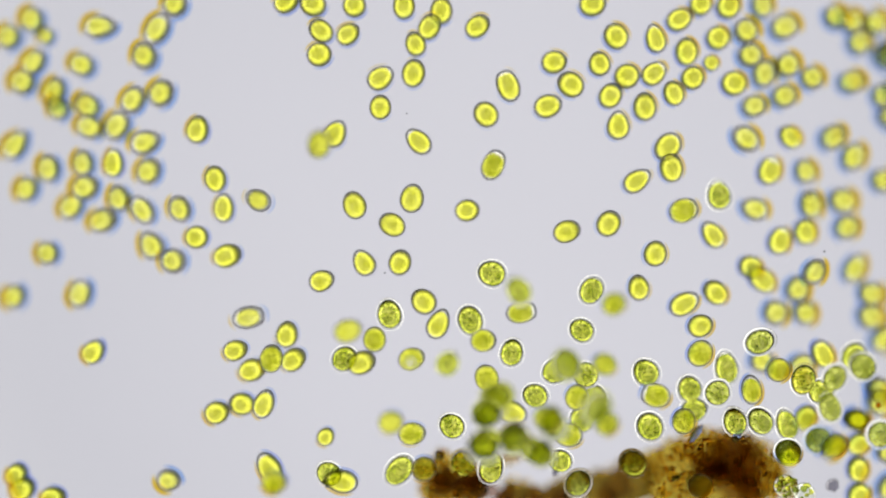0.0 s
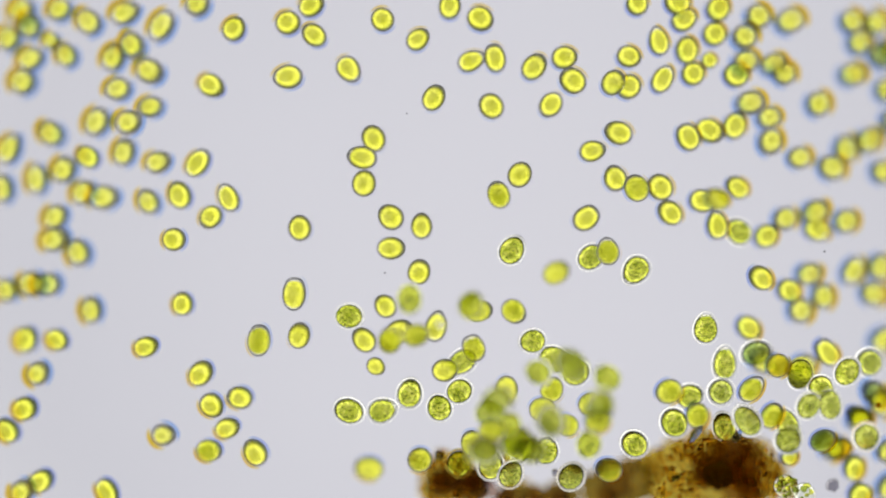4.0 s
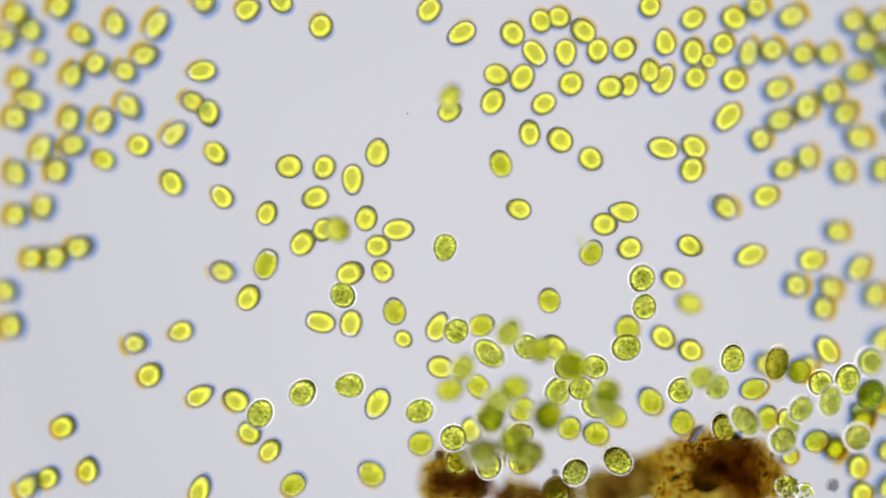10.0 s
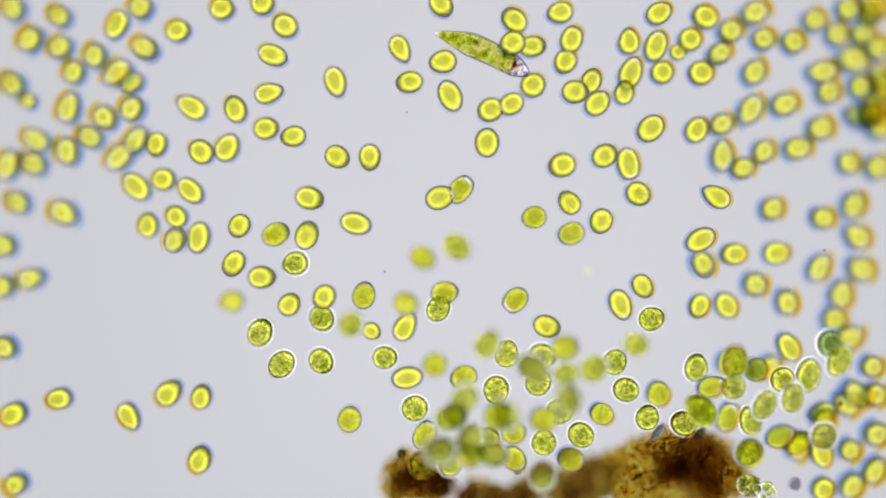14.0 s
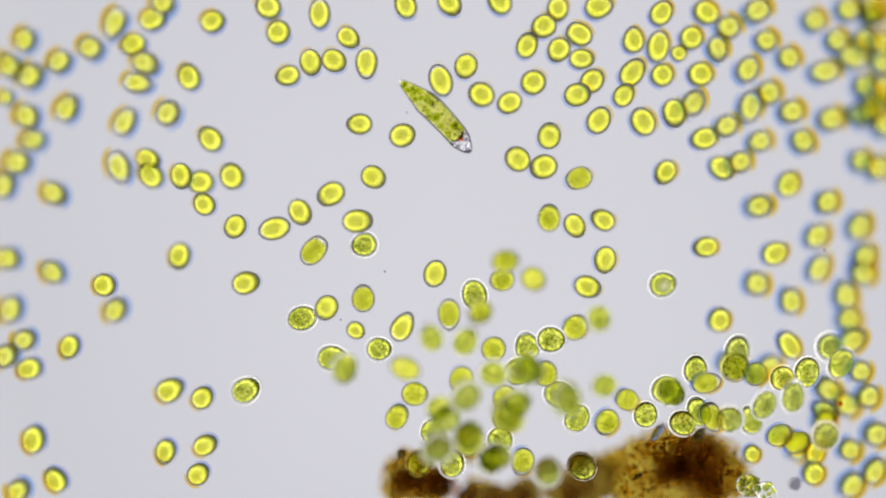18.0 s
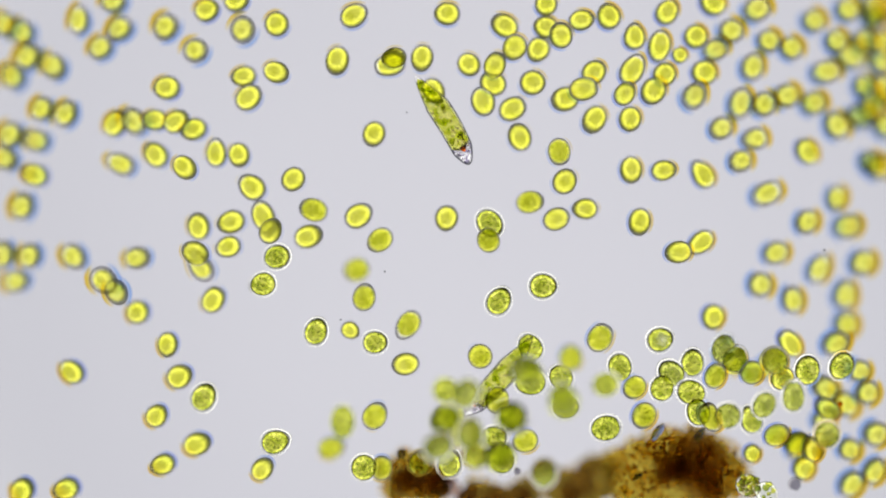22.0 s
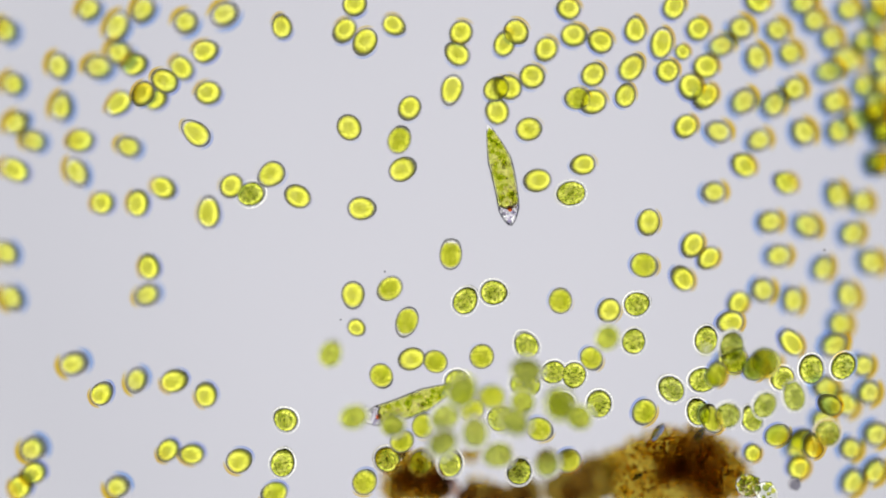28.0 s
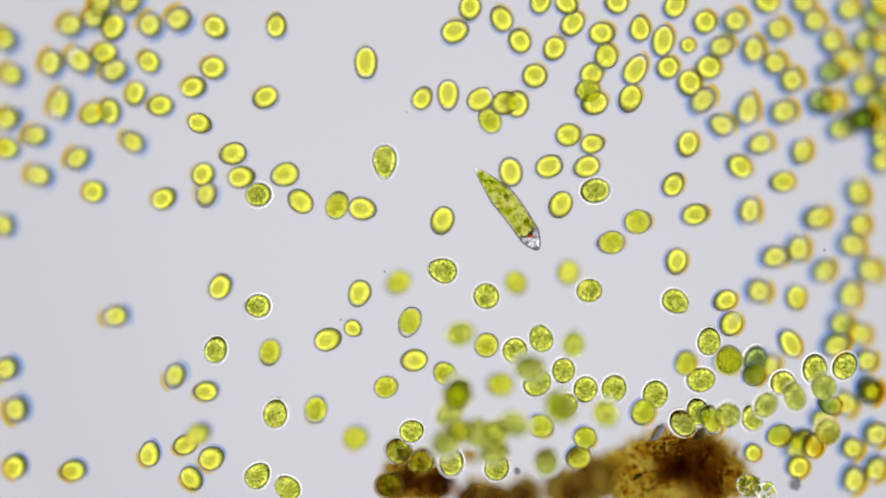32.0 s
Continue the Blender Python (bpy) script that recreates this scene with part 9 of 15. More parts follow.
    swim(alga(1.24,1,0.96),[(0,208,-897,73,0,20),(0.5,242,-902,74,60,20),(1,255,-888,76,60,20),(1.5,252,-881,46,60,20),(2,362,-902,73,60,20),(2.5,364,-926,48,60,20),(3,391,-926,50,60,20),(3.5,377,-934,48,60,20),(5.5,362,-929,73,60,20),(6,402,-942,75,60,20),(7.5,375,-968,75,60,20),(8,377,-974,49,60,20),(8.5,404,-993,49,60,20),(9,377,-1009,49,60,20),(9.5,377,-1036,49,60,20),(10,377,-1009,49,60,20),(11.5,378,-1009,49,60,20),(12,350,-995,76,60,20),(12.5,375,-1002,47,60,20),(13,339,-1003,74,60,20),(13.5,337,-1009,50,60,20),(14,318,-977,72,60,20),(14.5,315,-942,73,60,20),(16.5,324,-926,49,60,20),(17,222,-868,46,60,20),(18,75,-1017,40,60,20),(18.5,83,-1024,41,60,20),(19,40,-931,40,60,20),(19.5,83,-1024,41,60,20),(20,83,-1371,39,0,20),(29,83,-1371,39,0,20),(30,-73,-1124,41,60,20),(32,-73,-1124,41,60,20)])
    swim(alga(1.44,2,0.89),[(0,322,-870,76,60,60),(0.5,348,-888,76,60,60),(1,415,-955,76,13,60),(1.5,415,-1009,72,60,60),(2,377,-1028,48,60,60),(2.5,364,-1041,49,60,60),(3,335,-1035,76,60,60),(3.5,324,-1028,50,60,60),(6,324,-1368,49,0,60),(32,324,-1368,49,0,60)])
    swim(alga(1.24,1,0.99),[(0,593,-882,41,0,165),(0.5,608,-880,40,0,165),(1,610,-1082,48,60,165),(1.5,627,-1082,46,60,165),(2,687,-862,73,60,165),(2.5,686,-876,47,60,165),(3,739,-1050,46,60,165),(5.5,800,-1041,48,60,165),(6,800,-1367,50,0,165),(7,800,-1367,50,0,165),(8,655,-888,38,60,165),(8.5,583,-899,49,60,165),(9,779,-1042,47,60,165),(10,725,-875,50,60,165),(10.5,702,-862,47,60,165),(11,674,-862,74,60,165),(11.5,681,-879,76,60,165),(12,691,-902,47,60,165),(13,719,-931,39,60,165),(13.5,784,-988,49,60,165),(14,784,-1001,49,60,165),(14.5,784,-980,49,60,165),(17,897,-889,49,22,240),(17.5,945,-760,48,60,240),(18,956,-827,47,60,240),(18.5,1044,-822,49,60,240),(19,1039,-840,49,60,240),(20,1111,-814,48,60,240),(21,1100,-840,50,60,240),(22,1132,-795,50,60,240),(22.5,1141,-795,47,60,240),(23.5,1098,-796,46,60,240),(25,1143,-779,48,60,240),(28.5,1133,-779,46,60,240),(29,1146,-755,49,60,240),(32,1127,-779,47,60,240)])
    swim(alga(1.06,1,0.98),[(0,463,-963,76,45,90),(0.5,415,-1009,72,45,90),(1,415,-1360,73,0,90),(7,415,-1360,73,0,90),(8,558,-1151,41,45,90),(9,526,-1012,39,0,90),(10,539,-1145,41,45,90),(11,552,-1164,41,45,90),(12,648,-1062,72,45,90),(12.5,651,-1069,46,45,90),(13,613,-1068,72,45,90),(13.5,632,-1068,47,45,90),(14,658,-921,50,45,90),(14.5,608,-876,72,45,90),(16.5,632,-895,46,45,90),(17,458,-961,47,45,90),(17.5,450,-908,46,45,90),(18,450,-908,46,45,90),(18.5,436,-875,50,45,90),(19,342,-955,76,45,90),(19.5,351,-916,46,45,90),(20.5,316,-854,47,45,90),(21,383,-876,47,0,80),(21.5,404,-916,48,45,80),(22,334,-977,74,45,80),(22.5,348,-993,49,45,80),(23,342,-996,73,45,80),(24,342,-996,73,45,80),(25,527,-956,49,45,80),(25.5,584,-926,50,45,80),(27.5,555,-723,72,45,80),(29,555,-729,73,45,80),(30,493,-701,49,45,80),(31,522,-546,46,45,80),(31.5,496,-529,75,45,80),(32,522,-485,47,45,80)])
    swim(alga(1.24,1,0.89),[(0,552,-1003,41,60,150),(0.5,491,-877,39,0,150),(1.5,472,-904,39,0,140),(2,459,-888,39,0,140),(2.5,402,-817,73,60,140),(3,394,-770,40,0,80),(3.5,309,-822,73,60,80),(5.5,364,-827,47,60,80),(6,325,-856,40,60,80),(6.5,309,-876,72,60,80),(7,204,-881,46,60,80),(7.5,163,-894,50,60,80),(8,224,-876,72,60,80),(8.5,217,-867,50,60,80),(9,189,-875,74,60,80),(9.5,262,-880,50,60,80),(10,229,-809,71,60,80),(10.5,245,-849,70,60,80),(11,161,-846,50,60,80),(11.5,69,-902,38,60,80),(12,8,-862,38,60,80),(12.5,17,-867,38,60,80),(13,-35,-848,37,0,4),(14,-92,-521,39,60,4),(14.5,26,-486,38,60,4),(16.5,-145,-472,39,60,4),(17.5,-113,-481,37,60,4),(18.5,-126,-480,41,60,4),(19.5,-108,-488,38,60,4),(21,-132,-461,40,60,4),(25,-143,-419,37,60,4),(25.5,-134,-405,40,60,4),(26.8,-165,-496,41,60,4),(27.5,-172,-579,41,60,4),(28,-52,-836,71,60,4),(28.5,-59,-752,48,60,4),(29,-59,-651,47,22,20),(30,-64,-672,47,60,20),(31,-89,-854,71,60,20),(31.5,-91,-787,50,60,20),(32,35,-868,47,60,20)])
    swim(alga(1.24,2,0.95),[(0,640,-1109,46,60,50),(0.5,637,-1081,50,60,50),(1,638,-1369,46,0,50),(2,618,-1081,49,60,50),(3,605,-1076,49,60,50),(9,632,-1095,48,60,50),(9.5,599,-961,50,60,50),(10,627,-1055,47,60,50),(10.5,629,-1068,48,60,50),(11,624,-1049,49,0,50),(11.5,613,-1015,46,22,60),(12,570,-1041,50,0,80),(12.5,557,-1063,46,60,80),(13,552,-1164,41,60,80),(14,648,-1076,72,60,80),(14.5,659,-1082,48,60,80),(16.5,672,-1081,49,60,80),(17,674,-1061,76,60,80),(17.5,677,-1068,50,60,80),(18,674,-1056,75,60,80),(19,674,-1075,76,60,80),(19.5,664,-1063,46,60,80),(20,688,-1075,74,60,80),(21,674,-1075,76,60,80),(21.5,659,-1068,49,60,80),(22,656,-1062,75,60,80),(23,638,-1136,46,60,80),(23.5,669,-1149,48,60,80),(24,688,-1048,75,60,80),(24.5,674,-1061,76,60,80),(25,648,-1035,75,60,80),(25.5,674,-1008,75,60,80),(30.5,667,-1022,72,60,80),(32,667,-1009,72,60,80)])
    swim(alga(1.24,1,0.93),[(0,774,-822,76,60,40),(0.5,867,-827,48,0,40),(1,765,-768,49,60,40),(1.5,731,-854,48,60,40),(2,686,-739,47,60,40),(3,685,-714,50,60,40),(3.5,699,-734,48,60,40),(6,693,-707,49,60,40),(6.5,712,-693,48,60,40),(7,721,-676,75,60,40),(7.5,712,-680,48,60,40),(8.5,712,-707,48,60,40),(9,647,-821,37,60,40),(10,601,-848,40,60,40),(10.5,635,-929,46,60,40),(11,509,-916,46,22,20),(11.5,624,-862,47,60,20),(12,557,-902,48,60,20),(12.5,570,-841,48,60,20),(13,544,-806,75,60,20),(13.5,490,-814,49,60,20),(14,517,-875,50,60,20),(16.5,418,-880,50,60,20),(17,337,-912,50,60,20),(17.5,316,-916,46,22,80),(18,303,-926,48,60,80),(18.5,324,-969,50,60,80),(19,75,-1017,40,60,80),(21.5,75,-1025,39,60,80),(22,-113,-1043,41,60,80),(23,68,-880,76,60,80),(24,92,-862,75,60,80),(24.5,89,-902,75,60,80),(25,-83,-934,49,22,30),(25.5,-86,-1076,48,60,30),(28,-13,-916,46,60,30),(28.5,8,-907,49,60,30),(29,9,-876,73,60,30),(29.5,-19,-840,50,22,20),(30,43,-747,50,60,20),(30.5,28,-668,75,60,20),(31,-32,-747,48,60,20),(31.5,-67,-672,48,60,20),(32,-88,-659,47,60,20)])
    swim(alga(1.24,1,0.97),[(0,901,-1016,41,60,140),(0.5,926,-961,48,60,140),(1,771,-1036,48,60,140),(1.5,797,-1012,38,60,140),(2,779,-1010,46,60,140),(2.5,926,-921,49,60,140),(3,854,-875,75,60,140),(3.5,912,-891,40,60,140),(6,877,-1049,39,60,140),(6.5,865,-1028,49,60,140),(7,793,-1055,47,60,140),(7.5,832,-1068,49,60,140),(8,868,-1015,47,60,140),(9,872,-1028,50,60,140),(9.5,846,-987,50,60,140),(10,827,-1001,48,0,140),(10.5,816,-982,50,60,140),(11,851,-1001,48,60,140),(11.5,854,-1001,50,60,140),(12,874,-996,73,60,140),(13,866,-976,75,60,140),(13.5,892,-962,46,60,140),(14,833,-886,48,60,140),(16.5,910,-894,50,60,140),(17,985,-880,50,60,140),(17.5,972,-895,46,60,140),(18,838,-1036,47,60,140),(19,838,-1369,46,0,140),(22,838,-1369,46,0,140),(23,838,-1015,47,60,140),(23.5,714,-1035,75,60,140),(24,887,-809,76,60,140),(25,901,-836,72,60,140),(27.5,821,-823,72,60,140),(28,820,-795,76,60,140),(29,991,-729,46,22,64),(30,990,-693,50,22,80),(30.5,893,-534,39,22,80),(31,1017,-640,50,60,80),(32,990,-666,49,60,80)])
    swim(alga(1.24,1,0.98),[(0,660,-803,37,60,80),(1,623,-878,37,60,80),(2,571,-883,40,60,80),(3,594,-945,72,60,80),(3.5,511,-948,48,60,80),(5.5,471,-961,48,22,80),(6,566,-934,38,0,20),(7,362,-849,73,60,20),(7.5,410,-867,49,60,20),(8,396,-862,47,60,20),(8.5,389,-849,74,60,20),(9,378,-894,47,60,20),(10,372,-881,49,60,20),(10.5,353,-875,50,60,20),(11,283,-862,73,60,20),(11.5,305,-894,47,60,20),(12,311,-869,39,22,80),(13,357,-869,40,0,70),(13.5,404,-907,50,60,70),(14,394,-908,46,60,70),(14.5,435,-956,72,60,70),(16.5,450,-983,48,60,70),(17,408,-956,72,60,70),(17.5,402,-1015,48,60,70),(18,408,-995,76,60,70),(18.5,450,-996,47,60,70),(19,437,-1002,47,60,70),(19.5,403,-1036,72,60,70),(20,415,-1020,48,60,70),(20.5,369,-1009,72,60,70),(21,396,-1033,50,60,70),(21.5,450,-1015,46,60,70),(22,463,-1001,49,60,70),(22.5,498,-1028,47,60,70),(23,485,-1033,49,60,70),(23.5,469,-1061,76,60,70),(24,544,-1096,46,60,70),(25,517,-1069,46,60,70),(25.5,551,-1020,50,60,70),(27.5,517,-1082,46,60,70),(28,543,-1055,49,60,70),(29,482,-961,47,60,70),(30,262,-857,75,60,70),(30.5,258,-860,74,60,70),(31,463,-1006,50,60,70),(31.5,469,-1008,75,60,70),(32,437,-1036,47,60,70)])
    swim(alga(1.24,1,0.94),[(0,250,-703,37,60,40),(1,225,-569,41,60,40),(1.5,311,-512,41,60,40),(2,352,-523,37,60,40),(2.5,249,-444,49,22,40),(3,180,-459,39,0,116),(5.5,131,-480,41,22,100),(6,120,-519,50,0,100),(6.5,110,-493,47,0,100),(7,149,-516,74,60,100),(8,246,-297,46,60,100),(8.5,246,-214,46,60,100),(9,351,-99,40,60,100),(9.5,360,-118,38,60,100),(10,504,-244,41,60,100),(10.5,429,-78,38,60,100),(11,436,-110,49,60,100),(12,509,19,47,0,90),(13,723,-126,49,60,90),(13.5,886,-139,50,22,140),(14,789,67,37,22,200),(14.5,771,110,50,22,225),(16.5,776,131,50,60,225),(17,750,131,46,60,225),(17.5,765,150,50,22,240),(18,824,329,50,22,200),(18.5,848,453,39,60,200),(19,920,687,39,60,200),(19.5,928,682,38,60,200),(20,1084,609,38,60,200),(21,875,617,38,60,200),(21.5,845,607,37,60,200),(22,731,455,47,22,276),(23,785,359,47,60,276),(23.5,692,480,38,60,276),(24,798,693,50,60,276),(24.5,811,717,48,22,200),(25,798,717,50,60,200),(25.5,803,717,50,22,180),(28.5,819,707,49,60,180),(29.5,832,698,50,60,180),(30,838,680,49,60,180),(32,865,744,48,60,180)])
    swim(alga(1.24,1,0.91),[(0,655,-384,39,60,145),(0.5,550,-373,39,0,145),(1,821,-370,38,0,115),(2,740,-397,72,0,191),(3,417,-425,50,60,191),(3.5,408,-433,46,60,191),(5.5,575,-503,74,60,191),(6,632,-693,50,60,191),(7.5,658,-661,49,60,191),(8,632,-661,49,60,191),(8.5,645,-706,50,60,191),(9,650,-707,49,60,191),(9.5,678,-667,46,60,191),(10,651,-662,46,60,191),(11,677,-653,49,60,191),(12,678,-667,46,60,191),(12.5,718,-662,46,60,191),(13,840,-674,37,60,191),(13.5,860,-635,47,60,191),(14,754,-596,75,60,191),(16.5,873,-728,50,60,191),(17,824,-703,73,60,191),(17.5,914,-662,75,60,191),(18,935,-649,74,60,191),(18.5,980,-686,46,60,191),(19,762,-733,38,22,160),(19.5,723,-694,47,22,180),(20,747,-721,46,60,180),(20.5,752,-720,50,22,150),(21,750,-626,48,60,150),(21.5,732,-634,37,22,130),(22,736,-610,48,60,130),(22.5,739,-621,48,22,120),(23,726,-618,48,60,120),(23.5,717,-618,50,22,130),(24,715,-618,50,60,130),(24.5,726,-613,48,22,206),(25,723,-594,50,60,206),(25.5,712,-581,47,22,200),(27.5,693,-591,75,60,200),(28,699,-592,46,60,200),(28.5,727,-596,76,60,200),(29,731,-594,47,60,200),(29.5,736,-596,74,60,200),(30,758,-600,49,60,200),(30.5,749,-575,76,60,200),(31,758,-586,49,22,260),(31.5,754,-583,75,60,260),(32,750,-586,47,60,260)])
    swim(alga(1.24,1,0.94),[(0,806,-258,76,60,30),(0.5,774,-250,75,60,30),(1,801,-223,76,60,30),(1.5,798,-217,75,60,30),(2,803,-212,37,60,30),(3,741,-75,39,22,30),(3.5,782,-64,49,0,80),(6,688,332,46,0,120),(7,582,295,40,60,120),(7.5,660,266,37,22,170),(8,389,123,38,22,94),(8.5,534,161,41,0,120),(9,418,-11,47,0,70),(9.5,404,21,48,60,70),(10,704,-16,46,22,60),(10.5,697,16,75,60,60),(11,676,-30,37,22,136),(12,678,43,40,60,120),(13,791,11,38,22,160),(13.5,833,56,46,22,190),(14,610,144,50,60,190),(14.5,648,168,76,60,190),(16.5,634,88,76,60,190),(17,560,-182,40,60,190),(17.5,503,-171,48,60,190),(18,459,-153,37,60,190),(18.5,475,-290,74,60,190),(19,302,-444,74,60,190),(19.5,283,-450,72,60,190),(20,324,-501,46,22,114),(20.5,364,-460,49,60,114),(21,153,-250,76,60,114),(22,394,37,48,60,114),(23,275,-312,72,60,114),(23.5,363,-370,74,60,114),(24,158,-461,46,22,150),(24.5,203,-378,73,60,150),(25,121,-503,76,60,150),(25.5,62,-623,75,60,150),(27.5,137,-533,48,60,150),(28,142,-538,49,60,150),(28.5,161,-560,47,22,74),(29,161,-560,47,22,120),(29.5,190,-568,48,22,60),(30,196,-573,47,60,60),(30.5,204,-573,48,22,120),(31,177,-632,48,22,196),(31.5,187,-605,48,22,130),(32,187,-594,47,60,130)])
    swim(alga(1.24,1,0.92),[(0,706,-196,38,22,60),(0.5,743,-166,38,60,60),(1,735,-156,38,22,20),(2,783,-21,40,60,20),(2.5,776,-11,37,60,20),(3,722,72,39,60,20),(3.5,703,-38,40,22,40),(5.5,714,-35,38,60,40),(6,790,32,47,60,40),(6.5,710,21,47,60,40),(7,939,-333,39,60,40),(7.5,787,-356,76,60,40),(8,853,-360,38,22,-30),(8.5,793,-466,47,0,40),(9,744,-586,48,0,-15),(9.5,758,-613,48,60,-15),(10,720,-560,47,60,-15),(10.5,707,-541,46,60,-15),(11,723,-560,46,60,-15),(12,720,-565,48,60,-15),(12.5,757,-559,50,60,-15),(13,1108,-442,74,60,-15),(13.5,1079,-458,75,60,-15),(14.5,1097,-450,76,60,-15),(16.5,932,-393,49,60,-15),(17,937,-313,49,0,-80),(17.5,935,-364,76,60,-80),(18,914,-333,74,60,-80),(18.5,874,-330,72,60,-80),(19,935,-362,47,60,-80),(19.5,946,-413,41,22,-156),(20,1154,-570,57,60,-156),(21,1039,-666,49,60,-156),(21.5,1058,-618,48,22,-220),(22,1018,-565,46,22,-260),(22.5,1013,-506,46,60,-260),(23,909,-542,41,60,-260),(24,999,-444,48,22,-336),(24.5,1047,-434,49,22,-360),(25,1003,-472,38,22,-300),(25.5,1020,-506,47,60,-300),(27.5,1033,-551,50,60,-300),(28,954,-423,72,60,-300),(28.5,1021,-477,72,60,-300),(29,905,-367,48,60,-300),(30,897,-359,50,60,-300),(30.5,975,-335,74,60,-300),(31,1135,-452,50,22,-350),(32,873,-203,50,60,-350)])
    swim(alga(1.44,0,0.88),[(0,928,-180,40,60,100),(0.5,971,-134,50,60,100),(1,1057,-203,49,60,100),(1.5,1014,-99,39,60,100),(2,1004,-107,38,60,100),(2.5,1084,-67,47,60,100),(3,1306,99,32,13,100),(5.5,1298,137,33,49,90),(6,1388,164,30,13,60),(6.5,1285,132,31,49,10),(7,1145,46,33,49,86),(7.5,1225,116,34,13,95),(8,1308,-38,28,49,19),(8.5,1306,-42,32,49,10),(9,1308,-46,28,13,-50),(9.5,1253,-65,32,13,-30),(10,1174,13,43,60,-30),(10.5,1098,131,47,60,-30),(11,1106,83,47,13,-106),(12,1235,231,36,49,-140),(13,1161,166,41,13,-64),(13.5,1208,156,37,49,-135),(14,1474,244,45,13,-211),(14.5,1541,299,28,60,-211),(16.5,1452,164,29,49,-150),(17,1315,416,37,49,-160),(18,1235,355,35,49,-120),(19,1399,419,34,13,-70),(19.5,1427,385,30,49,-80),(20,1405,465,33,13,-45),(20.5,1405,441,32,49,-60),(21,1410,390,33,13,-130),(21.5,1419,425,30,49,-160),(22,1414,352,30,13,-236),(22.5,1397,411,32,60,-236),(23,1388,391,44,60,-236),(24,1419,352,30,60,-270),(24.5,1383,398,35,49,-300),(25,1391,360,34,13,-270),(25.5,1373,371,32,49,-260),(27.5,1440,339,34,49,-184),(28,1808,313,20,49,-210),(29.5,1771,272,25,49,-300),(30,1737,272,22,49,-340),(30.5,1703,299,26,49,-410),(31,1709,302,25,49,-470),(32,1791,313,22,49,-530)])
    swim(alga(1.24,0,0.96),[(0,786,121,41,60,60),(0.5,703,3,37,60,60),(1,679,5,40,0,60),(1.5,563,-56,41,0,100),(2,647,78,38,60,100),(2.5,679,158,40,60,100),(3,656,118,50,22,40),(3.5,697,134,40,22,40),(5.5,588,284,39,22,50),(6,695,456,40,0,80),(6.5,668,529,38,22,4),(7,802,732,40,60,4),(8.5,800,752,49,60,4),(9,798,766,46,60,4),(9.5,794,754,38,60,4),(10,793,766,47,60,4),(10.5,802,762,39,60,4),(11,804,779,46,60,4),(11.5,802,781,38,22,0),(12,811,771,47,60,0),(13.5,799,773,40,60,0),(14,806,739,47,60,0),(14.5,811,761,47,60,0),(16.5,819,720,47,22,15),(17.5,819,720,47,60,15),(18,817,726,46,60,15),(19,811,699,49,60,15),(19.5,832,692,38,22,20),(20,806,736,47,22,10),(21,827,736,50,60,10),(21.5,813,746,39,60,10),(22,846,752,50,22,10),(22.5,826,735,39,22,0),(23,817,720,47,60,0),(23.5,807,708,39,60,0),(24,812,881,46,60,0),(25,779,934,49,60,0),(25.5,794,963,39,60,0),(28,802,1010,36,60,0),(28.5,791,1009,39,60,0),(29,853,950,38,60,0),(29.5,893,928,40,60,0),(31,853,937,38,60,0),(32,934,1017,37,60,0)])
    swim(alga(1.44,0,0.90),[(0,586,83,49,60,20),(0.5,640,198,48,60,20),(1,593,166,39,60,20),(1.5,634,115,37,60,20),(2,610,137,48,60,20),(2.5,635,56,48,60,20),(3,361,-110,48,13,20),(3.5,516,-122,72,60,20),(6,561,-24,39,13,80),(7,709,-225,49,49,80),(7.5,693,-257,48,60,80),(8,687,-295,38,13,120),(9,464,-333,39,60,120),(10,528,-464,41,49,140),(10.5,622,-427,39,49,80),(11,606,-486,40,13,4),(11.5,576,-529,73,60,4),(12,589,-525,47,60,4),(12.5,665,-499,39,60,4),(13,715,-525,48,60,4),(13.5,701,-469,70,60,4),(14,672,-372,47,49,-20),(16.5,736,-378,71,60,-20),(17,755,-264,70,60,-20),(17.5,805,-204,40,60,-20),(18,866,-185,39,60,-20),(18.5,794,-202,71,60,-20),(19,828,-126,47,13,-80),(20,1047,206,49,49,-100),(21,1183,43,37,60,-100),(21.5,1215,38,39,60,-100),(22,1113,123,41,60,-100),(23,1046,-225,39,60,-100),(24,1140,-279,41,49,-120),(24.5,1134,-239,41,49,-80),(25,1184,-234,36,49,-156),(25.5,1251,-325,36,49,-232),(28,1318,-145,35,60,-232),(29,1331,-188,36,49,-300),(30.5,1319,3,34,49,-280),(31,1315,0,37,49,-270),(31.5,1364,51,34,49,-346),(32,1378,158,34,60,-346)])
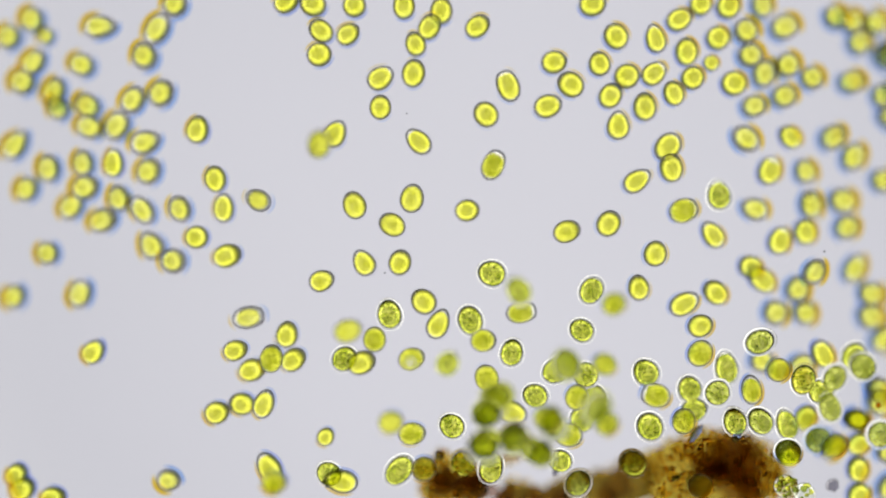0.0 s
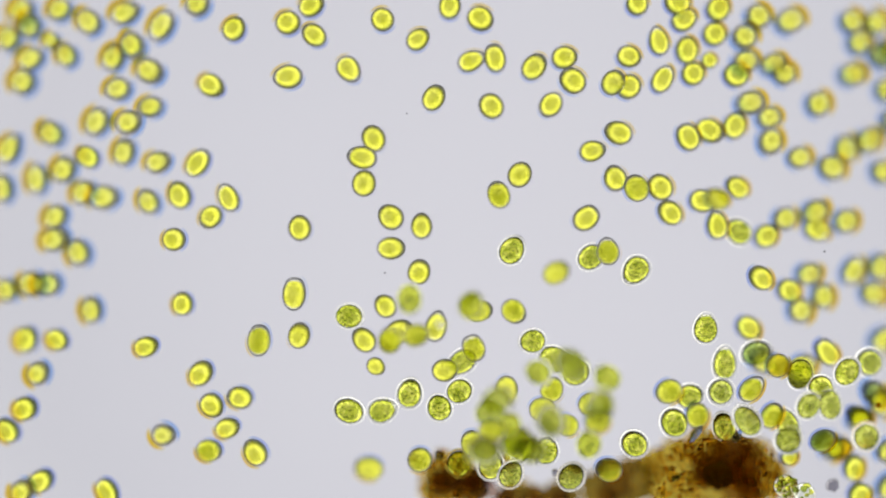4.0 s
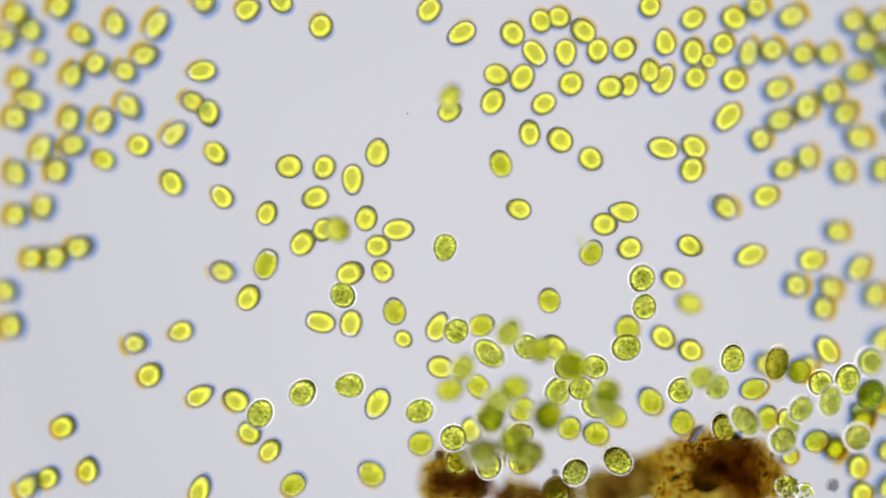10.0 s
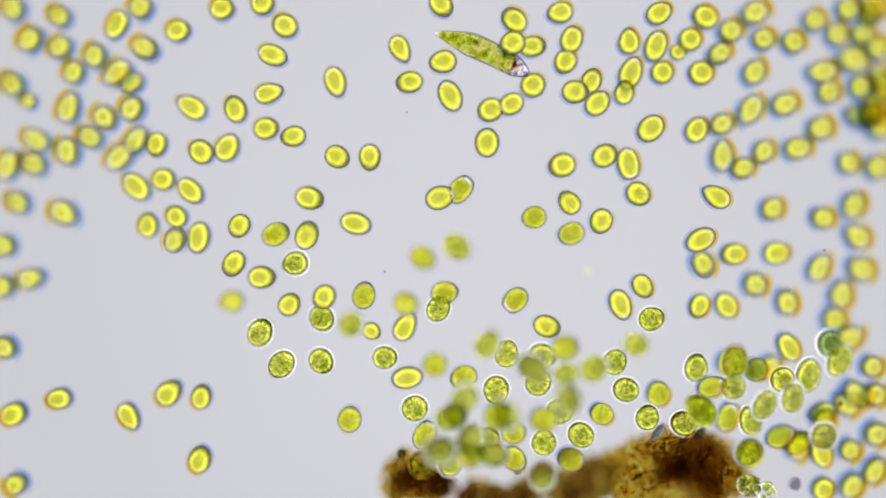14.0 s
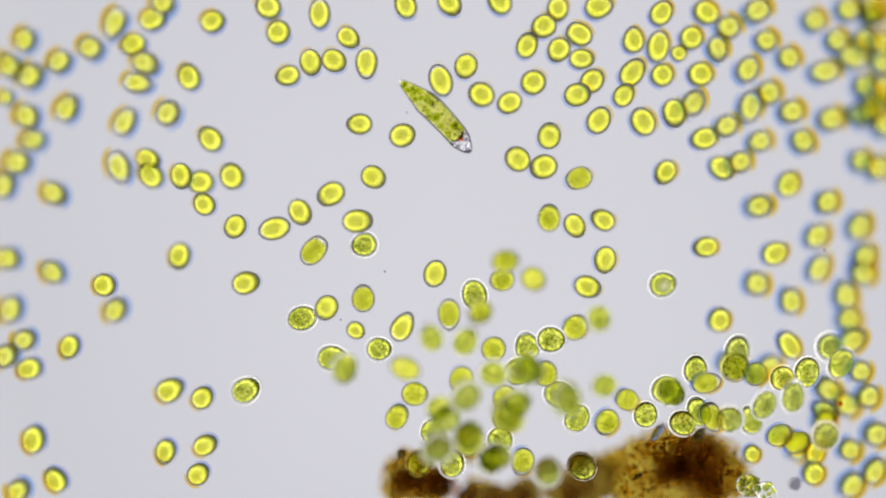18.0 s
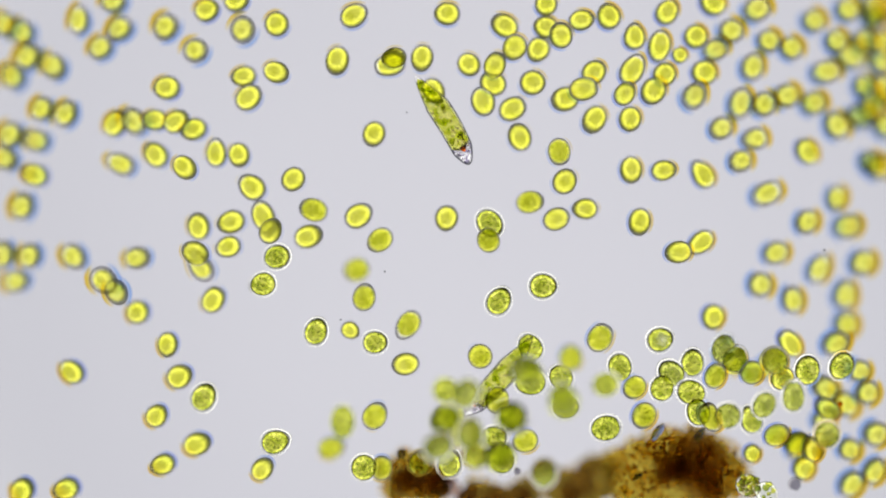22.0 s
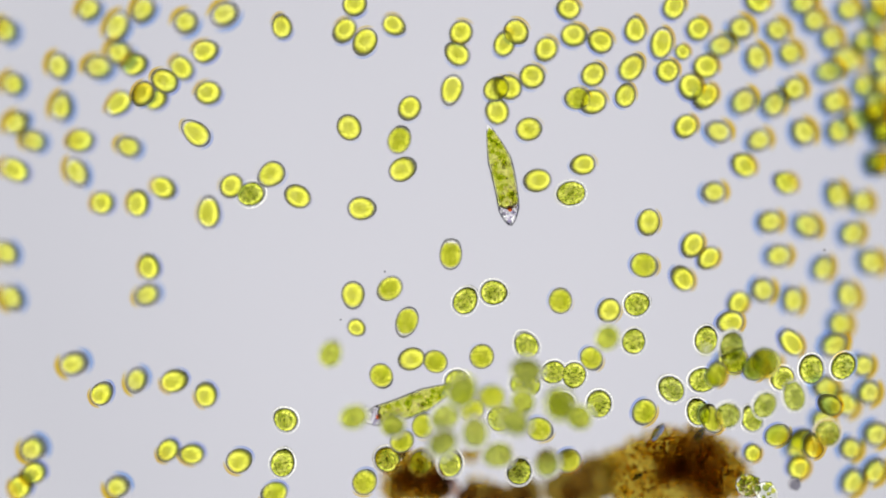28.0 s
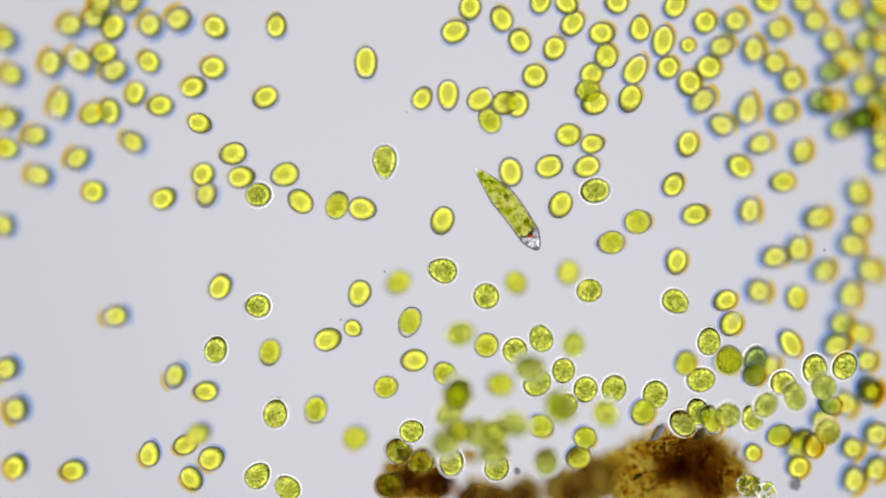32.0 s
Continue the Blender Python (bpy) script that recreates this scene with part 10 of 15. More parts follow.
    swim(alga(1.24,0,0.95),[(0,1007,-19,46,60,80),(1,904,54,38,60,80),(1.5,888,-19,40,0,80),(2,870,185,50,60,80),(2.5,902,118,37,0,85),(3,1182,228,35,0,60),(3.5,1238,226,34,22,20),(5.5,1251,347,30,0,-40),(6,1323,460,29,60,-40),(6.5,1342,460,29,22,-116),(7,1252,400,34,60,-116),(7.5,1275,468,29,22,-160),(8,1182,220,35,60,-160),(8.5,1212,325,33,22,-160),(9,1052,131,39,60,-160),(9.5,896,164,39,60,-160),(10,882,3,41,60,-160),(10.5,944,-38,41,60,-160),(11,971,-105,38,0,-84),(12,866,46,41,60,-84),(12.5,920,38,40,22,-110),(13.5,974,102,39,60,-110),(14,929,123,46,60,-110),(14.5,932,11,49,22,-34),(17,725,-19,49,60,-34),(17.5,640,-189,72,60,-34),(18,608,-149,71,60,-34),(19,570,-246,49,22,-60),(20,620,244,38,22,-100),(20.5,536,311,47,60,-100),(21,311,166,41,60,-100),(21.5,230,105,41,60,-100),(22,196,137,38,60,-100),(23,-110,21,48,60,-100),(24,-201,-228,46,22,-100),(25.5,-179,-225,49,22,-90),(28,-246,-227,50,22,-90),(30,-198,-227,50,22,-100),(32,-217,-219,49,22,-110)])
    swim(alga(1.24,1,1.01),[(0,961,-582,38,60,130),(0.5,968,-593,41,60,130),(1,1027,-423,73,60,130),(1.5,991,-319,47,60,130),(2,905,-541,48,60,130),(2.5,974,-547,40,60,130),(3,783,-570,72,60,130),(5.5,761,-610,73,60,130),(6,734,-569,74,60,130),(6.5,681,-529,75,60,130),(7,695,-530,72,60,130),(7.5,666,-471,50,0,130),(8,628,-534,37,0,200),(8.5,557,-520,46,0,124),(9,539,-709,38,22,90),(10,553,-668,37,22,60),(10.5,569,-668,37,60,60),(11,585,-649,39,22,70),(11.5,578,-653,48,22,60),(12,565,-715,49,60,60),(12.5,581,-671,73,60,60),(13,667,-635,47,60,60),(14.5,624,-632,46,60,60),(16.5,645,-632,49,22,30),(17,659,-605,48,60,30),(17.5,651,-605,46,60,30),(18,533,-729,76,60,30),(18.5,570,-881,49,60,30),(19,442,-895,46,60,30),(20.5,455,-916,47,60,30),(21,485,-956,48,60,30),(21.5,538,-942,49,60,30),(22,423,-902,50,60,30),(22.5,450,-934,50,60,30),(23,442,-929,46,60,30),(23.5,450,-947,50,60,30),(24.5,450,-867,50,60,30),(25,456,-849,74,60,30),(25.5,455,-854,46,60,30),(27.5,443,-841,72,60,30),(28,458,-806,48,60,30),(28.5,454,-809,72,60,30),(29,477,-814,48,60,30),(29.5,470,-823,73,60,30),(30,490,-846,49,60,30),(30.5,480,-841,73,60,30),(31,455,-876,46,60,30),(31.5,446,-871,50,60,30),(32,435,-863,72,60,30)])
    swim(alga(1.24,1,1.01),[(0,1009,-695,39,0,165),(1,997,-628,76,60,165),(1.5,1041,-667,49,60,165),(2,886,-695,38,0,220),(2.5,882,-673,41,60,220),(3,788,-729,75,60,220),(6,704,-846,48,60,220),(6.5,655,-844,72,0,200),(7,482,-795,75,60,200),(7.5,468,-782,74,60,200),(8,461,-775,40,60,200),(9,424,-748,40,60,200),(9.5,444,-720,50,60,200),(10,375,-761,46,60,200),(10.5,287,-720,47,60,200),(11,222,-662,75,60,200),(11.5,215,-663,72,60,200),(12,209,-668,41,60,200),(12.5,209,-609,75,60,200),(13,281,-597,46,60,200),(13.5,289,-640,49,60,200),(14,278,-615,50,60,200),(14.5,302,-636,76,60,200),(16.5,289,-675,48,60,200),(17,289,-668,41,22,260),(17.5,276,-653,48,60,260),(18,268,-628,37,60,260),(18.5,276,-667,48,60,260),(19,201,-769,73,60,260),(19.5,195,-769,75,60,260),(20,262,-752,48,60,260),(20.5,230,-764,73,60,260),(21,303,-726,46,60,260),(21.5,276,-800,48,22,240),(22,222,-793,47,22,240),(22.5,236,-809,47,22,164),(23,270,-800,50,22,200),(23.5,268,-822,46,22,180),(24,436,-720,48,60,180),(24.5,435,-729,76,60,180),(25,431,-726,46,60,180),(28,408,-702,75,60,180),(28.5,408,-702,75,60,180),(29,436,-712,50,60,180),(29.5,443,-709,48,60,180),(30,448,-702,75,60,180),(30.5,442,-696,73,60,180),(31,436,-693,49,60,180),(31.5,503,-667,47,60,180),(32,448,-644,76,60,180)])
    swim(alga(1.24,1,0.95),[(0,1171,-661,35,60,110),(1,1047,-506,49,60,110),(1.5,1017,-416,38,60,110),(2,955,-475,41,60,110),(2.5,923,-373,41,60,110),(3,1239,-169,32,0,110),(3.5,1270,-308,44,0,90),(6,1034,-444,48,60,90),(6.5,1222,-410,44,60,90),(7,1025,-257,48,22,60),(7.5,1136,-204,46,60,60),(8,1079,-217,46,60,60),(8.5,1187,-249,45,60,60),(9,1108,-650,72,60,60),(9.5,1113,-656,76,60,60),(10,1128,-667,45,60,60),(10.5,1090,-694,46,60,60),(11,1194,-703,39,60,60),(12,1189,-699,49,60,60),(12.5,1207,-661,50,60,60),(13,1229,-669,36,60,60),(14,996,-538,48,60,60),(14.5,1133,-520,47,60,60),(15.8,1131,-626,41,60,60),(16.5,1207,-687,38,60,60),(18,1232,-668,37,60,60),(19,980,-636,75,0,100),(19.5,940,-640,46,22,110),(20,980,-654,46,22,186),(20.5,975,-617,76,60,186),(21,990,-586,49,60,186),(21.5,972,-605,48,60,186),(22,941,-644,73,60,186),(22.5,1017,-648,50,22,240),(23,875,-685,49,60,240),(24,951,-680,46,22,260),(24.5,878,-594,47,60,260),(25,918,-578,48,60,260),(25.5,838,-492,49,60,260),(27.5,793,-578,47,60,260),(29,838,-653,50,60,260),(30.5,873,-672,49,60,260),(32,854,-675,48,60,260)])
    swim(alga(1.24,1,0.98),[(0,1141,-814,47,60,90),(1,1135,-822,47,60,90),(1.5,1208,-789,37,60,90),(6,1205,-789,37,60,90),(6.5,1171,-771,37,60,90),(7,1117,-787,46,60,90),(8.5,1122,-814,46,60,90),(9,1117,-816,35,60,90),(9.5,1127,-819,35,60,90),(10,1132,-819,49,60,90),(10.5,1139,-817,47,60,90),(11,1140,-809,74,60,90),(11.5,1128,-805,74,60,90),(12,1122,-806,46,60,90),(12.5,1133,-814,46,60,90),(13,1143,-770,39,60,90),(13.5,1215,-687,40,60,90),(14.5,1189,-695,38,60,90),(15.8,1243,-631,38,60,90),(16.5,1194,-593,38,60,90),(17,888,-606,39,60,90),(17.5,860,-560,46,60,90),(18,666,-594,50,60,90),(18.5,677,-594,50,60,90),(19,726,-613,48,60,90),(19.5,691,-599,50,60,90),(20.5,766,-594,47,60,90),(21,781,-529,76,60,90),(22,781,-516,76,60,90),(23,754,-530,74,60,90),(23.5,727,-503,76,60,90),(24,727,-516,76,60,90),(24.5,763,-482,72,60,90),(25.5,714,-463,76,60,90),(27.5,749,-397,74,60,90),(28,736,-249,49,60,90),(28.5,803,-380,49,22,90),(29,654,-214,46,0,120),(29.5,646,-158,46,22,140),(30,547,-157,72,60,140),(31,949,-181,74,60,140),(31.5,941,-144,74,60,140),(32,974,24,50,22,190)])
    swim(alga(1.24,1,1.03),[(0,982,-843,38,60,120),(0.5,1001,-761,74,60,120),(1,1045,-763,36,60,120),(1.5,1122,-824,38,60,120),(2.5,1104,-822,49,60,120),(3.5,1097,-824,40,60,120),(5.5,1104,-835,36,60,120),(6,1058,-849,36,60,120),(6.5,1076,-821,38,60,120),(7,921,-743,73,60,120),(7.5,955,-743,39,60,120),(8,990,-733,38,22,120),(8.5,993,-758,48,22,196),(9,969,-789,37,60,196),(9.5,940,-774,47,60,196),(10,867,-466,48,60,196),(11,954,-556,73,60,196),(11.5,935,-596,73,60,196),(12,947,-607,37,60,196),(12.5,1025,-632,48,60,196),(13,1182,-553,57,0,215),(13.5,1146,-654,46,60,215),(14,887,-569,76,60,215),(14.5,900,-521,75,60,215),(16.5,918,-568,48,60,215),(17,731,-533,50,60,215),(18,535,-586,49,60,215),(18.5,562,-608,46,60,215),(19,597,-608,48,22,170),(19.5,557,-600,46,22,150),(20,592,-595,41,22,170),(20.5,624,-594,50,22,150),(21.5,589,-653,47,22,180),(22,592,-635,48,22,170),(23,581,-646,46,22,190),(24,576,-632,48,22,170),(25,595,-654,46,22,190),(27.5,570,-648,47,22,200),(28,567,-648,50,22,170),(29,600,-645,48,22,210),(31.5,643,-662,46,22,220),(32,624,-640,47,60,220)])
    swim(alga(1.24,1,0.95),[(0,1198,-763,34,60,20),(0.5,1135,-709,38,60,20),(1,1171,-728,36,60,20),(3.5,1177,-696,35,60,20),(6,1171,-717,36,60,20),(6.5,1135,-660,38,60,20),(7,1178,-690,39,60,20),(7.5,1183,-735,39,60,20),(8,1207,-699,48,60,20),(8.5,1181,-667,48,60,20),(9,1165,-714,37,60,20),(10,1221,-601,72,60,20),(10.5,1102,-636,72,60,20),(11,1223,-534,39,60,20),(12,1181,-351,70,60,20),(12.5,1113,-317,73,60,20),(13,1350,-391,46,60,20),(14,1173,-335,49,60,20),(14.5,1121,-362,73,60,20),(16.5,1044,-225,48,60,20),(17,1140,-231,41,0,20),(18,1229,-172,36,60,20),(19,987,-279,41,60,20),(19.5,884,-225,48,60,20),(20,974,-247,37,60,20),(20.5,998,-240,14,60,20),(21,1014,-185,39,60,20),(22,1215,-435,40,60,20),(23,1100,-436,74,60,20),(24,1320,-354,46,60,20),(24.5,1302,-404,47,60,20),(25,1145,-556,73,60,20),(28,1103,-265,48,60,20),(29,1213,-292,47,60,20),(30,1066,-225,46,60,20),(30.5,1029,-184,71,60,20),(31,1268,-335,70,60,20),(32,1285,-257,48,22,-30)])
    swim(alga(1.24,1,1.02),[(0,1144,183,37,22,20),(0.5,1074,191,37,60,20),(1,921,238,49,60,20),(2,915,274,39,60,20),(2.5,953,325,39,0,80),(3,917,295,41,22,120),(3.5,924,297,47,60,120),(5.5,867,244,39,60,120),(6,861,333,39,22,100),(6.5,892,257,46,60,100),(7,923,266,41,60,100),(7.5,921,284,38,60,100),(8,946,276,46,60,100),(8.5,800,145,48,60,100),(9,628,-35,40,0,24),(9.5,620,-239,37,0,80),(10,875,-379,37,60,80),(11,794,-436,75,60,80),(11.5,788,-437,73,60,80),(12,784,-439,50,0,60),(12.5,784,-418,49,60,60),(13,802,-418,73,0,20),(13.5,826,-437,72,60,20),(14,754,-471,74,60,20),(14.5,760,-450,73,60,20),(16.5,763,-485,47,22,40),(17,767,-410,75,60,40),(18,810,-378,38,60,40),(18.5,779,-367,49,60,40),(19,819,-439,47,60,40),(19.5,793,-399,46,60,40),(20,801,-399,48,22,10),(21,876,-447,48,22,10),(21.5,926,-452,50,22,0),(22,924,-426,49,22,60),(23,959,-380,46,60,60),(23.5,972,-391,47,60,60),(24,1019,-311,39,60,60),(24.5,939,-367,50,22,-16),(25,1066,-367,46,60,-16),(25.5,1113,-311,76,60,-16),(27.5,1098,-257,47,60,-16),(28,1133,-83,48,60,-16),(28.5,1020,-202,76,60,-16),(29,1055,-309,73,60,-16),(29.5,1074,-242,73,60,-16),(30,920,-150,41,60,-16),(31,1173,-134,47,22,10),(32,1103,123,49,60,10)])
    swim(alga(1.44,0,0.85),[(0,1282,70,32,13,125),(1,1291,242,31,13,190),(1.5,1301,239,29,13,190),(2,1310,237,30,13,114),(2.5,1267,266,30,49,150),(3,1321,256,70,60,150),(3.5,1308,245,73,60,150),(5.5,1271,83,41,60,150),(6,1313,-153,45,60,150),(6.5,1389,-225,41,60,150),(7,1206,-239,35,60,150),(8,1274,-177,31,60,150),(8.5,1396,-164,29,60,150),(9,1271,-220,32,60,150),(10,1088,-140,34,60,150),(10.5,1050,-86,45,49,180),(11,1219,-293,37,60,180),(11.5,1143,-239,38,49,240),(12,1237,24,36,49,200),(12.5,1250,8,38,49,240),(13,1164,-51,40,13,300),(13.5,1288,3,37,60,300),(14,1127,-185,48,60,300),(14.5,1259,11,44,60,300),(17,1130,40,46,60,300),(17.5,918,48,48,60,300),(18,806,102,47,60,300),(18.5,811,110,47,49,230),(19,1172,136,50,49,240),(19.5,1172,136,50,49,240),(20,1175,137,41,13,315),(20.5,1148,204,41,49,300),(21,1203,260,36,60,300),(21.5,1297,338,35,49,330),(22,1231,368,39,49,370),(22.5,1357,271,32,49,320),(23,1419,151,32,13,300),(24,1519,-137,30,13,265),(25,1461,-258,33,13,290),(25.5,1450,-212,33,49,300),(27.5,1581,-354,43,49,240),(28,1582,-267,26,60,240),(29,1536,-292,42,60,240),(29.5,1508,-192,71,49,210),(30,1568,-113,28,60,210),(31,1552,-153,44,60,210),(32,1515,-252,40,60,210)])
    swim(alga(1.44,0,0.91),[(0,1146,-260,37,13,30),(1,1155,-287,34,60,30),(1.5,1142,-365,33,60,30),(2,1198,-435,36,13,-46),(3,1397,-406,27,60,-46),(6,1483,-358,28,60,-46),(7,1321,-355,28,60,-46),(8,940,-463,70,60,-46),(8.5,880,-553,38,60,-46),(9,1023,-510,38,60,-46),(10,1047,-422,35,60,-46),(10.5,1019,-435,40,60,-46),(11,1041,-421,38,60,-46),(11.5,896,-394,39,60,-46),(12,1004,-308,47,13,-105),(13.5,1025,-278,39,60,-105),(14,1022,-271,41,13,-70),(14.5,1025,-278,39,13,-70),(16.5,947,-185,40,49,-146),(17,1078,-86,39,60,-146),(18,948,-59,48,49,-100),(19,945,-148,37,60,-100),(19.5,1036,-279,38,49,-176),(20,1258,-314,38,49,-210),(20.5,1288,-185,48,60,-210),(21,1254,-62,45,49,-170),(22,1294,-21,44,60,-170),(23,1356,-21,34,60,-170),(23.5,1350,-19,36,60,-170),(24.5,1397,22,31,49,-135),(25,1406,38,31,49,-150),(27.5,1411,22,31,49,-150),(28,1364,11,36,49,-120),(28.5,1337,-5,34,49,-120),(29,1350,-8,36,49,-110),(29.5,1324,-30,33,49,-100),(30,1495,78,29,60,-100),(30.5,1468,11,44,60,-100),(31,1391,-139,44,60,-100),(31.5,1302,-70,44,60,-100),(32,1288,-67,37,60,-100)])
    swim(alga(1.44,0,0.91),[(0,1295,-207,33,60,135),(0.5,1256,-244,46,60,135),(1,1190,-159,33,60,135),(1.5,1196,-159,33,60,135),(2,1133,140,37,13,135),(2.5,1044,196,36,60,135),(3,1020,191,38,60,135),(3.5,1098,166,36,60,135),(6,902,231,39,60,135),(6.5,899,190,49,60,135),(7,1066,346,38,60,135),(7.5,1018,311,46,60,135),(8,1006,268,50,60,135),(8.5,941,217,41,60,135),(9,840,215,38,60,135),(9.5,881,223,37,60,135),(10,1044,478,39,13,165),(11,1297,292,45,13,140),(11.5,1394,325,33,49,90),(12,1373,320,31,60,90),(13,1388,30,34,60,90),(13.5,1397,34,31,60,90),(14,1402,38,42,13,30),(14.5,1379,37,73,60,30),(17,1365,137,33,49,10),(17.5,1438,226,30,49,60),(18,1827,305,19,49,60),(19,1954,388,19,60,60),(20,1790,259,23,60,60),(21,1859,137,21,60,60),(22,1917,461,18,49,130),(22.5,1922,389,17,49,140),(23,1881,501,20,60,140),(24,1582,420,26,60,140),(28.5,1622,394,26,60,140),(29,1635,388,27,60,140),(29.5,1616,361,28,60,140),(32,1590,388,26,60,140)])
    swim(alga(1.24,0,0.93),[(0,1222,-364,44,60,20),(0.5,1281,-365,43,60,20),(1,1422,-78,40,60,20),(2,1333,-236,40,0,20),(2.5,1473,-123,38,60,20),(3,1581,-16,23,22,40),(3.5,1541,84,23,60,40),(5.5,1579,-43,23,60,40),(6,1641,59,22,60,40),(6.5,1619,186,23,60,40),(7,1565,48,23,60,40),(7.5,1611,97,22,60,40),(8,1548,135,26,60,40),(8.5,1492,277,26,22,100),(9,1560,245,22,22,100),(9.5,1548,249,25,22,100),(10,1537,253,25,22,24),(10.5,1437,299,28,22,100),(11,1363,411,31,0,24),(11.5,1372,454,35,22,10),(12,1402,459,35,22,80),(12.5,1399,411,35,22,15),(13,1372,443,35,0,-15),(13.5,1383,613,34,22,15),(14,1386,562,33,22,60),(14.5,1406,540,31,60,60),(16.5,1392,629,31,22,60),(17,1392,573,32,60,60),(17.5,1406,586,31,22,120),(18,1418,519,33,22,196),(19,1297,473,34,60,196),(19.5,1358,494,36,22,260),(20,1426,607,33,60,260),(21,1359,615,35,60,260),(22,1068,609,39,60,260),(22.5,974,666,38,60,260),(23,1022,601,39,60,260),(23.5,1162,558,38,60,260),(24,1149,534,37,60,260),(24.5,1089,478,39,22,300),(25,1108,486,40,22,230),(28,1332,575,35,60,230),(28.5,1243,688,35,60,230),(29,1027,494,39,60,230),(29.5,1034,426,46,60,230),(30,887,333,41,60,230),(30.5,892,378,47,22,180),(31,893,378,38,22,180),(31.5,870,383,48,22,195),(32,861,384,40,22,200)])
    swim(alga(1.44,0,0.87),[(0,923,325,38,13,35),(0.5,896,271,40,13,100),(1,867,378,38,13,160),(1.5,801,332,46,60,160),(2,693,431,49,13,95),(2.5,767,467,39,13,70),(3,544,316,41,49,10),(3.5,660,480,41,49,10),(5.5,775,392,39,13,75),(6,869,510,41,13,130),(6.5,939,385,49,13,200),(7,926,529,38,49,250),(7.5,719,413,38,49,190),(8,672,166,48,49,210),(8.5,646,273,46,49,190),(9,678,230,47,60,190),(9.5,578,225,47,13,195),(10,854,177,46,13,170),(11,813,40,40,13,130),(11.5,861,35,37,60,130),(12,688,163,47,60,130),(13,743,181,74,60,130),(13.5,833,252,49,60,130),(14,776,217,49,60,130),(14.5,907,191,39,60,130),(16.5,901,137,41,49,150),(17,885,177,41,49,200),(17.5,907,182,39,49,150),(18,936,134,38,49,150),(18.5,918,155,49,60,150),(19,904,174,41,60,150),(19.5,912,204,38,49,150),(20,882,196,40,49,190),(21,861,199,40,49,180),(21.5,845,225,40,60,180),(22,850,185,38,49,180),(23,858,212,41,49,220),(23.5,853,263,39,49,210),(24,806,238,47,49,190),(25,805,290,37,49,190),(27.5,805,303,40,49,190),(28,839,394,41,60,190),(28.5,861,325,40,60,190),(29,851,297,48,49,150),(29.5,892,311,47,60,150),(30,772,266,39,60,150),(30.5,832,244,37,60,150),(31,1192,164,37,49,74),(31.5,1323,333,36,49,60),(32,1275,303,38,60,60)])
    swim(alga(1.44,0,0.95),[(0,1084,386,38,60,100),(0.5,1190,277,34,13,100),(1,1253,393,30,49,80),(1.5,1295,400,33,49,60),(2,1253,460,30,13,110),(3,1420,371,29,49,40),(3.5,1315,476,30,49,-36),(5.5,1234,626,32,49,10),(6,1320,613,30,49,-66),(7,1410,595,29,60,-66),(8,1424,590,25,60,-66),(8.5,1429,635,26,60,-66),(9,1442,627,28,49,-142),(10,1353,627,29,13,-130),(10.5,1372,608,28,60,-130),(11,1400,613,31,49,-60),(11.5,1367,586,32,60,-60),(12,1288,540,37,13,-95),(12.5,1265,513,34,49,-110),(13,1247,515,39,13,-85),(13.5,1237,379,37,13,-150),(14,1060,397,37,13,-80),(14.5,1050,388,41,13,-80),(16.5,1143,539,38,60,-80),(17,1218,655,37,60,-80),(18,1277,639,37,60,-80),(18.5,1283,655,38,60,-80),(19,1230,602,35,60,-80),(19.5,1196,521,39,60,-80),(20,1256,540,35,49,-120),(21,1250,580,38,49,-120),(21.5,1210,579,40,60,-120),(22,899,609,37,60,-120),(22.5,915,553,37,60,-120),(23,1316,387,33,49,-80),(23.5,1197,290,37,49,-130),(24,1193,386,40,60,-130),(25,1262,628,35,60,-130),(27.5,1364,621,34,60,-130),(28,1427,720,32,60,-130),(29,1180,673,39,49,-160),(30,1093,712,47,49,-100),(30.5,1052,717,48,49,-130),(32,1066,707,47,49,-110)])
    swim(alga(1.24,0,1.00),[(0,1068,486,38,0,50),(0.5,1041,451,38,22,0),(1,1069,298,35,22,10),(1.5,1106,338,36,22,80),(2,1128,352,36,60,80),(2.5,1098,499,38,22,130),(3,1136,422,36,60,130),(3.5,1022,303,39,60,130),(5.5,1082,287,37,60,130),(6,1082,411,36,22,190),(6.5,1164,419,33,22,130),(7,1139,494,35,22,54),(7.5,1158,554,32,0,85),(8,1239,538,31,60,85),(8.5,1207,527,31,22,80),(9,1182,481,36,0,70),(9.5,1212,438,32,60,70),(10,1182,379,34,60,70),(10.5,1065,303,40,22,45),(11,936,142,39,60,45),(12,872,507,38,0,30),(13,1086,531,41,22,106),(13.5,1130,494,37,22,120),(14,1166,566,41,0,45),(14.5,1194,580,39,22,110),(16.5,1122,611,38,22,120),(17,1113,622,41,60,120),(17.5,1116,628,40,22,180),(18,1130,599,37,22,120),(18.5,1081,540,37,22,190),(19,1140,674,38,60,190),(20,1149,722,37,60,190),(20.5,1153,759,39,22,250),(21,1156,746,41,60,250),(21.5,1176,736,37,22,240),(22.5,1180,754,39,60,240),(23,1176,736,37,60,240),(23.5,1175,727,38,22,290),(24,1148,660,41,60,290),(24.5,1180,665,40,60,290),(25,1356,768,36,60,290),(29.5,1358,763,34,60,290),(32,1351,782,33,60,290)])
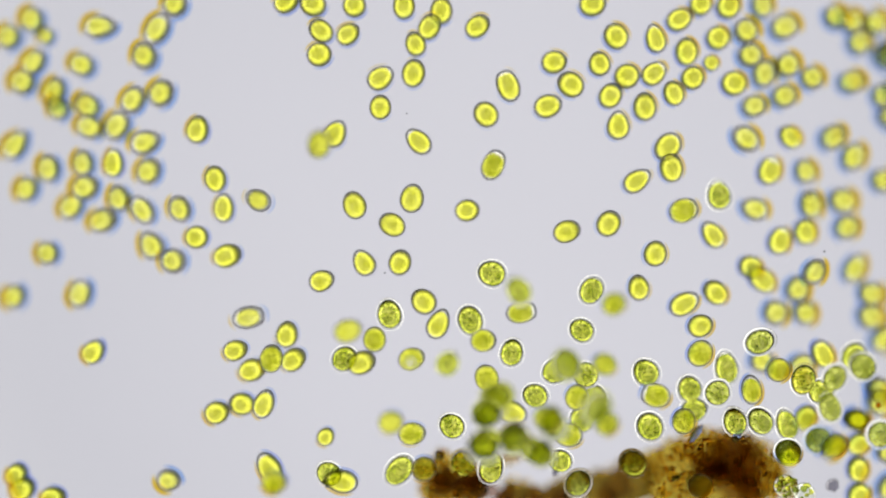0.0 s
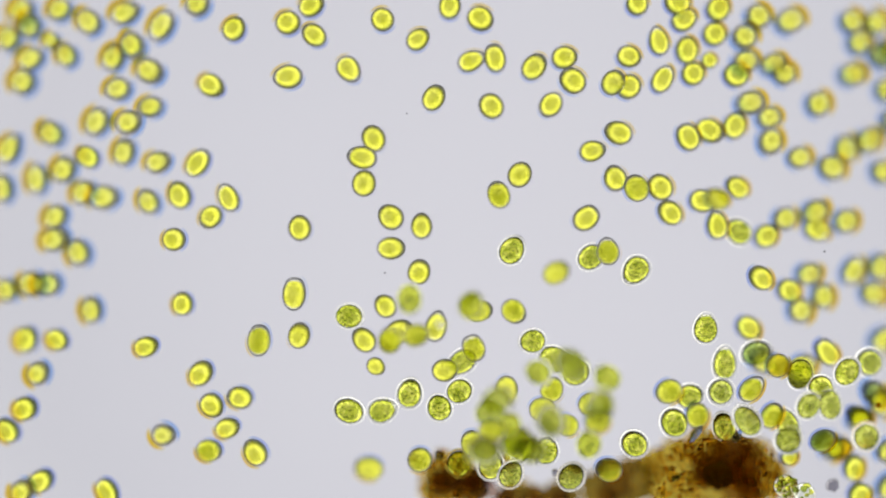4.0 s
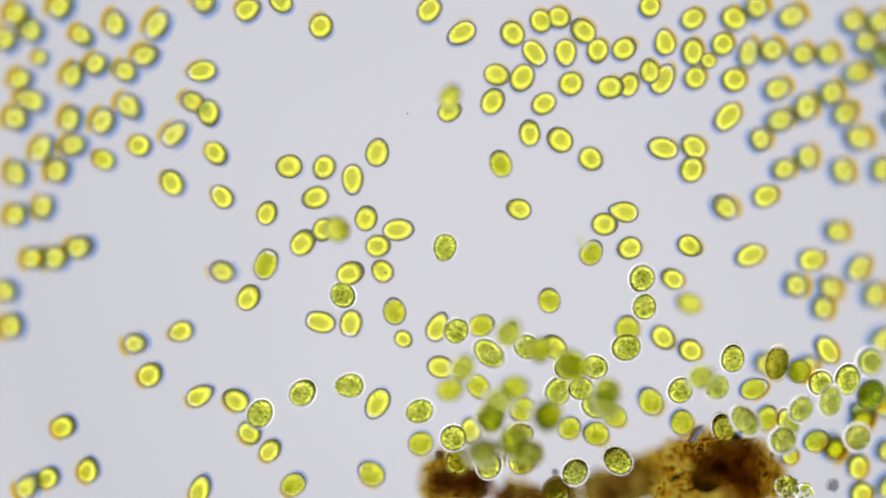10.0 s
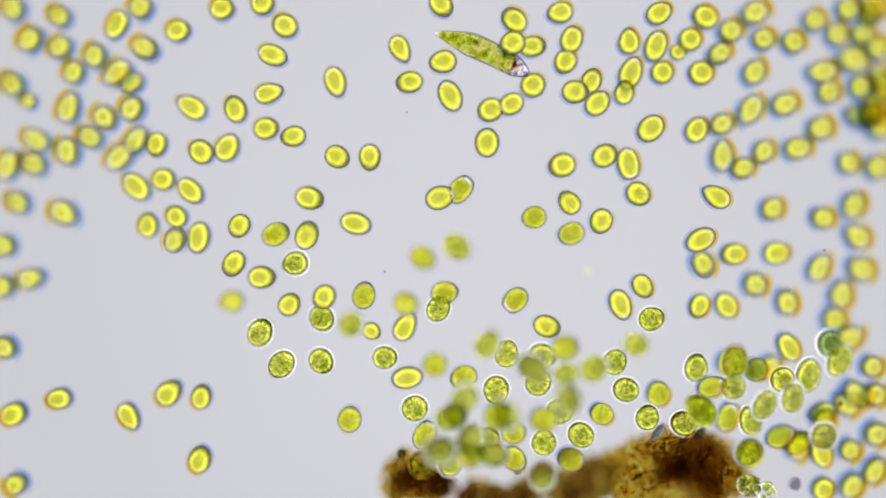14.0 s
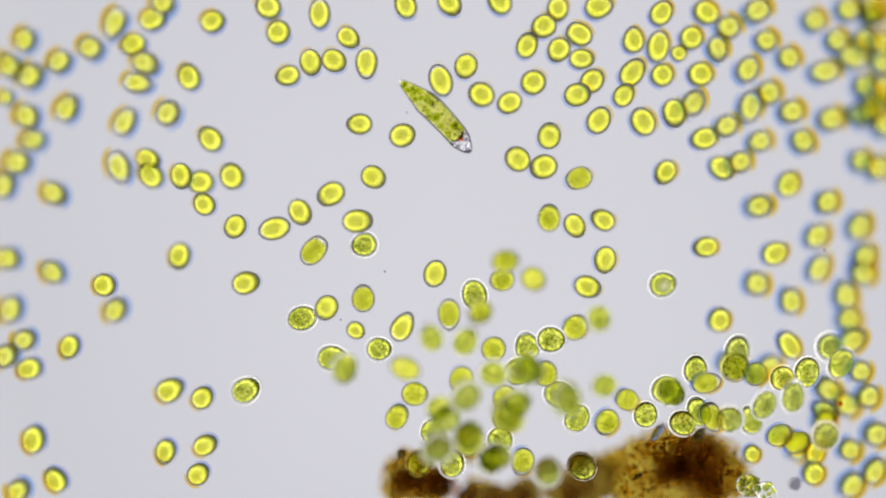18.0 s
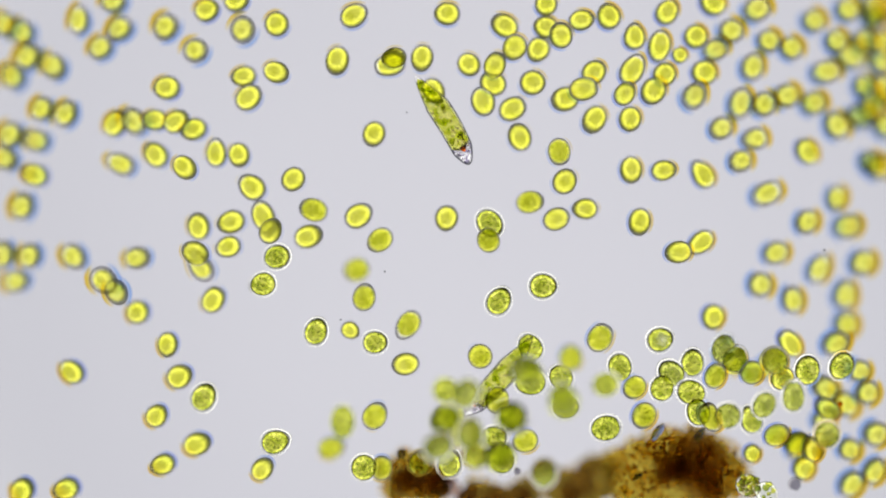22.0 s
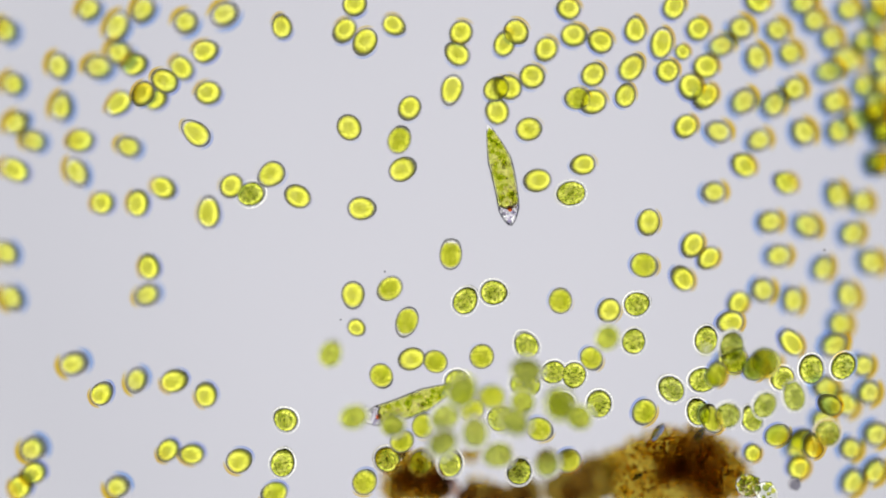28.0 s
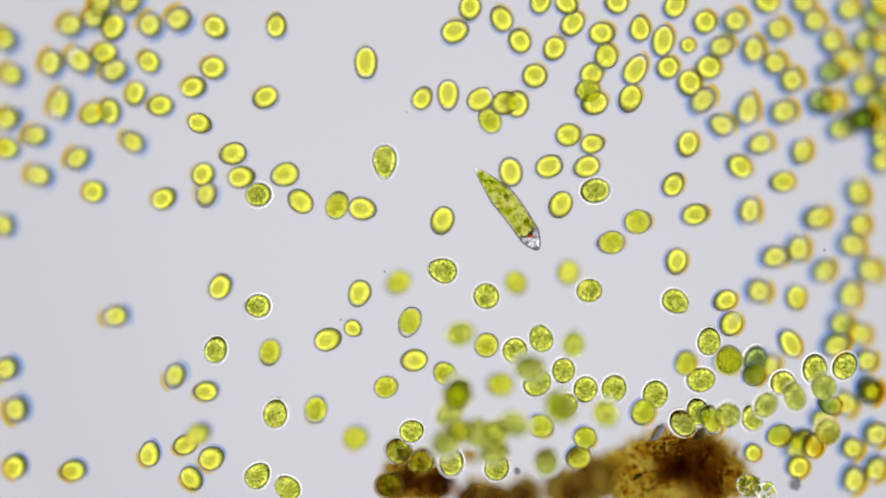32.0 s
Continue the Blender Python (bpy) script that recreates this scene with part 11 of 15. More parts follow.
    swim(alga(1.24,0,0.95),[(0,832,588,38,0,90),(0.5,832,668,38,0,70),(1,853,663,40,0,100),(1.5,749,558,37,60,100),(2,818,445,39,60,100),(2.5,794,338,41,60,100),(3,805,286,50,60,100),(3.5,821,349,38,60,100),(5.5,792,289,49,0,150),(6,798,616,46,60,150),(6.5,848,625,38,22,226),(7,918,672,50,60,226),(7.5,937,766,49,22,270),(8,864,950,37,22,260),(9,741,929,36,60,260),(10,733,937,38,60,260),(10.5,738,907,40,22,240),(11,732,923,38,60,240),(11.5,732,907,39,22,240),(12,759,888,38,22,290),(12.5,740,897,38,60,290),(13,754,888,39,22,240),(14,759,880,38,60,240),(16.5,727,947,39,22,240),(17,719,923,39,60,240),(18,727,936,39,60,240),(18.5,759,948,37,60,240),(19,719,929,38,60,240),(19.5,724,942,38,60,240),(20.5,830,908,46,60,240),(21,821,916,36,60,240),(21.5,767,947,38,60,240),(22,630,937,37,60,240),(24,652,920,39,60,240),(25.5,660,942,36,60,240),(29.5,687,937,37,60,240),(30,719,942,38,60,240),(32,706,942,37,60,240)])
    swim(alga(1.44,0,0.96),[(0,958,679,37,60,95),(0.5,1033,628,40,13,95),(1,1009,494,39,13,100),(1.5,1109,508,36,49,176),(2,1030,539,40,60,176),(2.5,944,475,41,49,150),(3,987,528,40,49,160),(3.5,821,547,40,60,160),(5.5,957,652,41,60,160),(6,1013,726,45,60,160),(6.5,1020,779,46,60,160),(7,1034,739,47,13,84),(7.5,1073,720,48,49,80),(8,1031,728,37,49,90),(8.5,1028,787,47,49,90),(9,1033,779,48,60,90),(9.5,1010,808,36,60,90),(10,1044,808,37,13,60),(11,1068,816,38,13,60),(11.5,1062,800,39,49,60),(13,1071,840,37,13,50),(13.5,1068,835,38,49,60),(14,1073,835,38,13,70),(14.5,1081,826,41,49,45),(22,1081,848,41,13,60),(27.5,1074,856,37,49,50),(29,1086,861,39,13,60),(30.5,1089,853,40,49,45),(32,1095,848,37,13,60)])
    swim(alga(1.24,0,0.93),[(0,795,728,37,60,60),(0.5,779,771,47,60,60),(1,789,776,37,60,60),(1.5,787,768,50,60,60),(2.5,797,797,50,60,60),(3,801,779,47,60,60),(5.5,811,806,47,60,60),(6.5,814,766,48,60,60),(7,874,982,40,22,60),(7.5,870,967,36,22,60),(8,924,1125,37,22,30),(8.5,888,1162,38,60,30),(9,896,1116,40,60,30),(10,859,950,38,60,30),(11,890,958,40,60,30),(12,834,1044,38,60,30),(13,834,998,39,60,30),(14,791,990,38,22,70),(14.5,880,1028,39,22,45),(16.5,880,1041,39,22,110),(17,840,1050,36,0,186),(18,826,1014,40,22,150),(19.5,803,1040,40,22,130),(20,794,1049,40,22,90),(20.5,786,1055,36,22,100),(21,840,1031,37,60,100),(21.5,786,1082,37,60,100),(22,739,1007,45,60,100),(23,807,942,40,60,100),(23.5,812,928,40,60,100),(24,888,1103,40,60,100),(25,947,1138,39,60,100),(27.5,782,1147,36,60,100),(28,782,1371,39,0,100),(29,792,1157,36,60,100),(29.5,767,1117,37,60,100),(30,786,1130,37,60,100),(30.5,773,1058,36,22,150),(31,888,1063,39,22,200),(31.5,859,1090,36,60,200),(32,794,1063,38,22,230)])
    swim(alga(1.06,0,1.02),[(0,875,822,37,45,30),(1,874,829,41,45,30),(2.5,888,786,38,45,30),(3,875,768,38,45,30),(5.5,896,781,39,45,30),(8.5,880,776,38,45,30),(9,609,787,37,45,30),(14,609,773,37,45,30),(14.5,611,800,39,45,30),(16.5,611,800,39,0,30),(17.5,611,786,39,45,30),(20,606,786,39,45,30),(20.5,611,775,39,0,0),(21.5,598,786,41,45,0),(22.5,617,781,39,45,0),(24,590,802,41,45,0),(28.5,606,813,39,45,0),(29.5,611,800,39,0,-20),(30,625,816,39,45,-20),(30.5,617,803,38,0,0),(31,612,808,38,45,0),(31.5,620,808,39,0,0),(32,617,816,39,45,0)])
    swim(alga(1.24,0,0.91),[(0,1004,835,36,0,40),(1,995,829,40,0,50),(1.5,982,794,40,0,60),(2,904,923,39,0,5),(2.5,919,913,47,60,5),(3,941,901,40,22,-20),(3.5,910,915,38,60,-20),(5.5,835,902,38,60,-20),(6,773,1017,37,60,-20),(6.5,727,936,39,60,-20),(7.5,740,923,40,60,-20),(8,714,937,36,60,-20),(8.5,728,924,36,60,-20),(9,593,996,36,60,-20),(9.5,534,1095,38,60,-20),(10,553,1098,36,60,-20),(10.5,561,995,39,60,-20),(11,646,1103,40,60,-20),(11.5,633,1108,40,22,-85),(12,625,996,36,22,-30),(12.5,665,1022,39,22,-30),(13,663,996,37,60,-30),(13.5,657,1001,40,22,-106),(14,733,1117,37,22,-170),(14.5,754,1063,36,60,-170),(16.5,729,1124,36,60,-170),(17,733,1117,37,22,-94),(18,725,1131,36,60,-90),(19,686,1089,40,22,-120),(19.5,700,1108,39,60,-120),(20,692,1098,37,22,-196),(21,689,1076,38,60,-196),(22,665,1049,38,60,-196),(22.5,713,1035,40,60,-196),(23.5,706,1009,37,60,-196),(24,741,1010,36,60,-196),(25,754,1063,36,60,-196),(27.5,740,1095,39,60,-196),(28,773,1136,37,60,-196),(28.5,813,1130,39,60,-196),(29,759,1037,36,60,-196),(30,968,1138,40,60,-196),(31,987,1170,39,60,-196),(32,1001,1163,36,60,-196)])
    swim(alga(1.44,0,0.85),[(0,1095,741,38,49,110),(0.5,1076,821,37,60,110),(1,1063,768,37,60,110),(1.5,1085,666,35,13,80),(2,1004,824,36,13,45),(3,1017,813,37,13,60),(3.5,1042,808,35,13,60),(7.5,1049,808,38,13,70),(8,1042,822,35,13,70),(9,881,781,37,60,70),(12,888,786,38,60,70),(13.5,875,803,38,60,70),(14,885,794,41,60,70),(17,813,888,38,60,0),(18,840,896,39,60,0),(18.5,872,923,39,60,0),(19,816,921,50,60,0),(19.5,888,976,40,49,20),(20,913,991,36,13,20),(21,893,1006,39,49,15),(21.5,885,1009,38,49,70),(22,839,1081,40,49,10),(22.5,867,1058,37,49,-40),(23,813,1076,39,49,-40),(23.5,767,1130,38,60,-40),(24,733,1117,37,60,-40),(25,732,1372,38,0,-40),(26.2,758,1371,38,0,-40),(30,732,1372,38,0,-40),(31,808,1162,38,60,-40),(32,767,1157,38,60,-40)])
    swim(alga(1.06,0,0.95),[(0,1187,814,35,45,53),(1.5,1161,832,32,45,53),(2.5,1167,836,32,45,53),(3,1161,801,34,45,53),(3.5,1185,836,33,45,53),(7.5,1199,796,32,45,53),(9,1191,809,31,45,53),(12,1222,822,35,45,53),(13,1202,832,37,45,53),(14,1222,835,35,45,53),(18,1222,822,35,45,53),(25.5,1245,832,39,45,53),(32,1248,857,36,45,53)])
    swim(alga(1.44,0,0.93),[(0,1158,938,33,60,90),(2.5,1156,950,31,60,90),(8.5,1186,930,30,60,90),(11.5,1186,949,38,60,90),(12.5,1184,952,40,13,90),(13.5,1188,958,37,13,70),(18.5,1203,956,35,13,80),(32,1224,983,36,13,80)])
    swim(alga(1.44,0,0.84),[(0,1009,1001,37,13,105),(2.5,1014,1009,39,13,100),(3,1028,990,38,13,105),(5.5,1018,991,35,13,100),(6.5,1021,969,39,13,105),(9,1037,983,36,13,100),(9.5,1037,969,36,60,100),(10,977,846,50,60,100),(11,977,846,50,13,80),(11.5,968,773,40,49,120),(12,980,707,48,60,120),(13,936,776,38,13,40),(13.5,955,787,37,49,30),(14,1041,741,38,49,80),(14.5,975,734,72,60,80),(16.5,1081,700,41,49,70),(17,1039,744,48,49,60),(17.5,1054,727,38,49,60),(18,1039,726,46,49,60),(18.5,1028,714,38,49,70),(19,1046,731,50,49,100),(19.5,1041,714,39,49,60),(20,1012,718,47,49,60),(20.5,1028,709,37,49,50),(21,1020,699,47,49,60),(21.5,1032,719,41,49,60),(22,1044,734,47,49,60),(22.5,1073,719,40,49,70),(23,1053,721,46,49,60),(24,1041,728,37,49,60),(25,1060,707,48,49,60),(25.5,1033,728,37,49,50),(29,1060,725,50,49,80),(29.5,1066,720,47,49,60),(30,991,651,48,60,60),(30.5,1009,540,37,49,60),(31,966,531,39,49,30),(31.5,901,486,38,60,30),(32,893,494,40,49,10)])
    swim(alga(1.24,0,0.91),[(0,1124,1091,32,22,30),(2.5,1146,1095,34,22,30),(6.5,1149,1082,31,22,40),(8.5,1179,1092,30,22,30),(9.5,1177,1086,33,60,30),(10.5,1199,1103,30,22,30),(12,1183,1098,38,22,40),(13.5,1206,1114,39,0,20),(14.5,1206,1114,39,22,45),(24.5,1264,1131,33,22,60),(30.5,1283,1152,35,22,60),(32,1283,1152,35,22,60)])
    swim(alga(1.24,0,0.98),[(0,822,1010,36,60,120),(0.5,861,955,39,0,120),(1,889,956,36,0,140),(1.5,915,904,38,22,150),(2,856,928,40,60,150),(2.5,880,942,40,60,150),(3,1117,1171,35,60,150),(5.5,1111,1167,34,60,150),(6,1281,1174,26,60,150),(7,1314,1166,25,60,150),(8,1402,1066,28,60,150),(9,1376,1080,24,60,150),(11.5,1404,1109,28,60,150),(13.5,1425,1099,29,60,150),(17.5,1429,1116,28,60,150),(24,1474,1174,26,60,150),(25.5,1474,1174,26,60,150),(28,1678,1175,22,60,150),(31.5,1705,1175,21,60,150),(32,1718,1175,21,60,150)])
    swim(alga(1.24,0,0.91),[(0,743,883,39,60,100),(0.5,692,869,39,60,100),(1,687,872,39,60,100),(1.5,665,915,39,60,100),(2,762,982,38,60,100),(3,902,1171,37,60,100),(3.5,902,1171,37,60,100),(6,1104,1171,35,60,100),(8,1117,1171,35,60,100),(9,1118,1374,31,0,100),(10,1053,983,36,0,100),(10.5,1052,983,37,22,60),(11,1063,983,37,22,90),(13,1052,1001,37,0,100),(14,1063,983,37,22,90),(24,1090,1017,37,22,90),(30.5,1101,1045,36,22,90),(32,1114,1044,37,22,90)])
    swim(alga(1.24,0,1.00),[(0,606,781,40,60,140),(1.5,593,776,38,60,140),(3,614,799,41,60,140),(7,617,794,39,60,140),(8,617,762,37,60,140),(8.5,617,776,37,60,140),(9,431,640,50,60,140),(9.5,463,573,50,60,140),(10,555,518,41,60,140),(11,236,303,37,60,140),(12,477,553,38,0,140),(12.5,517,467,40,22,64),(13,689,486,40,0,140),(13.5,570,463,49,0,195),(14,746,392,37,60,195),(14.5,794,459,39,60,195),(16.5,751,494,40,60,195),(17,727,456,40,60,195),(17.5,612,454,37,60,195),(18,657,384,41,60,195),(18.5,697,397,41,60,195),(19.5,853,552,41,60,195),(20,867,631,37,60,195),(20.5,888,628,39,60,195),(21,732,682,37,60,195),(22,759,706,38,60,195),(22.5,660,547,40,60,195),(23,885,561,38,60,195),(24,888,628,39,60,195),(24.5,902,642,37,60,195),(25,875,655,38,60,195),(25.5,885,681,41,60,195),(28.5,893,692,40,60,195),(29,899,691,49,60,195),(29.5,893,682,38,60,195),(30,899,680,50,60,195),(31,893,682,38,60,195),(32,898,687,41,60,195)])
    swim(alga(1.24,0,0.95),[(0,531,888,38,60,10),(0.5,523,910,39,60,10),(1,499,872,38,60,10),(2,577,936,40,60,10),(3.5,580,910,37,60,10),(5.5,578,919,47,60,10),(6,610,948,48,60,10),(7,637,907,49,60,10),(8,653,921,48,60,10),(8.5,650,945,50,60,10),(9,559,939,50,22,10),(9.5,687,974,38,22,-50),(10,582,929,38,0,-85),(10.5,607,934,14,60,-85),(11,544,883,40,60,-85),(11.5,413,923,37,60,-85),(12,204,897,37,22,-150),(12.5,102,901,39,22,-226),(13,252,1028,36,22,-150),(14,177,881,46,22,-170),(14.5,303,994,45,22,-140),(16.5,249,1009,37,22,-180),(17,383,1009,40,60,-180),(17.5,378,1082,37,22,-110),(18,287,857,49,60,-110),(18.5,338,977,39,60,-110),(19,69,1009,37,22,-180),(20,73,944,39,60,-180),(21,56,947,40,60,-180),(21.5,-19,1125,37,60,-180),(22,196,1111,39,60,-180),(22.5,311,1143,38,60,-180),(23,27,1062,40,60,-180),(23.5,115,1130,37,60,-180),(24,276,1157,39,60,-180),(24.5,322,1130,37,60,-180),(25,244,1085,36,60,-180),(25.5,236,1071,36,22,-120),(26.2,206,1053,37,35,-120),(27.5,214,1049,38,60,-120),(28,263,1017,39,60,-120),(28.5,142,1135,39,60,-120),(29,150,1109,36,22,-120),(30,142,1162,40,60,-120),(30.5,343,1081,40,60,-120),(31,300,1125,38,0,-100),(31.5,304,1129,40,0,-100),(32,308,1136,36,60,-100)])
    swim(alga(1.24,0,0.96),[(0,499,679,38,22,20),(1,505,639,38,22,30),(1.5,502,638,41,22,40),(2,536,464,41,0,60),(3,407,249,47,60,60),(6,319,653,48,60,60),(6.5,279,573,46,60,60),(7,408,537,39,0,-16),(7.5,513,529,37,22,-40),(8,469,418,41,60,-40),(8.5,418,370,40,60,-40),(9,416,295,40,60,-40),(9.5,572,424,39,60,-40),(10,703,427,37,60,-40),(10.5,711,384,39,60,-40),(11,730,386,39,60,-40),(11.5,659,329,47,60,-40),(12,620,284,39,60,-40),(12.5,691,311,48,60,-40),(13,993,329,48,60,-40),(13.5,1102,276,41,60,-40),(14,1108,255,40,60,-40),(14.5,1055,287,72,60,-40),(16.5,1124,252,50,22,36),(17,1195,268,46,22,100),(17.5,1140,325,38,22,50),(18,920,606,41,22,60),(18.5,987,526,41,60,60),(19,1014,620,37,60,60),(19.5,1052,511,49,60,60),(20,1089,400,38,60,60),(21,813,325,37,60,60),(22,758,316,46,60,60),(23,760,195,49,22,10),(23.5,739,279,47,22,10),(24,728,313,47,22,-40),(24.5,705,386,39,22,-30),(25,944,437,40,22,10),(25.5,767,513,39,60,10),(27.5,773,478,37,60,10),(28,589,562,49,60,10),(28.5,691,516,50,60,10),(29,803,573,47,60,10),(29.5,905,557,49,60,10),(30,953,471,49,60,10),(30.5,865,506,47,60,10),(31,873,506,48,60,10),(31.5,865,530,47,60,10),(32,776,535,50,60,10)])
    swim(alga(1.44,0,0.93),[(0,309,775,40,13,110),(0.5,357,690,37,13,100),(1,384,967,36,13,40),(1.5,397,954,38,13,40),(2,491,679,41,49,50),(2.5,499,682,39,49,50),(3,464,888,39,60,50),(5.5,424,822,37,60,50),(6,429,842,40,60,50),(7,526,990,38,60,50),(7.5,580,1081,39,60,50),(8,692,1156,40,60,50),(8.5,747,1077,36,49,110),(9,687,1054,40,49,140),(10,665,1035,40,60,140),(10.5,797,1084,40,60,140),(11,787,1123,36,60,140),(12,531,1003,40,60,140),(12.5,526,1063,36,60,140),(13,568,1081,40,60,140),(13.5,545,1152,37,60,140),(14,518,1081,39,60,140),(14.5,464,1156,40,60,140),(16.5,571,1071,39,60,140),(17,493,1135,39,13,125),(17.5,518,1108,39,60,125),(18,448,1171,37,60,125),(18.5,456,1143,40,60,125),(19,370,1170,38,60,125),(20,222,1135,39,60,125),(20.5,214,1103,37,49,201),(21,504,1138,37,60,201),(22,472,1055,37,49,150),(22.5,418,1055,39,49,74),(23,512,1111,40,13,50),(23.5,620,1125,36,49,100),(24,590,1157,39,49,80),(24.5,587,1147,40,49,80),(25,585,1138,37,49,4),(25.5,587,1147,40,49,-10),(28,587,1372,38,0,-10),(32,587,1372,38,0,-10)])
    swim(alga(1.24,0,0.97),[(0,204,639,39,60,130),(1.5,209,647,39,60,130),(2.5,220,647,38,60,130),(3,228,692,38,60,130),(5.5,231,655,37,60,130),(6,257,791,41,60,130),(6.5,330,775,41,60,130),(7,424,682,37,60,130),(7.5,435,869,39,60,130),(8,476,868,71,60,130),(8.5,486,875,40,60,130),(9,365,1111,37,60,130),(9.5,317,1031,37,22,130),(10,330,1022,39,60,130),(11,472,1009,37,60,130),(11.5,499,1095,39,60,130),(12,483,846,74,60,130),(12.5,469,873,46,22,195),(13,456,851,38,0,185),(13.5,451,870,37,22,210),(14,405,655,38,60,210),(14.5,530,610,48,60,210),(16.5,410,674,37,22,140),(17,404,619,46,60,140),(18,533,420,49,60,140),(18.5,536,279,41,60,140),(19,104,448,40,60,140),(20,255,687,41,60,140),(20.5,236,687,40,60,140),(21,292,722,40,60,140),(21.5,297,705,41,60,140),(22,370,695,40,0,105),(22.5,321,680,50,60,105),(23,380,736,47,60,105),(24,402,775,40,60,105),(24.5,410,768,37,60,105),(25,298,910,39,60,105),(25.5,298,934,39,60,105),(26.8,348,800,39,60,105),(28,437,647,38,60,105),(28.5,389,687,39,60,105),(29,389,762,38,22,181),(30,375,735,39,22,200),(30.5,370,742,37,22,200),(31,364,747,49,60,200),(31.5,455,691,48,60,200),(32,471,685,50,60,200)])
    swim(alga(1.44,1,0.93),[(0,239,400,39,13,65),(1,333,445,40,13,70),(2,365,437,38,13,110),(3,255,233,39,60,110),(6,292,327,40,60,110),(7,244,99,41,60,110),(7.5,349,223,40,60,110),(8,391,216,72,60,110),(9,225,11,50,13,34),(9.5,118,172,40,13,110),(10,274,405,39,60,110),(10.5,448,373,39,60,110),(11,268,225,49,60,110),(12,290,225,38,60,110),(13,432,488,40,60,110),(14,263,276,40,13,50),(14.5,356,318,50,49,20),(16.5,428,369,48,60,20),(17,638,303,40,60,20),(17.5,625,97,41,60,20),(18,684,142,38,49,90),(19,774,163,46,60,90),(19.5,758,182,47,49,30),(20,758,177,49,49,60),(21,728,198,48,49,10),(21.5,723,177,49,60,10),(22,593,217,38,60,10),(22.5,584,217,47,49,70),(23,321,-225,48,49,60),(23.5,297,-184,73,60,60),(24,428,-230,49,49,10),(25,182,-412,49,60,10),(25.5,241,-314,40,60,10),(28,217,-29,48,13,86),(28.5,257,56,47,49,45),(29,198,137,49,49,120),(30,270,492,49,60,120),(31,198,586,49,60,120),(32,402,606,41,60,120)])
    swim(alga(1.44,0,0.87),[(0,-118,512,40,13,135),(0.5,-279,550,38,13,80),(1,-27,459,39,13,120),(1.5,-43,384,37,49,90),(2,21,279,39,60,90),(3,-102,27,38,60,90),(6,-94,357,41,60,90),(7,110,311,41,49,160),(7.5,-59,325,40,13,210),(8,252,150,38,13,240),(9,137,70,38,60,240),(9.5,354,165,14,60,240),(10,356,190,47,49,164),(11,145,16,41,60,164),(12,-134,528,41,49,190),(12.5,-188,572,37,49,260),(13,-317,558,39,13,200),(13.5,-301,566,41,49,190),(14,-534,528,41,60,190),(14.5,-413,526,40,60,190),(16.5,-355,494,37,60,190),(17,-389,534,39,60,190),(17.5,-389,571,40,49,180),(18,-220,587,41,60,180),(18.5,-199,601,39,60,180),(19,-577,585,38,60,180),(20,-895,615,34,60,180),(21,-1214,549,28,60,180),(21.5,-1272,514,25,60,180),(22,-1195,608,29,60,180),(22.5,-1195,621,29,60,180),(23,-1143,627,31,60,180),(23.5,-1230,783,29,60,180),(24,-1266,762,26,49,170),(24.5,-1326,749,24,60,170),(25,-1371,675,27,49,220),(25.5,-1435,560,22,60,220),(27.5,-1360,641,27,49,225),(28,-1366,684,26,13,220),(28.5,-1338,724,28,49,210),(29,-1357,681,28,49,230),(30,-1359,676,24,49,230),(31,-1312,738,26,49,225),(32,-1285,730,25,49,250)])
    swim(alga(1.24,0,0.94),[(0,-513,548,38,0,60),(0.5,-432,625,39,60,60),(1,-722,840,38,60,60),(1.5,-684,880,38,60,60),(2,-899,700,38,60,60),(2.5,-853,937,39,60,60),(3,-1167,931,29,60,60),(3.5,-985,1010,36,60,60),(5.5,-1054,1092,30,60,60),(6,-1070,1159,31,60,60),(7,-1071,1375,28,0,60),(9,-1071,1375,28,0,60),(10,-924,1139,34,22,30),(11,-817,1112,34,22,20),(11.5,-925,1056,32,22,80),(12,-933,1024,33,22,10),(13,-742,1139,35,60,10),(13.5,-866,1158,33,60,10),(14,-866,1137,31,60,10),(14.5,-771,1144,37,22,30),(16.5,-902,1060,30,60,30),(17,-893,1124,31,22,20),(17.5,-988,1165,28,60,20),(18,-912,1078,30,60,20),(18.5,-966,1065,31,60,20),(19,-952,991,34,22,20),(20,-893,1118,33,60,20),(20.5,-866,1164,32,60,20),(21,-839,1164,32,60,20),(22,-939,1131,33,60,20),(23,-986,1154,28,60,20),(23.5,-976,1146,30,60,20),(24,-976,1374,29,0,20),(32,-976,1374,29,0,20)])
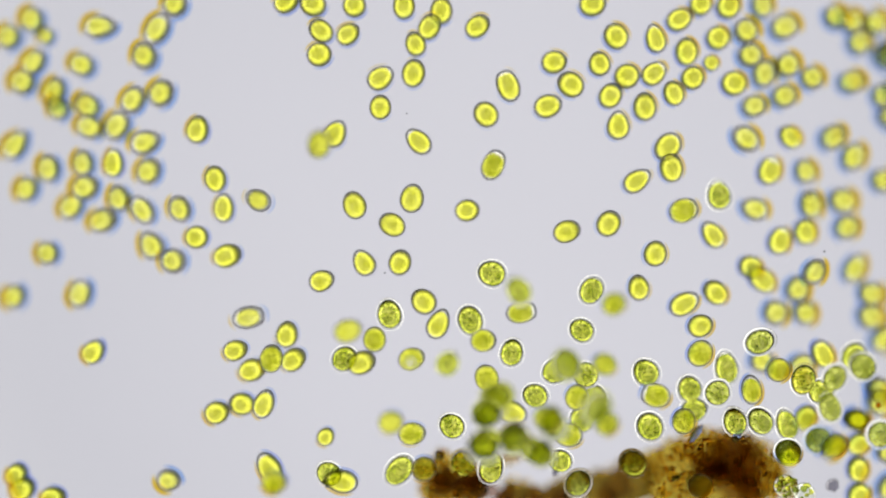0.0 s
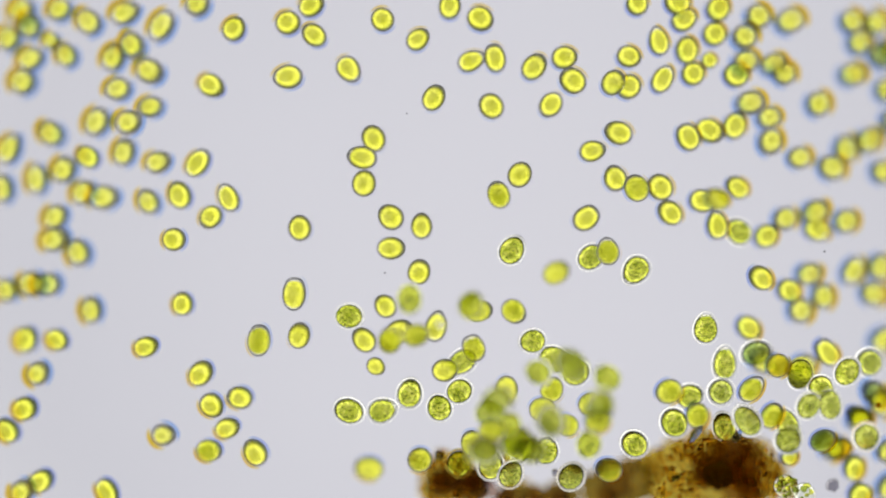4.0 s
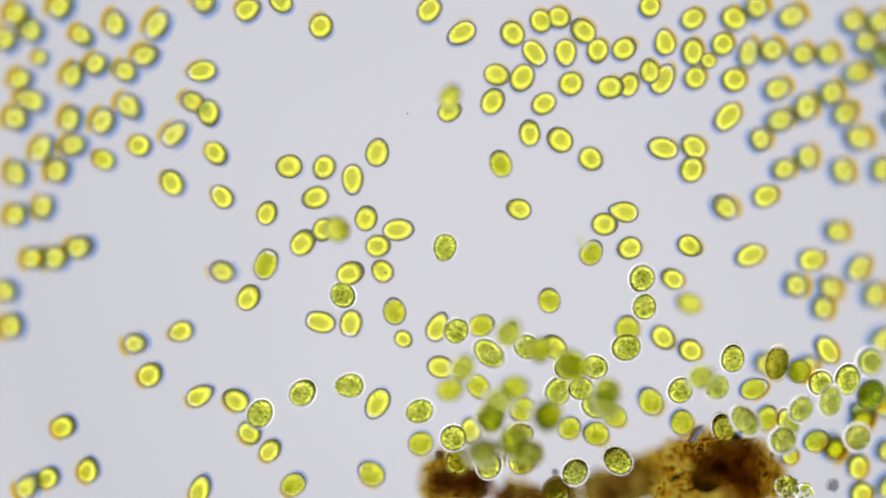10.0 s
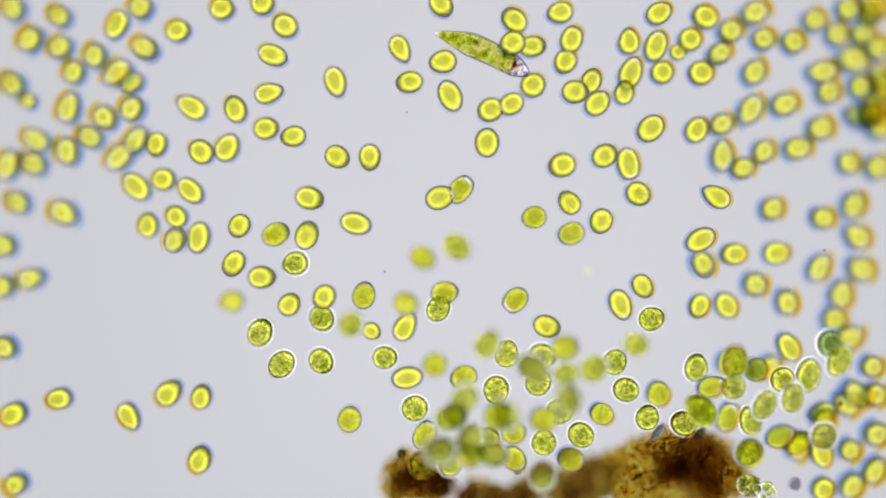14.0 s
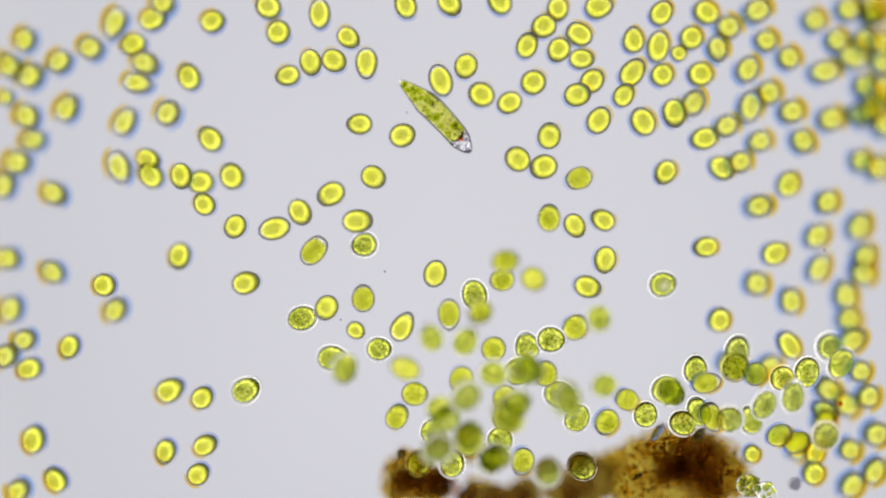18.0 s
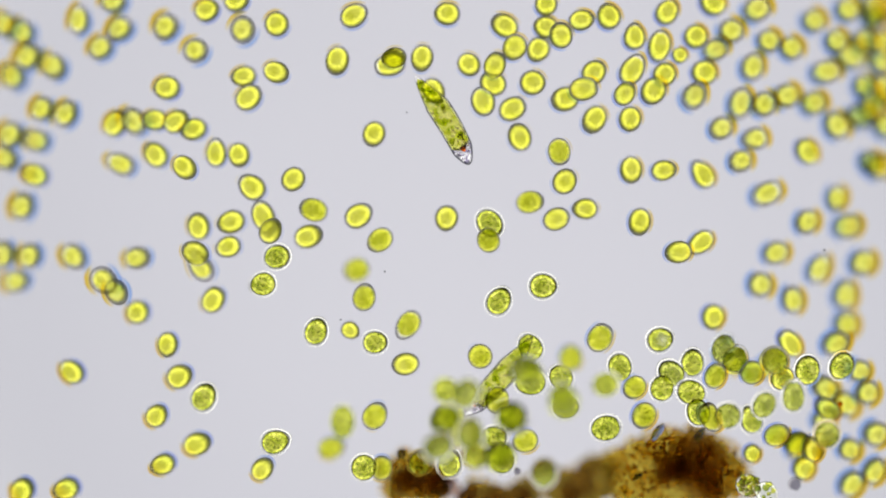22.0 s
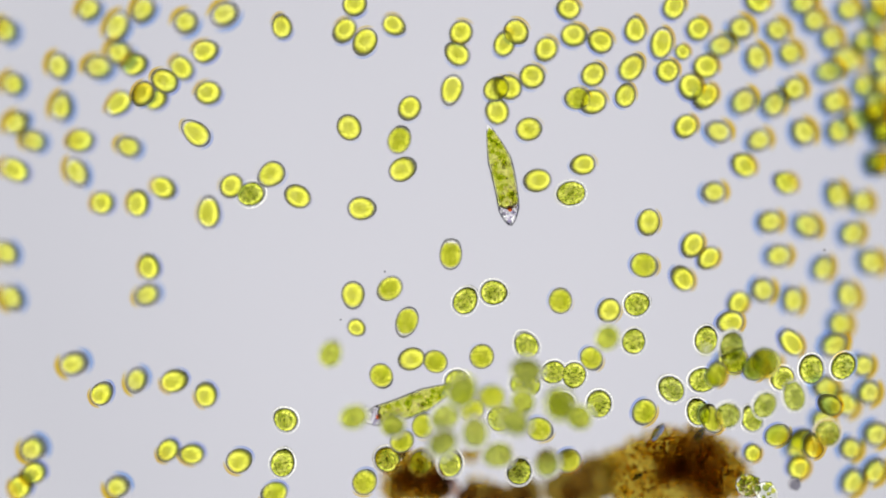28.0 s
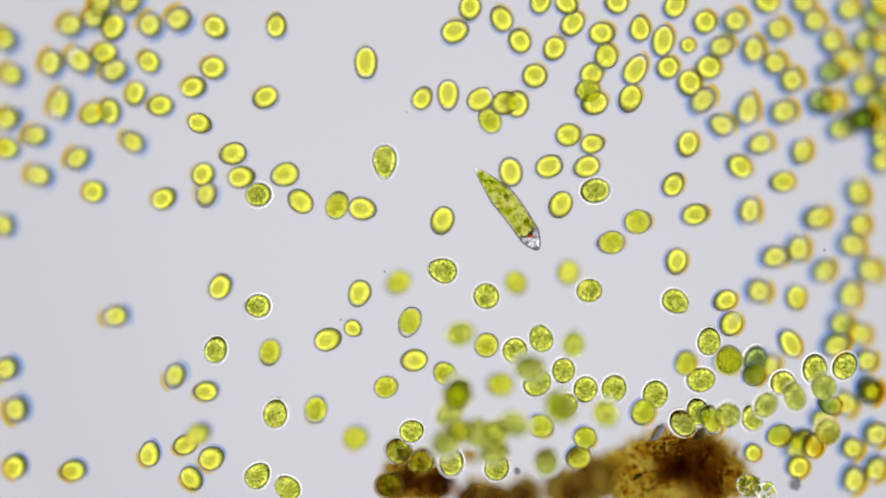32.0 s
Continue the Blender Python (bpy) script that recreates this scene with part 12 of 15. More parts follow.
    swim(alga(1.44,0,0.93),[(0,-583,495,73,60,80),(0.5,-647,496,39,49,80),(1,-660,572,39,60,80),(2,-689,480,41,13,135),(3,-394,410,41,49,140),(5.5,-384,480,40,13,200),(6,-514,343,49,49,190),(6.5,-439,292,49,60,190),(7,-493,257,46,60,190),(7.5,-577,229,72,49,250),(8,-633,252,39,13,190),(9,-668,247,39,49,225),(9.5,-614,239,39,60,225),(10.5,-607,271,37,49,160),(11,-851,384,38,49,150),(11.5,-846,388,37,49,150),(12,-626,424,39,49,110),(12.5,-730,419,38,60,110),(13,-523,475,41,60,110),(13.5,-542,547,41,60,110),(14,-806,660,38,60,110),(14.5,-863,598,44,60,110),(16.5,-1024,654,44,60,110),(17,-895,728,33,60,110),(17.5,-1082,747,31,60,110),(18,-1028,815,30,60,110),(18.5,-1136,764,30,60,110),(19,-1184,826,29,60,110),(19.5,-1149,769,29,49,34),(20,-1317,668,26,13,70),(20.5,-1306,668,27,49,40),(21,-1331,654,25,13,50),(21.5,-1317,635,27,49,45),(22,-1380,595,24,49,60),(23,-1273,629,29,49,90),(23.5,-1249,613,29,49,60),(24,-1379,590,26,49,60),(24.5,-1440,577,22,49,130),(25,-1452,501,26,60,130),(25.5,-1488,455,23,49,195),(27.5,-1542,515,22,49,160),(28,-1551,509,21,49,190),(28.5,-1561,528,23,60,190),(29,-1569,515,22,13,266),(29.5,-1565,569,20,49,220),(30,-1526,622,23,13,210),(31,-1510,779,23,60,210),(31.5,-1427,641,26,60,210),(32,-1488,636,22,60,210)])
    swim(alga(1.24,0,0.88),[(0,-297,672,46,60,90),(1,-396,324,50,60,90),(1.5,-401,305,50,22,90),(2,-792,341,38,0,165),(2.5,-762,370,37,22,230),(3,-1107,269,35,60,230),(3.5,-1161,193,34,60,230),(4.2,-1062,141,35,60,230),(6,-775,97,40,60,230),(6.5,-816,-38,38,60,230),(7,-749,27,37,60,230),(7.5,-687,43,38,60,230),(8,-582,-19,38,60,230),(9,-652,91,40,22,240),(9.5,-668,48,37,60,240),(10,-569,91,40,60,240),(10.5,-633,142,40,60,240),(11,-696,91,46,60,240),(11.5,-702,86,49,60,240),(12,-712,81,38,60,240),(12.5,-790,172,37,60,240),(13,-793,134,36,60,240),(13.5,-782,155,45,60,240),(14,-785,104,47,60,240),(14.5,-787,119,46,60,240),(16.5,-774,3,47,60,240),(17,-747,54,49,60,240),(17.5,-801,88,44,60,240),(18.5,-808,131,48,60,240),(19,-815,185,44,60,240),(19.5,-769,238,44,22,205),(20,-868,373,36,22,280),(21,-863,231,43,0,280),(21.5,-924,319,46,60,280),(22,-790,441,34,60,280),(22.5,-763,532,35,0,204),(23,-752,601,39,60,204),(24,-753,594,35,60,204),(24.5,-685,561,38,0,210),(25,-636,674,38,0,134),(25.5,-735,620,39,0,205),(26.8,-933,783,34,11,166),(28,-1063,856,28,22,130),(29,-1098,837,29,60,130),(30,-1103,855,32,60,130),(30.5,-1087,898,32,60,130),(31,-1168,856,28,60,130),(32,-1218,886,26,60,130)])
    swim(alga(1.24,0,0.94),[(0,-295,813,39,0,35),(1,-287,983,37,22,100),(1.5,-258,1143,40,22,24),(2,-346,1009,39,60,24),(2.5,-360,955,39,22,-50),(3,-392,851,38,0,-30),(5.5,-470,862,37,0,-100),(6,-346,893,41,0,-75),(6.5,-553,907,39,22,-90),(7,-668,780,41,60,-90),(7.5,-547,861,39,60,-90),(8,-443,727,39,60,-90),(8.5,-418,687,41,60,-90),(9,-601,768,38,60,-90),(9.5,-735,735,41,22,-120),(10,-566,384,38,60,-120),(10.5,-612,400,39,22,-100),(11,-717,775,39,22,-160),(11.5,-798,736,36,22,-230),(12,-952,769,32,0,-295),(12.5,-898,809,35,22,-350),(13,-920,938,30,60,-350),(14,-1077,1033,29,60,-350),(14.5,-1028,904,29,0,-360),(16.5,-1109,858,30,22,-330),(17,-1055,957,30,22,-406),(17.5,-1123,1025,28,22,-410),(18,-1199,1088,24,22,-350),(18.5,-1205,1139,25,60,-350),(19,-1006,1172,31,60,-350),(20,-785,1177,35,60,-350),(21,-685,1170,38,60,-350),(21.5,-758,1131,34,60,-350),(22,-799,1177,34,60,-350),(22.5,-704,1144,35,60,-350),(23,-731,1177,35,60,-350),(23.5,-785,1152,35,60,-350),(24,-764,1164,33,60,-350),(24.5,-826,1126,32,60,-350),(25,-880,1159,32,60,-350),(25.5,-798,1104,36,22,-300),(27.5,-949,939,32,22,-310),(28,-947,935,33,22,-340),(29,-952,943,34,22,-310),(29.5,-988,971,30,22,-330),(30,-845,1078,31,60,-330),(30.5,-784,1058,37,60,-330),(31,-725,1162,38,60,-330),(31.5,-838,1023,35,22,-400),(32,-898,1046,32,60,-400)])
    swim(alga(1.44,0,0.94),[(0,-140,834,40,49,80),(0.5,-149,818,40,49,80),(1,-158,802,40,49,156),(1.5,-177,734,48,60,156),(2,-177,655,39,13,135),(3,-336,497,37,60,135),(6,-161,668,39,49,59),(6.5,24,692,39,60,59),(7,204,673,39,60,59),(7.5,258,685,37,60,59),(9,249,647,40,60,59),(9.5,231,638,41,60,59),(10,236,700,40,60,59),(10.5,233,714,38,49,120),(11,204,710,47,60,120),(11.5,196,727,38,49,120),(12,214,687,39,49,100),(12.5,209,687,40,60,100),(13,177,695,37,13,145),(13.5,155,727,38,49,120),(14,214,721,41,13,115),(14.5,230,721,41,49,90),(17,142,762,40,13,90),(18,169,794,41,13,110),(19,166,816,39,13,120),(19.5,150,800,38,49,110),(20,365,794,40,60,110),(21.5,471,605,46,60,110),(22,544,526,38,60,110),(23,474,432,41,60,110),(24,585,271,37,60,110),(25,644,386,40,49,186),(25.5,633,351,41,49,200),(28,627,319,41,49,190),(28.5,659,359,46,49,200),(29,679,379,37,49,200),(29.5,699,396,49,49,180),(30,700,394,39,49,200),(30.5,709,391,49,49,210),(31,700,397,40,49,200),(31.5,686,383,46,49,195),(32,737,204,46,49,240)])
    swim(alga(1.44,0,0.84),[(0,-132,977,38,49,110),(0.5,-75,955,39,49,34),(1,-35,905,37,60,34),(2,102,725,49,60,34),(2.5,115,833,48,60,34),(3,86,870,38,13,100),(3.5,153,894,37,13,24),(5.5,51,896,39,60,24),(6.5,86,983,36,60,24),(7,70,797,38,60,24),(7.5,145,776,37,60,24),(8,-137,484,49,60,24),(9,-62,335,46,60,24),(10,35,653,50,60,24),(11,-126,646,41,60,24),(11.5,-180,687,39,49,15),(12,-285,738,38,60,15),(12.5,-153,735,39,60,15),(13,-113,931,40,60,15),(13.5,0,916,36,60,15),(14,-22,942,38,13,-61),(14.5,-85,921,50,49,-100),(16.5,-226,894,38,49,-30),(17,-255,1036,37,13,-30),(17.5,-242,990,39,49,10),(18,-266,995,39,49,-40),(18.5,-175,987,40,49,-100),(19,-226,1042,36,13,-90),(19.5,-140,1098,36,49,-130),(20,-108,1138,37,49,-180),(20.5,-91,1095,40,60,-180),(21,-167,1009,40,60,-180),(21.5,-92,1001,37,49,-104),(22,-56,900,46,49,-170),(23,-97,1057,40,13,-95),(23.5,-105,1045,36,13,-95),(24,-113,1031,38,49,-30),(24.5,-113,1143,38,60,-30),(25,-100,1162,38,60,-30),(25.5,88,1125,36,60,-30),(27.5,29,1162,39,60,-30),(28,-49,1055,36,60,-30),(28.5,-73,1144,37,60,-30),(29,-67,1098,39,49,10),(29.5,-54,934,37,49,86),(30,45,759,40,13,85),(30.5,-54,714,40,49,60),(31,-62,717,38,60,60),(32,83,714,37,60,60)])
    swim(alga(1.44,0,0.89),[(0,-64,1055,36,60,60),(0.5,-172,1023,37,60,60),(1,-120,945,48,60,60),(1.5,-182,896,40,49,60),(2,-54,741,39,60,60),(3,-38,762,38,60,60),(3.5,-46,751,41,60,60),(5.5,75,620,40,60,60),(6,204,636,39,60,60),(6.5,212,659,46,60,60),(7,225,632,46,60,60),(7.5,316,599,50,60,60),(8,274,539,38,60,60),(8.5,351,557,48,60,60),(9,394,523,40,13,95),(10,411,550,38,60,95),(10.5,407,517,49,60,95),(11,193,469,46,60,95),(12,78,669,47,60,95),(13,153,822,37,13,140),(14,21,786,40,49,190),(14.5,-6,800,39,49,114),(17,-127,1171,37,60,114),(18,2,1151,39,60,114),(18.5,-11,1143,39,60,114),(19,-73,1068,38,60,114),(20,-65,955,38,60,114),(20.5,67,942,40,60,114),(21,-22,848,39,49,190),(22,-73,867,39,13,190),(22.5,-140,775,40,49,240),(23,-242,821,39,60,240),(24,-376,894,39,60,240),(24.5,-475,759,39,49,240),(25,-457,881,37,60,240),(27.5,-476,924,36,13,240),(28,-288,1031,36,49,230),(29,-290,1063,39,60,230),(30,-322,842,40,13,305),(31,-395,1003,40,49,270),(32,-664,714,36,49,210)])
    swim(alga(1.44,0,0.92),[(0,-8,1136,36,60,90),(1,70,1111,39,49,90),(1.5,-83,1163,37,60,90),(2,-156,1036,38,60,90),(2.5,-118,1162,38,60,90),(3,-118,1372,37,0,90),(4.2,-186,1376,37,0,90),(8,-118,1372,37,0,90),(9,123,1090,38,13,166),(10,86,1022,40,13,210),(10.5,13,1030,39,49,225),(11,-78,1055,37,13,245),(11.5,-191,1049,40,49,240),(12,-67,808,38,49,260),(13,83,1092,38,13,310),(14,174,1151,40,60,310),(14.5,171,1157,37,60,310),(16.5,276,1130,39,60,310),(17,249,1171,36,60,310),(18,214,1157,39,60,310),(18.5,107,1117,38,49,240),(19,102,1157,36,60,240),(20,13,1157,39,60,240),(21,220,991,36,13,235),(21.5,107,1023,38,13,185),(22,80,897,38,49,261),(22.5,16,754,37,49,290),(23,-40,665,41,60,290),(23.5,69,526,37,49,290),(24,88,843,39,60,290),(24.5,88,762,39,60,290),(25,142,835,38,49,290),(25.5,142,907,38,49,240),(27.5,150,896,39,49,210),(28,244,923,39,49,140),(28.5,276,1017,40,49,120),(29,418,1036,39,60,120),(29.5,357,1082,38,49,150),(30,402,1090,36,49,120),(31,418,1081,39,60,120),(31.5,392,1058,37,60,120),(32,456,1090,36,60,120)])
    swim(alga(1.44,0,0.90),[(0,-185,1156,40,60,90),(1,-185,1372,38,0,90),(2,80,1022,39,60,90),(3,-30,1038,40,13,90),(3.5,3,1163,36,60,90),(6,64,1095,37,60,60),(7,30,1103,39,49,60),(7.5,38,1068,40,60,60),(8,239,1012,37,60,60),(8.5,266,950,38,60,60),(9,177,821,41,60,60),(9.5,231,848,41,60,60),(10,257,824,50,49,-16),(11,43,802,39,60,-16),(11.5,24,807,41,13,-85),(12,-19,687,37,13,-115),(12.5,-27,620,39,49,-120),(13,-212,529,38,13,-150),(14,-331,787,37,13,-74),(14.5,-390,701,37,49,-30),(15.8,-377,763,38,30,-70),(17,-387,861,40,13,-106),(17.5,-422,961,37,49,-80),(18,-447,876,48,60,-80),(18.5,-447,886,47,49,-110),(19,-628,700,39,60,-110),(20,-742,645,35,49,-40),(20.5,-798,733,35,49,36),(21,-903,540,34,60,36),(21.5,-1101,567,30,60,36),(22,-1087,602,32,60,36),(22.5,-1000,527,34,60,36),(23,-1019,465,33,60,36),(24,-979,546,31,60,36),(24.5,-1000,594,34,60,36),(25,-1108,693,32,60,36),(25.5,-1149,702,30,60,36),(27.5,-1196,764,27,60,36),(28,-1285,872,27,49,20),(28.5,-1278,927,24,60,20),(29,-1375,838,24,60,20),(29.5,-1366,843,25,49,-56),(30,-1258,931,27,49,-120),(30.5,-1258,904,27,49,-170),(31,-1374,945,26,60,-170),(32,-1433,926,25,60,-170)])
    swim(alga(1.06,0,0.94),[(0,-422,1157,37,45,120),(0.5,-354,1136,36,45,120),(1,-354,1371,39,0,120),(2,-392,1171,36,45,120),(2.5,-368,1125,36,45,120),(3,-325,1157,37,45,120),(3.5,-314,1103,39,45,120),(6,-91,1070,40,45,120),(6.5,-78,1044,38,45,120),(7,-78,1372,37,0,120),(8,-78,1372,37,0,120),(9,258,1143,38,45,120),(10,464,1082,37,0,120),(11,504,1163,37,45,120),(13,464,1171,36,45,120),(14,464,1372,38,0,120),(32,464,1372,38,0,120)])
    swim(alga(1.24,0,0.98),[(0,-620,1163,37,60,160),(0.5,-475,983,36,60,160),(1,-563,928,39,60,160),(2,-561,942,36,60,160),(2.5,-432,883,37,60,160),(3,-550,896,40,22,160),(3.5,-727,848,39,22,190),(5.5,-751,778,39,0,170),(6,-842,719,40,60,170),(6.5,-811,685,37,60,170),(7,-675,423,48,0,185),(7.5,-672,348,49,60,185),(8,-608,329,47,60,185),(8.5,-734,345,48,60,185),(9,-737,346,46,60,185),(9.5,-796,364,46,60,185),(10,-731,391,46,60,185),(10.5,-798,337,48,60,185),(11,-747,453,47,60,185),(11.5,-917,411,34,60,185),(12,-838,391,48,60,185),(12.5,-892,347,34,22,140),(13,-946,486,33,60,140),(13.5,-958,477,31,60,140),(14.5,-986,439,45,60,140),(16.5,-1013,387,34,22,180),(17,-903,325,36,60,180),(18,-974,312,32,60,180),(18.5,-924,418,45,60,180),(19,-1000,537,34,60,180),(20,-1027,559,32,60,180),(20.5,-1141,648,29,60,180),(21,-1130,734,32,60,180),(22,-1135,761,32,60,180),(22.5,-1068,675,31,22,120),(23,-968,742,34,60,120),(23.5,-825,680,34,22,140),(24,-742,721,45,22,190),(25,-890,747,32,60,190),(26.8,-871,689,34,60,190),(27.5,-900,722,35,60,190),(28,-938,736,33,60,190),(28.5,-951,782,35,60,190),(29,-973,790,34,60,190),(30,-959,806,35,60,190),(30.5,-968,844,33,60,190),(31.5,-931,845,32,60,190),(32,-914,855,32,60,190)])
    swim(alga(1.44,0,0.87),[(0,-579,1035,40,60,140),(1,-614,1062,40,60,140),(1.5,-602,1045,36,60,140),(2,-599,1063,36,60,140),(3.5,-615,1015,37,60,140),(6,-585,1041,40,60,140),(7,-596,1058,37,60,140),(7.5,-588,1057,39,60,140),(8,-507,909,40,60,140),(9,-579,893,41,13,140),(10,-770,1175,39,60,140),(10.5,-840,1184,36,60,140),(11,-561,1162,39,60,140),(11.5,-683,1152,35,49,216),(12,-366,881,37,49,240),(13,-368,888,38,13,270),(13.5,-315,975,36,49,320),(14,-627,913,47,13,340),(14.5,-475,888,41,49,390),(15.8,-429,862,41,49,422),(16.5,-386,815,41,49,440),(17,-457,1090,38,60,440),(17.5,-529,1135,40,60,440),(18,-406,1111,37,13,450),(18.5,-462,1157,39,60,450),(19,-355,1077,36,60,450),(19.5,-242,1103,39,60,450),(20,-175,896,41,60,450),(20.5,-126,883,39,49,374),(21,-287,775,39,60,374),(21.5,-301,789,39,60,374),(22,-612,834,40,49,340),(23,-618,1044,38,60,340),(23.5,-617,1041,40,60,340),(24,-610,1069,36,49,280),(24.5,-771,1036,37,49,225),(25,-718,1163,35,60,225),(28,-717,1372,37,0,225),(29,-745,1110,34,49,280),(30,-744,1372,37,0,280),(32,-744,1372,37,0,280)])
    swim(alga(1.44,0,0.85),[(0,-448,1023,37,60,40),(0.5,-427,982,40,60,40),(1,-448,859,38,60,40),(1.5,-413,936,39,60,40),(2,-225,808,39,49,40),(3,-207,948,37,60,40),(3.5,-166,1017,40,60,40),(5.5,-24,897,38,60,40),(6,-126,955,39,13,105),(7,-43,897,37,60,105),(7.5,185,923,37,60,105),(8,121,689,41,49,60),(8.5,97,735,38,60,60),(9,86,684,38,60,60),(9.5,118,732,40,60,60),(10,35,721,74,60,60),(10.5,-75,701,37,49,-16),(11,-572,851,39,13,-75),(11.5,-620,780,41,49,-130),(12,-623,835,38,13,-150),(12.5,-502,842,40,13,-135),(13,-521,599,38,60,-135),(13.5,-430,620,37,49,-60),(14,-645,735,38,13,16),(14.5,-642,813,37,49,45),(16.5,-635,817,39,49,45),(17.5,-637,808,37,13,197),(18,-561,816,38,60,197),(18.5,-682,875,37,49,205),(19,-709,897,36,49,190),(19.5,-765,1001,38,60,190),(20.5,-771,1098,37,60,190),(21,-798,991,37,60,190),(22,-772,814,34,60,190),(23,-812,983,34,60,190),(24,-774,910,36,60,190),(24.5,-772,916,34,60,190),(25,-739,978,35,60,190),(25.5,-691,929,35,49,150),(28,-586,1055,36,49,100),(28.5,-604,1044,39,60,100),(29,-569,1031,38,60,100),(29.5,-601,1049,40,60,100),(30.5,-591,1058,36,60,100),(31,-610,1045,36,60,100),(32,-610,1058,36,49,80)])
    swim(alga(1.06,0,0.98),[(0,-587,923,40,45,10),(0.5,-576,926,37,45,10),(1,-580,856,37,45,10),(2,-628,889,37,45,10),(2.5,-588,835,37,45,10),(3,-695,948,37,45,10),(3.5,-733,1036,37,45,10),(5.5,-868,1117,35,0,10),(6,-951,1144,35,0,10),(7,-880,1170,38,45,20),(8,-598,1057,40,45,20),(9,-580,1063,38,45,20),(9.5,-574,1057,40,0,60),(10.5,-591,1058,36,45,60),(11,-604,1018,36,45,60),(13,-610,1023,36,45,60),(13.5,-602,1023,37,45,60),(14,-677,1163,36,45,60),(16.5,-793,1110,34,45,60),(17,-574,1022,40,45,60),(18,-602,1023,37,45,60),(18.5,-617,1062,40,45,60),(19,-626,1063,37,0,100),(19.5,-617,1068,39,45,100),(20,-481,1138,39,45,100),(20.5,-390,1162,38,45,100),(21,-414,1138,38,45,100),(22,-610,1063,37,45,100),(22.5,-602,1028,36,45,100),(23,-596,1175,40,45,100),(23.5,-475,1157,38,45,100),(24,-462,995,40,0,40),(25,-274,1098,38,45,40),(25.5,-226,1144,36,45,40),(27.5,-289,1047,37,45,40),(28,-239,1156,40,45,40),(29,-360,1163,36,45,40),(29.5,-448,1151,39,0,-30),(30,-449,1372,38,0,-30),(32,-449,1372,38,0,-30)])
    swim(alga(1.44,0,0.87),[(0,164,1057,38,60,40),(0.5,86,915,37,13,40),(1,354,1176,36,60,40),(1.5,266,1062,40,60,40),(2,225,956,37,13,70),(2.5,231,901,39,49,130),(3,196,891,38,49,110),(5.5,341,937,37,13,100),(6,306,920,38,13,120),(6.5,349,929,38,60,120),(7,316,792,49,13,190),(8,439,927,47,13,250),(9,419,982,38,60,250),(9.5,458,913,48,60,250),(10,435,928,39,13,310),(10.5,475,894,37,49,280),(11,488,867,74,60,280),(11.5,466,840,41,49,290),(12,443,854,38,49,366),(12.5,533,948,14,60,366),(13,609,942,40,60,366),(14,606,956,37,60,366),(14.5,571,963,38,60,366),(15.8,598,920,40,53,408),(16.5,603,968,40,49,430),(17,594,948,48,60,430),(18,579,960,40,60,430),(18.5,606,948,37,60,430),(19,597,934,50,60,430),(20,568,948,47,60,430),(20.5,517,923,40,60,430),(21,512,953,47,60,430),(21.5,491,937,38,60,430),(22,426,865,48,60,430),(23,298,920,39,60,430),(23.5,410,969,39,60,430),(24.5,389,915,37,60,430),(25,432,961,36,60,430),(25.5,410,936,40,60,430),(27.5,437,969,36,60,430),(28,472,969,38,60,430),(28.5,512,1108,40,60,430),(29,480,1170,39,60,430),(29.5,483,1069,36,60,430),(30,593,1095,40,60,430),(30.5,598,1084,39,60,430),(31,534,1098,39,60,430),(32,644,1171,37,60,430)])
    swim(alga(1.24,0,0.99),[(0,711,1163,37,60,20),(0.5,781,1162,38,22,20),(1,628,1103,38,0,35),(1.5,413,1138,40,0,-30),(2,411,942,36,60,-30),(2.5,424,1076,38,60,-30),(3,164,1162,38,60,-30),(3.5,132,1090,37,60,-30),(6,566,1130,38,60,-30),(6.5,446,1055,37,22,-100),(7,333,1017,40,0,-85),(7.5,320,961,36,60,-85),(8,250,843,39,22,-70),(8.5,268,781,40,22,6),(9,303,765,40,22,-60),(9.5,413,735,39,22,-110),(10,376,813,38,22,-120),(10.5,300,614,39,22,-60),(11,257,532,37,22,-70),(11.5,338,612,37,22,-135),(12,354,754,41,22,-160),(12.5,330,781,38,22,-130),(13,311,850,41,0,-206),(13.5,311,744,50,22,-230),(14,389,499,41,22,-270),(16.5,370,512,40,22,-210),(17,291,492,74,60,-210),(17.5,209,650,49,60,-210),(18,362,728,37,60,-210),(19,67,691,47,60,-210),(19.5,155,680,48,60,-210),(20,423,656,48,60,-210),(20.5,471,605,46,60,-210),(21,412,766,48,60,-210),(22.5,429,781,37,60,-210),(23,477,687,37,60,-210),(23.5,479,705,14,60,-210),(24,485,700,41,60,-210),(24.5,493,705,15,60,-210),(25,491,713,41,60,-210),(25.5,512,705,14,60,-210),(27.5,504,728,37,60,-210),(28,491,762,41,60,-210),(29,522,704,48,60,-210),(30,531,687,40,60,-210),(30.5,539,674,37,22,-286),(32,531,682,39,60,-275)])
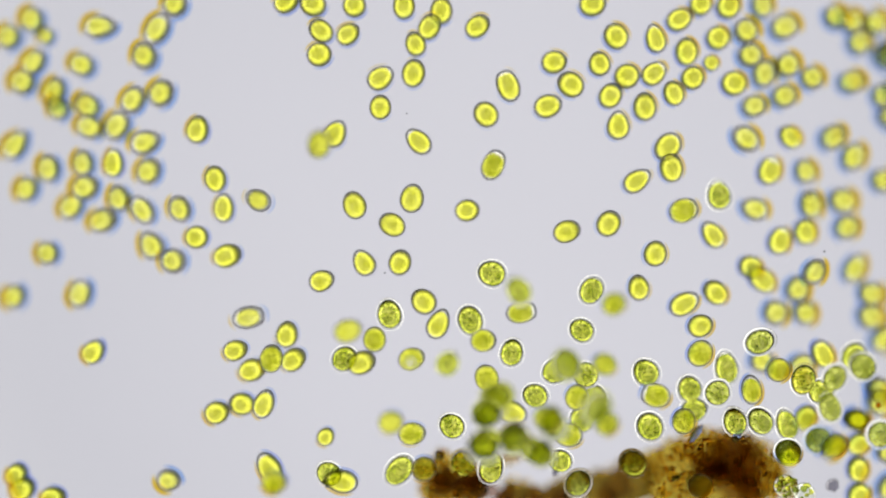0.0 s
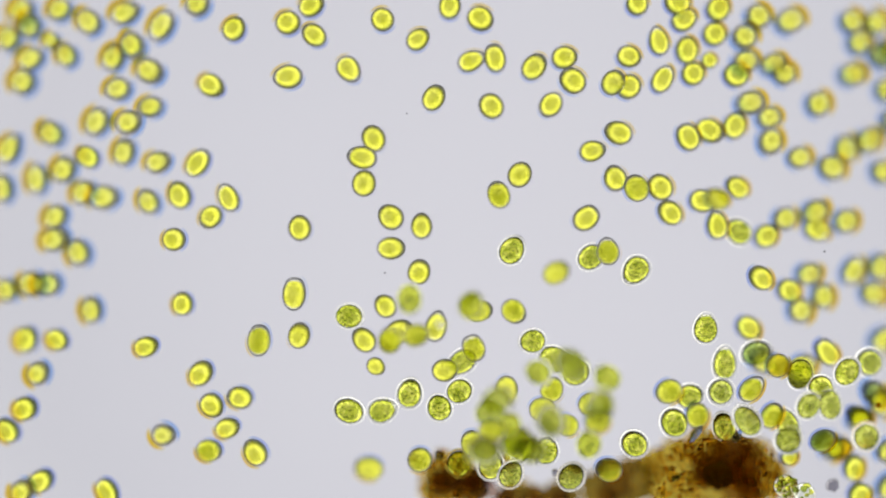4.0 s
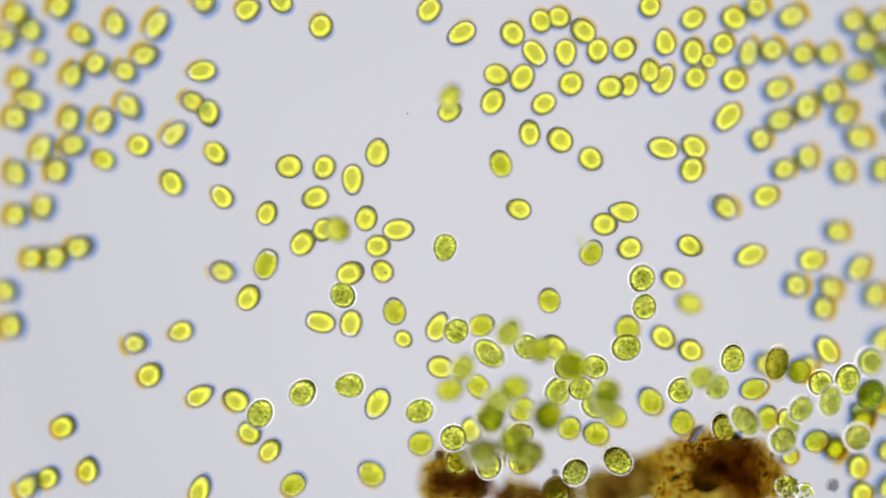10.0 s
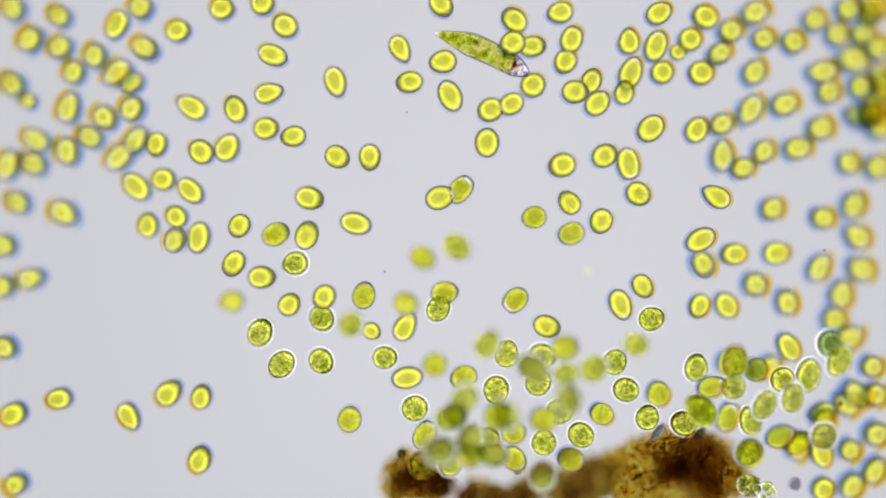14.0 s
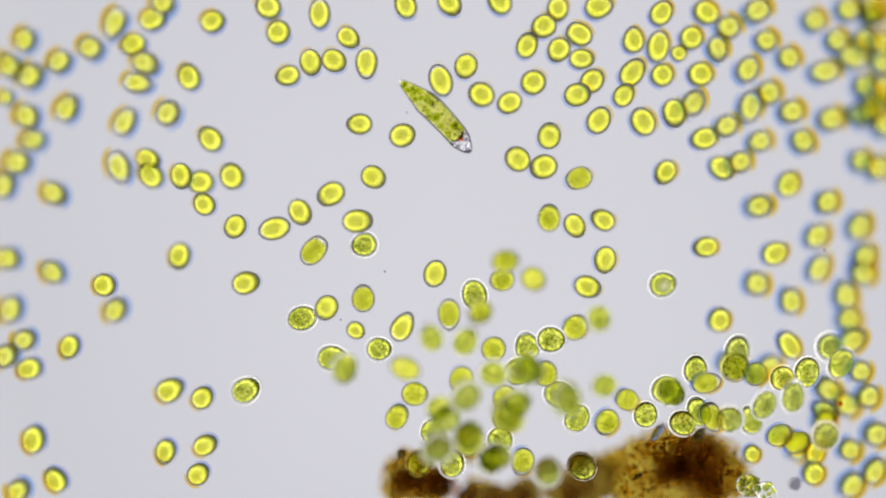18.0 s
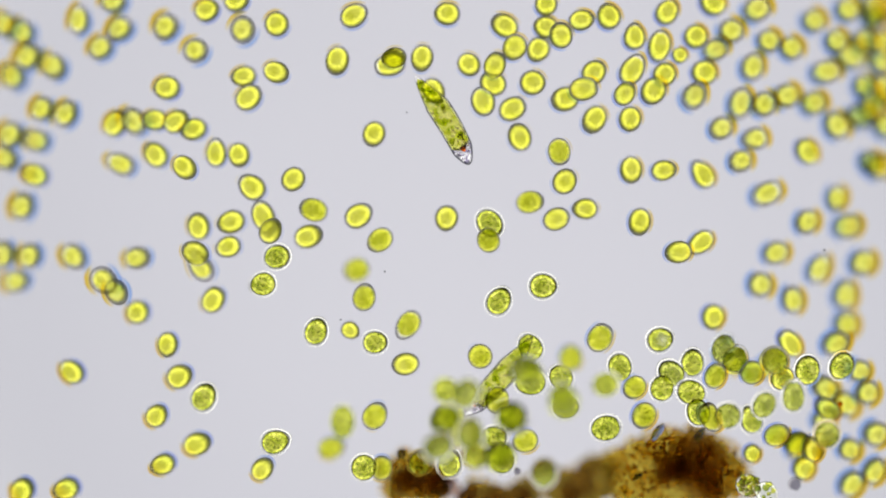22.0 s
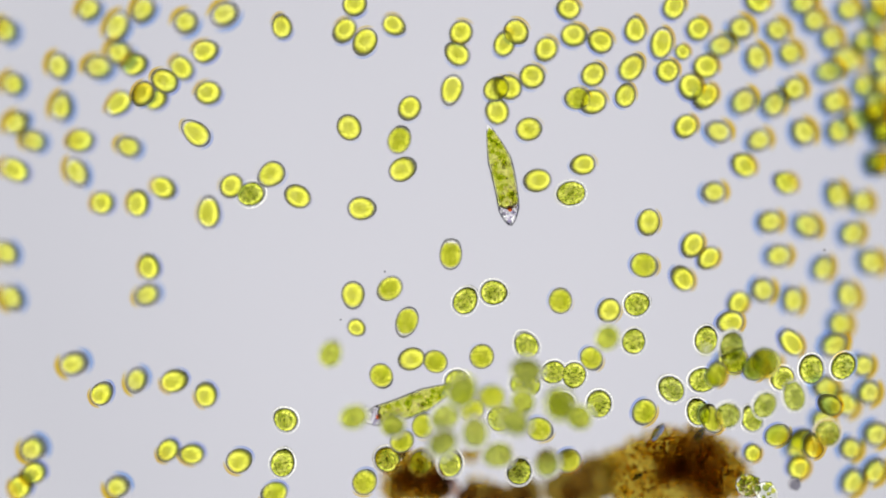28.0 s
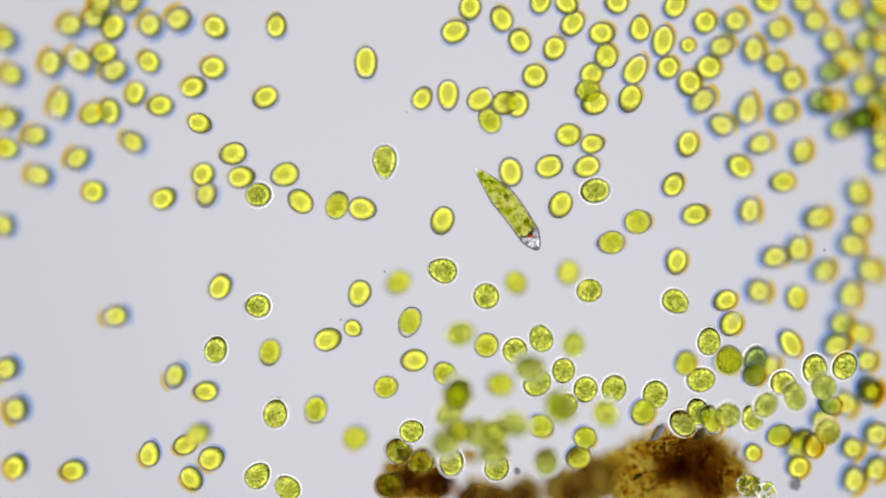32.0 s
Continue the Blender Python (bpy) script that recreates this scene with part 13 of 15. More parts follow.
    swim(alga(1.44,0,0.90),[(0,-741,1176,38,60,30),(0.5,-682,1163,36,13,30),(1,-897,1171,35,60,30),(1.5,-708,1151,39,60,30),(2.5,-696,1131,36,60,30),(3,-585,1139,36,60,30),(5.5,-749,1171,37,60,30),(6,-781,1151,40,49,-46),(6.5,-834,958,40,49,-30),(7,-1139,849,34,13,-106),(8,-1002,816,36,13,-100),(9,-1018,1056,35,49,-170),(9.5,-1045,897,35,13,-160),(10,-1148,844,31,13,-170),(11,-931,1043,32,60,-170),(12,-1150,1079,26,60,-170),(12.5,-1191,1093,24,60,-170),(13,-1318,1174,24,60,-170),(14,-1374,1058,24,13,-115),(14.5,-1379,1053,25,60,-115),(16.5,-1380,1048,24,49,-110),(17,-1334,1161,24,49,-150),(17.5,-1299,1166,25,60,-150),(18,-1299,967,24,49,-160),(18.5,-1172,1039,27,60,-160),(19,-1034,890,29,60,-160),(19.5,-966,890,32,60,-160),(20,-1141,842,30,60,-160),(21,-996,836,30,60,-160),(22,-1009,562,32,60,-160),(22.5,-960,548,32,49,-110),(23,-892,567,34,60,-110),(23.5,-919,639,36,60,-110),(24,-1222,616,29,60,-110),(25.5,-1298,648,28,49,-120),(27.5,-1209,689,27,60,-120),(28,-1245,727,41,60,-120),(29,-1195,656,29,60,-120),(29.5,-1198,657,28,49,-170),(30.5,-1190,641,27,60,-170),(32,-1168,675,30,60,-170)])
    swim(alga(1.06,0,0.96),[(0,1308,1004,28,45,60),(1.5,1286,1009,27,45,60),(2,1283,1020,28,45,60),(3,1262,985,28,45,60),(3.5,1281,1025,27,45,60),(8.5,1323,962,28,45,60),(12,1343,991,34,45,60),(13.5,1353,990,32,45,60),(18.5,1361,1001,32,45,60),(20,1366,1019,30,45,60),(21,1373,998,31,45,60),(24,1393,1025,29,45,60),(25,1373,1011,31,45,60),(30.5,1417,1070,28,45,60),(32,1424,1073,31,45,60)])
    swim(alga(1.06,0,0.91),[(0,1227,1165,28,45,50),(1,1227,1374,29,0,50),(2,902,1171,37,45,50),(2.5,902,1171,37,45,50),(3,902,1371,39,0,50),(9,902,1371,39,0,50),(10,983,1152,36,45,50),(10.5,886,1017,38,45,50),(11,929,1077,37,45,50),(12,934,1117,36,0,50),(13,665,1157,38,45,50),(13.5,673,1129,40,0,60),(14,674,1372,36,0,60),(21,674,1372,36,0,60),(22,671,1157,38,45,60),(23,671,1372,36,0,60),(26.2,646,1373,36,0,60),(32,671,1372,36,0,60)])
    swim(alga(1.24,0,0.98),[(0,1361,1160,28,60,60),(1,1362,1376,26,0,60),(2,1281,1174,26,60,60),(3,1321,1138,27,60,60),(5.5,1297,1169,29,60,60),(6,1403,1174,25,60,60),(7,1404,1377,22,0,60),(12,1402,1375,26,0,60),(13,1125,1171,36,60,60),(14,1124,1372,38,0,60),(17,934,1130,37,22,60),(17.5,934,1104,36,60,60),(18,923,1144,36,22,10),(18.5,912,1049,38,22,30),(19,880,1124,39,22,60),(19.5,853,1095,37,22,45),(20,883,1104,36,60,45),(21,947,1098,38,60,45),(21.5,982,1117,36,22,110),(22,966,1103,38,60,110),(22.5,974,1130,39,22,110),(23,960,1103,39,22,120),(23.5,920,1035,40,22,140),(24,926,990,38,0,190),(25,928,990,38,0,190),(25.5,934,1045,36,22,140),(27.5,926,983,36,22,150),(28,923,982,39,60,150),(28.5,940,959,48,22,130),(29,947,1031,38,22,90),(30,947,995,40,60,90),(30.5,955,1004,38,60,90),(31,973,947,40,60,90),(31.5,968,896,39,60,90),(32,953,913,49,60,90)])
    swim(alga(1.44,3,0.87),[(0,1521,1167,20,60,100),(2,1500,1031,25,60,100),(2.5,1525,1032,22,60,100),(3,1544,965,22,49,24),(6,1628,844,20,60,24),(6.5,1629,839,19,60,24),(7.5,1506,851,23,49,60),(8,1498,851,24,13,50),(8.5,1497,932,25,49,60),(9,1479,951,23,13,80),(10.5,1446,929,25,13,80),(11,1438,930,30,49,20),(11.5,1449,928,30,49,20),(12,1460,925,29,49,-50),(13,1471,944,29,13,-70),(13.5,1482,934,27,13,-70),(14,1492,922,30,49,-146),(16.5,1474,944,28,60,-150),(17,1460,944,28,49,-80),(18,1486,944,31,60,-80),(19,1439,925,28,49,-156),(19.5,1451,934,31,49,-170),(20,1465,944,30,49,-246),(20.5,1477,941,27,49,-260),(21,1486,936,31,49,-336),(22,1479,944,28,60,-340),(23,1509,945,27,49,-340),(24,1492,939,30,60,-340),(25,1488,985,27,60,-340),(29,1509,958,26,60,-340),(31,1486,971,31,60,-340),(32,1505,958,29,60,-340)])
    swim(alga(1.06,3,0.99),[(0,1443,1039,27,45,119),(1,1389,1079,27,45,119),(2,1409,1115,23,45,119),(3,1478,1107,25,45,119),(8,1526,1135,20,45,119),(9.5,1497,1144,25,45,119),(10.5,1493,1156,23,45,119),(11,1501,1154,28,45,119),(12,1325,1164,31,45,119),(13,1395,1173,29,45,119),(14,1396,1375,27,0,119),(32,1396,1375,27,0,119)])
    swim(alga(1.06,0,0.64),[(0,1275,885,30,45,130),(2,1253,909,30,45,130),(3,1245,876,31,45,130),(3.5,1267,899,28,45,130),(7.5,1264,883,31,45,130),(10,1260,895,33,45,130),(11.5,1284,904,35,45,130),(14,1295,930,32,45,130),(19.5,1300,920,34,45,130),(22,1305,916,34,45,130),(23,1329,924,34,45,130),(25.5,1312,924,33,45,130),(32,1343,962,33,45,130)])
    swim(alga(1.06,0,1.02),[(0,1383,788,29,45,180),(2,1342,812,30,45,180),(3,1348,810,28,45,180),(3.5,1396,831,29,45,180),(6,1380,815,28,45,180),(6.5,1407,818,29,45,180),(8,1375,804,28,45,180),(9,1394,823,28,45,180),(10,1382,804,30,45,180),(11,1419,817,30,45,180),(13,1376,812,31,45,180),(14,1405,831,32,45,180),(19.5,1402,824,32,45,180),(23,1427,836,29,45,180),(24,1424,830,34,45,180),(25,1424,863,32,45,180),(32,1441,858,29,45,180)])
    swim(alga(1.06,3,0.98),[(0,1464,923,27,45,9),(2,1403,978,24,45,9),(3,1397,1026,26,45,9),(3.5,1443,1007,27,45,9),(6,1389,1058,27,45,9),(7.5,1406,1063,24,45,9),(8,1601,952,20,45,9),(9,1606,946,21,45,9),(10,1565,946,23,45,9),(11,1574,945,25,45,9),(12.5,1562,999,25,45,9),(17.5,1538,1050,26,45,9),(24.5,1595,1025,27,45,9),(25,1608,1025,27,45,9),(31.5,1572,1077,27,45,9),(32,1569,1079,26,45,9)])
    swim(alga(1.44,3,0.94),[(0,1530,838,23,60,80),(1,1506,851,23,13,90),(2,1478,829,25,60,90),(2.5,1465,765,24,60,90),(3,1429,716,26,13,14),(3.5,1447,689,29,60,14),(6,1530,765,24,60,14),(6.5,1566,730,22,60,14),(7.5,1537,689,26,60,14),(8,1530,703,25,60,14),(9,1579,730,22,60,14),(9.5,1585,746,25,60,14),(10,1606,614,21,49,20),(11,1618,641,25,49,60),(12.5,1599,679,27,60,60),(13,1602,683,29,13,80),(14,1644,657,25,13,60),(16.5,1650,665,25,13,80),(17,1662,667,27,49,80),(18.5,1633,673,26,13,80),(20,1645,676,24,13,90),(21.5,1599,689,27,13,80),(22.5,1595,689,27,49,70),(24,1628,684,27,13,85),(26.2,1651,684,26,33,66),(26.8,1674,667,26,38,60),(28,1609,697,26,49,50),(29,1513,715,32,60,50),(31,1423,707,34,60,50),(32,1413,701,32,60,50)])
    swim(alga(1.06,3,0.97),[(0,1643,878,23,45,60),(1,1661,911,19,45,60),(2,1701,906,20,45,60),(2.5,1770,804,18,45,60),(3,1742,766,19,45,60),(3.5,1764,696,17,45,60),(6,1846,691,16,45,60),(7,1810,791,17,45,60),(8,1810,766,17,45,60),(8.5,1768,752,20,45,60),(9,1769,785,19,45,60),(10,1850,744,18,45,60),(11,1990,710,17,45,60),(12,1963,699,16,45,60),(13,2018,686,14,0,60),(14,2018,745,14,45,60),(17,1798,811,24,45,60),(18,1732,738,22,45,60),(19,1784,654,24,45,60),(20,1777,657,24,45,60),(21.5,1720,676,24,45,60),(22,1708,684,27,45,60),(23,1750,703,22,45,60),(24,1744,649,25,45,60),(25,1758,668,24,45,60),(25.5,1752,659,21,45,60),(28,1853,757,22,45,60),(29,1751,771,21,45,60),(30,1773,790,21,45,60),(31,1827,766,20,45,60),(32,1839,798,22,45,60)])
    swim(alga(1.24,3,0.97),[(0,1629,1060,18,22,20),(0.5,1634,1054,20,60,20),(1.5,1647,1064,17,22,20),(6.5,1659,1103,18,22,20),(9.5,1662,1111,20,22,20),(11,1651,1094,22,22,20),(12.5,1659,1121,22,22,30),(14.5,1670,1121,21,22,30),(16.5,1677,1127,25,60,30),(17.5,1677,1127,25,22,30),(18.5,1677,1134,24,60,30),(19.5,1677,1136,25,22,30),(25.5,1675,1144,22,60,20),(27.5,1678,1175,22,60,20),(28,1896,1169,16,60,20),(29,1897,1380,14,0,20),(32,1897,1380,14,0,20)])
    swim(alga(1.06,3,0.93),[(0,1758,817,20,45,165),(1,1807,860,18,45,165),(2,1710,739,19,45,165),(2.5,1641,749,22,45,165),(3,1661,846,20,45,165),(3.5,1606,819,23,45,165),(5.5,1758,936,19,45,165),(6,1769,925,18,45,165),(7,1747,946,19,45,165),(8,1743,920,18,45,165),(9,1789,942,17,45,165),(10,1709,927,21,45,165),(11,1733,928,19,45,165),(12.5,1717,956,21,45,165),(14,1704,994,23,45,165),(17,1664,959,22,45,165),(18,1717,986,25,45,165),(20,1745,986,21,45,165),(21,1717,986,25,45,165),(23,1745,986,21,45,165),(25.5,1736,993,22,45,165),(28.5,1773,1041,20,45,165),(32,1773,1041,20,45,165)])
    swim(alga(1.24,3,0.90),[(0,1484,681,25,60,10),(1.5,1465,662,25,60,10),(2,1478,689,26,60,10),(3,1542,676,26,22,10),(3.5,1559,649,26,60,10),(5.5,1546,609,23,60,10),(6,1600,614,25,22,30),(6.5,1591,522,25,60,30),(7,1551,536,24,22,-30),(7.5,1559,563,25,22,-106),(8,1584,582,23,60,-106),(8.5,1614,569,22,22,-80),(9,1633,582,22,60,-80),(10,1510,519,27,60,-80),(10.5,1540,533,26,60,-80),(11,1528,520,26,22,-156),(12,1528,541,27,60,-156),(12.5,1519,532,31,60,-156),(13,1497,567,31,0,-145),(13.5,1492,589,29,60,-145),(14.5,1513,581,30,60,-145),(21,1526,573,31,60,-145),(22,1500,567,31,60,-145),(22.5,1507,570,28,60,-145),(23,1513,573,31,22,-220),(24.5,1511,585,29,22,-200),(28,1486,554,30,22,-200),(30,1506,573,29,22,-200),(31.5,1503,591,28,22,-210),(32,1500,586,30,22,-210)])
    swim(alga(1.24,3,0.93),[(0,1628,730,22,60,20),(0.5,1652,752,21,60,20),(2,1592,846,23,60,20),(2.5,1517,892,23,60,20),(3,1430,891,25,60,20),(6,1492,953,24,60,20),(7,1552,992,22,60,20),(7.5,1688,825,20,60,20),(8,1619,811,24,60,20),(8.5,1605,838,24,60,20),(9,1660,838,21,60,20),(10,1592,762,24,22,20),(11,1651,789,22,22,50),(12.5,1655,830,26,60,50),(13,1646,842,27,0,60),(14,1663,838,24,22,60),(17,1609,837,26,22,60),(18,1630,850,28,22,60),(19,1610,891,24,0,100),(20,1610,891,24,22,90),(21.5,1647,863,25,22,80),(23,1658,865,24,22,60),(25.5,1654,867,24,22,60),(28.5,1673,914,26,22,100),(31,1642,926,25,22,90),(32,1658,945,24,22,90)])
    swim(alga(1.24,3,0.96),[(0,1442,525,29,0,140),(0.5,1322,543,32,22,180),(1,1627,649,23,0,200),(1.5,1627,649,23,60,200),(2,1600,606,25,22,210),(2.5,1579,582,22,60,210),(3,1579,569,22,0,240),(3.5,1559,522,26,60,240),(5.5,1627,506,24,22,290),(6,1796,569,18,60,290),(6.5,1784,615,16,60,290),(7,1728,617,21,60,290),(7.5,1660,695,21,60,290),(8,1682,677,20,60,290),(8.5,1747,615,20,60,290),(9,1797,631,16,22,214),(10,1728,676,21,22,260),(10.5,1743,717,22,60,260),(11,1813,704,20,60,260),(12,1758,649,23,22,200),(13,1804,741,22,22,124),(14,1807,684,22,22,200),(17,1777,657,24,60,200),(18,1839,649,23,60,200),(19,1872,730,22,60,200),(20,1800,771,20,60,200),(21,1794,771,21,60,200),(22,1818,725,22,60,200),(23,1862,636,19,60,200),(24,1832,765,21,60,200),(25,1881,691,18,60,200),(27.5,2044,695,17,60,200),(32,2037,691,14,60,200)])
    swim(alga(1.44,0,0.85),[(0,1654,536,22,60,140),(0.5,1688,469,19,60,140),(1,1693,496,21,60,140),(2,1625,461,21,60,140),(2.5,1559,439,26,60,140),(3,1477,365,71,60,140),(3.5,1396,312,30,60,140),(6,1430,267,25,49,140),(6.5,1403,210,26,60,140),(7,1310,212,30,13,150),(7.5,1307,290,31,49,210),(8,1304,113,30,49,200),(8.5,1299,-105,29,49,260),(9,1276,-354,43,13,200),(9.5,1168,-354,46,60,200),(10,1155,-255,73,49,160),(10.5,1097,-309,72,60,160),(11,1125,-324,46,60,160),(11.5,1106,-185,49,60,160),(12,1113,-234,74,49,180),(12.5,1000,-193,40,49,150),(13,1192,-244,36,13,170),(13.5,1358,-239,36,49,246),(14,1397,-279,34,60,246),(16.5,1359,-365,34,60,246),(17,1276,-177,44,49,240),(18,1426,3,33,49,190),(19,1381,22,32,13,240),(20.5,1370,8,33,49,240),(22,1404,24,35,13,220),(22.5,1411,22,31,49,210),(23,1481,-231,32,49,225),(23.5,1318,-185,36,60,225),(24,1310,-201,35,49,225),(24.5,1324,-266,35,60,225),(25,1329,-252,36,60,225),(25.5,1338,-150,33,60,225),(27.5,1364,-105,36,60,225),(28,1440,-51,33,60,225),(29,1357,-382,32,60,225),(30,1234,-541,49,60,225),(30.5,1379,-388,74,60,225),(31,1494,-406,30,49,260),(32,1861,-240,22,49,270)])
    swim(alga(1.24,3,0.89),[(0,1729,375,17,60,110),(0.5,1733,340,21,60,110),(1.5,1706,426,21,60,110),(2,1726,394,18,22,110),(2.5,1699,448,18,60,110),(3,1694,448,18,22,186),(3.5,1695,434,21,60,186),(6,1702,453,19,60,186),(6.5,1715,407,20,60,186),(7,1736,415,21,60,186),(7.5,1729,426,18,60,186),(8,1720,429,19,22,260),(8.5,1714,421,21,60,260),(9.5,1727,425,17,22,250),(10,1737,434,18,22,280),(11.5,1699,467,26,22,240),(12.5,1696,460,26,60,240),(13.5,1704,454,24,60,240),(14.5,1704,454,24,22,240),(16.5,1685,501,23,22,200),(17.5,1685,501,23,60,200),(18.5,1681,510,23,22,200),(19.5,1681,508,23,60,200),(20.5,1685,504,24,22,210),(22,1662,519,27,22,190),(25,1676,514,26,22,210),(27.5,1681,510,23,60,210),(28.5,1681,510,23,22,210),(29.5,1688,510,24,60,210),(30.5,1687,512,25,22,200),(32,1685,493,24,22,200)])
    swim(alga(1.24,0,0.95),[(0,1557,374,23,0,70),(0.5,1524,353,26,0,120),(1,1507,441,26,60,120),(1.5,1591,487,25,60,120),(2,1192,572,35,60,120),(2.5,1172,567,33,60,120),(3,1109,653,35,0,95),(3.5,1185,540,35,22,120),(6,991,524,37,0,50),(6.5,1030,529,40,60,50),(7,1098,647,37,60,50),(8,816,349,39,22,0),(9,657,362,41,60,0),(9.5,607,298,38,60,0),(10,767,118,41,60,0),(10.5,877,56,40,60,0),(11,907,62,50,60,0),(11.5,961,62,50,60,0),(12,963,250,39,60,0),(12.5,873,270,50,60,0),(13,1041,378,40,60,0),(13.5,1006,386,38,22,30),(14,947,437,39,60,30),(14.5,990,417,50,60,30),(16.5,972,418,49,22,80),(17,968,647,40,60,80),(17.5,831,539,40,60,80),(18,683,530,48,60,80),(19,483,695,40,22,30),(20,518,674,37,60,30),(20.5,527,664,18,60,30),(21,528,660,38,60,30),(21.5,501,677,17,60,30),(22,510,660,38,22,30),(23,544,607,38,22,40),(24,405,682,38,60,40),(25,399,749,39,60,40),(26.8,440,736,45,60,40),(28,431,752,49,60,40),(29,463,704,46,60,40),(29.5,418,734,47,60,40),(30,455,720,47,60,40),(30.5,423,704,46,22,0),(31,388,691,49,60,0),(31.5,375,681,40,22,0),(32,684,386,40,22,20)])
    swim(alga(1.44,3,0.94),[(0,1864,537,17,60,40),(0.5,1698,609,22,60,40),(1,1885,613,14,60,40),(2,1919,664,16,60,40),(3,2043,516,11,60,40),(4.8,2025,531,11,60,40),(5.5,1975,516,11,60,40),(6,2029,651,11,60,40),(7,2016,719,11,60,40),(9,2043,678,11,60,40),(10,1919,650,16,60,40),(11,1845,515,21,60,40),(12,1831,515,22,60,40),(13,1658,555,24,49,40),(13.5,1560,487,27,49,15),(14,1509,441,28,13,91),(16.5,1486,406,31,49,80),(17,1223,553,39,49,60),(17.5,1262,513,35,60,60),(18,1372,693,34,60,60),(19,1364,634,35,60,60),(20,1346,701,33,60,60),(21,1377,722,35,60,60),(23.5,1368,733,32,60,60),(24,1357,728,32,60,60),(25,1454,707,29,60,60),(26.2,1542,708,27,60,60),(26.8,1577,723,26,60,60),(28,1758,689,24,60,60),(29,1636,670,25,13,90),(31.5,1627,669,26,13,80),(32,1631,662,26,13,80)])
    swim(alga(1.24,3,0.93),[(0,1960,440,14,22,60),(1.5,1966,475,15,22,50),(2,1960,489,15,22,126),(2.5,1932,440,16,60,126),(3,1928,475,13,22,80),(4.8,1923,484,12,41,80),(6.5,1975,516,11,60,80),(7,1987,516,14,60,80),(7.5,1973,522,15,60,80),(8,2110,367,11,60,80),(10,2097,381,11,60,80),(11,2114,373,11,60,80),(11.5,2112,386,16,60,80),(12,1958,305,16,60,80),(13,1889,388,19,0,85),(14,1869,474,21,22,10),(17,1875,563,20,22,-50),(18,1894,507,20,60,-50),(18.5,1892,515,18,60,-50),(19,1890,523,18,22,10),(20,1880,550,21,22,20),(21,1907,655,21,22,20),(22,1950,691,16,60,20),(23,2003,704,18,22,20),(24,2018,699,14,60,20),(25,2489,701,7,0,20),(28,2235,638,12,60,20),(29,2489,638,7,0,20),(31,2489,638,7,0,20),(32,2195,624,12,60,20)])
    swim(alga(1.44,3,0.91),[(0,1756,213,19,60,100),(0.5,1805,240,16,60,100),(1,1822,216,15,60,100),(1.5,1737,232,19,13,100),(2,1767,191,18,49,24),(3,1769,224,19,49,40),(3.5,1769,164,19,60,40),(6,1838,286,15,60,40),(7,1564,245,26,60,40),(7.5,1480,310,27,49,60),(8,1394,274,28,49,136),(8.5,1362,334,27,60,136),(9,1470,506,25,60,136),(10,1341,199,31,60,136),(10.5,1254,97,35,49,120),(11,1454,159,31,60,120),(11.5,1288,102,48,60,120),(12,1351,110,34,13,75),(13,1397,-140,32,13,10),(13.5,1454,-70,30,49,-66),(14,1415,-78,34,60,-66),(14.5,1438,-78,32,49,-70),(16.5,1400,-16,33,49,0),(17,1410,-11,32,49,-30),(17.5,1426,-11,33,49,-20),(18,1684,199,26,49,10),(19,1812,358,23,49,20),(20,1522,116,27,13,-56),(21,1568,245,27,13,-120),(21.5,1645,240,24,49,-50),(22,1723,259,24,13,26),(23,1745,286,23,49,80),(25,1759,313,21,60,100),(25.5,1758,331,22,49,130),(27.5,1813,318,20,49,180),(28,2058,254,15,49,110),(30,2135,286,12,49,-16),(31,2159,265,14,49,-80),(32,2159,259,13,49,-70)])
    swim(alga(1.24,3,1.00),[(0,1906,232,14,60,160),(0.5,2030,165,10,60,160),(1,1946,235,16,60,160),(2,1874,321,13,60,160),(2.5,1770,308,17,60,160),(3,1890,246,13,60,160),(3.5,1851,353,17,60,160),(6,1864,434,17,60,160),(6.5,1802,494,18,60,160),(7,1850,650,18,60,160),(8,1960,529,14,60,160),(9.5,1974,529,14,60,160),(10.5,1982,538,15,22,160),(11.5,1969,546,20,60,160),(12.5,1945,552,17,60,160),(13,1926,553,21,22,200),(14,1976,569,17,60,200),(19,2031,615,15,60,200),(20.5,2047,604,14,22,200),(21,2052,596,16,22,124),(23.5,2057,556,17,60,120),(24,1936,510,17,60,120),(25,1840,574,20,60,120),(28,1894,555,21,60,120),(29,1820,663,23,22,44),(30,1786,676,21,22,20),(31,1786,636,20,60,20),(32,1804,649,22,60,20)])
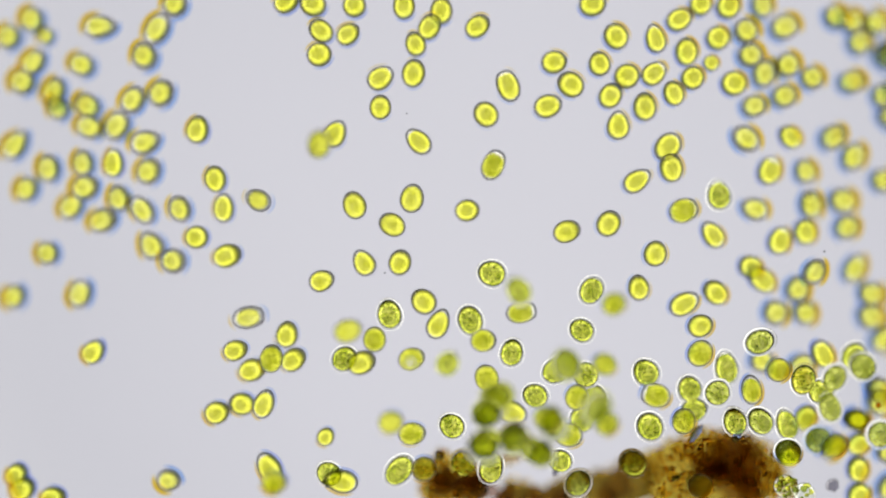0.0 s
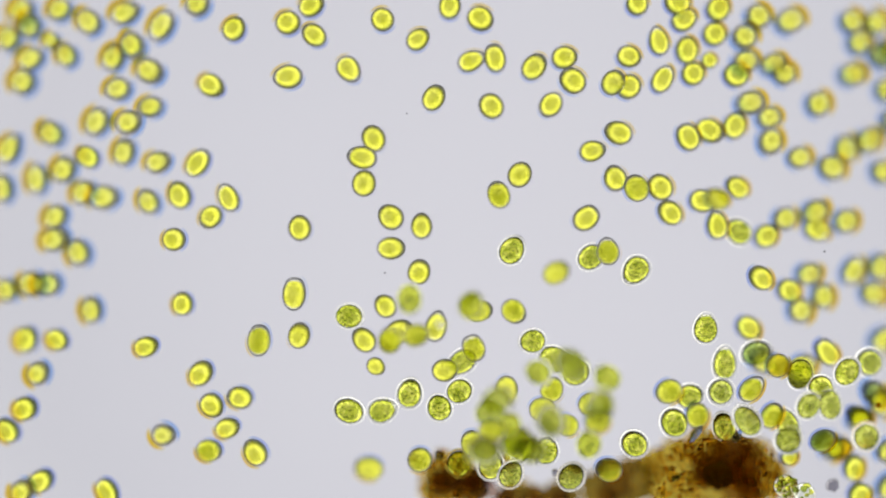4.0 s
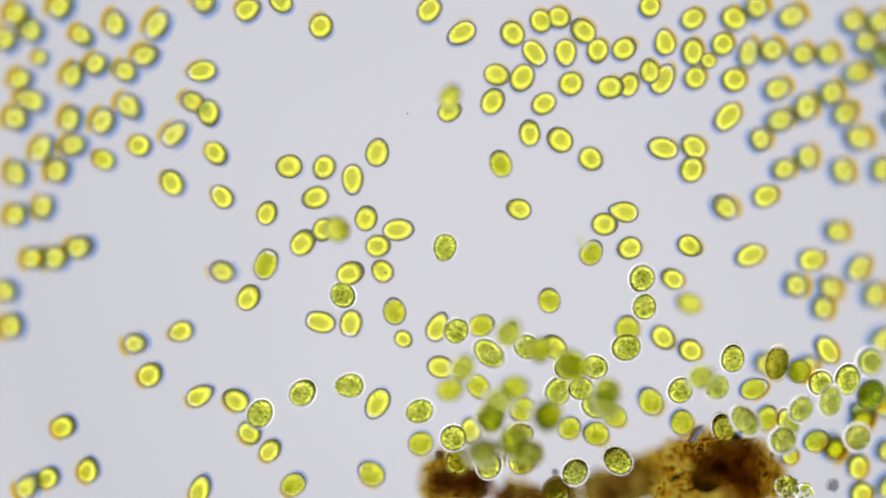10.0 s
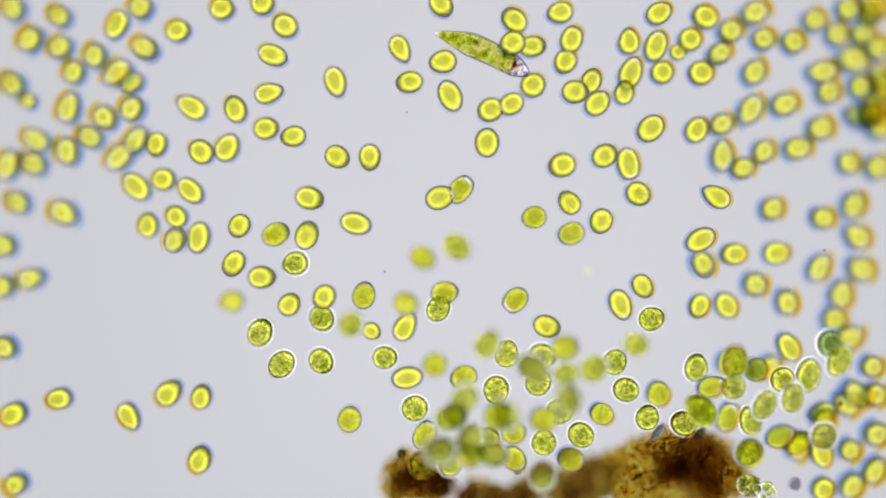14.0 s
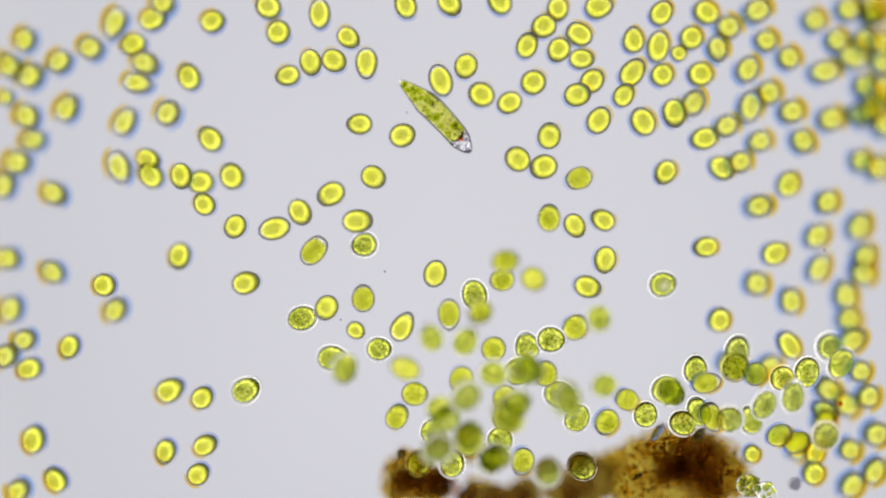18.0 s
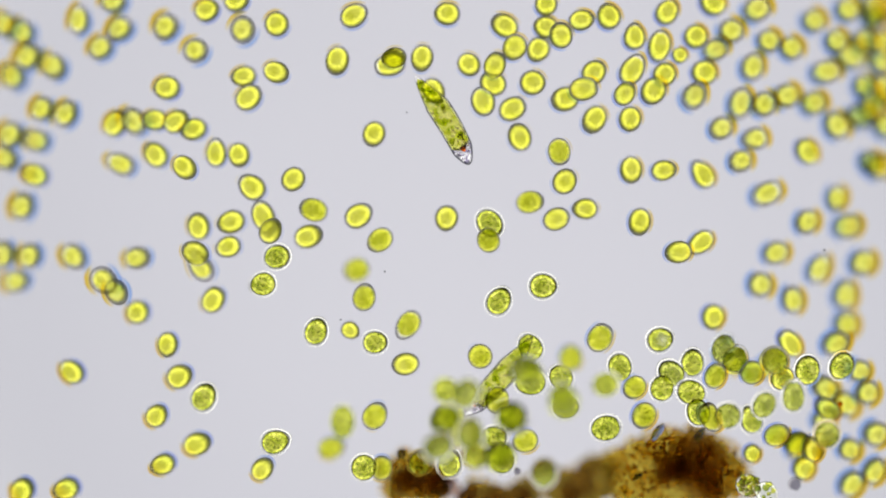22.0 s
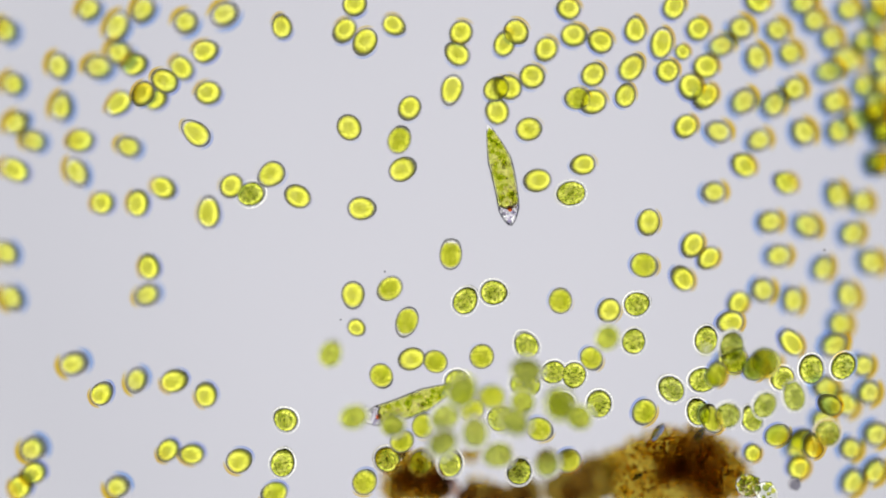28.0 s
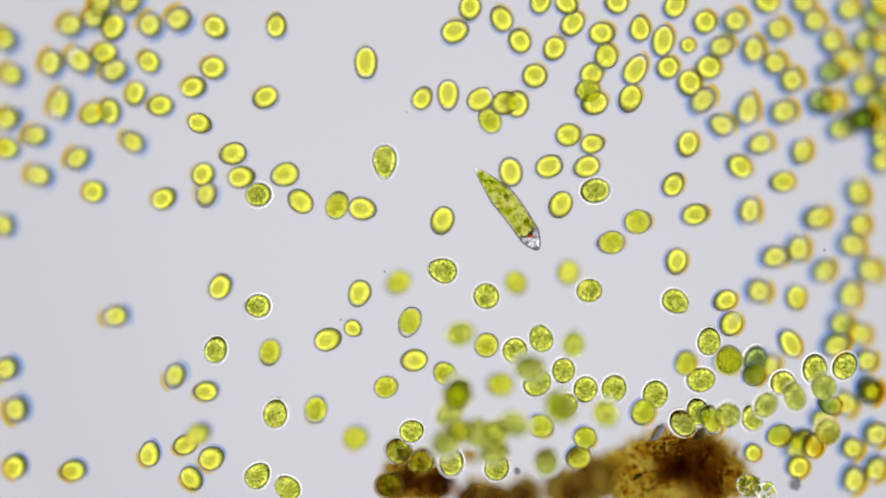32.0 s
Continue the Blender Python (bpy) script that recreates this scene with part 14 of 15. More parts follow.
    swim(alga(1.24,3,0.89),[(0,1484,191,25,0,160),(0.5,1398,134,30,60,160),(1,1498,100,23,60,160),(1.5,1443,213,27,22,210),(2,1543,194,24,60,210),(2.5,1551,277,26,60,210),(3,1600,286,24,60,210),(3.5,1642,191,21,60,210),(5.5,1564,110,26,60,210),(6,1564,388,26,60,210),(6.5,1583,347,25,60,210),(7,1628,380,20,60,210),(7.5,1619,407,23,60,210),(8,1606,393,22,60,210),(8.5,1619,348,23,60,210),(10.5,1619,384,24,60,210),(14.5,1600,377,29,60,210),(18.5,1590,409,30,60,210),(22.5,1594,413,30,60,210),(23.5,1589,420,26,60,210),(24,1491,212,31,60,210),(25,1513,151,30,60,210),(27.5,1467,261,32,22,190),(28,1465,263,31,60,190),(28.5,1440,237,32,22,260),(29,1470,258,31,22,190),(29.5,1514,226,29,22,266),(30,1520,215,28,0,310),(30.5,1581,137,28,22,360),(31,1622,140,27,0,405),(31.5,1636,145,25,22,481),(32,1638,178,27,0,440)])
    swim(alga(1.24,1,0.93),[(0,1312,258,31,0,100),(0.5,1320,250,32,22,100),(1,1449,275,25,60,100),(2,1435,291,25,22,140),(2.5,1394,334,28,60,140),(3,1430,197,25,22,150),(3.5,1397,110,27,22,140),(5.5,1437,38,28,60,140),(6,1424,-108,26,0,150),(6.5,1402,-24,29,22,220),(7,1402,-38,28,0,220),(7.5,1252,-83,33,0,144),(8,1189,-91,46,0,80),(8.5,1172,-113,32,60,80),(9,811,-319,38,60,80),(9.5,752,-367,48,60,80),(10,955,-270,50,60,80),(11,1099,-423,76,60,80),(11.5,1041,-622,76,60,80),(12,1057,-666,50,60,80),(13,1138,-733,49,60,80),(13.5,1124,-805,50,60,80),(14,1149,-800,48,60,80),(18,1141,-787,47,60,80),(19,1128,-729,46,60,80),(19.5,1135,-722,39,60,80),(20,1226,-668,38,60,80),(21.5,1186,-659,48,60,80),(22,1218,-661,49,60,80),(22.5,1210,-668,39,60,80),(23,1186,-667,48,60,80),(24,1230,-660,39,60,80),(24.5,1237,-660,37,60,80),(25,1223,-653,49,60,80),(25.5,1167,-628,57,60,80),(27.5,1127,-609,75,60,80),(28,1084,-439,49,60,80),(28.5,1119,-609,75,60,80),(29,1207,-667,49,60,80),(29.5,1133,-541,47,60,80),(30,1093,-579,46,60,80),(30.5,1084,-586,50,60,80),(31,1087,-610,72,60,80),(32,795,-450,72,60,80)])
    swim(alga(1.24,0,0.94),[(0,1605,43,24,0,70),(0.5,1586,153,25,60,70),(1,1673,159,22,22,30),(1.5,1643,27,23,60,30),(2,1527,16,24,60,30),(2.5,1497,11,24,0,0),(3,1761,70,19,0,-30),(6,1797,103,16,60,-30),(7,1762,-86,16,22,10),(7.5,1776,-51,16,60,10),(8.5,1766,-49,19,22,10),(10,1760,-51,20,22,10),(10.5,1772,-51,19,60,10),(11.5,1755,-43,23,22,20),(12,1784,105,24,22,-40),(13,1938,84,17,22,-30),(14,1772,-24,21,22,10),(19,1763,-24,24,22,30),(19.5,1768,-24,23,22,30),(20,1494,-314,32,60,30),(20.5,1501,-351,44,22,-46),(21,1496,-351,42,22,-100),(21.5,1487,-352,29,60,-100),(22,1465,-333,30,60,-100),(23,1541,-334,28,60,-100),(24,1424,-231,33,60,-100),(24.5,1463,-311,44,22,-150),(25,1326,-399,46,22,-190),(28,1540,-354,40,22,-170),(28.5,1488,-327,43,60,-170),(29,1410,-413,42,60,-170),(29.5,1509,-399,42,60,-170),(30,1555,-241,42,22,-170),(30.5,1604,-266,39,22,-100),(31.5,1557,-359,44,60,-120),(32,1544,-364,44,60,-120)])
    swim(alga(1.24,0,0.95),[(0,1728,84,20,60,90),(1,1601,393,22,60,90),(2,1409,449,30,22,90),(2.5,1361,514,30,22,90),(3,1380,519,27,22,60),(3.5,1389,589,27,22,70),(5.5,1389,568,27,60,70),(6,1451,536,25,60,70),(6.5,1457,541,24,60,70),(7,1437,417,27,60,70),(8,1358,447,29,60,70),(8.5,1340,482,29,0,40),(9,1345,441,30,0,85),(9.5,1293,589,32,0,150),(10,1190,486,34,22,140),(10.5,1174,508,33,60,140),(11,1234,566,38,60,140),(11.5,1164,566,40,22,80),(12,1129,571,41,0,85),(12.5,1005,646,41,22,9),(13,1001,682,38,0,60),(13.5,982,687,40,22,0),(14,914,687,40,22,45),(14.5,939,673,40,60,45),(17,885,789,40,60,45),(19.5,898,799,41,60,45),(20,885,826,40,60,45),(22,898,834,40,60,45),(24,888,789,38,60,45),(27.5,893,826,39,60,45),(30.5,901,802,39,60,45),(32,888,827,37,60,45)])
    swim(alga(1.24,3,0.91),[(0,1927,103,16,60,30),(0.5,1905,105,17,60,30),(1,1931,86,14,60,30),(2,2043,84,11,60,30),(2.5,1961,97,12,60,30),(3,2016,111,11,60,30),(3.5,1913,119,16,60,30),(6,2014,197,14,60,30),(7,1965,143,15,22,30),(8,1864,334,18,22,-46),(8.5,1893,435,13,60,-46),(10,1906,373,14,22,-60),(11,1904,300,16,60,-60),(12,1691,272,23,60,-60),(13,1834,191,22,0,-136),(14,1748,186,22,60,-136),(17,2004,394,16,60,-136),(18,2011,218,19,60,-136),(19,2023,159,14,60,-136),(20,1915,102,21,60,-136),(21,2012,103,17,60,-136),(22,1915,124,21,60,-136),(23,1957,105,18,60,-136),(24,1604,129,25,60,-136),(25,1358,-78,36,60,-136),(25.5,1528,-86,27,22,-165),(28,1737,124,23,60,-165),(29,1883,57,20,22,-100),(30.5,1893,35,20,22,-120),(32,1873,-5,19,22,-100)])
    swim(alga(1.24,0,0.91),[(0,1465,-86,25,60,150),(0.5,1556,3,26,60,150),(1,1646,-127,22,60,150),(2,1682,-164,20,60,150),(3,1646,-183,23,60,150),(5.5,1686,-202,20,60,150),(6,1728,-73,21,22,150),(6.5,1709,-78,22,60,150),(7,1593,-92,21,60,150),(7.5,1625,-226,21,60,150),(8,1601,-159,22,60,150),(8.5,1483,-266,27,60,150),(9,1524,-288,26,60,150),(10,1173,-480,38,60,150),(11,1208,-399,45,60,150),(11.5,1270,-387,34,60,150),(12,1567,-393,30,60,150),(13,1541,-401,28,60,150),(13.5,1541,-231,27,60,150),(14,1528,-274,27,0,120),(14.5,1517,-311,43,60,120),(16.5,1548,-320,31,22,60),(17,1555,-298,42,22,30),(17.5,1514,-301,29,22,70),(18,1495,-342,29,60,70),(18.5,1469,-314,42,22,40),(19,1523,-284,40,0,40),(19.5,1496,-287,41,22,100),(20,1379,-345,46,60,100),(20.5,1340,-349,70,60,100),(21,870,-187,47,60,100),(21.5,992,-294,15,60,100),(22,717,136,50,22,24),(22.5,752,171,49,60,24),(23,812,-372,46,60,24),(23.5,799,-303,74,60,24),(24,835,-260,50,22,10),(24.5,767,-185,39,22,-66),(25,896,-274,38,22,-120),(27.5,878,-372,50,60,-120),(28,967,-297,46,60,-120),(28.5,972,-311,47,60,-120),(29,914,-290,71,60,-120),(29.5,879,-277,73,60,-120),(30,718,-260,47,60,-120),(31,964,-409,50,22,-110),(32,770,-117,72,60,-110)])
    swim(alga(1.44,0,0.90),[(0,1519,-145,24,13,140),(0.5,1470,-167,26,13,140),(1.5,1502,-167,26,13,150),(2,1488,-156,27,13,135),(3,1506,-156,23,13,135),(3.5,1504,-131,42,60,135),(5.5,1544,-172,22,60,135),(6,1548,-118,41,60,135),(6.5,1559,-185,40,60,135),(7,1489,-135,26,60,135),(7.5,1565,-51,24,60,135),(8,1430,54,41,60,135),(8.5,1510,62,26,60,135),(9,1464,161,42,60,135),(9.5,1457,3,24,60,135),(10,1461,-30,28,13,205),(11,1718,-158,36,49,129),(12,1753,-43,21,49,190),(13,1744,-43,25,13,190),(13.5,1758,-34,24,13,190),(14,1562,-30,28,60,190),(14.5,1577,11,41,60,190),(16.5,1555,43,27,49,230),(17,1519,323,31,60,230),(17.5,1480,379,33,49,306),(18,1505,379,30,49,320),(18.5,1451,419,32,49,375),(19,1522,312,29,60,375),(19.5,1541,312,29,49,300),(20,1501,366,28,13,370),(20.5,1378,258,33,49,360),(21,1351,191,33,13,315),(22,1073,370,38,49,270),(22.5,1031,262,49,60,270),(23,1006,198,50,60,270),(24,1081,333,40,49,260),(25,1105,123,40,60,260),(25.5,1114,48,49,60,260),(27.5,985,3,48,60,260),(28,1153,120,50,60,260),(29,1269,364,47,60,260),(30,1202,521,38,49,260),(31,1221,623,37,60,260),(31.5,1134,566,41,49,260),(32,1343,492,33,60,260)])
    swim(alga(1.44,3,0.87),[(0,1768,-105,34,60,60),(0.5,1765,-87,34,60,60),(1,1770,-70,16,49,60),(2.5,1770,-92,17,60,40),(3,1761,-119,19,49,20),(5.5,1747,-78,20,60,20),(6,1815,-38,36,60,20),(6.5,1788,-91,37,60,20),(7,1845,-205,17,49,0),(8,1889,-246,16,49,60),(9,1864,-227,18,49,60),(10,1844,-181,15,49,136),(11,1976,-92,18,13,60),(17.5,1974,-94,16,13,60),(20.5,1983,-97,16,49,60),(22,1977,-97,15,13,60),(23.5,1977,-97,15,49,80),(25.5,1979,-98,16,49,60),(29.5,1998,-92,17,49,70),(32,1998,-105,16,49,50)])
    swim(alga(1.24,3,0.97),[(0,1692,-186,22,60,70),(0.5,1593,-232,21,60,70),(1,1794,-159,17,60,70),(2,1843,-262,16,60,70),(2.5,1888,-267,13,60,70),(3,2097,-38,10,60,70),(6,2071,-208,9,60,70),(10.5,2063,-213,11,60,70),(12.5,2086,-217,14,60,70),(13,2086,-221,14,0,70),(14.5,2079,-217,13,22,80),(16.5,2099,-219,14,22,110),(17,2100,-205,12,22,80),(18.5,2099,-229,15,22,110),(22.5,2103,-219,12,22,80),(24.5,2108,-219,15,22,110),(29.5,2112,-223,15,22,100),(31,2120,-227,15,22,80),(32,2122,-219,12,22,80)])
    swim(alga(1.06,3,0.98),[(0,1585,-302,21,45,118),(0.5,1510,-353,27,45,118),(1,1484,-374,24,45,118),(1.5,1579,-396,21,45,118),(2,1612,-288,20,45,118),(2.5,1605,-285,24,45,118),(3,1743,-281,18,45,118),(5.5,1632,-307,24,45,118),(6,1680,-200,19,45,118),(7,1694,-205,18,45,118),(8,1704,-167,20,45,118),(11.5,1664,-174,26,45,118),(20.5,1683,-168,23,45,118),(24.5,1700,-192,27,45,118),(30.5,1702,-202,25,45,118),(32,1683,-205,23,45,118)])
    swim(alga(1.24,3,0.89),[(0,1729,-302,17,60,110),(1,1729,-289,18,22,110),(2,1729,-289,18,60,110),(2.5,1760,-275,20,60,110),(3,1811,-186,16,60,110),(5.5,1815,-291,19,22,90),(10.5,1809,-274,20,60,90),(11.5,1812,-267,24,22,100),(13.5,1816,-259,20,0,60),(14,1817,-259,24,22,100),(21.5,1848,-247,21,22,100),(24.5,1837,-249,22,22,90),(30.5,1854,-248,20,22,90),(31.5,1854,-244,20,22,90),(32,2163,-408,11,22,150)])
    swim(alga(1.44,3,0.85),[(0,1967,-92,12,13,60),(3.5,1960,-101,14,13,60),(9.5,1985,-89,14,13,50),(10.5,1980,-92,14,13,60),(11,2113,103,13,13,40),(12,2195,165,12,13,30),(13,2264,192,9,60,30),(14,2489,192,7,0,30),(22,2489,192,7,0,30),(23,2262,286,12,60,30),(24,2489,287,7,0,30),(29,2489,287,7,0,30),(30,2236,395,10,60,30),(31,2236,395,10,60,30),(32,2077,570,15,60,30)])
    swim(alga(1.24,3,0.95),[(0,2042,-213,13,60,160),(5.5,2071,-211,9,60,160),(6,2083,-349,11,60,160),(8,2085,-362,8,60,160),(9,2310,-362,7,0,160),(10,2310,-362,7,0,160),(11,2169,-78,10,60,160),(12.5,2172,-99,12,22,160),(13,2166,51,14,0,195),(13.5,2160,54,14,0,195),(14,2153,57,15,0,140),(17,2126,30,15,0,64),(18,2194,-38,13,60,64),(19,2125,22,16,60,64),(20,2126,16,15,60,64),(21,2222,30,12,60,64),(22,2489,30,7,0,64),(23,2277,138,9,60,64),(24,2126,138,14,22,-12),(24.5,2136,140,12,22,-20),(25,2147,143,11,22,30),(28,2134,70,14,60,30),(29,2195,89,11,22,30),(30,2195,24,12,22,20),(30.5,2182,18,11,22,20),(31,2168,11,10,22,-30),(32,2134,11,14,22,-30)])
    swim(alga(1.24,3,0.99),[(0,2043,-322,10,60,150),(1.5,2049,-344,12,60,150),(2,2057,-362,10,60,150),(3,2310,-362,7,0,150),(11,2309,-362,7,0,150),(12,2072,-340,15,60,150),(13,2175,-105,13,60,150),(14.5,2172,-99,12,22,150),(17,2195,-78,12,60,150),(18,2181,-119,13,60,150),(18.5,2182,-112,11,60,150),(19,2181,-105,13,22,210),(21,2194,-97,13,60,210),(22.5,2173,-65,14,60,210),(23,2166,-65,14,22,140),(25,2195,-70,12,22,140),(29,2222,-65,11,60,140),(30,2208,-105,12,60,140),(32,2214,-105,10,60,140)])
    swim(alga(1.06,3,0.93),[(0,1874,1110,14,45,143),(1,1876,1381,10,0,143),(3,1876,1381,10,0,143),(6,1879,1110,14,45,143),(7,1881,1381,10,0,143),(8,1881,1381,10,0,143),(9,1879,1110,14,45,143),(10,1839,929,14,45,143),(11.5,1843,985,17,45,143),(12,1848,995,20,45,143),(13,1867,952,20,45,143),(14,1848,981,20,45,143),(17,1812,973,22,45,143),(18,1826,905,22,45,143),(19,1780,838,23,45,143),(20,1726,865,23,45,143),(21,1799,905,23,45,143),(22,1840,954,20,45,143),(25.5,1854,960,19,45,143),(28.5,1832,926,18,45,143),(29.5,1835,930,19,45,143),(30,1835,941,19,45,143),(31,1786,914,21,45,143),(32,1759,879,21,45,143)])
    swim(alga(1.06,3,0.90),[(0,2102,732,10,45,131),(1,2310,733,7,0,131),(11,2309,733,7,0,131),(12,2112,399,16,45,131),(14.5,2118,408,12,45,131),(19.5,2202,416,11,45,131),(23,2222,408,12,45,131),(24,2209,408,9,45,131),(25,2222,259,11,45,131),(28,2182,219,10,45,131),(29,2099,146,15,45,131),(30,2158,138,15,45,131),(32,2166,111,14,45,131)])
    swim(alga(1.24,3,0.89),[(0,2103,327,9,60,160),(1,2310,327,7,0,160),(2,2044,192,9,60,160),(3,2099,341,8,60,160),(6,2110,381,11,60,160),(7,2310,381,7,0,160),(9,2310,381,7,0,160),(10,1879,84,15,60,160),(10.5,1853,111,18,0,160),(11,1990,200,18,60,160),(12,2078,70,14,60,160),(13,1992,178,19,60,160),(14,1989,143,19,60,160),(14.5,1992,161,15,60,160),(16.5,1968,70,17,0,225),(17,1974,84,16,0,190),(18,1963,57,17,0,225),(19,1907,92,20,0,301),(19.5,1911,97,21,0,310),(20,1772,-24,21,22,380),(23,1767,-24,21,22,380),(24.5,1777,-44,21,22,400),(25,1781,-43,21,22,370),(30.5,1768,-36,23,22,370),(32,1757,-43,25,22,380)])
    swim(alga(1.24,1,1.03),[(0,1221,-493,46,60,60),(1,1211,-494,37,60,60),(2,1144,-594,35,22,60),(2.5,1073,-668,39,22,130),(3,1090,-701,38,22,200),(3.5,1079,-695,39,60,200),(5.5,1054,-628,39,60,200),(6,1009,-658,38,0,170),(6.5,953,-672,48,60,170),(7,974,-689,73,60,170),(7.5,1134,-642,73,60,170),(8,895,-671,72,60,170),(9,921,-689,74,60,170),(9.5,949,-716,41,60,170),(10,985,-722,38,22,120),(10.5,958,-717,38,60,120),(11,1007,-672,48,22,180),(11.5,967,-739,46,60,180),(12,820,-747,46,60,180),(12.5,739,-765,49,60,180),(13,730,-824,39,60,180),(13.5,632,-849,46,60,180),(14,648,-809,74,60,180),(17,560,-862,49,22,170),(17.5,501,-862,75,60,170),(18,477,-814,48,60,170),(18.5,440,-783,72,60,170),(19,222,-875,76,60,170),(19.5,120,-875,40,60,170),(20,150,-876,47,60,170),(21,238,-827,49,60,170),(21.5,235,-884,73,60,170),(22,236,-881,46,60,170),(22.5,236,-888,47,60,170),(23,235,-889,72,60,170),(23.5,235,-880,72,60,170),(24,236,-876,47,60,170),(25,244,-873,48,60,170),(25.5,249,-862,74,60,170),(27.5,342,-790,74,60,170),(28,308,-765,50,60,170),(28.5,230,-743,73,60,170),(29,254,-680,46,60,170),(29.5,249,-694,46,60,170),(30,243,-703,72,60,170),(32,243,-703,72,60,170)])
    swim(alga(1.06,1,0.95),[(0,1224,-1125,38,45,21),(1,1225,-1372,35,0,21),(30,1224,-1372,37,0,21),(31,878,-894,50,45,21),(31.5,838,-916,46,45,21),(32,854,-899,49,45,21)])
    swim(alga(1.24,0,1.00),[(0,-2297,-503,29,0,60),(0.5,-2297,-503,29,0,60),(1,-2088,-503,28,60,60),(1.5,-1974,-337,19,22,60),(2,-1865,-294,22,60,60),(2.5,-1845,-262,18,60,60),(3,-1937,-348,17,60,60),(3.5,-2008,-394,16,60,60),(4.8,-1922,-492,22,60,60),(6,-1846,-648,28,60,60),(7,-1767,-872,29,60,60),(8,-1516,-884,45,0,45),(9,-1399,-516,35,60,45),(9.5,-1510,-642,33,60,45),(10,-1389,-594,35,60,45),(10.5,-1425,-683,32,60,45),(11,-1083,-526,36,22,-30),(11.5,-1255,-521,36,22,35),(12,-1104,-663,37,22,30),(13,-1123,-669,35,22,20),(13.5,-1126,-690,35,60,20),(14,-1121,-688,33,22,45),(14.5,-1121,-688,33,60,45),(18,-1116,-675,33,22,30),(19,-1110,-634,33,60,30),(19.5,-1102,-634,33,22,10),(20,-1083,-628,35,60,10),(21,-1066,-615,36,22,30),(22,-1069,-610,35,60,30),(23,-1078,-610,33,60,30),(23.5,-1053,-588,37,60,30),(24,-940,-712,35,60,30),(24.5,-932,-728,37,60,30),(25,-988,-824,37,60,30),(25.5,-919,-843,35,60,30),(28,-782,-1007,46,60,30),(29,-895,-862,35,22,-46),(29.5,-1048,-964,36,22,30),(30,-894,-1130,37,22,30),(31,-645,-1165,38,60,30),(31.5,-656,-1122,74,60,30),(32,-913,-996,47,60,30)])
    swim(alga(1.06,3,1.00),[(0,-1990,1380,14,0,25),(1.5,-1990,1380,14,0,25),(2,-1991,1151,13,45,25),(3,-2010,1137,12,45,25),(8.5,-2021,1150,16,45,25),(10,-2036,1123,14,45,25),(10.5,-2035,1137,11,45,25),(11,-2182,1138,10,0,25),(32,-2183,1138,9,0,25)])
    swim(alga(1.44,0,0.91),[(0,-2297,-549,29,0,130),(1.5,-2297,-549,29,0,130),(2,-2056,-549,27,49,130),(3,-2081,-820,30,60,130),(5.5,-2029,-899,27,60,130),(6,-1979,-992,30,13,70),(6.5,-1982,-987,29,60,70),(7,-1968,-987,30,49,20),(8,-1790,-1148,32,60,20),(9,-1668,-1147,34,13,80),(10,-1686,-1046,31,60,80),(11,-1677,-965,33,60,80),(11.5,-1731,-1117,16,60,80),(12,-1796,-1160,27,60,80),(13,-1735,-1054,31,13,120),(14,-1735,-1374,30,0,120),(17,-1735,-1374,30,0,120),(18,-1664,-1099,32,60,120),(18.5,-1678,-1118,32,60,120),(19,-1679,-1374,30,0,120),(21,-1679,-1374,30,0,120),(22,-1616,-1148,33,49,196),(22.5,-1639,-1141,29,60,196),(23,-1871,-1007,27,49,210),(23.5,-1875,-885,30,60,210),(24,-2119,-885,28,0,210),(30,-2119,-885,28,0,210),(31,-1722,-887,30,13,225),(31.5,-1694,-997,43,49,190),(32,-1583,-1059,33,60,190)])
    swim(alga(1.24,3,0.91),[(0,-2002,-1375,27,0,50),(1.5,-2002,-1375,27,0,50),(2,-2000,-1148,31,60,50),(8.5,-2007,-1156,31,60,50),(9.5,-1975,-1154,27,60,50),(10,-1974,-1127,30,0,50),(10.5,-1986,-1154,28,60,50),(11,-1875,-1060,30,60,50),(11.5,-1848,-1113,30,22,126),(12,-1844,-1101,27,60,126),(12.5,-1848,-1113,30,22,50),(13,-1848,-1113,30,60,50),(13.5,-1835,-1119,30,22,30),(14,-1849,-1122,28,60,30),(14.5,-1835,-1132,30,22,45),(17.5,-1835,-1154,30,60,45),(19.5,-1849,-1133,29,60,45),(20,-1850,-1375,27,0,45),(32,-1850,-1375,27,0,45)])
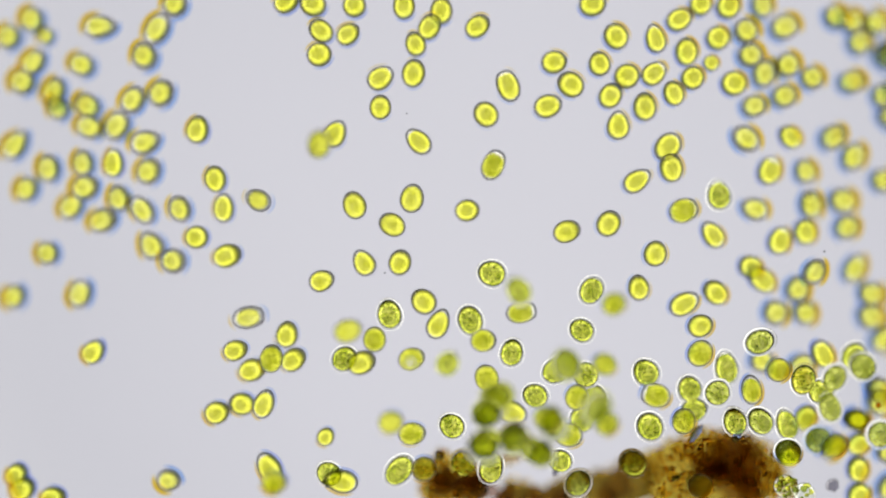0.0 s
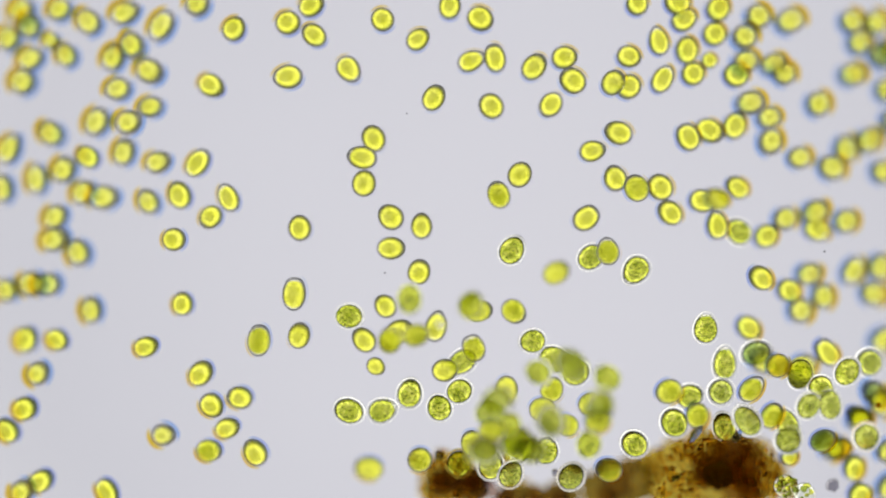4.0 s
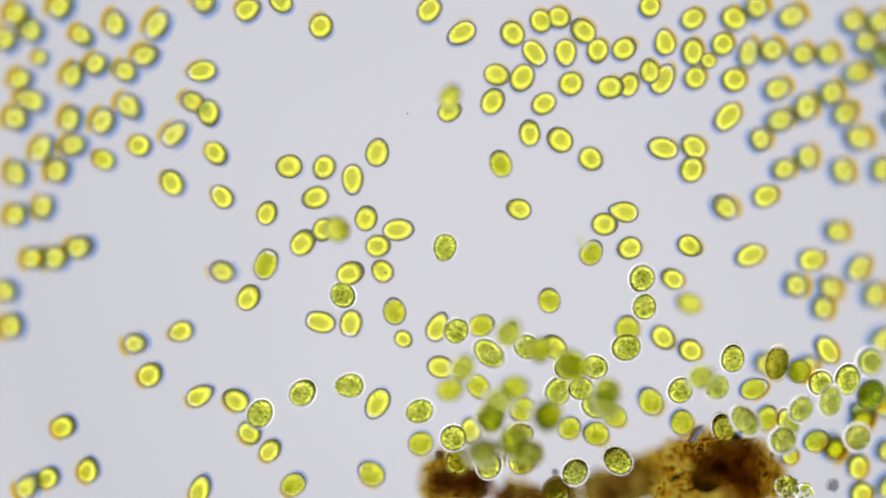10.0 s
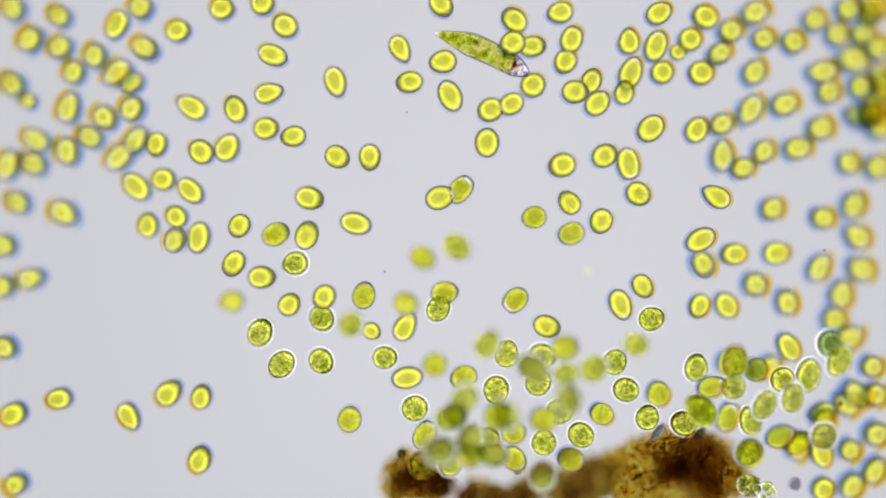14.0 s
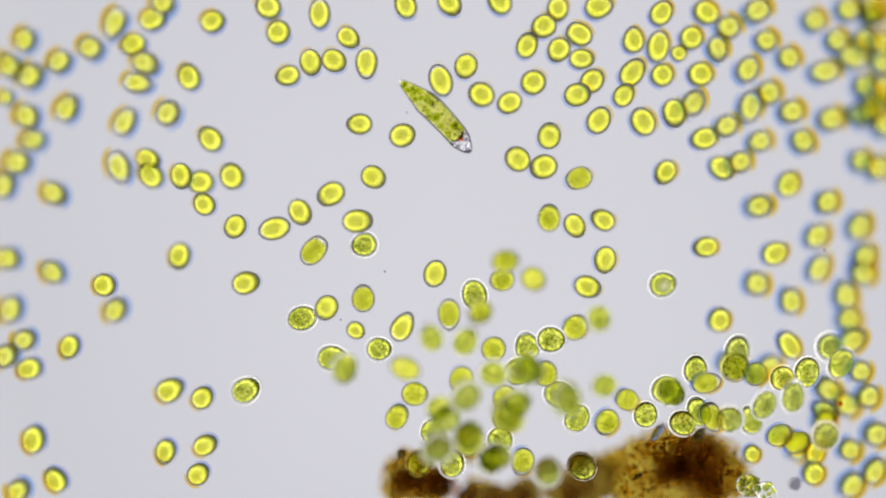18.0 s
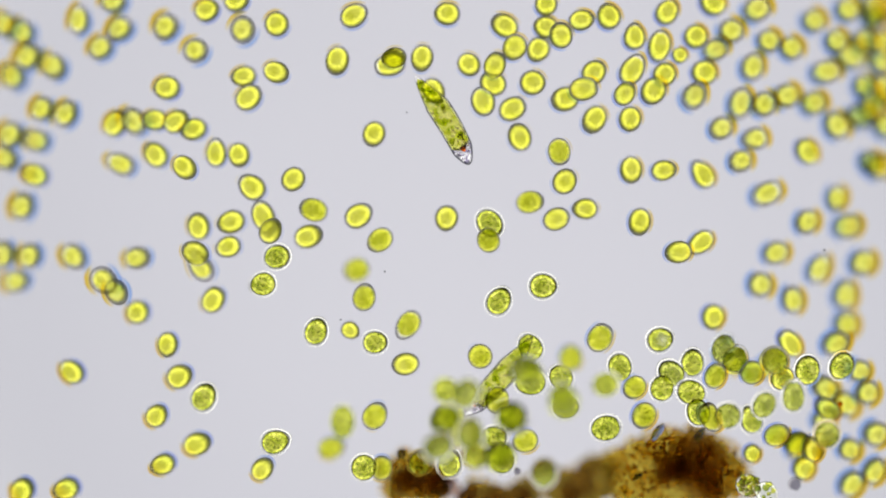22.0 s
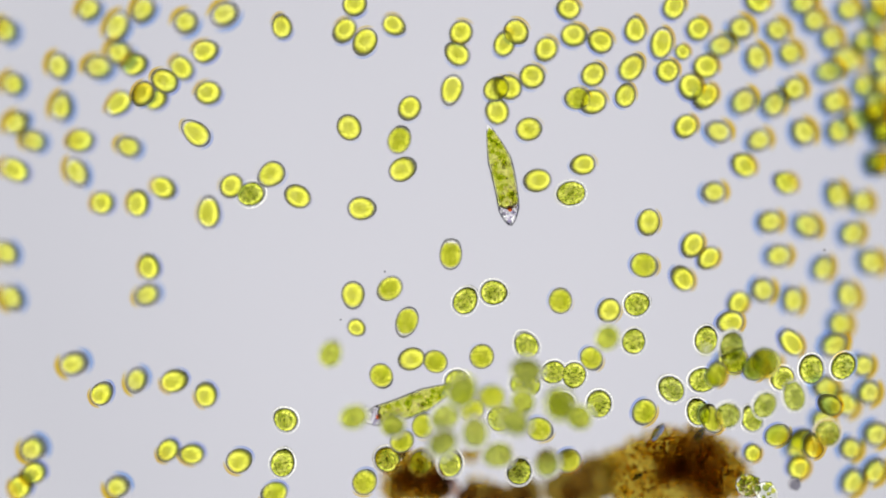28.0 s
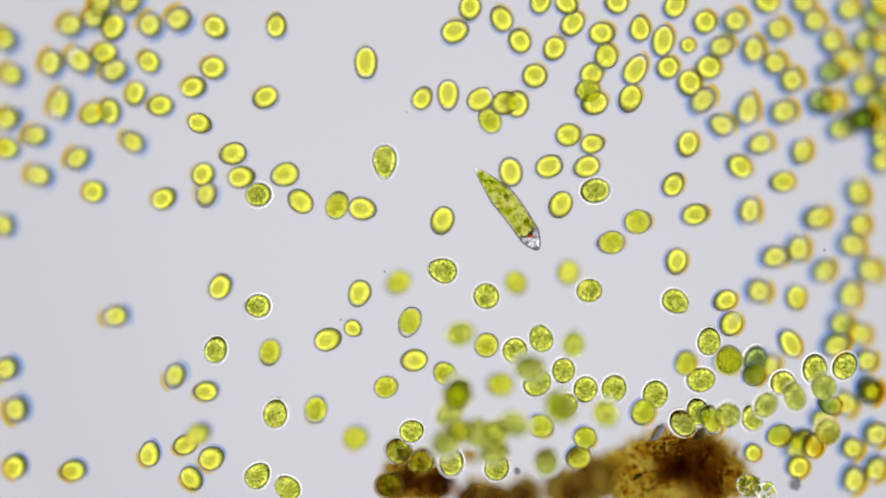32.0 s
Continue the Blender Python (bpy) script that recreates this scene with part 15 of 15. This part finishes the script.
    swim(alga(1.06,1,1.00),[(0,-345,-1368,48,0,30),(8.5,-345,-1368,48,0,30),(9,-346,-1136,46,45,30),(9.5,-250,-1115,74,45,30),(10,51,-894,48,45,30),(10.5,80,-832,50,45,30),(11,-11,-929,48,0,30),(11.5,-51,-862,49,45,30),(12,-88,-1014,49,45,30),(13,28,-865,73,45,30),(13.5,4,-830,73,45,30),(14,48,-760,48,45,30),(14.5,88,-734,46,45,30),(16.5,169,-730,72,45,30),(17.5,163,-737,74,45,30),(18,164,-756,75,45,30),(19,88,-721,46,45,30),(19.5,123,-661,49,0,-46),(20,142,-715,76,45,-46),(20.5,153,-707,74,45,-46),(21,163,-702,47,45,-46),(21.5,182,-688,47,45,-46),(22,193,-670,76,45,-46),(22.5,204,-693,49,45,-46),(24,209,-640,49,45,-46),(24.5,214,-645,48,45,-46),(25,193,-594,49,45,-46),(25.5,188,-620,38,45,-46),(28,249,-641,40,45,-46),(29,236,-609,41,45,-46),(29.5,163,-802,39,45,-46),(30,536,-518,40,45,-46),(30.5,529,-532,41,45,-46),(31,303,-628,41,45,-46),(31.5,182,-472,40,45,-46),(32,386,-230,49,45,-46)])
    swim(alga(1.24,0,0.93),[(0,-64,1372,38,0,50),(9.5,-64,1372,38,0,50),(10,-64,1136,36,22,50),(10.5,-129,1015,37,22,100),(11,-371,1089,39,0,95),(12,-199,920,39,60,95),(12.5,-121,934,38,60,95),(13,169,1163,36,60,95),(13.5,171,1157,37,60,95),(14,171,1373,35,0,95),(28,171,1373,35,0,95),(29,214,1143,38,60,95),(30,560,987,40,60,95),(30.5,531,982,40,60,95),(31,537,983,36,60,95),(31.5,538,980,48,22,120),(32,544,982,38,60,120)])
    swim(alga(1.24,0,0.98),[(0,180,1372,37,0,150),(11.5,179,1372,37,0,150),(12,179,991,37,0,150),(12.5,365,1077,37,22,210),(13,453,993,39,60,210),(13.5,405,1004,39,60,210),(14,506,967,47,60,210),(14.5,488,921,73,60,210),(15.8,593,1031,52,60,210),(16.5,640,1045,40,60,210),(17.5,625,1049,38,60,210),(18.5,686,1054,40,60,210),(19,531,1108,40,60,210),(19.5,504,1028,38,22,240),(20,644,955,39,60,240),(20.5,598,942,36,60,240),(21,625,936,39,60,240),(21.5,606,942,36,60,240),(22,517,945,50,60,240),(22.5,539,947,38,60,240),(23,522,974,49,60,240),(23.5,544,974,39,60,240),(24,579,995,40,60,240),(25,544,1009,38,60,240),(25.5,558,1017,39,22,300),(27.5,544,1012,46,22,310),(28,530,1021,45,60,310),(28.5,538,988,47,22,300),(29,512,962,46,60,300),(29.5,512,959,46,22,330),(30,431,905,47,22,370),(30.5,405,982,39,22,390),(31,158,999,37,60,390),(31.5,222,1035,40,22,360),(32,239,1028,38,22,380)])
    swim(alga(1.24,0,0.98),[(0,-754,-1371,40,0,80),(11.5,-754,-1371,39,0,80),(12,-755,-1130,36,60,80),(13,-754,-1371,39,0,80),(22,-754,-1371,39,0,80),(23,-805,-1146,39,60,80),(24,-832,-1138,38,22,80),(24.5,-763,-1076,38,22,130),(25,-763,-1372,37,0,130),(32,-763,-1372,37,0,130)])
    swim(alga(1.44,3,0.94),[(0,2486,43,7,0,60),(11.5,2484,43,7,0,60),(12,2195,43,11,60,60),(12.5,2182,47,11,60,60),(13,2145,165,15,60,60),(14,2140,205,13,60,60),(17,2140,165,14,60,60),(18,2167,103,12,49,60),(19,2209,119,10,60,60),(20,2153,124,14,60,60),(21,2195,151,11,13,30),(22,2112,103,15,49,20),(23,2099,219,15,13,50),(24,1752,110,24,60,50),(25,1737,159,23,49,40),(25.5,1695,78,27,60,40),(27.5,1832,119,20,49,-36),(28,1916,105,19,49,-30),(29,1971,146,17,49,-100),(30,2022,129,18,49,-70),(31.5,1978,136,19,49,-80),(32,1962,143,20,49,-156)])
    swim(alga(1.06,3,0.97),[(0,2486,-341,7,0,103),(11.5,2484,-341,7,0,103),(12,2223,-341,10,45,103),(13,2257,-359,11,45,103),(14,2045,-340,14,45,103),(17,2121,-321,13,45,103),(18.5,2113,-348,13,45,103),(23,2099,-362,14,45,103),(24.5,2072,-362,15,45,103),(32,2078,-362,14,45,103)])
    swim(alga(1.24,0,0.97),[(0,-46,1373,35,0,150),(4.2,34,1382,35,0,150),(12.5,-46,1373,35,0,150),(13,-46,1171,37,60,150),(13.5,-113,1017,38,60,150),(14,-570,1055,36,60,150),(14.5,-597,1063,36,60,150),(16.5,-583,1031,37,60,150),(17,-717,950,39,60,150),(17.5,-763,902,36,60,150),(18,-650,1144,36,60,150),(19,-462,1041,39,60,150),(19.5,-507,920,40,22,150),(20,-569,907,40,22,190),(21,-529,566,41,22,120),(22,-744,714,35,22,44),(23,-601,746,39,60,44),(23.5,-698,768,37,60,44),(24,-690,789,39,60,44),(24.5,-575,673,39,60,44),(25,-180,639,38,60,44),(25.5,-194,687,38,60,44),(27.5,-287,708,40,22,120),(28,-265,570,48,60,120),(29,-308,503,49,60,120),(30,-361,538,50,60,120),(30.5,-393,492,50,60,120),(31,105,442,48,60,120),(32,501,360,39,0,100)])
    swim(alga(1.44,3,0.85),[(0,2491,314,7,0,30),(12.5,2489,314,7,0,30),(13,2249,313,12,60,30),(14,2489,314,7,0,30),(18,2489,314,7,0,30),(19,2262,286,12,60,30),(20,1948,240,19,49,30),(21,2079,240,16,49,-40),(21.5,2070,236,13,49,-40),(22,2059,232,14,49,-100),(23,1846,394,19,13,-30),(24,1867,393,21,13,-30),(25,1876,440,19,49,-106),(28,2237,403,9,60,-106),(29,1977,421,16,60,-106),(30,1977,381,15,60,-106),(31,1977,375,16,60,-106),(32,1886,453,20,60,-106)])
    swim(alga(1.06,3,0.92),[(0,1900,1381,10,0,7),(12.5,1897,1380,14,0,7),(13,1895,1163,17,45,7),(14,1897,1380,14,0,7),(18,1897,1380,14,0,7),(19,1896,1169,16,45,7),(20,1897,1380,14,0,7),(22,1897,1380,14,0,7),(23,1896,1169,16,45,7),(24,1897,1380,14,0,7),(31,1897,1380,14,0,7),(32,1896,1169,16,45,7)])
    swim(alga(1.06,3,1.00),[(0,2491,611,7,0,87),(4.2,2490,562,7,0,87),(12.5,2489,611,7,0,87),(13,2182,611,11,45,87),(14,2221,632,13,45,87),(17,2489,633,7,0,87),(18,2489,633,7,0,87),(19,2264,638,9,45,87),(20,2489,638,7,0,87),(22,2489,638,7,0,87),(23,2264,638,9,45,87),(24,2057,556,17,45,87),(31.5,2075,570,13,45,87),(32,1976,699,18,45,87)])
    swim(alga(1.06,3,0.99),[(0,2491,625,7,0,0),(4.2,2490,674,7,0,0),(12.5,2489,625,7,0,0),(13,2277,624,10,45,0),(14,2489,625,7,0,0),(25,2489,625,7,0,0),(28,2277,543,10,45,0),(29,2489,544,7,0,0),(31,2489,544,7,0,0),(32,2276,516,12,45,0)])
    swim(alga(1.44,1,0.92),[(0,1346,-562,34,13,100),(6,1337,-529,37,13,85),(10,1374,-514,46,60,85),(12,1383,-548,35,60,85),(19,1376,-574,40,60,85),(23,1363,-521,37,60,85),(28,1428,-431,46,60,85),(32,1441,-439,46,60,85)])
    swim(alga(1.44,2,0.94),[(0,1504,-440,42,60,20),(6,1487,-519,31,49,20),(9,1584,-541,45,13,80),(10,1584,-541,45,13,80),(12,1555,-545,57,13,80),(13,1555,-545,57,13,80),(19,1580,-481,33,60,80),(23,1494,-476,57,60,80),(28,1544,-463,57,60,80),(32,1666,-535,33,60,80)])
    swim(alga(1.06,2,0.98),[(0,1301,-680,48,45,60),(6,1324,-669,36,45,60),(9,1294,-650,57,45,60),(10,1294,-650,57,45,60),(12,1553,-663,57,45,60),(13,1553,-663,57,45,60),(19,1565,-547,45,45,60),(23,1563,-528,43,0,60),(28,1562,-533,44,45,60),(32,1535,-533,46,0,90)])
    swim(alga(1.44,1,0.88),[(0,1463,-667,44,13,100),(6,1465,-662,46,13,30),(10,1476,-662,45,13,20),(19,1427,-632,48,13,10),(23,1481,-600,46,49,80),(28,1473,-596,57,60,80),(32,1327,-543,57,60,80)])
    swim(alga(1.06,1,0.97),[(0,1591,-573,46,45,69),(6,1589,-549,44,45,69),(9,1691,-581,45,45,69),(13,1667,-576,44,45,69),(19,1661,-600,45,45,69),(23,1643,-587,45,45,69),(28,1656,-574,43,45,69),(32,1656,-600,45,45,69)])
    swim(alga(1.44,1,0.97),[(0,1710,-619,43,60,80),(6,1692,-587,41,60,80),(9,1920,-619,41,60,80),(13,1918,-610,33,13,80),(19,1905,-587,44,49,80),(32,1944,-574,41,49,90)])
    swim(alga(1.44,0,0.87),[(0,1807,-500,31,13,120),(6,1831,-487,30,13,130),(13,1823,-473,30,13,120),(28,1835,-449,33,13,130),(32,1830,-454,31,13,120)])
    swim(alga(1.06,1,0.94),[(0,1791,-676,42,45,52),(19,1790,-619,43,45,52),(28,1790,-619,43,45,52),(32,1790,-641,43,45,52)])
    swim(alga(1.44,2,0.89),[(0,1826,-742,57,13,110),(13,1833,-708,57,13,80),(32,1839,-697,57,13,110)])
    swim(alga(1.44,1,0.87),[(0,1632,-830,37,13,110),(32,1646,-803,36,49,110)])
    swim(alga(1.44,1,0.91),[(0,1723,-804,32,60,60),(6,1534,-789,40,60,60),(10,1536,-803,35,60,60),(13,1540,-804,32,13,60),(19,1449,-801,45,13,120),(32,1455,-815,44,13,120)])
    swim(alga(1.44,2,0.95),[(0,1504,-815,42,60,130),(6,1426,-809,57,13,130),(10,1426,-809,57,13,130),(13,1419,-782,57,13,135),(19,1247,-657,57,60,135),(23,1264,-588,39,60,135),(28,1259,-667,47,60,135),(32,1313,-828,46,60,135)])
    swim(alga(1.44,1,0.92),[(0,1382,-814,47,60,110),(6,1325,-842,42,60,110),(10,1330,-842,41,60,110),(12,1394,-776,34,13,110),(23,1388,-774,45,60,110),(32,1388,-774,45,60,110)])
    swim(alga(1.44,0,0.85),[(0,1970,-815,27,13,160),(10,1994,-786,28,13,140),(12,1980,-786,27,13,210),(19,1998,-778,28,13,140),(28,2011,-743,42,49,150),(32,2011,-740,42,49,150)])
    swim(alga(1.44,1,0.90),[(0,1853,-929,57,60,30),(6,1787,-904,40,60,30),(10,1772,-909,43,60,30),(12,1774,-897,57,13,30),(19,1776,-887,45,60,30),(23,1763,-887,44,60,30),(32,1776,-887,45,60,30)])
    swim(alga(1.06,2,1.01),[(0,1773,-902,57,45,29),(6,1608,-903,57,45,29),(10,1608,-903,57,45,29),(12,1633,-982,57,45,29),(13,1633,-982,57,45,29),(19,1527,-796,57,45,29),(32,1526,-791,57,45,29)])
    swim(alga(1.44,0,0.86),[(0,1982,-926,25,60,30),(6,1873,-953,26,60,30),(10,1873,-947,27,60,30),(13,1867,-925,33,13,30),(19,1862,-922,45,60,30),(23,1862,-925,32,60,30),(28,1889,-911,31,60,30),(32,1889,-911,31,60,30)])
    swim(alga(1.44,0,0.87),[(0,1975,-1047,28,60,90),(6,1955,-1039,25,60,90),(10,1973,-1033,27,49,90),(12,1984,-992,30,13,120),(19,1943,-965,31,49,80),(23,1938,-949,43,49,100),(32,1938,-935,43,49,80)])
    swim(alga(1.24,1,0.96),[(0,1637,-962,45,60,160),(6,1251,-1098,37,60,160),(10,1251,-1098,37,60,160),(12,1324,-836,39,60,160),(19,1315,-827,47,60,160),(23,1373,-650,48,22,160),(28,1409,-627,46,22,190),(32,1400,-626,48,22,190)])
    swim(alga(1.06,0,0.94),[(0,1980,-1168,28,45,56),(13,1990,-1154,28,45,56),(19,1929,-1059,32,45,56),(23,1891,-1047,28,45,56),(32,1867,-1040,33,45,56)])
    swim(alga(1.44,1,0.92),[(0,1954,-509,26,60,60),(6,1906,-628,57,60,60),(9,2024,-689,57,60,60),(10,2024,-689,57,60,60),(12,2066,-535,28,13,60),(23,2073,-560,41,60,60),(32,2085,-560,43,60,60)])
    swim(alga(1.06,2,1.02),[(0,1985,-556,57,45,129),(6,2035,-536,26,45,129),(10,2035,-536,26,45,129),(12,2024,-454,31,45,129),(19,2020,-482,27,45,129),(23,1700,-543,57,45,129),(28,1700,-543,57,45,129),(32,1979,-658,57,45,129)])
    swim(alga(1.44,2,0.88),[(0,1852,-609,57,60,60),(6,1700,-763,57,60,60),(10,1693,-756,57,60,60),(13,1701,-742,57,13,60),(23,1699,-742,57,60,60),(32,1706,-742,57,60,60)])
    swim(alga(1.44,3,0.92),[(0,2076,-670,25,60,140),(9,2047,-697,28,60,140),(10,2047,-697,28,60,140),(12,2161,-697,26,13,140),(13,2161,-697,26,13,140),(19,1998,-670,28,60,140),(28,1999,-665,27,60,140),(32,2214,-670,27,60,140)])
    swim(alga(1.06,2,1.00),[(0,2066,-876,57,45,78),(6,1977,-889,57,45,78),(10,1959,-889,57,45,78),(13,1976,-889,57,45,78),(32,1997,-870,57,45,78)])
    swim(alga(1.44,3,0.95),[(0,2120,-430,8,13,30),(13,2116,-429,13,13,30),(19,2134,-441,26,60,30),(23,2038,-455,29,60,30),(32,2052,-460,28,60,30)])
    swim(alga(1.06,3,0.90),[(0,2118,-966,27,45,140),(23,2115,-958,27,45,140),(32,2124,-952,29,45,140)])
    swim(alga(1.24,3,0.93),[(0,2128,-1134,24,22,60),(23,2126,-1123,25,22,50),(32,2133,-1101,27,22,80)])
    swim(alga(1.44,3,0.90),[(0,2235,-1047,25,13,60),(28,2235,-1060,28,49,60),(32,2242,-1048,24,49,60)])
    swim(alga(1.06,3,0.96),[(0,2244,-698,24,45,63),(13,2241,-697,26,45,63),(19,2200,-705,29,45,63),(23,2200,-683,29,45,63),(32,2213,-689,28,45,63)])
    swim(alga(1.06,3,0.90),[(0,2229,-563,25,45,13),(13,2227,-562,27,45,13),(19,2159,-589,29,45,13),(32,2194,-536,25,45,13)])
    swim(alga(1.06,0,0.72),[(0,1647,-986,33,45,88),(32,1652,-973,34,45,88)])
    swim(alga(1.06,3,1.01),[(0,2242,-886,26,45,10),(32,2240,-885,28,45,10)])
    swim(alga(1.06,3,0.92),[(0,1954,1089,11,45,9),(32,1950,1082,15,45,9)])
    swim(alga(1.06,3,0.94),[(0,2071,1084,8,45,11),(10,2084,1084,9,45,11),(12,2113,1137,13,45,11),(32,2113,1137,13,45,11)])
    swim(alga(1.06,3,0.92),[(0,1990,989,9,45,73),(6,1990,989,9,45,73),(10,2016,989,11,45,73),(12,2060,1029,11,45,73),(19,2058,988,16,45,73),(23,2058,988,16,45,73),(28,2031,1001,15,45,73),(32,2031,988,15,45,73)])
    swim(alga(1.06,3,0.93),[(0,2150,955,7,45,9),(10,2150,955,7,45,9),(12,2169,1030,9,45,9),(19,2197,990,8,45,9),(32,2197,990,8,45,9)])
    swim(alga(1.06,3,0.90),[(0,2218,1079,7,45,175),(10,2218,1079,7,45,175),(13,2211,1112,7,45,175),(23,2238,1098,7,45,175),(32,2238,1098,7,45,175)])
    swim(alga(1.06,3,0.92),[(0,2280,982,7,45,92),(10,2280,982,7,45,92),(12,2249,948,11,45,92),(19,2277,981,9,45,92),(32,2277,981,9,45,92)])
    swim(alga(1.44,3,0.89),[(0,1952,799,14,60,10),(6,1961,840,12,60,10),(10,1975,840,12,60,10),(13,1984,839,18,13,10),(32,2030,839,17,60,10)])
    swim(alga(1.06,3,0.90),[(0,2170,768,10,45,56),(6,2112,760,7,45,56),(9,2170,768,10,45,56),(13,2166,767,14,45,56),(19,2195,773,11,45,56),(32,2182,773,10,45,56)])
    swim(alga(1.06,3,0.91),[(0,2267,847,7,45,98),(10,2267,847,7,45,98),(13,2264,814,9,45,98),(19,2278,895,7,45,98),(32,2276,867,11,45,98)])
    swim(alga(1.24,2,1.02),[(0,209,-766,70,20,0),(6.4,230,-776,70,20,10),(12.8,220,-796,70,20,20),(19.2,194,-809,70,20,30),(25.6,190,-802,70,20,40),(32,214,-781,70,20,50)])
    swim(alga(1.24,2,1.02),[(0,342,-896,77,20,50),(6.4,340,-908,77,20,60),(12.8,315,-901,77,20,70),(19.2,303,-881,77,20,80),(25.6,322,-866,77,20,90),(32,344,-870,77,20,100)])
    swim(alga(1.24,2,1.02),[(0,518,-820,84,20,100),(6.4,495,-800,84,20,110),(12.8,477,-786,84,20,120),(19.2,490,-790,84,20,130),(25.6,515,-809,84,20,140),(32,515,-826,84,20,150)])
    swim(alga(1.24,2,1.02),[(0,421,-941,73,20,150),(6.4,398,-945,73,20,160),(12.8,404,-965,73,20,170),(19.2,430,-981,73,20,180),(25.6,438,-980,73,20,190),(32,416,-962,73,20,200)])
    swim(alga(1.24,2,1.02),[(0,254,-697,80,20,20),(6.4,253,-713,80,20,30),(12.8,277,-712,80,20,40),(19.2,292,-694,80,20,50),(25.6,275,-676,80,20,60),(32,252,-674,80,20,70)])
    swim(alga(1.24,2,1.02),[(0,724,-744,87,20,70),(6.4,745,-726,87,20,80),(12.8,765,-708,87,20,90),(19.2,755,-706,87,20,100),(25.6,730,-723,87,20,110),(32,726,-742,87,20,120)])
    swim(alga(1.24,2,1.02),[(0,581,-542,76,20,120),(6.4,605,-540,76,20,130),(12.8,602,-557,76,20,140),(19.2,577,-576,76,20,150),(25.6,566,-580,76,20,160),(32,585,-566,76,20,170)])
    swim(alga(1.24,2,1.02),[(0,191,-932,83,20,170),(6.4,196,-951,83,20,180),(12.8,173,-955,83,20,190),(19.2,155,-941,83,20,200),(25.6,169,-921,83,20,210),(32,194,-914,83,20,220)])
    swim(alga(1.24,3,1.01),[(0,2231,1152,8,30,140),(7,2229,1131,8,30,140),(14,2231,1160,8,30,140),(20,2236,1145,8,30,140),(26,2266,1156,8,30,140),(32,2272,1169,8,30,140)])
    swim(alga(1.24,3,1.08),[(0,2130,924,6,30,170),(7,2100,933,6,30,170),(14,2135,901,6,30,170),(20,2134,924,6,30,170),(26,2111,906,6,30,170),(32,2101,892,6,30,170)])
    swim(alga(1.06,3,1.10),[(0,2322,765,7,30,100),(7,2319,763,7,30,100),(14,2289,767,7,30,100),(20,2287,752,7,30,100),(26,2293,786,7,30,100),(32,2321,750,7,30,100)])
    swim(alga(1.24,3,1.08),[(0,2232,701,6,30,80),(7,2225,678,6,30,80),(14,2243,680,6,30,80),(20,2231,681,6,30,80),(26,2247,686,6,30,80),(32,2256,681,6,30,80)])
    swim(alga(1.24,3,1.00),[(0,2143,632,9,30,170),(7,2169,610,9,30,170),(14,2164,633,9,30,170),(20,2183,638,9,30,170),(26,2152,612,9,30,170),(32,2164,609,9,30,170)])
    swim(alga(1.24,3,1.00),[(0,2321,582,6,30,0),(7,2308,576,6,30,0),(14,2272,580,6,30,0),(20,2310,593,6,30,0),(26,2311,564,6,30,0),(32,2274,596,6,30,0)])
    swim(alga(1.06,3,0.97),[(0,2258,405,9,30,40),(7,2253,414,9,30,40),(14,2256,388,9,30,40),(20,2259,384,9,30,40),(26,2282,400,9,30,40),(32,2280,417,9,30,40)])
    swim(alga(1.24,3,0.90),[(0,1713,-552,22,20,30),(16,1738,-566,22,20,50),(32,1728,-560,22,20,40)])
    swim(alga(1.06,3,0.90),[(0,1520,-534,22,20,0),(16,1545,-548,22,20,20),(32,1535,-542,22,20,10)])
    swim(alga(1.24,3,0.95),[(0,2075,-729,22,20,120),(16,2100,-743,22,20,140),(32,2090,-737,22,20,130)])
    swim(alga(1.06,3,0.85),[(0,1970,-810,22,20,0),(16,1995,-824,22,20,20),(32,1985,-818,22,20,10)])
    swim(alga(1.24,3,0.90),[(0,1847,-938,22,20,70),(16,1872,-952,22,20,90),(32,1862,-946,22,20,80)])
    bead_path = [(0, 660, 640), (1, 664, 654), (3.5, 700, 590), (6, 795, 511), (8, 900, 470), (10, 963, 428), (12, 826, 358), (14, 1038, 480), (17, 1171, 477), (18, 1173, 506),
                 (19, 1081, 543), (20, 1099, 549), (21, 1088, 509), (22, 1169, 600), (24, 824, 483), (28.3, 1260, 620), (32, 1300, 560)]
    walk(speck("clear_bead", 0.0026, CLEAR_BEAD, "tiny pale glassy bead drifting in the water", "bead"), [(t, pose(*at(px, py), 0.075)) for t, px, py in bead_path])
    # sensor dust, keyed along the camera's pan to stay fixed in its view
    for px, py, size in ((1459, 443, 0.0006), (720, 199, 0.0004), (603, 566, 0.0005), (681, 481, 0.0005)):
        x, y = at(px, py)
        walk(speck("dust_speck", size, DUST, "minute dark grey speck of sensor dust, moved with the camera", "dust"),
             [(0.0, pose(x - 0.018, y, 0.046)), (10.2, pose(x - 0.0176, y, 0.046)), (10.8, pose(x - 0.0092, y, 0.046)), (11.3, pose(x - 0.0017, y, 0.046)), (11.8, pose(x, y, 0.046)), (32.0, pose(x, y, 0.046))])


motions()
